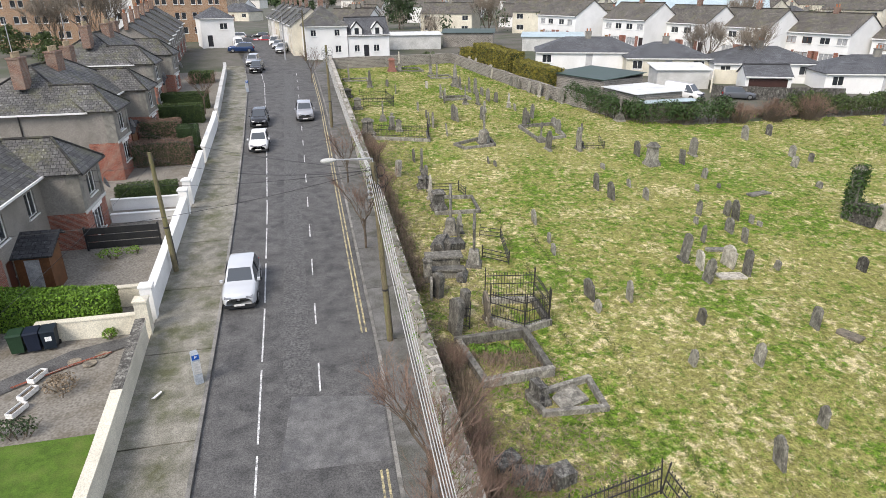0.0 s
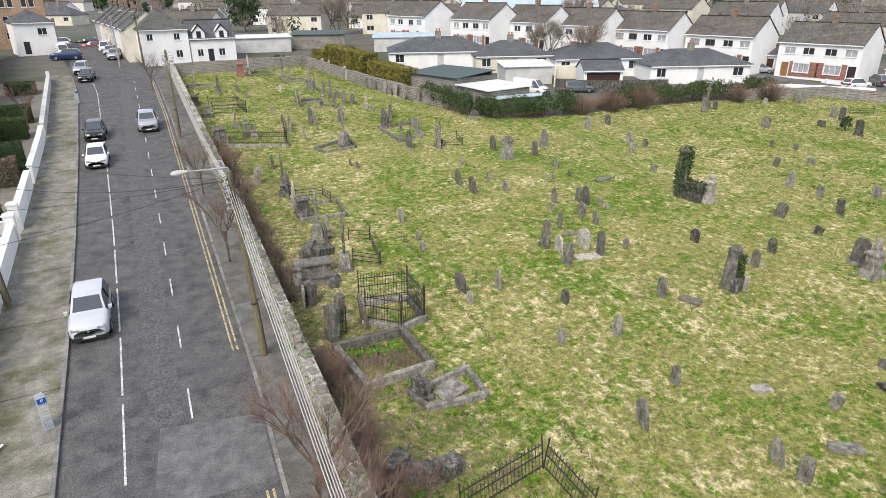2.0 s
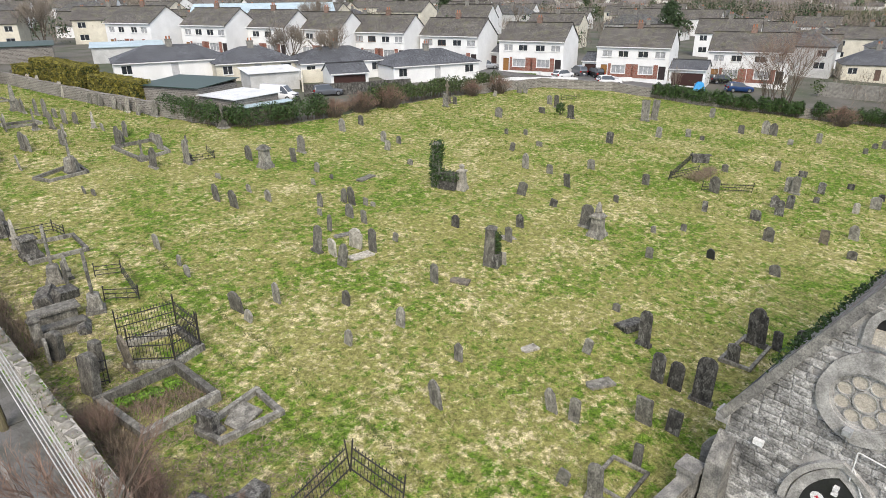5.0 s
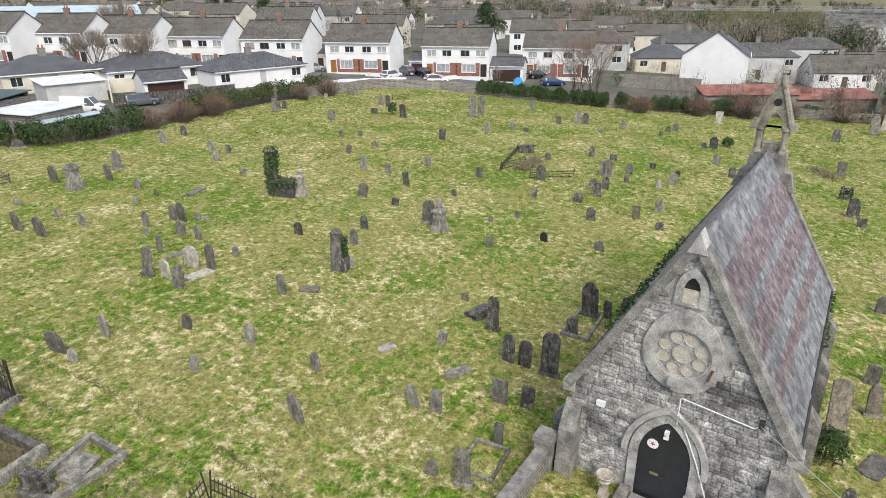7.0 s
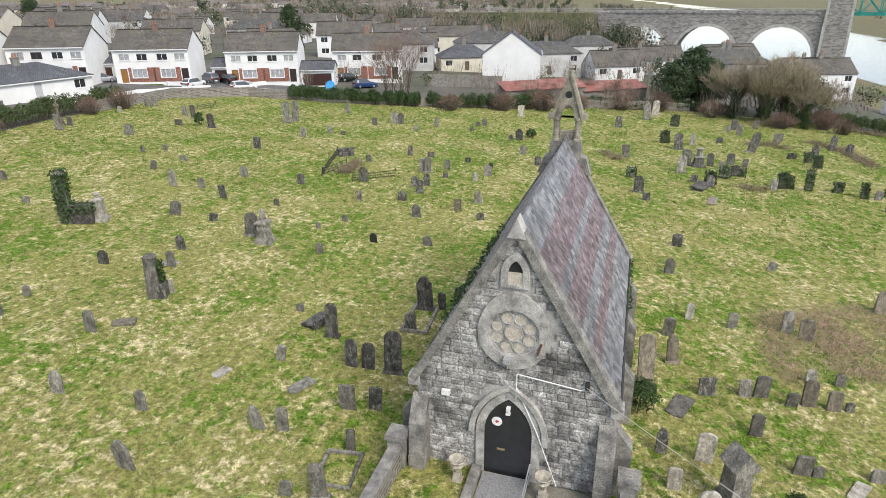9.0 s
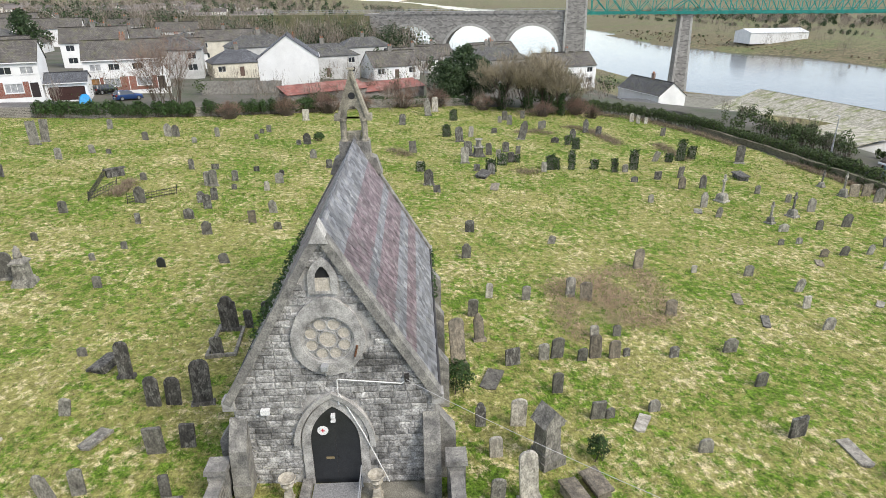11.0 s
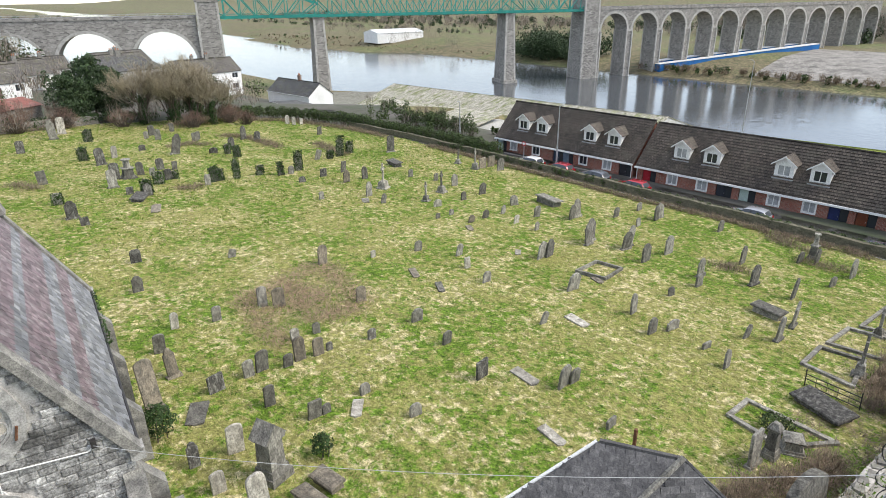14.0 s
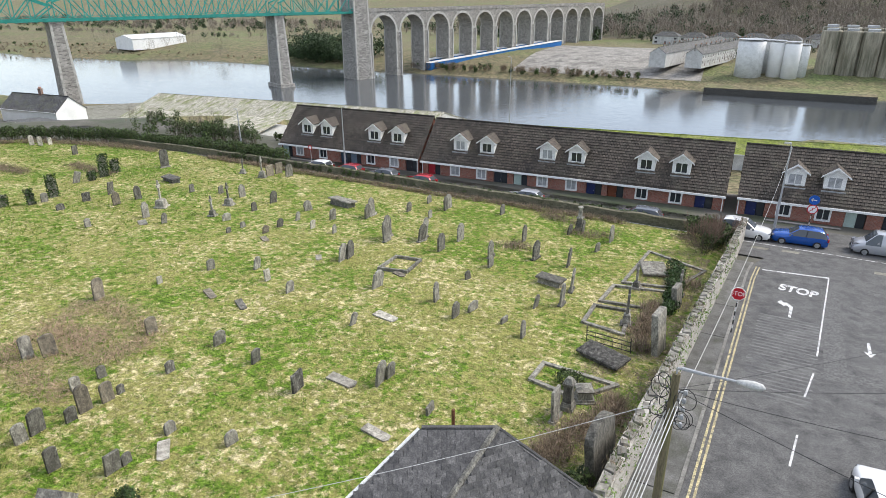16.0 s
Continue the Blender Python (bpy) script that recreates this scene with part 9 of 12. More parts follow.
    for s in (-1, 1):
        part("headlight", Geo().add([(-0.30, s * 0.12, 0.0), (0.16, -s * 0.24, 0.0), (0.10, s * 0.10, 0.0), (-0.34, s * 0.13, 0.14), (0.11, -s * 0.24, 0.09), (0.04, s * 0.10, 0.12)], [(0, 1, 4, 3), (1, 2, 5, 4), (2, 0, 3, 5), (3, 4, 5), (0, 2, 1)]), MAT["lamp_clear"], c, m=pose(L / 2 - 0.13, s * W * 0.345, Hh * 0.44))
        part("tail_light", Geo().box(-0.03, 0.09, -0.14, 0.14, 0, 0.24), MAT["lamp_red"], c, m=pose(-L / 2 + 0.02, s * W * 0.38, Hh * 0.44))
        part("mirror", Geo().box(-0.07, 0.07, min(0, s * 0.15), max(0, s * 0.15), 0, 0.13), MAT[key], c, m=pose(L * 0.15, s * W / 2, Hh * 0.6))
    part("grille", Geo().box(L / 2 - 0.12, L / 2 + 0.02, -W * 0.22, W * 0.22, Hh * 0.385, Hh * 0.45), MAT["black"], c)
    part("badge", Geo().lathe([(0.06, 0), (0.06, 0.02)], 10, m=pose(L / 2 + 0.02, 0, Hh * 0.415, 0, 90, 0)), MAT["rim"], c)
    part("plate", Geo().box(L / 2 + 0.031, L / 2 + 0.045, -0.26, 0.26, 0.3, 0.41), MAT["plate_white"], c)
    part("plate", Geo().box(-L / 2 - 0.02, -L / 2 + 0.01, -0.26, 0.26, 0.45, 0.56), MAT["plate_white"], c)
    if roof:
        part("roof_panel", Geo().slab([(-0.28 * L, -W * 0.33), (0.03 * L, -W * 0.33), (0.03 * L, W * 0.33), (-0.28 * L, W * 0.33)], Hh - 0.002, Hh + 0.012), MAT[roof], c)
    return c


white_c, silver_c, black_c, blue_c, red_c, grey_c = (0.75, 0.75, 0.74), (0.42, 0.43, 0.45), (0.015, 0.016, 0.018), (0.01, 0.09, 0.38), (0.45, 0.02, 0.03), (0.16, 0.17, 0.19)
car(-3.95, 31.3, -91, (0.60, 0.62, 0.64), "silver-white compact SUV with black bumper by the kerb", "suv", 4.12, 1.72, 1.56, metal=0.2)
car(-4.15, 58.6, -91, white_c, "white hatchback parked by the kerb", "hatch", 3.9, 1.72, 1.46, metal=0.0)
car(-4.45, 67.5, -91.5, black_c, "black hatchback parked by the kerb", "hatch", 4.0, 1.74, 1.5)
car(-6.1, 99.3, -96, black_c, "black car parked by the kerb", "hatch")
car(-6.9, 105.3, -98, silver_c, "silver car parked by the kerb", "suv", Hh=1.6)
car(0.2, 69.4, -90, silver_c, "silver SUV in the middle of the road", "suv", 4.3, 1.85, 1.62)
car(-9.6, 119.5, 178, (0.02, 0.05, 0.14), "dark blue SUV across the road", "suv", 4.5, 1.85, 1.65)
car(-2.6, 118.5, -100, silver_c, "silver saloon parked by the kerb", "hatch", 4.4)
car(-3.3, 124.5, -100, silver_c, "silver car parked by the kerb", "hatch")
car(-4.0, 130.5, -100, white_c, "white van parked by the kerb", "van", 4.6, 1.85, 1.85)
car(-6.5, 136.0, 170, red_c, "red car turning at the junction", "hatch")
car(-12.6, 146.0, 178, white_c, "white SUV parked at the junction", "suv", 4.5, 1.85, 1.65)
car(-7.6, 147.0, 175, black_c, "black hatchback at the junction", "hatch")
car(-10.5, 126.5, -80, white_c, "white van beside the kerb", "van", 4.6, 1.85, 1.85)
ZS = road_z(-58.0)
car(1.9, -57.6, 176, white_c, "white electric hatchback parked on the lower street", "hatch", 4.3, 1.77, 1.55, z=ZS, metal=0.0)
car(-2.4, -57.9, 3, blue_c, "bright blue hatchback parked on the lower street", "hatch", 4.25, 1.76, 1.5, z=ZS - 0.02)
car(-8.6, -58.4, 2, silver_c, "silver panel van parked on the lower street", "van", 4.8, 1.9, 1.9, z=ZS - 0.05)
car(11.4, -59.0, 2, grey_c, "grey people carrier parked below the wall", "suv", 4.5, 1.8, 1.65, z=TZ + 0.05)
car(23.6, -59.5, 2, silver_c, "silver hatchback parked below the wall", "hatch", z=TZ + 0.05)
car(36.6, -59.3, 2, red_c, "red hatchback parked below the wall", "hatch", z=TZ + 0.1)
car(42.0, -59.5, 2, grey_c, "grey car parked below the wall", "hatch", z=TZ + 0.1)
car(47.0, -59.3, 2, (0.4, 0.02, 0.03), "dark red car parked below the wall", "hatch", z=TZ + 0.1)
car(51.5, -59.0, 2, white_c, "white car parked below the wall", "hatch", z=TZ + 0.1)
car(-5.6, -22.8, -84, white_c, "white hatchback parked at the roadside", "hatch", z=road_z(-22.8))
car(90.6, 70.6, -40, silver_c, "silver hatchback in a driveway", "hatch")
car(92.6, 56.0, -10, white_c, "white hatchback in a driveway", "hatch")
car(97.6, 60.0, 60, grey_c, "grey-blue car in a driveway", "hatch")
car(98.4, 56.6, 60, grey_c, "grey SUV in a driveway", "suv", Hh=1.65)
car(98.8, 53.6, 60, black_c, "black SUV in a driveway", "suv", Hh=1.65)
car(101.6, 52.0, 60, red_c, "red hatchback in a driveway", "hatch")
car(93.3, 48.0, -40, white_c, "white car behind the wall", "hatch")
car(104.8, 39.4, 60, black_c, "dark hatchback with bicycles behind", "hatch")
car(111.2, 36.2, -50, black_c, "black saloon in a driveway", "estate", 4.6)
car(105.0, 31.6, -50, (0.02, 0.06, 0.18), "blue car behind the hedge", "hatch")
car(46.6, 70.2, -60, white_c, "white pickup van in a back yard", "van", 4.8, 1.9, 1.8)
car(53.0, 68.5, -20, grey_c, "dark car in a back yard", "estate")
MAT["tarp"] = mat("blue_tarpaulin", (0.03, 0.30, 0.60), (0.02, 0.22, 0.48), 0.4, 0.5, bump=0.5)
solo("tarpaulin", leaf_cloud(Geo(), 1, (0, 0, 0.1), (0.1, 0.1, 0.1), 0.1, random.Random(1)).frustum(2.6, 1.8, 0, 1.9, 1.2, 0.9).frustum(1.9, 1.2, 0.9, 0.8, 0.6, 1.2), MAT["tarp"], at(101.6, 36.6, 0, 20), "bright blue tarpaulin over a garden heap", "tarpaulin")


# ---------------------------------------------------------------- poles, lamps, wires
def wire(a, b, sag, r, material="black", label="thin black overhead service cable", n=18, name="cable"):
    g = Geo()
    a, b = Vector(a), Vector(b)
    pts = [a.lerp(b, i / n) - Vector((0, 0, sag * 4 * (i / n) * (1 - i / n))) for i in range(n + 1)]
    d = (b - a).normalized()
    s = Vector((-d.y, d.x, 0)).normalized() * r
    t = Vector((0, 0, r))
    for i, p in enumerate(pts):
        g.v += [tuple(p + s), tuple(p + t), tuple(p - s), tuple(p - t)]
        if i:
            k = 4 * i
            g.f += [(k - 4 + j, k + j, k + (j + 1) % 4, k - 4 + (j + 1) % 4) for j in range(4)]
    return solo(name, g, MAT[material], Matrix.Identity(4), label, "cable", "overhead cables")


def timber_pole(x, y, h, lamp=None, top_gear=True, lean=0.0, z=None):
    zz = road_z(y) + 0.13 if z is None else z
    p = thing("utility_pole", pose(x, y, zz, 0, lean, 0), "weathered timber utility pole with cables and fittings", "pole", "utility poles")
    part("pole", Geo().tube((0, 0, -0.3), (0, 0, h), 0.15, 0.10, n=10), MAT["wood_pole"], p)
    part("sleeve", Geo().tube((0.13, 0.06, 0.3), (0.11, 0.05, 2.8), 0.05, n=6).tube((0, 0, 2.6), (0, 0, 2.68), 0.16, n=10), MAT["iron"], p)
    if top_gear:
        for k in range(5):
            part("insulator", Geo().tube((0, 0, 0), (-0.16, 0, 0), 0.03, n=6).lathe([(0.05, -0.06), (0.06, 0.0), (0.04, 0.07)], 8, (-0.18, 0, 0)), MAT["grey_metal"], p, m=pose(-0.1, 0, h - 0.5 - 0.25 * k))
        rnd = random.Random(int(y * 7))
        cg = Geo()
        for k in range(16):
            r, zc = rnd.uniform(0.12, 0.26), h - rnd.uniform(0.3, 1.6)
            a0 = rnd.uniform(0, 6.28)
            pts = [(math.cos(a0) * (0.12 + r) + r * math.cos(t) * math.cos(a0), math.sin(a0) * (0.12 + r) + r * math.cos(t) * math.sin(a0), zc + r * 1.2 * math.sin(t)) for t in [i * 0.5 for i in range(14)]]
            for q, w in zip(pts, pts[1:]):
                cg.tube(q, w, 0.012, n=4, caps=False)
        tagged(part("cable_coil", cg, MAT["black"], p, "tangle of black cable coils"), kind="stuff")
    if lamp:
        dx, up = lamp
        arm = part("lamp_arm", Geo().tube((0, 0, h - 0.3), (0, 0, h + 0.15), 0.03, n=6).tube((0, 0, h + 0.15), (dx * 0.75, 0, h + 0.15 + up), 0.035, n=6).tube((dx * 0.05, 0, h + 0.17), (dx * 0.35, 0, h + 0.15 + up * 0.35), 0.05, n=6), MAT["grey_metal"], p, "galvanised lamp arm")
        part("lamp_head", Geo().lathe([(0.03, 0), (0.06, 0.05), (0.09, 0.18), (0.11, 0.38), (0.09, 0.56), (0.02, 0.64)], 10, m=pose(dx * 0.75, 0, h + 0.15 + up, 0, -90 if dx < 0 else 90, 0)), MAT["pale_grey"], arm, "pale oval street lamp head", smooth=True)
    return p


timber_pole(3.0, 24.9, 8.5, (-1.95, 0.1), lean=-2.6)
timber_pole(1.37, -14.4, 8.35, (-1.8, 0.05))
timber_pole(2.75, 64.0, 8.0)
timber_pole(1.3, 108.0, 7.6, (-2.0, 0.2))
timber_pole(-7.75, 34.2, 6.8, top_gear=False, lean=-2)
zc0, zc1 = road_z(24.9) + 8.3, road_z(-14.4) + 7.9
for k in range(5):
    dx, dz = -0.22 + 0.12 * k, -0.22 * k
    wire((2.62 + dx, 24.9, zc0 + dz), (1.37 + dx, -14.4, zc1 + dz), 0.7 + 0.1 * k, 0.012, "pale_grey", "pale grey bundled overhead cable")
    wire((2.62 + dx, 24.9, zc0 + dz), (2.75 + dx, 64.0, road_z(64) + 7.7 + dz), 0.7, 0.012, "pale_grey", "pale grey bundled overhead cable")
    wire((1.37 + dx, -14.4, zc1 + dz), (-0.3 + dx, -60.8, 4.1 + dz), 0.9, 0.010, "pale_grey", "pale grey overhead cable") if k == 0 else None
jb = CH @ Vector((2.5, -0.15, 4.5))
wire((1.37, -14.4, zc1 - 0.2), tuple(jb), 0.5, 0.010, "pale_grey", "white service cable to the chapel")
for tx, ty, tz in ((-13.2, 38.8, 6.6), (-7.75, 34.2, 8.6), (-14.5, 51.8, 7.6), (-15.0, 30.0, 6.4)):
    wire((2.62, 24.9, zc0), (tx, ty, tz), 0.5, 0.010, "black", "thin black service cable over the road")
wire((-7.75, 34.2, 8.6), (-14.6, 52.0, 7.4), 0.4, 0.010)
wire((-7.75, 34.2, 8.6), (-13.2, 40.0, 6.9), 0.3, 0.010)
wire((-7.75, 34.2, 8.6), (-12.0, 8.0, 7.0), 0.6, 0.010)
for tx, ty, tz in ((-16.0, -30.0, 4.0), (-14.0, -21.0, 4.5), (-16.0, -40.0, 3.0), (-15.0, -12.0, 5.5)):
    wire((1.37, -14.4, zc1 + 0.1), (tx, ty, tz), 0.4, 0.010)


def steel_lamp(x, y, z, h, label="galvanised steel lamp post on the lower street", arm=1.0, rz=0):
    p = thing("street_lamp", pose(x, y, z, 0, 0, rz), label, "street lamp", "street lamps")
    part("post", Geo().tube((0, 0, -0.2), (0, 0, h * 0.4), 0.13, 0.11, n=8).tube((0, 0, h * 0.4), (0, 0, h), 0.08, 0.06, n=8), MAT["grey_metal"], p)
    part("arm", Geo().tube((0, 0, h), (arm, 0, h + 0.35), 0.04, n=6), MAT["grey_metal"], p)
    part("lamp_head", Geo().frustum(0.6, 0.22, 0, 0.5, 0.16, 0.12), MAT["pale_grey"], p, m=pose(arm + 0.2, 0, h + 0.3))


steel_lamp(48.1, -60.3, TZ + 0.1, 8.0, rz=150)
steel_lamp(-0.4, -60.8, TZ + 0.5, 7.9, "tall grey steel pole with a small lamp on top", 0.1)
steel_lamp(-2.0, 109.0, road_z(109), 7.5, arm=-1.3)
steel_lamp(67.5, -61.6, -4.0, 5.6, "slim timber pole behind the hedge", 0.05)

# stop sign
ss = thing("stop_sign", pose(0.85, -36.0, road_z(-36) + 0.13, 0, 0, 0), "red octagonal STOP sign on a black and white banded post", "road sign")
for k in range(8):
    part("post_band", Geo().tube((0, 0, k * 0.28), (0, 0, k * 0.28 + 0.28), 0.038, n=8), MAT["white_line" if k % 2 else "black"], ss)
octo = [(0.42 * math.cos(radians(22.5 + 45 * i)), 0.42 * math.sin(radians(22.5 + 45 * i)) + 2.55) for i in range(8)]
MAT["sign_red2"] = mat("stop_sign_red", (0.50, 0.015, 0.025), (0.45, 0.015, 0.025), 0.5, 0.4)
plate = part("sign_plate", Geo().plate(octo, -0.02, 0.02), MAT["upvc"], ss, "white-rimmed octagon", m=pose(0, 0.05, 0, 0, 0, 180))
part("sign_face", Geo().plate([(x * 0.92, (z - 2.55) * 0.92 + 2.55) for x, z in octo], -0.028, -0.021), MAT["sign_red2"], plate)
lettering("STOP", 0.33, pose(0, -0.031, 2.55, 90, 0, 0), "upvc", "white STOP lettering", "", 1.15, "sign_lettering", plate)

# blue arrow and no-turn signs on the lower street
bs = thing("road_sign", pose(-3.0, -60.4, TZ + 0.45), "blue arrow sign above a round prohibition sign on a banded post", "road sign")
for k in range(12):
    part("post_band", Geo().tube((0, 0, k * 0.28), (0, 0, k * 0.28 + 0.28), 0.038, n=8), MAT["white_line" if k % 2 else "black"], bs)
MAT["sign_blue"] = mat("sign_blue", (0.01, 0.10, 0.40), (0.01, 0.08, 0.36), 0.5, 0.4)
d = part("sign_plate", Geo().lathe([(0.42, 0), (0.42, 0.03)], 24, m=pose(0, 0.06, 3.7, -90)), MAT["sign_blue"], bs)
part("arrow", Geo().box(-0.2, 0.28, 0.095, 0.10, 3.66, 3.74).add([(0.3, 0.10, 3.7), (0.1, 0.10, 3.86), (0.1, 0.10, 3.54)], [(0, 1, 2)]), MAT["upvc"], d)
d2 = part("sign_plate", Geo().lathe([(0.42, 0), (0.42, 0.03)], 24, m=pose(0, 0.06, 2.85, -90)), MAT["sign_red2"], bs)
part("sign_face", Geo().lathe([(0.34, 0), (0.34, 0.01)], 24, m=pose(0, 0.092, 2.85, -90)), MAT["upvc"], d2)
part("sign_bar", Geo().box(-0.3, 0.3, 0.104, 0.108, -0.03, 0.03, pose(0, 0, 2.85, 0, 45, 0)).box(-0.02, 0.03, 0.103, 0.106, 2.7, 2.98), MAT["sign_red2"], d2)
rs = thing("road_sign", pose(53.5, -60.2, TZ + 0.2), "small round red and white traffic sign on a pole", "road sign")
part("post", Geo().tube((0, 0, 0), (0, 0, 2.6), 0.04), MAT["grey_metal"], rs)
part("sign_plate", Geo().lathe([(0.32, 0), (0.32, 0.03)], 20, m=pose(0, 0.05, 2.5, -90)), MAT["sign_red2"], rs)
part("sign_face", Geo().lathe([(0.2, 0), (0.2, 0.01)], 20, m=pose(0, 0.082, 2.5, -90)), MAT["upvc"], rs)


MAT["machine_grey"] = mat("blue_grey_cabinet", (0.42, 0.46, 0.50), (0.30, 0.34, 0.38), 0.4, 0.5, stain=(0.12, 0.13, 0.14), stain_size=0.5)


def ticket_machine(x, y):
    t = thing("ticket_machine", pose(x, y, road_z(y) + 0.13, 0, 0, 200), "grey and blue pay-and-display parking machine", "parking machine", "parking machines")
    part("cabinet", Geo().frustum(0.32, 0.31, 0, 0.30, 0.31, 1.4).frustum(0.30, 0.31, 1.4, 0.22, 0.2, 1.5), MAT["machine_grey"], t)
    part("panel", Geo().box(-0.15, 0.15, 0.161, 0.17, 0.5, 1.1), MAT["pale_grey"], t, "pale instruction panel")
    part("blue_panel", Geo().box(-0.14, 0.14, 0.161, 0.172, 1.18, 1.4), MAT["sign_blue"], t, "blue header panel")
    for k in range(4):
        part("text_bar", Geo().box(-0.12, 0.12, 0.171, 0.174, 0.56 + 0.13 * k, 0.585 + 0.13 * k), MAT["grey_metal"], t)
    lettering("P", 0.2, pose(0, 0.175, 1.29, 90, 0, 180), "upvc", "white letter", "", 1.0, "panel_letter", t)


ticket_machine(-5.25, 23.5)
ticket_machine(-6.6, 83.5)


# ---------------------------------------------------------------- west side: garden walls, hedges, bins
def garden_wall(y0, y1, h, material, label, cope=True, x_off=0.0):
    w = tagged(new("garden_wall"), label, "wall", "garden walls along the road", "")
    g = Geo()
    n = max(1, int((y1 - y0) / 3))
    c = Geo()
    for i in range(n):
        a, b = y0 + (y1 - y0) * i / n, y0 + (y1 - y0) * (i + 1) / n
        for gg, lo, hi, e in ((g, -0.3, h, 0.0), (c, h, h + 0.07, 0.05)):
            p = []
            for yy in (a, b):
                xx, zz = west_wall(yy) + x_off, road_z(yy) + 0.1
                p += [(xx + e, yy, zz + lo), (xx - 0.32 - e, yy, zz + lo), (xx - 0.32 - e, yy, zz + hi), (xx + e, yy, zz + hi)]
            gg.add(p, [(0, 1, 2, 3), (7, 6, 5, 4), (0, 4, 5, 1), (1, 5, 6, 2), (2, 6, 7, 3), (3, 7, 4, 0)])
    part("wall", g, MAT[material], w)
    if cope:
        part("coping", c, MAT[material], w)
    return w


def gate_pier(y, material="white", h=1.7):
    xx = west_wall(y) - 0.2
    p = solo("gate_pier", Geo().frustum(0.55, 0.55, -0.3, 0.55, 0.55, h).frustum(0.66, 0.66, h, 0.66, 0.66, h + 0.08).frustum(0.66, 0.66, h + 0.08, 0.1, 0.1, h + 0.2), MAT[material], pose(xx, y, road_z(y) + 0.1), "rendered gate pier with a capped top", "gate pier", "gate piers")
    return p


def iron_gate(y0, y1, h=1.15):
    xx = west_wall((y0 + y1) / 2) - 0.2
    g = thing("gate", pose(xx, y0, road_z((y0 + y1) / 2) + 0.12, 0, 0, 90), "black iron garden gate standing ajar", "gate", "garden gates")
    L = y1 - y0
    part("frame", Geo().box(0, L, -0.02, 0.02, 0.1, 0.15).box(0, L, -0.02, 0.02, h - 0.05, h).box(0, 0.05, -0.02, 0.02, 0.1, h).box(L - 0.05, L, -0.02, 0.02, 0.1, h), MAT["iron"], g)
    bar = Geo().tube((0, 0, 0.12), (0, 0, h + 0.1), 0.012, n=5).mesh("bar", MAT["iron"])
    for k in range(1, 8):
        part("bar", bar, None, g, m=pose(L * k / 8, 0, 0))


garden_wall(8.0, 22.0, 1.15, "cream", "smooth cream-rendered boundary wall")
garden_wall(22.0, 27.2, 1.05, "cream", "cream wall with a rough dark coping", x_off=0.0)
solo("wall_coping", strip(lambda y: west_wall(y) - 0.42, lambda y: west_wall(y) + 0.02, 22, 27.3, 1.26, 1.0), MAT["headstone_dark"], Matrix.Identity(4), "rough dark stone wall coping", "coping")
gate_pier(28.0, "cream")
garden_wall(29.7, 42.6, 1.25, "white", "white-painted boundary wall")
gate_pier(29.4, "white")
gate_pier(43.0, "white")
iron_gate(43.4, 44.6)
garden_wall(45.2, 53.5, 1.3, "white", "white-painted boundary wall")
gate_pier(45.0, "white")
garden_wall(55.0, 68.0, 1.25, "white", "white-painted boundary wall, stained")
garden_wall(69.5, 100.0, 1.15, "pale_grey", "pale painted boundary wall")
iron_gate(53.7, 54.8)


def cross_wall(y, x0, x1, h, material, label):
    solo("garden_wall", Geo().box(x0, x1, y - 0.12, y + 0.12, -0.3, h).box(x0 - 0.03, x1 + 0.03, y - 0.17, y + 0.17, h, h + 0.06), MAT[material], pose(0, 0, road_z(y) + 0.05), label, "wall", "garden walls")


cross_wall(28.3, -12.8, -8.3, 0.9, "cream", "cream-rendered garden dividing wall")
cross_wall(31.0, -10.6, -8.3, 1.0, "cream", "cream-rendered garden wall")
cross_wall(44.9, -13.5, -8.7, 0.7, "white", "low white garden dividing wall")
cross_wall(42.6, -13.0, -8.6, 0.5, "white", "low white garden edging wall")
solo("fence", Geo().box(-13.4, -9.2, 0, 0.06, 0.1, 0.5).box(-13.4, -9.2, 0, 0.06, 0.56, 0.95).box(-13.4, -9.2, 0, 0.06, 1.0, 1.4).box(-13.4, -13.3, -0.05, 0.1, 0, 1.5).box(-9.3, -9.2, -0.05, 0.1, 0, 1.5), MAT["black"], pose(0, 38.3, road_z(38.3)), "black horizontal board fence between gardens", "fence")


def leafy(name, n, boxes, size, material, label, category, group="", rnd_seed=1, x=0, y=0, z=0, rz=0, core=True, core_mat=None):
    """A clipped or loose bush: a dark inner mass of stems with leaves all over it. boxes: (cx, cy, cz, rx, ry, rz)."""
    rnd = random.Random(rnd_seed)
    t = thing(name, pose(x, y, z, 0, 0, rz), label, category, group)
    g = Geo()
    vol = sum(b[3] * b[4] + b[4] * b[5] + b[3] * b[5] for b in boxes)
    for b in boxes:
        k = (b[3] * b[4] + b[4] * b[5] + b[3] * b[5]) / vol
        leaf_cloud(g, int(n * k), b[:3], b[3:], size, rnd, 0.5)
    tagged(part("leaves", g, MAT[material], t), kind="stuff")
    if core:
        s = Geo()
        for b in boxes:
            for _ in range(max(6, int(10 * b[3]))):
                a = (b[0] + rnd.uniform(-0.5, 0.5) * b[3], b[1] + rnd.uniform(-0.5, 0.5) * b[4], b[2] - b[5] * 0.95)
                s.tube(a, (a[0] + rnd.uniform(-0.5, 0.5) * b[3], a[1] + rnd.uniform(-0.5, 0.5) * b[4], b[2] + b[5] * rnd.uniform(0.2, 0.8)), 0.025, 0.01, n=4, caps=False)
        tagged(part("stems", s, MAT[core_mat or "bark"], t), kind="stuff")
    return t


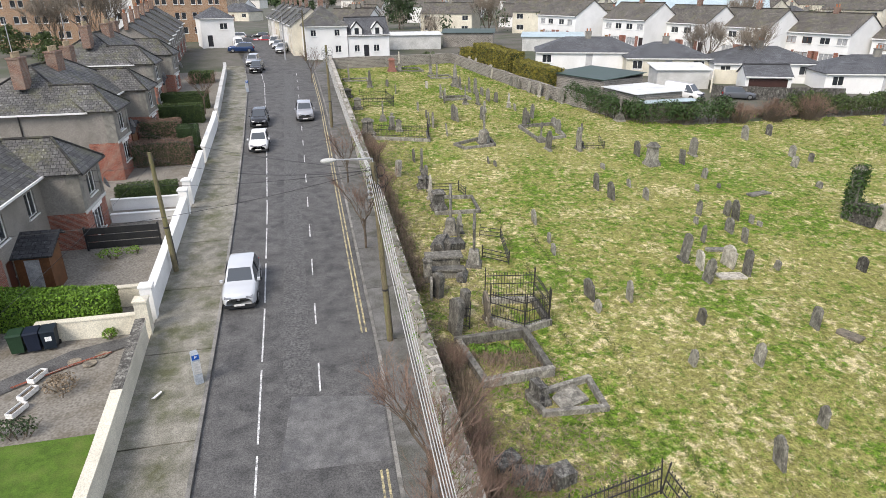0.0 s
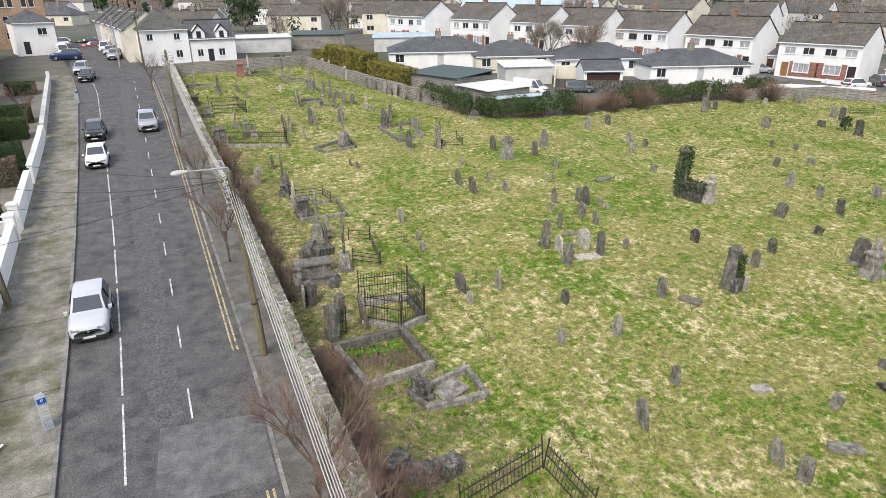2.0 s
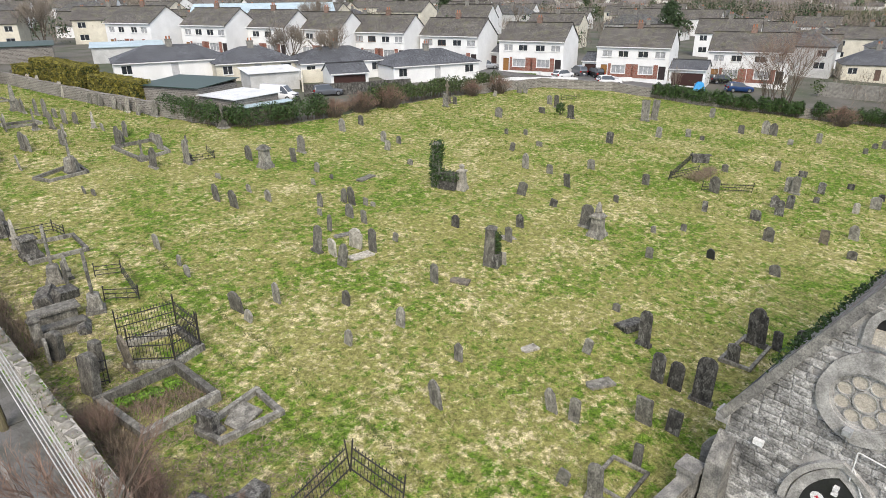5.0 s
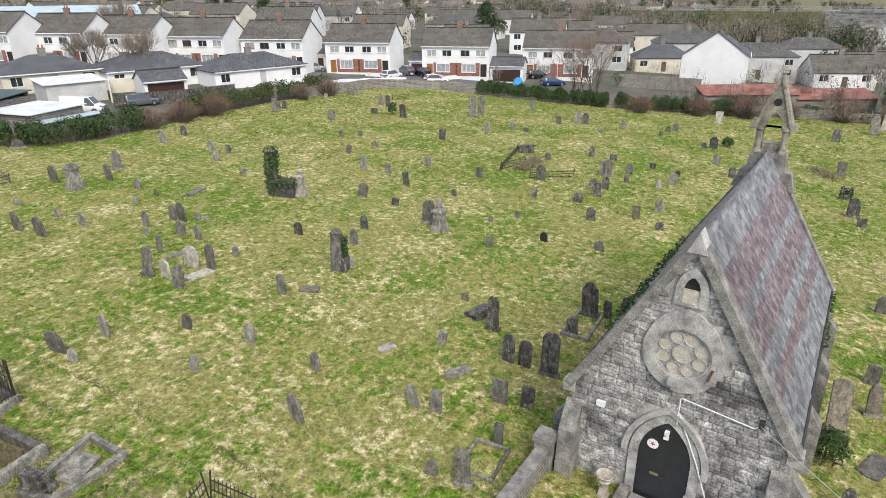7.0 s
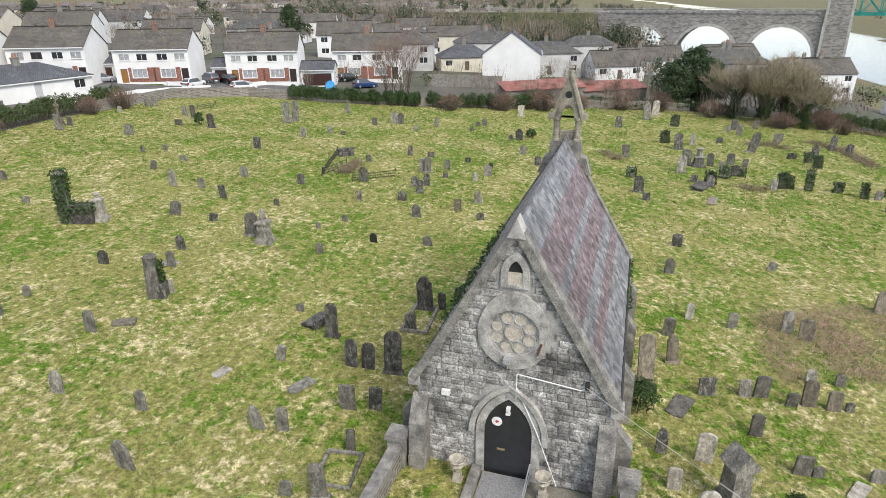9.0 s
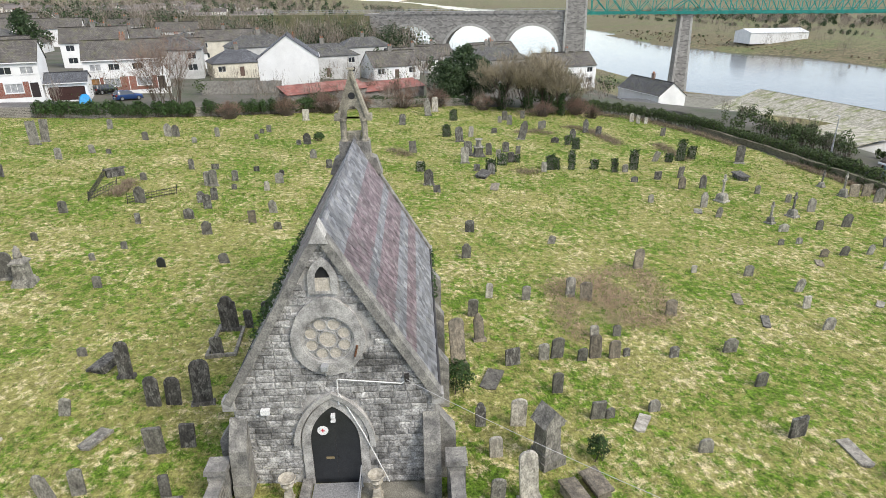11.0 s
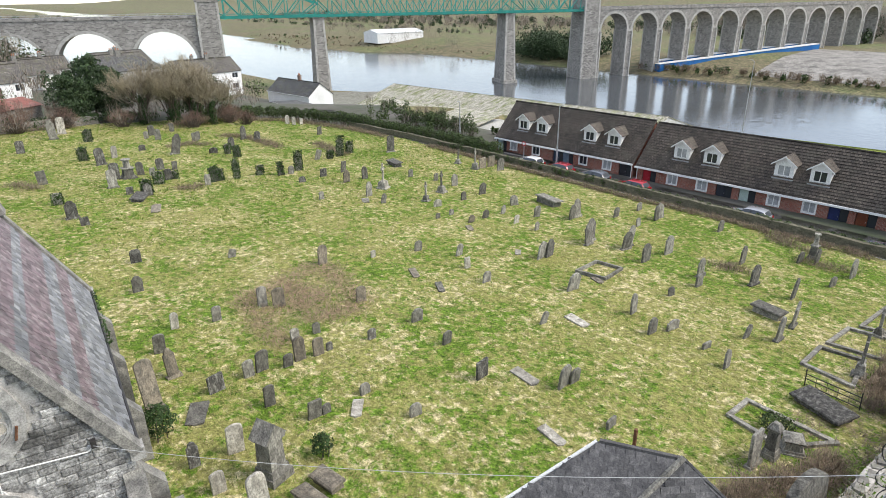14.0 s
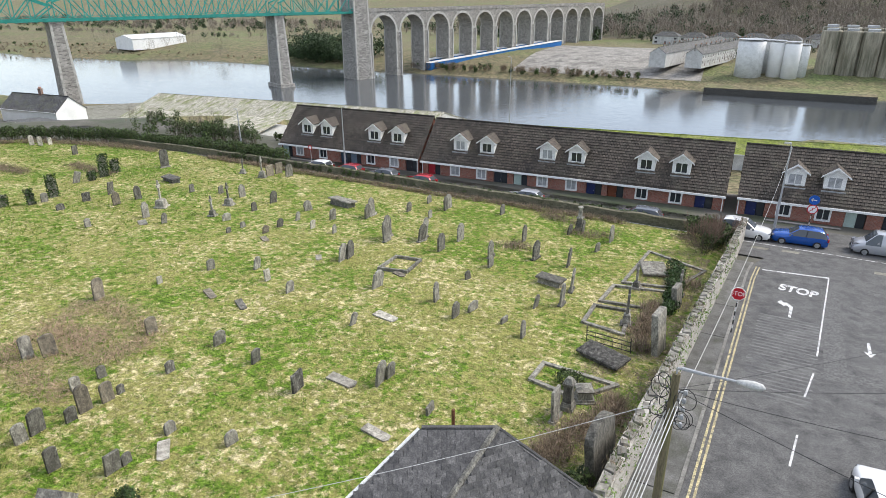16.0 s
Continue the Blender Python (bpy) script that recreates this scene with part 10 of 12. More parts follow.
def clipped_hedge(x0, y0, x1, y1, h, w, material, label, seed=1, size=0.06, density=260, z=None, base=0.0):
    """A box-clipped hedge between two plan points."""
    rnd = random.Random(seed)
    L = math.hypot(x1 - x0, y1 - y0)
    t = thing("hedge", pose(x0, y0, (land(x0, y0) if z is None else z), 0, 0, math.degrees(math.atan2(y1 - y0, x1 - x0))), label, "hedge", "garden hedges")
    dzdx = (land(x1, y1) - land(x0, y0)) / L
    g = Geo()
    area = 2 * L * h + L * w + 2 * w * h
    for _ in range(int(area * density)):
        r = rnd.random() * area
        if r < 2 * L * h:
            p = (rnd.uniform(0, L), rnd.choice((-1, 1)) * w / 2, rnd.uniform(base, h))
        elif r < 2 * L * h + L * w:
            p = (rnd.uniform(0, L), rnd.uniform(-w / 2, w / 2), h)
        else:
            p = (rnd.choice((0, L)), rnd.uniform(-w / 2, w / 2), rnd.uniform(base, h))
        bump = 0.09 * noise.noise((p[0] * 1.1 + seed, p[1] * 1.1, p[2] * 1.1))
        leaf_cloud(g, 1, (p[0], p[1] * (1 + bump), p[2] + bump + dzdx * p[0]), (0.07, 0.07, 0.07), size, rnd)
    tagged(part("leaves", g, MAT[material], t), kind="stuff")
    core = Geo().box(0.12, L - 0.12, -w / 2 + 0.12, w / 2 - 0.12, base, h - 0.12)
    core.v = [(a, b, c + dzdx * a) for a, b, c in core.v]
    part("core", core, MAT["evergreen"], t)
    return t


clipped_hedge(-15.0, 30.1, -9.7, 29.3, 1.75, 1.2, "hedge_bright", "bright green clipped privet hedge", 1, 0.065, 420)
clipped_hedge(-13.4, 46.2, -9.4, 46.4, 1.3, 1.3, "hedge", "dark clipped garden hedge", 2, 0.06)
clipped_hedge(-14.2, 55.0, -9.4, 55.2, 2.0, 1.5, "twig", "brown winter beech hedge", 3, 0.06)
clipped_hedge(-11.0, 58.5, -9.3, 58.6, 2.3, 1.7, "evergreen", "dense dark evergreen hedge block", 4, 0.06)
clipped_hedge(-15.0, 62.5, -11.4, 62.6, 2.0, 1.6, "twig", "brown winter beech hedge", 5, 0.06)
clipped_hedge(-15.5, 69.5, -10.2, 69.6, 1.9, 1.5, "hedge", "dark clipped evergreen garden hedge", 6, 0.06)
clipped_hedge(-15.5, 76.0, -10.4, 76.2, 1.8, 1.4, "hedge", "dark clipped evergreen garden hedge", 7, 0.06)
clipped_hedge(-14.5, 92.0, -11.5, 92.0, 1.4, 2.4, "hedge", "low green garden shrubs", 8, 0.06)
leafy("shrub", 500, [(0, 0, 0.45, 0.75, 0.7, 0.5)], 0.05, "dead_stems", "brown leafless garden shrub on gravel", "shrub", "garden shrubs", 9, -10.65, 24.1, land(-10.65, 24.1))
leafy("shrub", 500, [(0, 0, 0.4, 1.3, 0.5, 0.45)], 0.06, "evergreen", "dark creeping evergreen shrub", "shrub", "garden shrubs", 10, -11.7, 21.7, land(-11.7, 21.7))
leafy("shrub", 400, [(0, 0, 0.3, 0.9, 0.7, 0.35), (1.2, 0.4, 0.25, 0.6, 0.5, 0.3)], 0.06, "hedge_bright", "low green plants in a gravel bed", "shrub", "garden shrubs", 12, -11.8, 37.0, land(-11.8, 37.0))
leafy("shrub", 260, [(0, 0, 0.3, 0.4, 0.35, 0.35)], 0.05, "hedge_bright", "small green shrub beside a cream wall", "shrub", "garden shrubs", 13, -9.7, 27.9, land(-9.7, 27.9))
MAT["green_lawn"] = mat("mown_lawn", (0.085, 0.155, 0.02), (0.05, 0.095, 0.012), 0.3, 0.95, bump=0.5, bump_size=0.05, stain=(0.16, 0.2, 0.05), stain_size=1.2)
solo("lawn", Geo().add([(-16, 10, road_z(10) + 0.06), (-8.1, 10, road_z(10) + 0.06), (-8.1, 21.2, road_z(21.2) + 0.06), (-16, 21.2, road_z(21.2) + 0.06)], [(0, 1, 2, 3)]), MAT["green_lawn"], Matrix.Identity(4), "bright mown garden lawn", "lawn")
solo("garden_path", Geo().add([(x, y, road_z(y) + 0.05) for x, y in ((-14.8, 24.4), (-14.8, 23.2), (-11.0, 26.0), (-8.3, 27.3), (-8.3, 28.1), (-11.2, 27.2))], [(5, 4, 3, 2), (5, 2, 1, 0)]), MAT["asphalt"], Matrix.Identity(4), "dark curving garden path with a red edge", "path")
solo("path_edging", Geo().tube((-12.8, 24.8, road_z(24.8) + 0.08), (-11.0, 25.9, road_z(25.9) + 0.08), 0.05).tube((-11.0, 25.9, road_z(25.9) + 0.08), (-9.4, 26.7, road_z(26.7) + 0.08), 0.05), MAT["brick"], Matrix.Identity(4), "red tile path edging", "edging")
for k, (x, y, col, lb) in enumerate(((-13.4, 27.6, (0.02, 0.05, 0.025), "dark green wheeled bin with a closed lid"), (-12.75, 27.65, (0.012, 0.018, 0.035), "navy wheeled bin with a closed lid"), (-12.1, 27.7, (0.012, 0.02, 0.03), "navy wheeled bin with a green and white label"))):
    MAT["bin%d" % k] = mat("bin_plastic", col, tuple(v * 0.8 for v in col), 0.4, 0.45)
    b = thing("wheeled_bin", at(x, y, 0.05, 8), lb, "bin", "wheeled bins")
    part("body", Geo().frustum(0.5, 0.55, 0.08, 0.58, 0.7, 0.95), MAT["bin%d" % k], b)
    part("lid", Geo().frustum(0.62, 0.76, 0.95, 0.58, 0.7, 1.04), MAT["bin%d" % k], b)
    for s in (-1, 1):
        part("wheel", Geo().tube((s * 0.24, 0.3, 0.1), (s * 0.3, 0.3, 0.1), 0.1, n=10), MAT["tyre"], b)
    if k == 2:
        part("sticker", Geo().box(-0.13, 0.13, -0.335, -0.325, 0.5, 0.72), MAT["upvc"], b)
for k, (x, y) in enumerate(((-11.93, 25.3), (-11.91, 24.15), (-11.95, 23.1))):
    t = thing("planter", at(x, y, 0.05, 70), "white plastic trough planter with soil", "planter", "trough planters")
    tr = Geo()
    tr.frustum(0.75, 0.25, 0, 0.85, 0.32, 0.05).box(-0.42, 0.42, -0.16, -0.13, 0.05, 0.25).box(-0.42, 0.42, 0.13, 0.16, 0.05, 0.25).box(-0.42, -0.39, -0.13, 0.13, 0.05, 0.25).box(0.39, 0.42, -0.13, 0.13, 0.05, 0.25)
    part("trough", tr, MAT["upvc"], t)
    part("soil", Geo().box(-0.39, 0.39, -0.13, 0.13, 0.1, 0.17), MAT["bark"], t)
solo("litter", Geo().slab([(-0.05, -0.25), (0.06, -0.2), (0.08, 0.25), (-0.02, 0.3)], 0, 0.02), MAT["upvc"], at(-6.78, 22.8, 0.25, -25), "white scrap lying on the pavement", "litter")
for x, y in ((-9.77, 26.6), (-10.81, 26.3), (-10.12, 26.0)):
    solo("stepping_stone", Geo().lathe([(0.28, 0), (0.28, 0.04)], 14), MAT["headstone_warm"], at(x, y, 0.04), "round stepping stone in gravel", "stepping stone", "stepping stones")

# ---------------------------------------------------------------- chapel forecourt
fc = tagged(new("forecourt"), "damp concrete forecourt before the chapel door", "paving", kind="structure")
fg = Geo().add([CH @ Vector(v) for v in ((-3.3, -9, 0.03), (3.4, -9, 0.03), (3.4, -0.05, 0.03), (-3.3, -0.05, 0.03))], [(0, 1, 2, 3)])
part("paving", fg, MAT["pavement"], fc)
rp = thing("ramp", CH, "metal chequer-plate ramp up to the chapel door", "ramp")
part("plate", Geo().add([(-0.95, -3.2, 0.05), (0.75, -3.2, 0.05), (0.75, -0.12, 0.16), (-0.95, -0.12, 0.16), (-0.95, -3.2, -0.1), (0.75, -3.2, -0.1), (0.75, -0.12, -0.1), (-0.95, -0.12, -0.1)], [(0, 1, 2, 3), (4, 5, 1, 0), (5, 6, 2, 1), (7, 4, 0, 3)]), MAT["ramp"], rp)
for x in (0.80,):
    part("handrail", Geo().tube((x, -3.2, 0.0), (x, -3.2, 0.95), 0.025).tube((x, -0.3, 0.1), (x, -0.3, 1.05), 0.025).tube((x, -3.2, 0.95), (x, -0.3, 1.05), 0.025).tube((x, -3.2, 0.5), (x, -0.3, 0.6), 0.02), MAT["grey_metal"], rp, "grey tubular handrail")
part("step_side", Geo().box(-1.35, -1.0, -2.6, -0.05, -0.1, 0.35), MAT["ch_cope"], rp)
for x in (-1.75, 1.35):
    u = thing("urn", CH @ pose(x, -0.75, 0.03), "weathered cast-stone urn on a square pedestal", "urn", "urns by the chapel door")
    part("pedestal", Geo().frustum(0.42, 0.42, 0, 0.36, 0.36, 0.12).frustum(0.3, 0.3, 0.12, 0.24, 0.24, 0.45), MAT["urn"], u)
    part("bowl", Geo().lathe([(0.10, 0.45), (0.13, 0.55), (0.24, 0.75), (0.20, 0.85), (0.32, 1.0), (0.30, 1.03), (0.2, 0.95), (0.02, 0.9)], 12), MAT["urn"], u, smooth=False)


def side_wall(x, y0, y1, h):
    w = tagged(new("forecourt_wall"), "rubble forecourt wall with a flat coping", "wall", "forecourt walls")
    w.matrix_basis = CH
    part("wall", Geo().box(x - 0.2, x + 0.2, y0, y1, -0.4, h), MAT["rubble"], w)
    part("coping", Geo().box(x - 0.24, x + 0.24, y0, y1, h, h + 0.08), MAT["ch_cope"], w)
    part("pier", Geo().frustum(0.62, 0.62, -0.4, 0.62, 0.62, h + 0.35, (x, y1 - 0.3)).frustum(0.78, 0.78, h + 0.35, 0.74, 0.74, h + 0.55, (x, y1 - 0.3)), MAT["ch_cope"], w)


side_wall(-4.05, -9.0, -0.35, 1.15)
side_wall(4.15, -9.0, -0.35, 1.15)

# ---------------------------------------------------------------- gate lodge by the road
lodge = thing("gate_lodge", pose(0, 0, 0), "small lodge with a worn grey slate roof beside the road wall", "lodge")
lA, lB = Vector((8.0, -12.8, 4.5)), Vector((6.0, -13.9, 4.5))
lC, lL, lD = Vector((7.0, -10.0, 2.1)), Vector((10.0, -8.36, 2.1)), Vector((3.15, -15.2, 2.0))
lS = Vector((8.6, -14.5, 2.1))
lbase = Geo().slab([(6.9, -10.3), (3.6, -13.6), (4.4, -15.0), (8.2, -14.2), (9.7, -9.0)][::-1], -1.5, 2.1)
part("wall", lbase, MAT["ch_cope"], lodge)
MAT["slate_lodge"] = mat("worn_lodge_slate", (0.105, 0.10, 0.097), (0.06, 0.057, 0.056), 0.4, 0.55, spec=0.5, vary=0.34, island=0.34, stain=(0.30, 0.29, 0.26), stain_size=0.12, stain_amt=0.22, speck=0.35, speck_size=0.04)
part("roof_deck", Geo().slope([lC, lL, lA, lB][::-1] if False else [lL, lC, lB, lA], 0.1).slope([lC, lD, lB], 0.1).slope([lD, lS, lA, lB], 0.1), MAT["slate_lodge"], lodge)


def slate_plane(parent, a, b, c, d, step, width, mat_key, limit):
    """Slates on the plane of eave a-b and top d-c."""
    u = (b - a).normalized()
    nrm = u.cross(d - a).normalized()
    if nrm.z < 0:
        nrm = -nrm
    w = nrm.cross(u)
    if w.z < 0:
        w = -w
    hgt = (d - a).dot(w)
    poly = [((p - a).dot(u), (p - a).dot(w)) for p in (a, b, c, d)]
    w2 = width / 2 - 0.006
    me = Geo().slab([(-w2, 0), (w2, 0), (w2, step * 1.5), (-w2, step * 1.5)], 0, 0.014).mesh("slate", MAT[mat_key])
    rest = Geo()
    rnd = random.Random(3)
    r, made = 0, 0
    rows = int(hgt / step)
    xs = [p[0] for p in poly]
    rot = Matrix((u, w, nrm)).transposed().to_4x4()
    for r in range(rows - 1, -1, -1):
        n = int((max(xs) - min(xs)) / width) + 2
        for k in range(n):
            px, pz = min(xs) + (k + (0.5 if r % 2 else 0)) * width, r * step
            if not (inside(px - w2 * 0.75, pz + step * 0.9, poly) and inside(px + w2 * 0.75, pz + step * 0.9, poly)):
                continue
            m = Matrix.Translation(a + u * px + w * pz + nrm * 0.02) @ rot @ Matrix.Rotation(radians(2.2 + rnd.uniform(-0.5, 0.5)), 4, "X") @ Matrix.Rotation(radians(rnd.uniform(-1.5, 1.5)), 4, "Z")
            if made < limit:
                part("slate", me, None, parent, m=m)
                made += 1
            else:
                rest.slab([(-w2, 0), (w2, 0), (w2, step * 1.5), (-w2, step * 1.5)], 0, 0.014, m)
    if rest.v:
        tagged(part("slates", rest, MAT[mat_key], parent), kind="stuff")


slate_plane(lodge, lC, lL, lA, lB, 0.19, 0.28, "slate_lodge", 160)
slate_plane(lodge, lC, lD, lB, lB, 0.19, 0.28, "slate_lodge", 130)
part("eaves_board", Geo().tube(lC + Vector((0, 0, -0.02)), lD + Vector((0, 0, -0.02)), 0.06, n=5), MAT["iron"], lodge)
part("verge", Geo().tube(lB + Vector((0, 0, 0.02)), lD + Vector((0, 0, 0.02)), 0.05, n=5), MAT["slate_lodge"], lodge)
part("hip_tiles", Geo().tube(lB + Vector((0, 0, 0.04)), lC, 0.10, n=6), MAT["headstone"], lodge, "lichen-spotted mortared hip")
part("ridge_tiles", Geo().tube(lA + Vector((0, 0, 0.0)), lB + Vector((0, 0, 0.0)), 0.08, n=6), MAT["slate_lodge"], lodge)
part("bargeboard", Geo().tube(lA + Vector((0.06, 0.05, -0.03)), lL + Vector((0.06, 0.05, -0.03)), 0.06, n=4), MAT["upvc"], lodge, "white painted verge board")
solo("iron_post", Geo().tube((0, 0, 0), (0, 0, 2.6), 0.07, n=8), MAT["rust"], pose(9.14, -16.9, land(9.14, -16.9) + 0.45), "rusty iron post beside the lodge", "post")


# ---------------------------------------------------------------- trees and boundary growth
def bare_tree(h, spread, seed, trunk=0.18, mat_twig="twig_grey", depth=5, ivy=0.0, twigs=3, fine=0.012, stems=1, upright=0.35):
    """A leafless tree built at the origin: trunk and limbs as one mesh, twigs as another."""
    rnd = random.Random(seed)
    wood, tw = Geo(), Geo()

    def grow(p, d, L, r, k):
        q = p + d * L
        if k <= 1:
            tw.tube(p, q, max(r, fine), max(r * 0.4, fine * 0.6), n=3, caps=False)
        else:
            mid = p + d * L * 0.5 + Vector((rnd.uniform(-1, 1), rnd.uniform(-1, 1), 0)) * L * 0.06
            q = q + Vector((rnd.uniform(-1, 1), rnd.uniform(-1, 1), 0)) * L * 0.05
            wood.tube(p, mid, r, r * 0.85, n=6 if k > 3 else 4, caps=False)
            wood.tube(mid, q, r * 0.85, r * 0.68, n=6 if k > 3 else 4, caps=False)
        if k == 0:
            for _ in range(3):
                e = p + d * L * rnd.uniform(0.2, 0.9)
                nd = (d + Vector((rnd.uniform(-1, 1), rnd.uniform(-1, 1), rnd.uniform(-0.2, 0.9))) * 0.7).normalized()
                tw.tube(e, e + nd * L * rnd.uniform(0.5, 0.9), fine * 0.7, fine * 0.35, n=3, caps=False)
            return
        for _ in range(twigs if k < depth else twigs + 1):
            nd = (d + Vector((rnd.uniform(-1, 1), rnd.uniform(-1, 1), rnd.uniform(-0.3, 0.4) + upright)) * spread).normalized()
            nd.z = max(nd.z, 0.05)
            f = rnd.uniform(0.45, 1.0)
            grow(p + (q - p) * f, nd, L * rnd.uniform(0.58, 0.82), r * (0.62 if f > 0.9 else 0.42), k - 1)

    for s in range(stems):
        a = 6.28 * s / stems + rnd.random()
        out = 0.0 if stems == 1 else rnd.uniform(0.15, 0.55)
        d0 = Vector((math.cos(a) * out + rnd.uniform(-0.06, 0.06), math.sin(a) * out, 1)).normalized()
        grow(Vector((math.cos(a) * out * 0.5, math.sin(a) * out * 0.5, -0.2)), d0, h * rnd.uniform(0.40, 0.47), trunk, depth)
    t = thing("tree", pose(0, 0, -500), "bare winter tree with fine branching twigs", "tree", "bare trees")
    part("trunk", wood, MAT["bark"], t)
    tagged(part("twigs", tw, MAT[mat_twig], t), kind="stuff")
    if ivy:
        g = Geo()
        for k in range(14):
            leaf_cloud(g, 150, (rnd.uniform(-0.4, 0.4), rnd.uniform(-0.4, 0.4), h * ivy * (k + 0.5) / 14), (0.85, 0.85, h * ivy / 12), 0.11, rnd)
        tagged(part("ivy", g, MAT["ivy"], t), kind="stuff")
    return t


def dome_bush(r, h, seed, mat_twig, n=190, fine=0.013):
    """A leafless round bush: many wiry stems fanning out from the base, each with side twigs."""
    rnd = random.Random(seed)
    st, tw = Geo(), Geo()
    for _ in range(n):
        a, lean = rnd.uniform(0, 6.28), rnd.random() ** 0.7
        tip = Vector((math.cos(a) * r * lean, math.sin(a) * r * lean, h * math.sqrt(max(0.05, 1 - 0.85 * lean * lean)) * rnd.uniform(0.75, 1.05)))
        foot = Vector((math.cos(a) * r * 0.3 * lean, math.sin(a) * r * 0.3 * lean, -0.1))
        mid = foot.lerp(tip, 0.5) + Vector((rnd.uniform(-0.1, 0.1), rnd.uniform(-0.1, 0.1), h * 0.12))
        st.tube(foot, mid, fine * 1.3, fine, n=3, caps=False)
        tw.tube(mid, tip, fine, fine * 0.5, n=3, caps=False)
        for _ in range(5):
            e = mid.lerp(tip, rnd.uniform(0.0, 0.9))
            nd = Vector((rnd.uniform(-1, 1), rnd.uniform(-1, 1), rnd.uniform(-0.1, 1))).normalized()
            tw.tube(e, e + nd * rnd.uniform(0.2, 0.5) * h * 0.4, fine * 0.7, fine * 0.35, n=3, caps=False)
    t = thing("shrub", pose(0, 0, -500), "round leafless bush of wiry reddish stems", "shrub", "bare bushes")
    tagged(part("stems", st, MAT["bark"], t), kind="stuff")
    tagged(part("twigs", tw, MAT[mat_twig], t), kind="stuff")
    return t


def put(t, x, y, rz=0, s=1.0, label="", z=None):
    o = copy_thing(t, pose(x, y, land(x, y) if z is None else z, 0, 0, rz) @ Matrix.Diagonal((s, s, s, 1)))
    if label:
        o["label"] = label
    return o


def leaf_tree(h, r, seed, material, label, category="tree", n=2200, size=0.16, cone=False, trunk_h=0.15):
    rnd = random.Random(seed)
    t = thing("tree", pose(0, 0, -500), label, category, "evergreen trees")
    part("trunk", Geo().tube((0, 0, -0.2), (0, 0, h * 0.8), 0.05 * h * 0.4, 0.03, n=7), MAT["bark"], t)
    g = Geo()
    for k in range(16):
        f = (k + 0.5) / 16
        zz = h * (trunk_h + (0.95 - trunk_h) * f)
        rr = r * (1.05 - f) if cone else r * math.sin(math.pi * min(0.96, 0.12 + 0.86 * f)) ** 0.6
        for _ in range(3):
            a = rnd.uniform(0, 6.28)
            leaf_cloud(g, n // 48, (math.cos(a) * rr * 0.45, math.sin(a) * rr * 0.45, zz + rnd.uniform(-0.2, 0.2)), (rr * 0.7, rr * 0.7, h * 0.09), size, rnd)
    tagged(part("crown", g, MAT[material], t), kind="stuff")
    return t


T_small = bare_tree(5.2, 0.6, 1, 0.085, "twig", 4, twigs=4, fine=0.005, upright=0.25)
T_mid = bare_tree(10.0, 0.62, 2, 0.13, "twig_grey", 4, twigs=4, fine=0.018, stems=3)
T_fan = bare_tree(10.5, 0.62, 12, 0.075, "twig", 4, twigs=3, fine=0.007, stems=6, upright=0.22)
T_ivied = bare_tree(8.6, 0.72, 3, 0.11, "twig_pale", 4, ivy=0.52, twigs=4, fine=0.016, stems=5, upright=0.12)
T_shrub = bare_tree(3.0, 0.6, 4, 0.018, "twig", 3, twigs=3, fine=0.007, stems=7)
T_dome = dome_bush(2.3, 2.6, 8, "twig")
T_ever = leaf_tree(8.5, 4.0, 5, "evergreen", "broad dark evergreen tree", n=5600, size=0.18)
T_cone = leaf_tree(13.0, 4.6, 6, "evergreen", "tall dense dark conifer", n=3900, size=0.3)
T_bushy = leaf_tree(4.0, 2.4, 7, "hedge", "rounded green garden tree", n=2600, size=0.13)

# street trees beside the road wall
put(T_small, 2.85, 15.0, 20, 1.15, "bare street tree with reddish twigs by the wall")
put(T_small, 2.75, 12.2, 130, 1.15, "bare street tree with reddish twigs by the wall")
put(T_small, 3.0, 35.0, 200, 0.95, "pollarded bare street tree by the wall")
put(T_small, 2.95, 47.0, 250, 0.9, "pollarded bare street tree by the wall")
put(T_small, 1.6, 89.0, 90, 0.9, "pollarded bare street tree by the wall")
put(T_small, -10.5, 73.0, 60, 0.9, "bare garden birch with a pale trunk")
put(T_shrub, 5.2, 14.2, 0, 0.9, "thicket of bare stems inside the wall")
put(T_shrub, 4.9, 17.0, 80, 0.7, "thicket of bare stems inside the wall")
put(T_shrub, 5.2, 21.6, 160, 0.6, "thicket of bare stems inside the wall")
put(T_shrub, 5.3, 44.0, 10, 0.8, "bare shrub inside the wall")
put(T_shrub, 5.6, 50.5, 120, 0.9, "bare shrub inside the wall")
put(T_shrub, 3.6, -52.0, 100, 1.1, "bare shrub at the wall corner")
put(T_shrub, 4.4, -50.2, 30, 1.1, "bare shrub at the wall corner")
# east and southeast boundary
for x, y, rz, k in ((99.5, -31.5, 0, 1.0), (103.0, -28.0, 120, 0.95), (101.5, -35.0, 200, 1.05), (97.5, -36.5, 290, 0.8), (104.5, -32.5, 60, 0.9), (106.5, -38.0, 160, 0.85)):
    put(T_ivied, x, y, rz, k, "many-stemmed bare tree thick with ivy at the cemetery edge")
for x, y, rz, k in ((96.5, -33.0, 0, 1.0), (98.5, -39.5, 70, 1.1), (95.5, -41.0, 140, 0.9), (102.0, -24.5, 220, 1.1), (100.5, -40.5, 30, 1.1)):
    put(T_dome, x, y, rz, k, "leafless thicket of pale stems under the ivied trees")
put(T_ever, 112.5, -23.5, 0, 1.15)
put(T_ever, 108.5, -19.5, 90, 0.9)
put(T_ever, 109.5, -25.5, 190, 0.95)
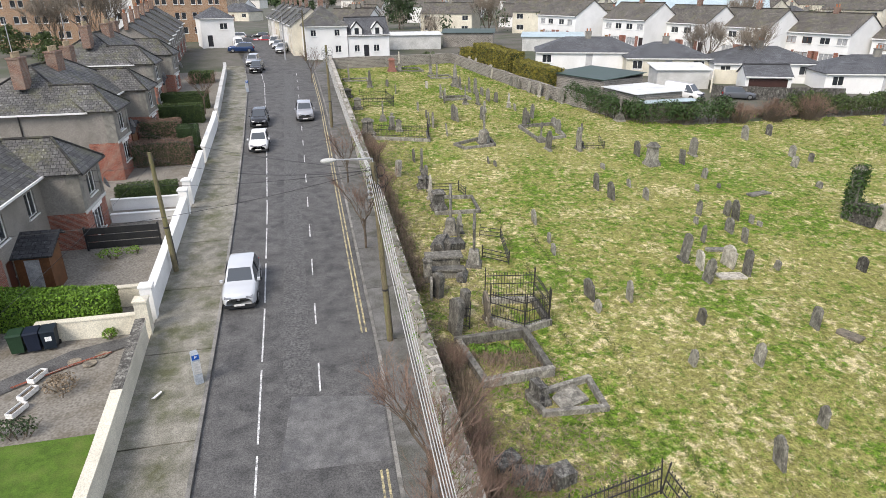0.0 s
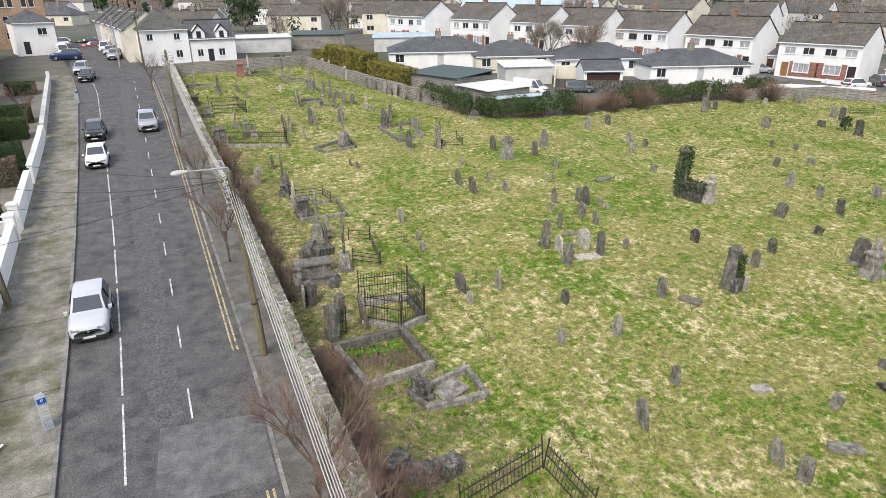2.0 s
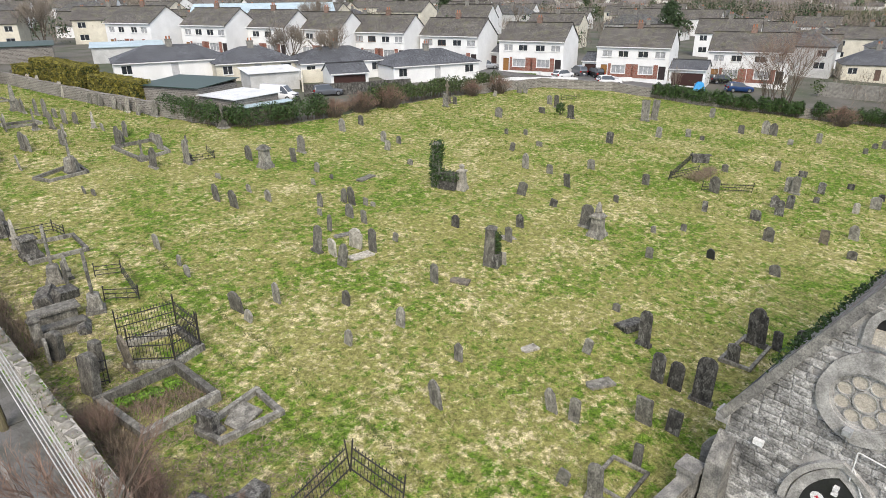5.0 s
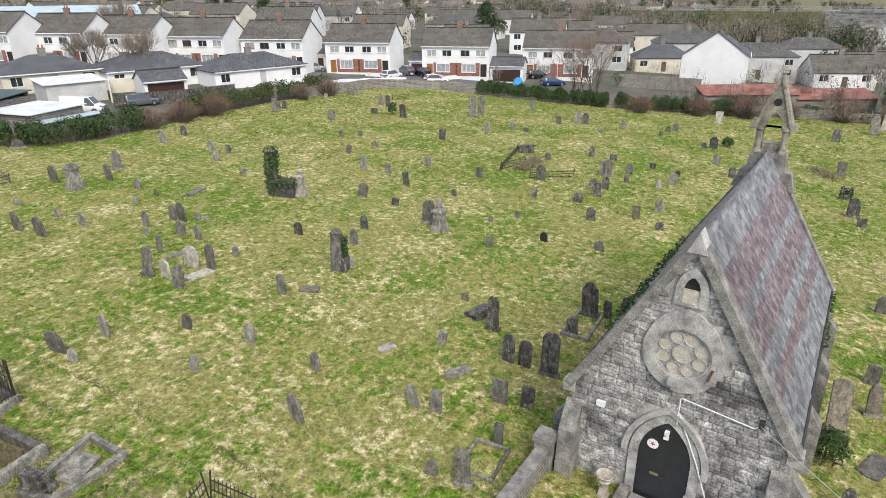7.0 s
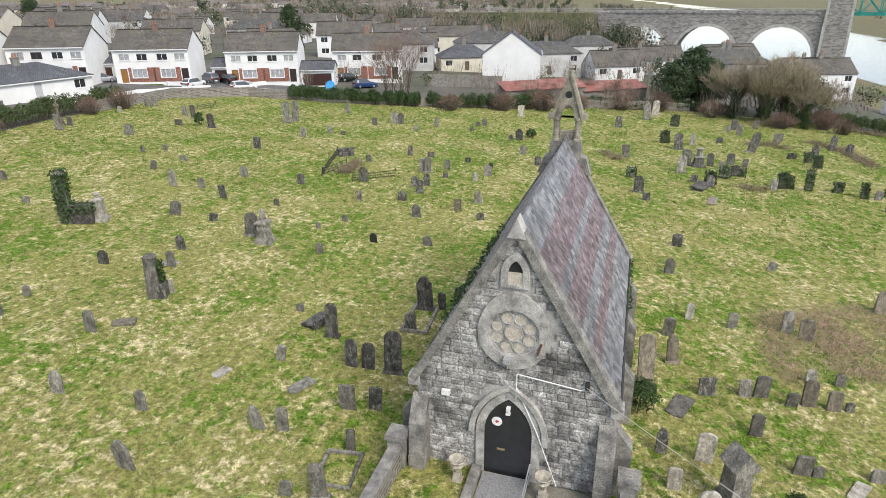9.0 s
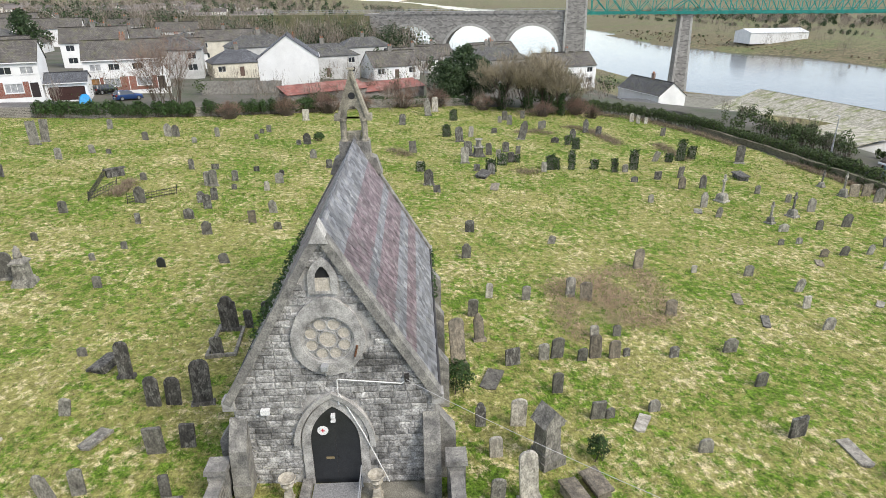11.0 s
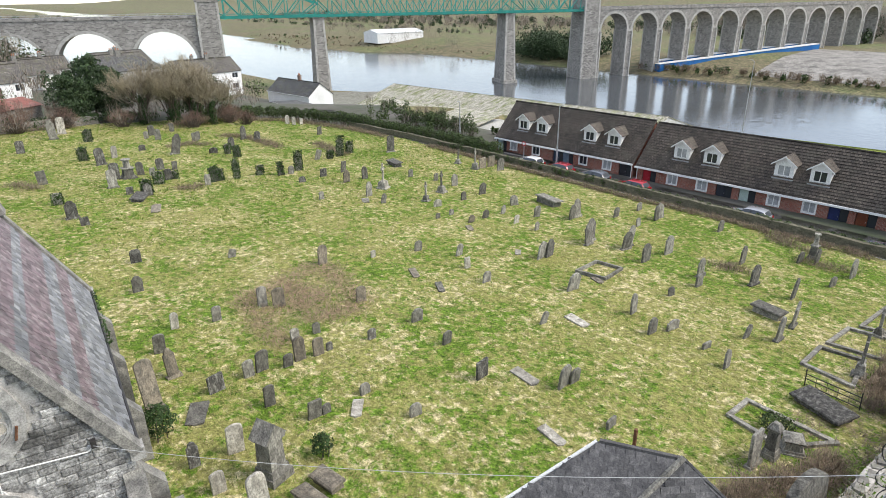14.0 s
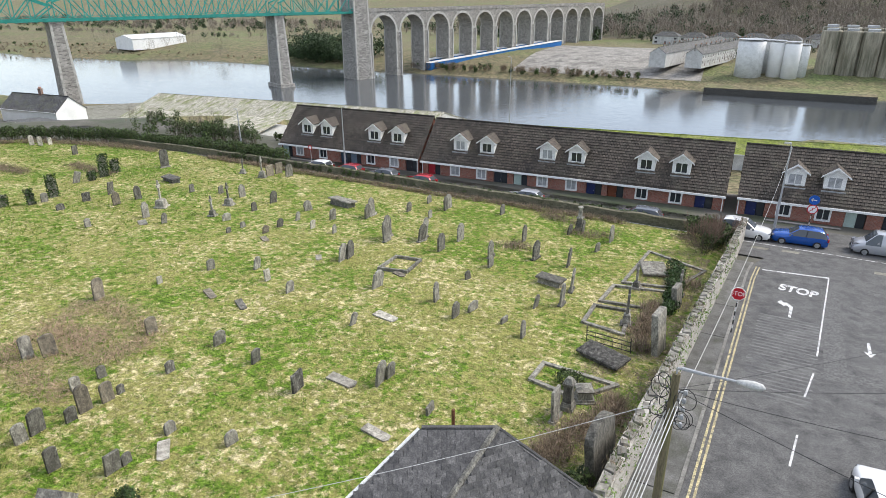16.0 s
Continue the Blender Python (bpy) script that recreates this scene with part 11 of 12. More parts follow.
put(T_fan, 91.6, 21.5, 0, 1.05, "bare many-stemmed tree on the east wall")
put(T_fan, 92.0, 24.0, 140, 0.85, "bare many-stemmed tree on the east wall")
for k, (x, y) in enumerate(((99, 2), (101.5, -3), (104, -9), (106, -13), (107.5, -17), (110, -6), (112, 0), (104.5, 0.5), (109, -11))):
    put(T_shrub, x, y, k * 67, 1.1 + 0.12 * (k % 3), "thicket of bare scrub along the east boundary")
for k, (x, y) in enumerate(((45.5, 57.8), (49.5, 57.6), (54.0, 57.4), (68.5, 55.8), (73.5, 55.0))):
    put(T_dome, x, y, k * 51, 0.9 + 0.12 * (k % 3), "round leafless bush of wiry reddish stems on the boundary")
for k, (x, y) in enumerate(((90.3, 14.5), (93.5, 7.0), (96.3, 1.0), (99.5, -4.5), (102.5, -11), (104.0, -17))):
    put(T_dome, x, y, k * 77, 1.0 + 0.1 * (k % 3), "round leafless bush of wiry brown stems by the east wall")


MAT["bramble_tan"] = mat("flattened_bramble", (0.46, 0.34, 0.22), (0.24, 0.165, 0.11), 0.3, 0.95, island=0.5, speck=0)


def hedge_line(pts, h, w, material, label, seed, n=260, size=0.11, name="hedge"):
    """A loose, lumpy hedge along a line of the plan."""
    rnd = random.Random(seed)
    x0, y0 = pts[0]
    z0 = land(x0, y0)
    boxes = []
    for (a, b), (c, d) in zip(pts, pts[1:]):
        L = math.hypot(c - a, d - b)
        k = max(1, int(L / (w * 0.45)))
        for i in range(k):
            f = (i + rnd.random()) / k
            x, y = a + (c - a) * f, b + (d - b) * f
            hh = h * rnd.uniform(0.75, 1.1)
            boxes.append((x - x0 + rnd.uniform(-0.3, 0.3), y - y0 + rnd.uniform(-0.3, 0.3), land(x, y) - z0 + hh * 0.5, w * rnd.uniform(0.6, 0.9), w * rnd.uniform(0.6, 0.9), hh * 0.62))
    if material == "dead_stems":
        t = thing(name, pose(x0, y0, z0), label, "brambles", "dead brambles and bracken")
        rng = np.random.default_rng(seed)
        cs = np.array([b[:3] for b in boxes])
        rs = np.array([b[3:] for b in boxes])
        k = rng.integers(0, len(boxes), int(n * len(boxes) * 1.3))
        p = cs[k] + rs[k] * rng.normal(0, 0.45, (len(k), 3)) * (1, 1, 0.5)
        p[:, 2] -= rs[k][:, 2] * 0.45
        tagged(part("stems", blades(p, 0.22 + 0.3 * h, 0.022, 0.9 if h < 0.3 else 0.2, 1.5, rng), MAT["bramble_tan" if h < 0.3 else "dead_stems"], t), kind="stuff")
        k = k[: len(k) // 12]
        p = cs[k] + rs[k] * rng.normal(0, 0.4, (len(k), 3)) * (1, 1, 0.3)
        p[:, 2] -= rs[k][:, 2] * 0.5
        tagged(part("weeds", blades(p, 0.16 + 0.1 * h, 0.05, 0.2, 1.3, rng), MAT["hedge_bright"], t, "green weeds and young ivy"), kind="stuff")
        return t
    return leafy(name, int(1.0 * n * len(boxes)), boxes, size, material, label, "hedge", "boundary hedges", seed, x0, y0, z0)


hedge_line([(31.6, 70.5), (32.8, 63.0), (35.6, 59.3), (40.0, 58.6), (44.5, 58.4)], 2.5, 1.9, "ivy", "ivy-covered wall and dark undergrowth", 21, 420)
hedge_line([(51, 59), (60, 58.8), (67, 58), (75, 57)], 2.5, 1.7, "hedge", "tangled evergreen hedge on the boundary", 22, 420)
hedge_line([(45, 60), (52, 60), (58, 59.5)], 1.7, 1.5, "dead_stems", "tangle of brown briars on the boundary", 23, 240)
hedge_line([(88.9, 38), (89.3, 32), (90.1, 26), (91.2, 19)], 2.1, 1.1, "ivy", "clipped dark ivy on the east wall", 24, 420)
hedge_line([(91.6, 18), (94.0, 10), (97, 3)], 2.1, 1.1, "ivy", "dark ivy along the east wall", 25, 300)
hedge_line([(96, 6), (99, 0), (101, -3)], 1.6, 1.4, "dead_stems", "brown scrub along the east wall", 26, 240)
hedge_line([(101, 4.0), (103.5, 0)], 2.2, 1.7, "hedge", "green laurel bush by the shed", 27, 420)
hedge_line([(102.5, -5), (106.5, -22), (105.5, -30)], 1.7, 1.3, "ivy", "dark ivy and brambles along the boundary", 28, 260)
hedge_line([(103, -8), (104, -18)], 0.9, 1.3, "dead_stems", "mounds of dead bracken", 29, 260)
hedge_line([(104.5, -38), (99, -49), (89, -54), (80, -56), (68, -57.5), (56, -57.8)], 2.0, 1.4, "hedge", "dense dark boundary hedge above the river road", 30, 380)
hedge_line([(84, -63), (76, -64.5), (68, -65)], 2.6, 1.7, "hedge", "taller dark hedge on the bank behind", 60, 360)
hedge_line([(100, -42), (94, -49), (84, -52.5), (75, -53.5)], 0.7, 1.2, "dead_stems", "dead grass and briars below the hedge", 31, 200)
hedge_line([(97, -30), (100.5, -38)], 1.6, 1.6, "dead_stems", "brown scrub under the tall trees", 32, 260)
hedge_line([(66, -56.0), (45, -56.7), (28, -56.9), (10, -57.0)], 0.9, 0.5, "hedge", "low ivy and moss on the south wall", 33, 80, 0.09)
hedge_line([(66, -54.6), (50, -54.8), (38, -54.6), (30, -55), (12, -55.4)], 0.5, 0.8, "dead_stems", "dead brambles below the south wall", 34, 150)
hedge_line([(4.0, -51.0), (3.2, -54.5), (6.5, -55.2)], 1.9, 1.1, "hedge", "overgrown bushes at the wall corner", 35, 340)
hedge_line([(5.5, -45.5), (4.4, -36.5)], 0.8, 0.7, "ivy", "ivy and briars on graves by the wall", 36, 220, 0.07)
hedge_line([(5.6, -37.5), (5.2, -31.0)], 0.8, 0.8, "dead_stems", "dead briars on graves by the wall", 37, 260, 0.07)
hedge_line([(4.6, -25), (6.2, -19.5), (8.2, -17.5)], 0.9, 1.0, "dead_stems", "tangle of dead briars by the lodge", 38, 380, 0.07)
hedge_line([(4.6, -18.8), (5.4, -17.2)], 1.0, 0.6, "hedge", "small green bush by the wall", 39, 200, 0.07)
hedge_line([(5.0, 13.0), (5.2, 19.0), (5.6, 23.5)], 0.9, 0.6, "dead_stems", "dead briars inside the road wall", 40, 300, 0.06)
hedge_line([(5.3, 29), (5.6, 46), (5.8, 60)], 0.8, 0.6, "dead_stems", "dead briars inside the road wall", 41, 120, 0.07)
hedge_line([(6.5, 23.2), (8.8, 22.0)], 0.35, 1.0, "dead_stems", "withered plants in a grave plot", 42, 260, 0.06)
hedge_line([(6.9, 23.4), (8.6, 23.2)], 0.3, 0.5, "hedge_bright", "green weeds in a grave plot", 43, 160, 0.06)
hedge_line([(5.6, 15.2), (6.2, 14.2)], 0.5, 0.5, "hedge_bright", "green bush among fallen stones", 44, 160, 0.06)
hedge_line([(27.5, -12.0), (34, -13), (36, -19.5), (29, -18.5), (29, -15), (34, -16), (31, -17), (31.5, -14)], 0.22, 1.9, "dead_stems", "patch of flattened brown bramble", 45, 330, 0.10)
hedge_line([(108.9, -10.6), (108.8, -14.1), (106.7, -18.0)], 0.45, 1.5, "dead_stems", "mound of dead bracken and brambles among graves", 61, 300, 0.08)
hedge_line([(82.6, -24.7), (84.0, -27.8), (81.8, -29.2)], 0.45, 1.5, "dead_stems", "mound of dead bracken and brambles among graves", 62, 300, 0.08)
hedge_line([(61.7, -18.8), (61.1, -20.9)], 0.45, 1.5, "dead_stems", "mound of dead bracken and brambles among graves", 63, 300, 0.08)
hedge_line([(87.8, -34.0), (84.0, -36.1), (75.5, -36.9)], 0.45, 1.5, "dead_stems", "mound of dead bracken and brambles among graves", 64, 300, 0.08)
hedge_line([(71.3, -6.1), (69.0, -7.6)], 0.45, 1.5, "dead_stems", "mound of dead bracken and brambles among graves", 65, 300, 0.08)
hedge_line([(75.6, -42.1), (67.2, -41.3)], 0.45, 1.5, "dead_stems", "mound of dead bracken and brambles among graves", 66, 300, 0.08)
hedge_line([(30.7, -57.5), (27.8, -57.4), (23.9, -56.7)], 0.4, 1.4, "dead_stems", "tangle of dead grass and brambles among graves", 70, 260, 0.08)
hedge_line([(19.3, -43.3), (16.2, -43.6)], 0.4, 1.4, "dead_stems", "tangle of dead grass and brambles among graves", 71, 260, 0.08)
hedge_line([(14.7, -49.8), (12.0, -50.3)], 0.4, 1.4, "dead_stems", "tangle of dead grass and brambles among graves", 72, 260, 0.08)
hedge_line([(6.8, -44.3), (5.2, -43.0), (3.5, -41.7)], 0.7, 1.4, "dead_stems", "tangle of dead grass and brambles among graves", 73, 260, 0.08)
hedge_line([(19.9, -53.9), (15.2, -52.9)], 0.4, 1.4, "dead_stems", "tangle of dead grass and brambles among graves", 74, 260, 0.08)
hedge_line([(6.5, -54.6), (4.9, -51.7)], 0.4, 1.4, "dead_stems", "tangle of dead grass and brambles among graves", 75, 260, 0.08)
hedge_line([(53.5, 18.8), (58.0, 18.8)], 0.6, 1.1, "dead_stems", "dead grass round a railed tomb", 46, 260, 0.09)
leafy("shrub", 1500, [(0, 0, 0.75, 0.75, 0.75, 0.85)], 0.06, "ivy", "rounded dark evergreen shrub beside the chapel", "shrub", "cemetery shrubs", 47, 23.3, -4.6, land(23.3, -4.6))
leafy("shrub", 700, [(0, 0, 0.5, 0.5, 0.5, 0.55)], 0.06, "ivy", "ivy-covered stump among graves", "shrub", "cemetery shrubs", 48, 18.2, -9.2, land(18.2, -9.2))
leafy("shrub", 900, [(0, 0, 0.8, 0.7, 0.6, 0.9)], 0.08, "ivy", "headstone hidden in an ivy bush", "shrub", "cemetery shrubs", 49, 67.6, 41.0, land(67.6, 41))
leafy("shrub", 700, [(0, 0, 0.5, 0.8, 0.7, 0.55)], 0.09, "ivy", "dark bush among graves", "shrub", "cemetery shrubs", 50, 76.6, 2.2, land(76.6, 2.2))
leafy("shrub", 900, [(0, 0, 0.35, 0.9, 0.8, 0.4)], 0.06, "hedge", "green bush over a grave", "shrub", "cemetery shrubs", 51, 7.3, -25.6, land(7.3, -25.6))
# golden hedge above the northeast wall
clipped_hedge(26.0, 99.2, 26.9, 95.8, 2.7, 2.0, "hedge_gold", "low golden end of the conifer hedge", 57, 0.13, 90)
clipped_hedge(27.6, 96.0, 29.7, 85.4, 3.7, 2.6, "hedge_gold", "tall clipped olive-gold conifer hedge", 52, 0.13, 90)
clipped_hedge(30.1, 84.6, 32.0, 76.5, 2.9, 2.4, "hedge_gold", "golden-green clipped conifer hedge", 53, 0.13, 90)
leafy("shrub", 900, [(0, 0, 0.9, 1.9, 1.2, 1.0)], 0.12, "hedge", "green hedge on the north wall", "shrub", "garden shrubs", 54, 20.5, 101.9, land(20.5, 101.9))

# weeds growing on the road wall
wr = random.Random(9)
wg = Geo()
for _ in range(900):
    y = wr.choice((wr.uniform(10, 60), wr.uniform(-50, -10)))
    x = east_wall(y) + (0.0 if wr.random() < 0.6 else wr.uniform(0, 0.5))
    zz = road_z(y) + (wr.uniform(0.3, 2.0) if x <= east_wall(y) + 0.01 else 2.02)
    leaf_cloud(wg, 5, (x, y, zz), (0.09, 0.16, 0.12), 0.05, wr)
solo("wall_weeds", wg, MAT["hedge_bright"], Matrix.Identity(4), "small green weeds rooted in the road wall", "weeds", kind="stuff")
# ivy on the shady side of the chapel roof
ig = Geo()
ir = random.Random(12)
for _ in range(160):
    y = ir.uniform(2.5, 12.5)
    k = ir.uniform(0.0, 0.35)
    leaf_cloud(ig, 7, (-(CH_HW + 0.2) * (1 - k), y, CH_EAVE - 0.1 + (CH_APEX - CH_EAVE) * k + 0.05), (0.25, 0.3, 0.2), 0.07, ir)
for _ in range(40):
    y = ir.uniform(7.0, 12.8)
    leaf_cloud(ig, 6, (CH_HW + 0.28, y, CH_EAVE - 0.3), (0.15, 0.3, 0.25), 0.06, ir)
solo("chapel_ivy", ig, MAT["ivy"], CH, "dark ivy creeping over the chapel eaves", "ivy", kind="stuff")


# ---------------------------------------------------------------- north end of the road
simple_house(front_pose(1.4, 109.0, 8.4, 109.6, land(4, 109)), 7.0, 9.0, 5.2, 8.3, "white two-storey corner house with hipped grey roof", "white", "slate_old", "hip",
             [(1.0, 1.9, 3.6, 4.6, "glass", 1), (4.9, 5.8, 3.6, 4.6, "glass", 1), (4.9, 5.9, 1.0, 2.1, "glass", 1)], [], [(3.5, 4.5, 7.5, 9.4)])
nc = simple_house(front_pose(8.5, 109.8, 15.5, 110.4, land(12, 110)), 7.0, 6.0, 3.6, 6.2, "white cottage with two dark-trimmed dormers", "white", "slate", "gable",
                  [(1.0, 1.9, 0.9, 2.0, "glass", 1), (4.3, 5.3, 0.9, 2.0, "glass", 1)], [(2.6, 3.5, 2.0, (0.03, 0.03, 0.03))])
for x in (1.5, 5.0):
    dm = part("dormer", Geo().plate([(-0.9, 0), (0.9, 0), (0.9, 1.5), (0, 2.4), (-0.9, 1.5)], 0, 1.8), MAT["white"], nc, "gabled dormer with black bargeboards", m=pose(x, -0.06, 3.2))
    part("bargeboard", Geo().plate([(-1.15, 1.25), (-1.0, 1.2), (0, 2.3), (1.0, 1.2), (1.15, 1.25), (0, 2.65)], -0.12, -0.02), MAT["black"], dm)
    part("pane", Geo().box(-0.35, 0.35, -0.03, -0.01, 0.5, 1.5), MAT["glass"], dm)
for k in range(6):
    simple_house(pose(-1.2 - 0.9 * k, 119 + 6.0 * k, land(-1, 119 + 6 * k), 0, 0, -84), 5.8, 7, 4.6, 7.2, "rendered terraced house with slate roof and brick chimney", ("cream", "white", "pale_grey")[k % 3], "slate_old", "gable", [(0.8, 1.8, 3.0, 4.1), (3.8, 4.8, 3.0, 4.1)], [(2.4, 3.3, 2.0, (0.2, 0.05, 0.03))], [(0.2, 3.5, 6.6, 8.6)], group="terraced houses at the road's end")
for k in range(6):
    simple_house(pose(-17.5 - 0.35 * k, 93 + 5.4 * k, land(-17, 93 + 5.4 * k), 0, 0, 93), 5.3, 8, 4.8, 7.4, "grey terraced house with stepped slate roof", "grey_render", "slate_old", "gable", [(0.8, 1.7, 3.0, 4.2), (3.4, 4.3, 3.0, 4.2), (3.2, 4.6, 0.8, 2.0)], [(1.0, 1.9, 2.05, (0.12, 0.03, 0.02))], [(0.1, 4.0, 6.8, 8.8)], [(0.05, 0.95, 0, 2.5), (1.95, 3.15, 0, 2.5)], group="stepped terrace on the road")


def apartments(x0, y0, x1, y1, z, floors=4):
    L = math.hypot(x1 - x0, y1 - y0)
    wins = []
    n = int(L / 3.4)
    for f in range(floors):
        for k in range(n):
            wins.append((0.7 + k * 3.4, 1.6 + k * 3.4, 1.0 + 2.8 * f, 2.3 + 2.8 * f, "glass", 0))
            wins.append((1.95 + k * 3.4, 2.85 + k * 3.4, 1.0 + 2.8 * f, 2.3 + 2.8 * f, "glass", 0))
    return simple_house(front_pose(x0, y0, x1, y1, z), L, 9, floors * 2.8 + 0.4, floors * 2.8 + 3, "long brown brick apartment block with white windows", "brick_brown", "slate", "hip", wins, (), (), category="apartment block")


apartments(-62, 136, -36, 141, 8.0)
apartments(-31, 142, -13.5, 146, 8.2)
simple_house(front_pose(-36, 141.5, -31, 142.4, 8.2), 5.0, 8, 11.5, 13, "white stair tower between brick blocks", "white", "slate", "hip", [(1.8, 2.8, 3.0 * k + 1, 3.0 * k + 2.2, "glass", 0) for k in range(3)], (), (), category="stair tower")
simple_house(front_pose(-17, 128, -11, 129.5, 7.6), 6, 7, 5, 7, "white house with hipped slate roof", "white", "slate", "hip", [(3.4, 4.8, 3.0, 4.1, "glass", 1)], [(1.0, 1.9, 2.0, (0.03, 0.03, 0.03))])
simple_house(front_pose(-29, 61, -20, 63, land(-24, 62)), 8, 7, 2.8, 5.6, "grey back extension with slate roof", "grey_render", "slate", "hip")
simple_house(front_pose(-31, 88, -22, 90, land(-26, 88)), 9, 7, 3.0, 5.4, "grey back extension with slate roof", "grey_render", "slate", "hip")
put(T_mid, -31, 118, 0, 1.3, "bare tree behind the terraces")
put(T_bushy, -46, 120, 0, 1.3)
put(T_bushy, -38, 112, 40, 1.2)
put(T_mid, -40, 124, 60, 1.1, "bare tree behind the terraces")
put(T_cone, 27, 172, 0, 1.0)
put(T_bushy, 36, 160, 0, 1.2)
put(T_mid, 45, 150, 20, 1.0)
put(T_cone, 152, 152, 30, 1.05)
put(T_mid, 65, 82, 0, 0.8, "bare garden tree among bungalows")
put(T_mid, 61, 88, 90, 0.8, "bare garden tree among bungalows")
put(T_bushy, 63, 84.5, 0, 0.9)
put(T_bushy, 49.5, 90, 0, 0.6)
put(T_mid, 88, 116, 0, 1.0)


# back-yard sheds behind the northeast wall
def shed(x0, y0, x1, y1, d, h, rise, roof_key, wall_key, label):
    m = front_pose(x0, y0, x1, y1, land(x0, y0))
    w = math.hypot(x1 - x0, y1 - y0)
    s = thing("shed", m, label, "shed", "back-yard sheds")
    part("wall", Geo().box(0, w, 0, d, -0.5, h).box(0, w, d - 0.2, d, h, h + rise - 0.1), MAT[wall_key], s)
    part("roof", Geo().slope([(-0.3, -0.3, h + 0.1), (w + 0.3, -0.3, h + 0.1), (w + 0.3, d + 0.3, h + rise + 0.1), (-0.3, d + 0.3, h + rise + 0.1)], 0.08), MAT[roof_key], s)
    return s


MAT["tin_green"] = mat("dark_green_sheet", (0.045, 0.075, 0.06), (0.035, 0.06, 0.05), 2.0, 0.5, stain=(0.07, 0.09, 0.08), stain_size=2)
MAT["tin_white"] = mat("white_sheet", (0.72, 0.73, 0.72), (0.6, 0.61, 0.6), 2.0, 0.5, stain=(0.45, 0.45, 0.42), stain_size=1.5)
MAT["tin_blue"] = mat("pale_blue_sheet", (0.45, 0.55, 0.58), (0.36, 0.45, 0.48), 2.0, 0.5)
MAT["tin_red"] = mat("rusty_red_sheet", (0.30, 0.11, 0.085), (0.19, 0.075, 0.06), 1.0, 0.7, stain=(0.38, 0.27, 0.22), stain_size=1.2)
shed(32.0, 77.2, 34.8, 68.5, 6.4, 2.3, 0.45, "tin_green", "rubble", "large shed with a dark green sheet roof")
shed(34.6, 67.9, 35.3, 61.6, 5.9, 2.2, 0.12, "tin_white", "rubble", "white-roofed lean-to store with stone walls")
shed(35.9, 61.5, 35.8, 60.3, 5.6, 1.85, 0.1, "tin_blue", "rubble", "pale blue lean-to roof on a long store")
shed(46.5, 76.5, 53.0, 74.5, 5, 2.3, 0.4, "tin_white", "pale_grey", "flat-roofed grey block store in a yard")
shed(100.5, 7.0, 106.5, -5.5, 3.6, 1.8, 1.0, "tin_red", "rubble", "long low shed with a rusty red roof")
shed(106.5, -5.5, 112.0, -16.0, 3.6, 1.8, 1.0, "tin_red", "rubble", "long low shed with a rusty red roof")
shed(16, 118, 26, 117, 5, 2.4, 0.3, "tin_white", "pale_grey", "flat-roofed pale store in a yard")
shed(27, 120, 36, 117, 5, 2.4, 0.5, "tin_green", "rubble", "green-roofed stone store in a yard")
shed(40, 112, 50, 108, 6, 2.4, 0.5, "tin_blue", "pale_grey", "pale-roofed rendered store in a yard")
wall_along("garden_wall", [(52, 72.5), (56, 78), (62, 75.5)], 1.9, 0.2, MAT["cream"], "cream yard wall with painted decorations")
wall_along("garden_wall", [(50, 69.5), (58, 66.2), (65, 64.5)], 1.6, 0.12, MAT["headstone_dark"], "dark panel fence behind the hedge")
wall_along("garden_wall", [(112, 22), (114.5, 15), (116, 9)], 2.2, 0.2, MAT["chimney_render"], "grey concrete block wall")
wall_along("garden_wall", [(72, 61.5), (82, 58.5), (90.5, 52)], 0.9, 0.2, MAT["white"], "low white garden wall")
for x0, y0, x1, y1 in ((91.5, 68.5, 96.5, 65.5), (95, 66, 92, 60), (99, 52, 97.5, 48.5), (97.5, 48.5, 103.5, 45.5), (103.5, 45.6, 101, 41), (106.5, 41, 102.5, 37.5)):
    wall_along("garden_wall", [(x0, y0), (x1, y1)], 0.7, 0.2, MAT["white"], "low white front garden wall", rough_top=0.0)
for x, y in ((92.5, 63.5), (96.0, 61.0), (103.0, 49.0)):
    solo("lawn", Geo().slab([(-2.4, -1.2), (2.4, -1.2), (2.4, 1.2), (-2.4, 1.2)], -0.3, 0.05), MAT["green_lawn"], at(x, y, 0.05, ROW), "small bright front lawn", "lawn", "front lawns")
solo("street", Geo().add([(x, y, land(x, y) + 0.05) for x, y in ((84, 74), (88.5, 58), (99, 38), (103, 39), (108, 44), (96, 74))], [(0, 1, 2, 3, 4, 5)]), MAT["asphalt_new"], Matrix.Identity(4), "grey residential street before the white houses", "street", kind="structure")


# ---------------------------------------------------------------- the town beyond
def town_house(w, d, ev, rz, wall, roof, shape, seed):
    wins = [(1.0, 2.6, ev - 1.7, ev - 0.5, "glass", 1), (w - 2.6, w - 1.0, ev - 1.7, ev - 0.5, "glass", 1)]
    if ev > 4:
        wins += [(1.0, 2.8, 0.8, 2.0, "glass", 1), (w - 2.8, w - 1.0, 0.8, 2.0, "glass", 1)]
    h = simple_house(pose(0, 0, -500 - 20 * seed), w, d, ev, rz, "distant house with pale walls and dark tiled roof", wall, roof, shape, wins, [(w / 2 - 0.5, w / 2 + 0.5, 2.0, (0.15, 0.1, 0.08))], [(w / 2, d / 2, rz - 0.6, rz + 1.0)], group="town houses", ctype="chimney_render", fascia=False)
    return h


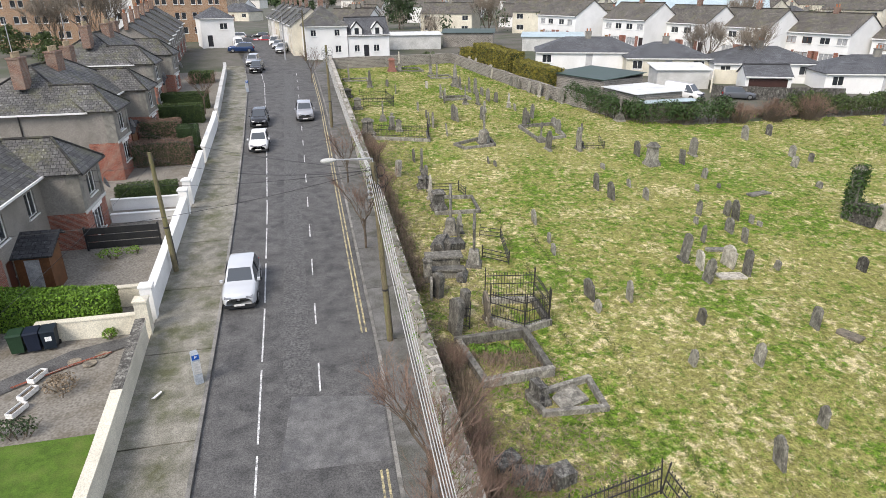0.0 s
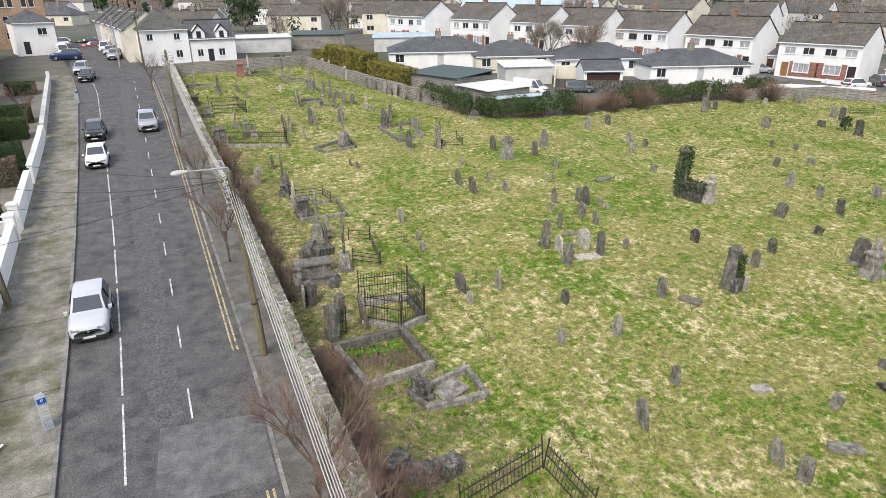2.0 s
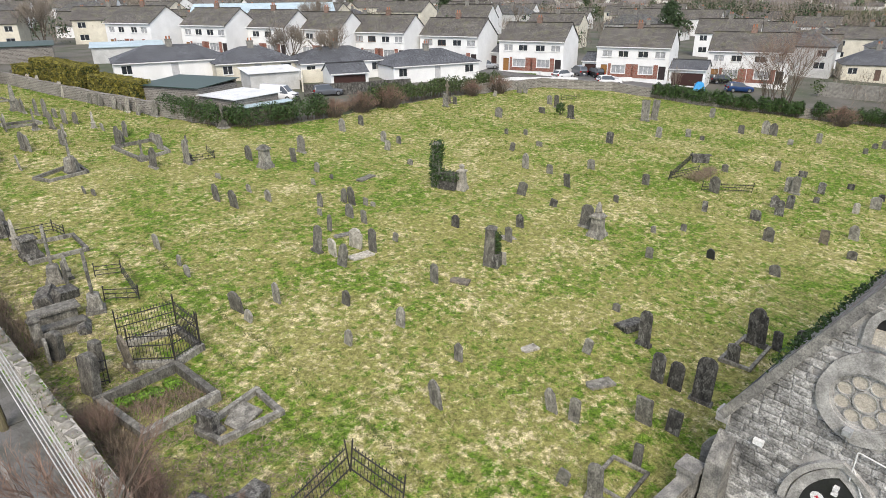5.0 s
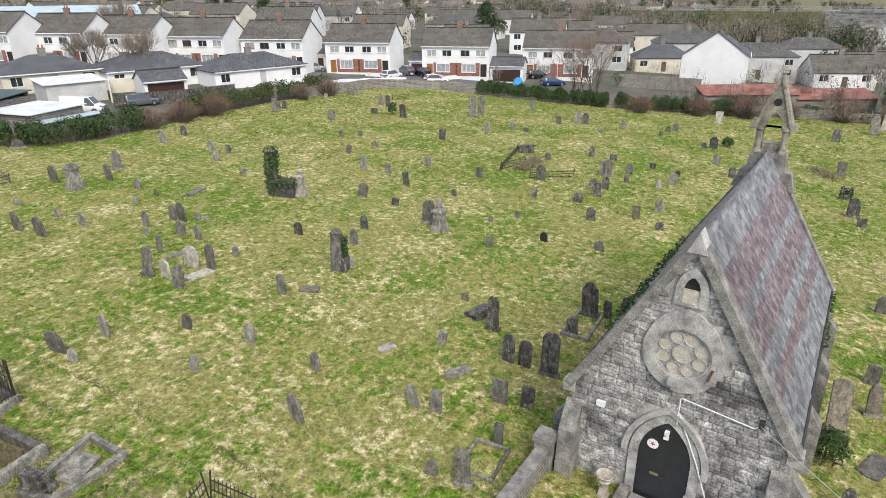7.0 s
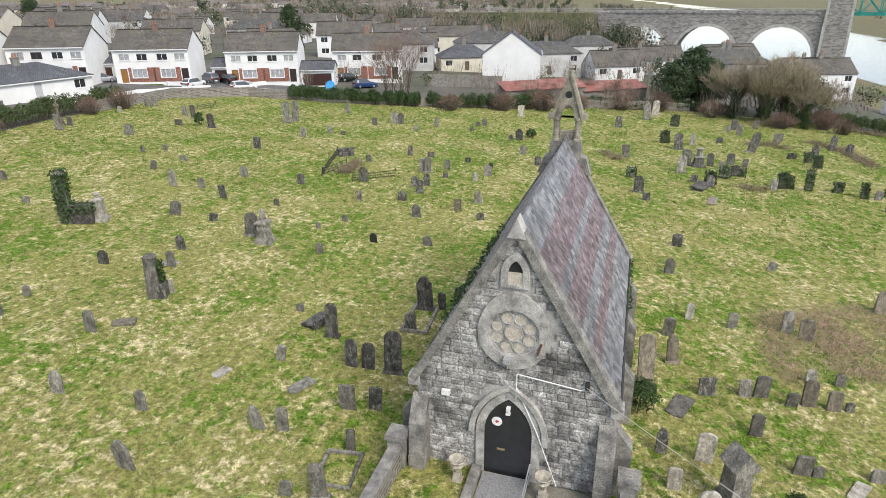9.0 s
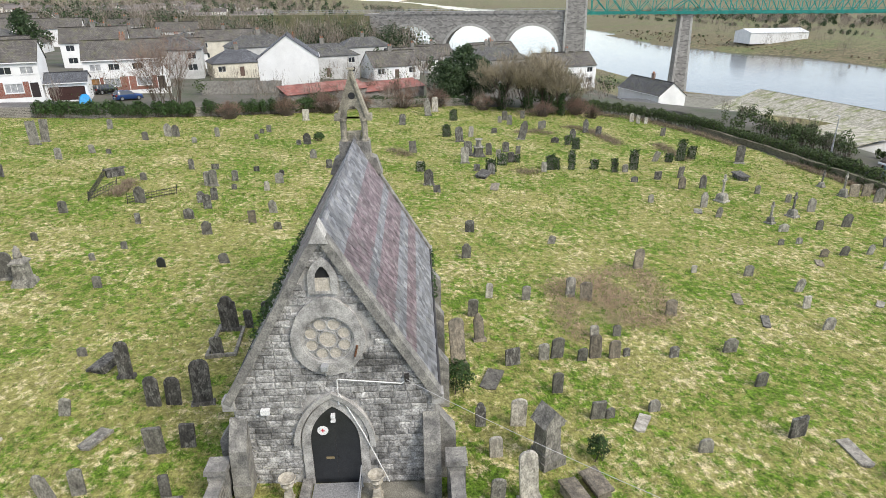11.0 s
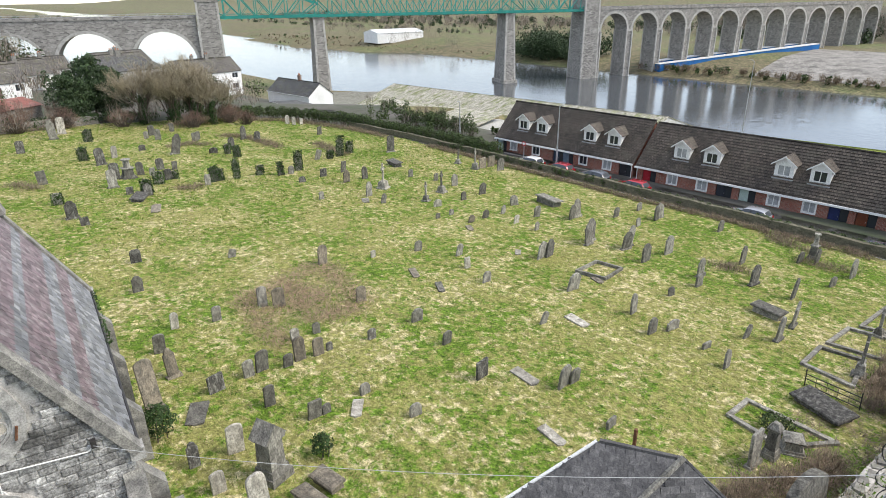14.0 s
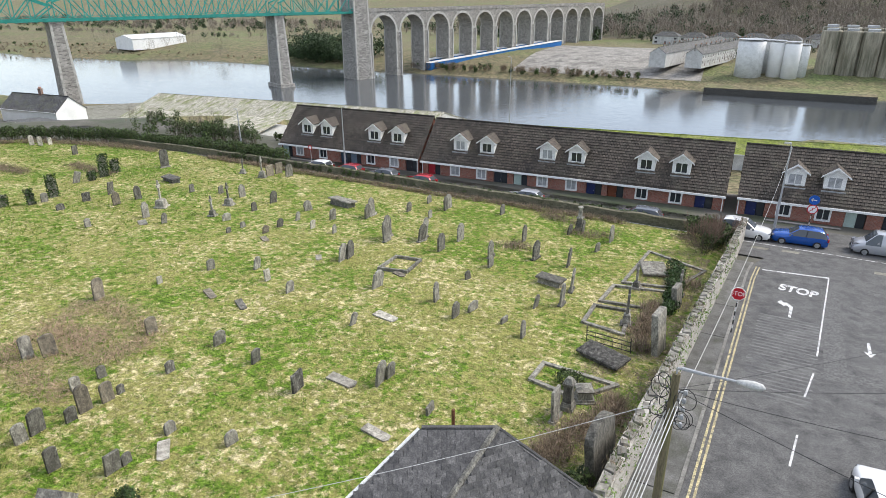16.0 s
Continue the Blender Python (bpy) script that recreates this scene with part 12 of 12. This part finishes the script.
TOWN = [town_house(13, 8, 5.0, 7.8, "white", "tile", "gable", 1), town_house(15, 8, 4.6, 7.2, "pale_grey", "slate_old", "hip", 2), town_house(12, 8, 2.8, 5.4, "cream", "slate", "hip", 3), town_house(11, 8, 2.8, 5.6, "white", "tile", "gable", 4), town_house(14, 8, 5.0, 7.4, "cream", "tile", "gable", 5)]
for ob in TOWN:
    for o in [c for c in ob.children_recursive if c.name.split(".")[0] in ("sill", "handle")]:
        bpy.data.objects.remove(o)
T_far = bare_tree(9.0, 0.7, 12, 0.16, "twig_grey", 3, twigs=4, fine=0.03)
TREES = [T_far, T_bushy, T_ever, T_cone]
tr = random.Random(77)
LIBRARY = TOWN + [T_far, T_fan, T_dome, T_small, T_mid, T_ivied, T_shrub, T_ever, T_cone, T_bushy]
far_w, far_r = Geo(), Geo()
for D in (138, 158, 182, 208, 238, 272, 312, 360, 415, 480, 560, 660, 780):
    a = -24.0
    while a < 106:
        step = math.degrees(18.5 / D) * tr.uniform(0.85, 1.25)
        a += step
        az = radians(a)
        x, y = math.sin(az) * D, math.cos(az) * D
        if y < lerp_table(x, NEAR_BANK) + 60 or -20 < x < 6 or (x < -10 and D < 200):
            continue
        if x < 95 and y < 137 and x > 6 or (x < 130 and D < 150 and a > 20):
            continue
        if x > 228 + 0.4 * y * 0 and y < 60 and D < 330 and (x - 236) * 0.386 + (y + 88) * 0.922 < 90 and abs((x - 236) * 0.922 - (y + 88) * 0.386) < 40:
            continue
        if a > 84 and D > 200:
            continue
        rz = ROW + (90 if (D % 4 == 0 and tr.random() < 0.3) else 0) + tr.uniform(-6, 6) + (40 if a < 20 else 0)
        z = land(x, y)
        if tr.random() < (0.10 if D < 300 else 0.18):
            put(tr.choice(TREES), x, y, tr.uniform(0, 360), tr.uniform(0.6, 1.0), z=z) if D < 420 else None
            continue
        if D < 320:
            put(tr.choice(TOWN), x, y, rz, tr.uniform(0.9, 1.05), z=z)
        else:
            w, d, ev, rr = tr.choice(((13, 8, 5.0, 7.8), (15, 8, 4.6, 7.2), (12, 8, 2.8, 5.4)))
            m = pose(x, y, z, 0, 0, rz)
            far_w.box(0, w, 0, d, -1, ev, m)
            i = len(far_r.v)
            far_r.v += [tuple(m @ Vector(p)) for p in ((-0.3, -0.3, ev), (w + 0.3, -0.3, ev), (w + 0.3, d + 0.3, ev), (-0.3, d + 0.3, ev), (0.3, d / 2, rr), (w - 0.3, d / 2, rr))]
            far_r.f += [(i, i + 1, i + 5, i + 4), (i + 2, i + 3, i + 4, i + 5), (i + 1, i + 2, i + 5), (i + 3, i, i + 4)]
MAT["far_wall"] = mat("far_wall", (0.62, 0.60, 0.56), (0.45, 0.43, 0.40), 30, 0.9, island=0.35)
MAT["far_roof"] = mat("far_roof", (0.17, 0.15, 0.135), (0.12, 0.11, 0.105), 20, 0.85, island=0.35)
ft = thing("far_houses", pose(0, 0, 0), "far housing estates with pale walls and brown roofs", "houses", kind="stuff")
tagged(part("walls", far_w, MAT["far_wall"], ft), kind="stuff")
tagged(part("roofs", far_r, MAT["far_roof"], ft), kind="stuff")
# large pale hall in the town
simple_house(front_pose(76, 148, 104, 128, 7.4), 34, 20, 5.5, 7.5, "long low white community hall", "white", "tin_blue", "gable", (), (), (), category="hall")


def wood(x0, x1, y0, y1, n, h, label, seed, mats=("twig_grey", "evergreen"), size=0.9, share=0.75, leaves=34):
    """A far wood: crowns of many small clumps."""
    rnd = random.Random(seed)
    w = thing("woodland", pose(0, 0, 0), label, "woodland", kind="stuff")
    gs = [Geo(), Geo()]
    rnd2, feet = np.random.default_rng(seed), []
    for _ in range(n):
        x, y = rnd.uniform(x0, x1), rnd.uniform(y0, y1)
        if lerp_table(x, FAR_BANK) - 6 < y < lerp_table(x, NEAR_BANK) + 6:
            continue
        k = 0 if rnd.random() < share else 1
        z, hh = land(x, y), h * rnd.uniform(0.6, 1.2)
        if k == 0 and mats[0] != "evergreen":
            q = rnd2.normal(0, 0.5, (80, 3)) * (hh * 0.34, hh * 0.34, hh * 0.33) + (x, y, z + hh * 0.5)
            feet.append(q)
            feet.append(np.array([[x, y, z]]) + rnd2.uniform(0, 1, (10, 3)) * (0.6, 0.6, hh * 0.4))
            continue
        for _ in range(3):
            leaf_cloud(gs[k], leaves, (x + rnd.uniform(-1, 1) * hh * 0.24, y + rnd.uniform(-1, 1) * hh * 0.24, z + hh * rnd.uniform(0.25, 0.65)), (hh * 0.28, hh * 0.28, hh * 0.34), size * rnd.uniform(0.6, 1.0), rnd)
    if feet:
        tagged(part("bare_crowns", blades(np.concatenate(feet), h * 0.24, size * 0.28, 0.0, 1.0, rnd2), MAT[mats[0]], w), kind="stuff")
    for g, mk, nm in zip(gs, mats, ("bare_crowns", "evergreen_crowns")):
        if g.v:
            tagged(part(nm, g, MAT[mk], w), kind="stuff")


wood(-190, 70, -640, -432, 1250, 13, "wooded hillside beyond the river, bare and evergreen trees mixed", 61, size=1.0, share=0.9)
wood(70, 260, -560, -420, 420, 12, "woods at the viaduct's far end", 62, size=1.0)
wood(204, 250, -296, -264, 110, 15, "dark evergreen clump on the far bank", 63, ("evergreen", "evergreen"), 0.62, leaves=80)
wood(226, 262, -285, -262, 20, 8, "evergreen trees behind the pier", 64, ("evergreen", "evergreen"), 0.7)
wood(280, 800, -347, -335, 150, 5, "hedgerow across the far fields", 80, size=0.5, share=0.7)
wood(330, 900, -408, -394, 170, 7, "tall hedgerow across the far fields", 81, size=0.6, share=0.7)
wood(-10, 60, -430, -300, 90, 7, "garden trees among the far houses", 82, size=0.5, share=0.8)
wood(270, 900, -520, -420, 420, 9, "bare trees on the far side of the fields", 65, size=1.0)
wood(300, 480, -300, -262, 26, 11, "thin bare trees on the far bank", 66, size=0.25, share=0.95)
wood(270, 560, -272, -232, 320, 1.6, "reeds and scrub on the muddy far bank", 79, ("dead_stems", "hedge"), 0.5, 0.9)
wood(58, 170, -276, -267, 230, 3.6, "brown scrub along the far bank", 67, ("dead_stems", "hedge"), 0.5, 0.82)
wood(130, 230, -60, -10, 60, 6, "scrub and garden trees below the cemetery", 68, size=0.5, share=0.7)
wood(180, 300, 10, 60, 60, 8, "trees before the railway embankment", 69, size=0.5, share=0.7)
wood(232, 262, -40, 20, 60, 9, "trees crowding the foot of the railway embankment", 74, size=0.5, share=0.6)
wood(255, 300, 20, 110, 110, 10, "trees crowding the foot of the railway embankment", 75, size=0.5, share=0.6)
wood(70, 100, -74, -62, 26, 3.0, "scrub on the bank above the warehouses", 76, ("twig_grey", "hedge"), 0.2, 0.5, 60)
wood(96, 150, -30, 42, 90, 4.5, "garden shrubs and bare trees among houses", 77, ("twig_grey", "hedge"), 0.2, 0.85)
wood(108, 150, -56, -30, 80, 5.5, "scrub below the cemetery corner", 70, ("twig_grey", "hedge"), 0.25, 0.75, 60)
wood(228, 262, -34, 44, 120, 13, "bare trees and evergreens crowding the railway bank", 87, size=0.45, share=0.55, leaves=60)
wood(262, 300, 44, 110, 110, 14, "bare trees and evergreens crowding the railway bank", 88, size=0.5, share=0.55, leaves=60)
wood(200, 420, 40, 230, 300, 8, "trees and gardens behind the estates", 78, size=0.6, share=0.7)
wood(95, 210, 70, 190, 210, 6.5, "bare garden trees between the estate houses", 84, size=0.3, share=0.8)
wood(20, 150, 128, 330, 300, 6.5, "bare garden trees and shrubs between town roofs", 85, size=0.35, share=0.72)
wood(-120, -22, 150, 420, 150, 7, "trees behind the apartment blocks", 86, size=0.4, share=0.75)
wood(760, 1150, -260, -60, 220, 12, "trees on the low ground round the river's bend", 89, size=1.1)
wood(600, 1500, -30, 220, 260, 12, "far woods up the valley", 83, size=1.2)
wood(380, 1100, 20, 420, 420, 10, "distant belts of trees", 71, size=1.2)
wood(-60, 500, 420, 900, 520, 11, "distant belts of trees beyond the town", 72, size=1.4)
wood(52, 72, -74, -66, 14, 2.4, "shrubs behind the cottages", 73, ("dead_stems", "hedge"), 0.3, 0.6)

# far bank: storage units, white shed, silos, houses, quay
MAT["blue_box"] = mat("blue_container_paint", (0.02, 0.16, 0.42), (0.015, 0.12, 0.34), 3.0, 0.5)
for k, (x0, y0, x1, y1) in enumerate(((168.0, -272.0, 136.0, -372.0), (160.0, -270.0, 128.0, -368.0))):
    L = math.hypot(x1 - x0, y1 - y0)
    za, zb = land(x0, y0) + 0.3, land(x1, y1) + 0.3
    m = pose(x0, y0, za, 0, 0, math.degrees(math.atan2(y1 - y0, x1 - x0))) @ pose(0, 0, 0, 0, -math.degrees(math.atan2(zb - za, L)), 0)
    su = thing("storage_units", m, "long row of bright blue storage units with white roofs", "storage units", "storage units")
    part("body", Geo().box(0, L, -2, 2, -1.5, 2.6), MAT["blue_box"], su)
    part("roof", Geo().box(-0.2, L + 0.2, -2.2, 2.2, 2.6, 2.8), MAT["tin_white"], su)
    dg = Geo()
    for j in range(int(L / 4)):
        dg.box(0.4 + j * 4, 0.7 + j * 4, -2.04, -2.005, 0, 2.5)
        dg.box(0.4 + j * 4, 0.7 + j * 4, 2.005, 2.04, 0, 2.5)
    part("seams", dg, MAT["sign_blue"], su)
ws = front_pose(372, -262, 368, -300, land(370, -280))
simple_house(ws, 38, 20, 6, 8, "white industrial shed on the far bank", "white", "tin_white", "gable", (), (), (), category="shed")
for x, y, r, h, mk in ((19.5, -292, 5.2, 13.5, "tin_white"), (10.0, -294, 3.0, 13, "white"), (4.5, -292, 3.0, 13, "white"), (1.0, -296, 2.6, 11.5, "tin_white"), (13.5, -299, 3, 12, "tin_white")):
    s = thing("silo", pose(x, y, land(x, y)), "pale upright storage silo with a flat top", "silo", "storage silos")
    part("tank", Geo().lathe([(r, -1), (r, h), (r * 0.9, h + 0.3), (0.1, h + 0.7)], 24), MAT[mk], s, smooth=True)
    part("top_rail", Geo().lathe([(r * 1.0, h + 1.0), (r * 1.0, h + 1.1)], 24).tube((r * 0.9, 0, h), (r * 0.9, 0, h + 1.1), 0.08, n=4), MAT["grey_metal"], s)
MAT["silo_old"] = mat("stained_concrete_silo", (0.40, 0.37, 0.29), (0.17, 0.155, 0.115), 1.6, 0.9, stretch=(1, 1, 0.12), stain=(0.075, 0.078, 0.05), stain_size=2.2, stain_amt=0.85)
for k in range(14):
    x, y = -8 - 7.0 * (k % 7), -305 - 8 * (k // 7)
    s = thing("silo", pose(x, y, land(x, y)), "tall stained old concrete silo", "silo", "old silos")
    part("tank", Geo().lathe([(3.6, -1), (3.6, 16), (3.3, 16.4)], 16), MAT["silo_old"], s, smooth=False)
    part("top_rail", Geo().box(-2, 2, -2, 2, 16.4, 17.2), MAT["grey_metal"], s)
q = Geo().box(-24, 31, -268, -256, -24, -16.6)
solo("quay", q, MAT["headstone_dark"], Matrix.Identity(4), "dark timbered quay wall on the far bank", "quay", kind="structure")
solo("quay_top", Geo().box(-24, 31, -268.5, -256.2, -16.6, -16.5), MAT["far_field"], Matrix.Identity(4), "mossy quay surface", "quay", kind="structure")
def far_terrace(x0, y0, x1, y1, label):
    """A continuous two-storey terrace, its front along the line from the first point to the second."""
    L = math.hypot(x1 - x0, y1 - y0)
    n = int(L / 6)
    wins, doors, stacks = [], [], []
    for k in range(n):
        a = k * L / n
        wins += [(a + 0.7, a + 1.7, 3.1, 4.3, "glass", 1), (a + 3.6, a + 4.6, 3.1, 4.3, "glass", 1), (a + 0.8, a + 2.0, 0.9, 2.2, "glass", 1)]
        doors.append((a + 3.6, a + 4.5, 2.1, (0.12, 0.05, 0.04)))
        stacks.append((a + 0.3, 3.5, 6.0, 8.2))
    simple_house(front_pose(x0, y0, x1, y1, land((x0 + x1) / 2, (y0 + y1) / 2)), L, 7, 4.9, 7.3, label, "pale_grey", "slate_old", "gable", wins, doors, stacks, category="terrace", ctype="chimney_render", fascia=False)


far_terrace(44, -372, 58, -284, "far grey terrace along the street to the river")
far_terrace(37, -286, 20, -372, "far grey terrace facing across the street")
solo("road", Geo().add([(x, y, land(x, y) + 0.3) for x, y in ((57.5, -283), (37.5, -283), (29, -330), (20.5, -376), (43.5, -376), (50, -330))], [(0, 1, 2, 5), (5, 2, 3, 4)]), MAT["asphalt"], Matrix.Identity(4), "far asphalt street running down to the river", "road", kind="structure")
for k in range(8):
    put(TOWN[1], -30 + 16 * k, -400 - 5 * (k % 3), 175, 1.0, "far houses below the wooded hill", land(-30 + 16 * k, -400))
yard_pts = [(40 + 84 * i / 9 + (j - 5), -276 - 92 * j / 9) for j in range(10) for i in range(10)]
solo("yard", Geo().add([(x, y, land(x, y) + 0.35) for x, y in yard_pts], [(10 * j + i, 10 * j + 10 + i, 10 * j + 11 + i, 10 * j + i + 1) for j in range(9) for i in range(9)]), MAT["yard_grey"], Matrix.Identity(4), "empty grey concrete yard on the far bank", "yard", kind="structure")

# near bank: mossy warehouses, white cottage, pale yard
MAT["moss_roof"] = mat("mossy_cement_sheet", (0.46, 0.43, 0.36), (0.26, 0.25, 0.19), 1.2, 0.9, stretch=(2.2, 0.8, 1), stain=(0.15, 0.18, 0.05), stain_size=3.2, stain_amt=0.9, speck=0.4, speck_size=0.5)
simple_house(front_pose(150, -98, 66, -108, -15.5), 84, 28, 3.5, 7.5, "long warehouse with a mossy corrugated roof", "pale_grey", "moss_roof", "gable", (), (), (), category="warehouse")
lw = thing("warehouse", pose(0, 0, 0), "low warehouse with a mossy corrugated roof below the boundary hedge", "warehouse")
eaves = [(117.5, -72.6, -7.0), (83.7, -78.7, -7.0), (87.0, -91.6, -6.0), (118.0, -85.8, -6.0)]
part("roof", Geo().slope([eaves[1], eaves[0], eaves[3], eaves[2]], 0.15), MAT["moss_roof"], lw)
part("wall", Geo().slab([(x, y) for x, y, z in (eaves[1], eaves[2], eaves[3], eaves[0])][::-1], -18, -7.2), MAT["pale_grey"], lw)
MAT["moss_grass"] = mat("bank_grass", (0.22, 0.26, 0.05), (0.10, 0.13, 0.03), 1.4, 0.95, stain=(0.30, 0.27, 0.15), stain_size=4, stain_amt=0.6, speck=0.4, speck_size=0.3)
simple_house(front_pose(60, -128, -70, -150, -16.5), 131, 12, 2.6, 4.6, "long quayside building with a grassy green roof", "pale_grey", "moss_grass", "gable", (), (), (), category="warehouse")
simple_house(front_pose(147.8, -70.0, 131.0, -72.0, -8.2), 16.9, 7, 2.9, 5.6, "white-gabled cottage with a long dark slate roof", "white", "slate_old", "gable", (), (), [(9.0, 3.5, 5.2, 6.8)])
solo("yard", Geo().add([(x, y, land(x, y) + 0.4) for x, y in ((140, -78), (205, -112), (190, -140), (150, -125))], [(3, 2, 1, 0)]), MAT["pavement"], Matrix.Identity(4), "pale concrete quayside yard", "yard", kind="structure")
steel_lamp(58, -135, -17, 20, "tall floodlight mast on the quay", 0.4)
for ob in LIBRARY:
    for o in (*ob.children_recursive, ob):
        bpy.data.objects.remove(o)

# ---------------------------------------------------------------- turf: green tufts on a thatch of dead grass
MAT["tuft_green"] = mat("grass_blades", (0.19, 0.30, 0.038), (0.075, 0.135, 0.016), 0.35, 0.8, island=0.5, spec=0.15, speck=0)
MAT["tuft_straw"] = mat("dead_grass_blades", (0.50, 0.43, 0.23), (0.27, 0.23, 0.11), 0.4, 0.9, island=0.45, spec=0.1, speck=0)
CHAPEL_INV = CH.inverted()


def turf(seed, count, x0, x1, y0, y1, straw, per, length, width, reach, lean0, lean1):
    """Blade feet over a stretch of the cemetery, in clumps: living grass where the sward is green, dead grass elsewhere."""
    rnd, rng = random.Random(seed), np.random.default_rng(seed)
    pts = []
    for _ in range(count):
        x, y = rnd.uniform(x0, x1), rnd.uniform(y0, y1)
        track = abs(x - 12.5 - 0.02 * y) < 1.1 and y > 8
        v = noise.noise((x * 2.1, y * 2.1, 1.0)) + 0.5 * noise.noise((x * 0.22, y * 0.22, 7.0)) + (0.3 if track else 0.0) + rnd.uniform(-0.25, 0.25)
        if (v > 0.1) != straw or not inside(x, y, CEMETERY):
            continue
        q = CHAPEL_INV @ Vector((x, y, 0))
        if abs(q.x) < CH_HW + 0.7 and -9 < q.y < 15:
            continue
        pts.append((x, y, lawn_z(x, y) - 0.02))
    base = np.repeat(np.array(pts), per, axis=0)
    base[:, :2] += rng.normal(0, reach, (len(base), 2))
    return blades(base, length, width, lean0, lean1, rng)


gt = thing("grass", pose(0, 0, 0), "uneven turf of green tufts and dead straw", "grass", kind="stuff")
for sd, n, a, b, c, d in ((1, 34000, 4, 46, -56, 60), (2, 30000, 46, 106, -56, 60), (3, 7000, 4, 30, 60, 106)):
    near = a < 40 and d < 70
    tagged(part("tufts", turf(sd, n, a, b, c, d, False, 11, 0.15 if near else 0.2, 0.03 if near else 0.06, 0.11, 0.55, 1.35), MAT["tuft_green"], gt), kind="stuff")
    tagged(part("thatch", turf(sd + 10, n, a, b, c, d, True, 10, 0.2 if near else 0.26, 0.02 if near else 0.045, 0.16, 1.0, 1.5), MAT["tuft_straw"], gt), kind="stuff")

# brown litter of dead stems and leaves on the ground along the road wall
lit_rng = np.random.default_rng(6)
feet = []
for x0, x1, y0, y1, n in ((4.7, 10.0, 12, 26, 9000), (4.9, 9.0, 26, 62, 11000), (3.6, 7.5, -50, -16, 11000), (98, 105, -30, 2, 3000)):
    q = np.stack([x0 + (x1 - x0) * lit_rng.random(n) ** 1.5, lit_rng.uniform(y0, y1, n)], 1)
    if x0 > 50:
        q[:, 0] = x1 - (q[:, 0] - x0)
    feet += [(x, y, lawn_z(x, y)) for x, y in q if noise.noise((x * 0.9, y * 0.9, 3.0)) > -0.25]
tagged(part("litter", blades(np.array(feet), 0.26, 0.035, 1.0, 1.5, lit_rng), MAT["dead_stems"], gt), kind="stuff")

# two wheel ruts worn along the mown track
rut_rng = np.random.default_rng(5)
feet = []
for a0, a1 in ((10.0, 0.082), (12.1, 0.066)):
    yy = rut_rng.uniform(10, 40, 2600)
    keep = np.sin(yy * 1.7) + np.sin(yy * 0.63 + a0) + rut_rng.normal(0, 0.6, len(yy)) > -0.2
    yy = yy[keep]
    xx = a0 + a1 * (yy - 10) + rut_rng.normal(0, 0.09, len(yy)) + 0.12 * np.sin(yy * 0.9)
    feet += [(x, y, lawn_z(x, y) - 0.01) for x, y in zip(xx, yy)]
MAT["rut"] = mat("muddy_rut_grass", (0.10, 0.11, 0.035), (0.06, 0.07, 0.022), 0.4, 0.9, island=0.4, speck=0)
tagged(part("rut_tufts", blades(np.array(feet), 0.10, 0.05, 0.6, 1.4, rut_rng), MAT["rut"], gt), kind="stuff")

# ---------------------------------------------------------------- rough capping stones and weeds on the road wall
MAT["cap_stone"] = mat("lichened_cap_stone", (0.28, 0.265, 0.225), (0.14, 0.13, 0.115), 0.2, 0.95, bump=0.6, bump_size=0.05, stain=(0.12, 0.13, 0.06), stain_size=0.5, stain_amt=0.6, vary=0.25)
cap_rnd = random.Random(31)
caps = []
for k in range(6):
    l, w, h = 0.5 + 0.08 * (k % 3), 0.42, 0.13 + 0.03 * (k % 2)
    g = Geo().frustum(l, w, 0, l * cap_rnd.uniform(0.7, 0.85), w * cap_rnd.uniform(0.65, 0.85), h)
    g.v = [(x + cap_rnd.uniform(-0.05, 0.05), y + cap_rnd.uniform(-0.05, 0.05), z + (cap_rnd.uniform(-0.04, 0.04) if z > 0 else 0)) for x, y, z in g.v]
    caps.append(g.mesh("cap_stone", MAT["cap_stone"]))
cap_wall = [o for o in scene.objects if o.name.startswith("wall_west") and o.parent is None]
feet = []
for i in range(165):
    y = 10.0 + i * 0.6 if i < 84 else -9.2 - (i - 84) * 0.58
    o = part("cap_stone", caps[i % 6], None, cap_wall[0] if y > 0 else cap_wall[1])
    o.matrix_basis = pose(east_wall(y) + 0.28 + cap_rnd.uniform(-0.05, 0.05), y, road_z(y) + 1.93, cap_rnd.uniform(-7, 7), cap_rnd.uniform(-7, 7), 90 + cap_rnd.uniform(-20, 20))
wall_rng = np.random.default_rng(8)
yy = np.concatenate([wall_rng.uniform(10, 75, 5200), wall_rng.uniform(-56, -9, 6200)])
yy = yy[np.sin(yy * 0.9) + np.sin(yy * 2.3) + wall_rng.normal(0, 0.8, len(yy)) > 0.1]
feet = np.array([(east_wall(y) + 0.28 + wall_rng.normal(0, 0.17), y, road_z(y) + 2.0) for y in yy])
half_n = len(feet) // 2
order = wall_rng.permutation(len(feet))
wt = thing("wall_top_plants", pose(0, 0, 0), "dead grass and small weeds on the wall top", "weeds", kind="stuff")
tagged(part("dead_grass", blades(feet[order[:half_n]], 0.22, 0.03, 0.2, 1.4, wall_rng), MAT["dead_stems"], wt), kind="stuff")
tagged(part("weeds", blades(feet[order[half_n:]], 0.16, 0.05, 0.2, 1.4, wall_rng), MAT["hedge"], wt), kind="stuff")
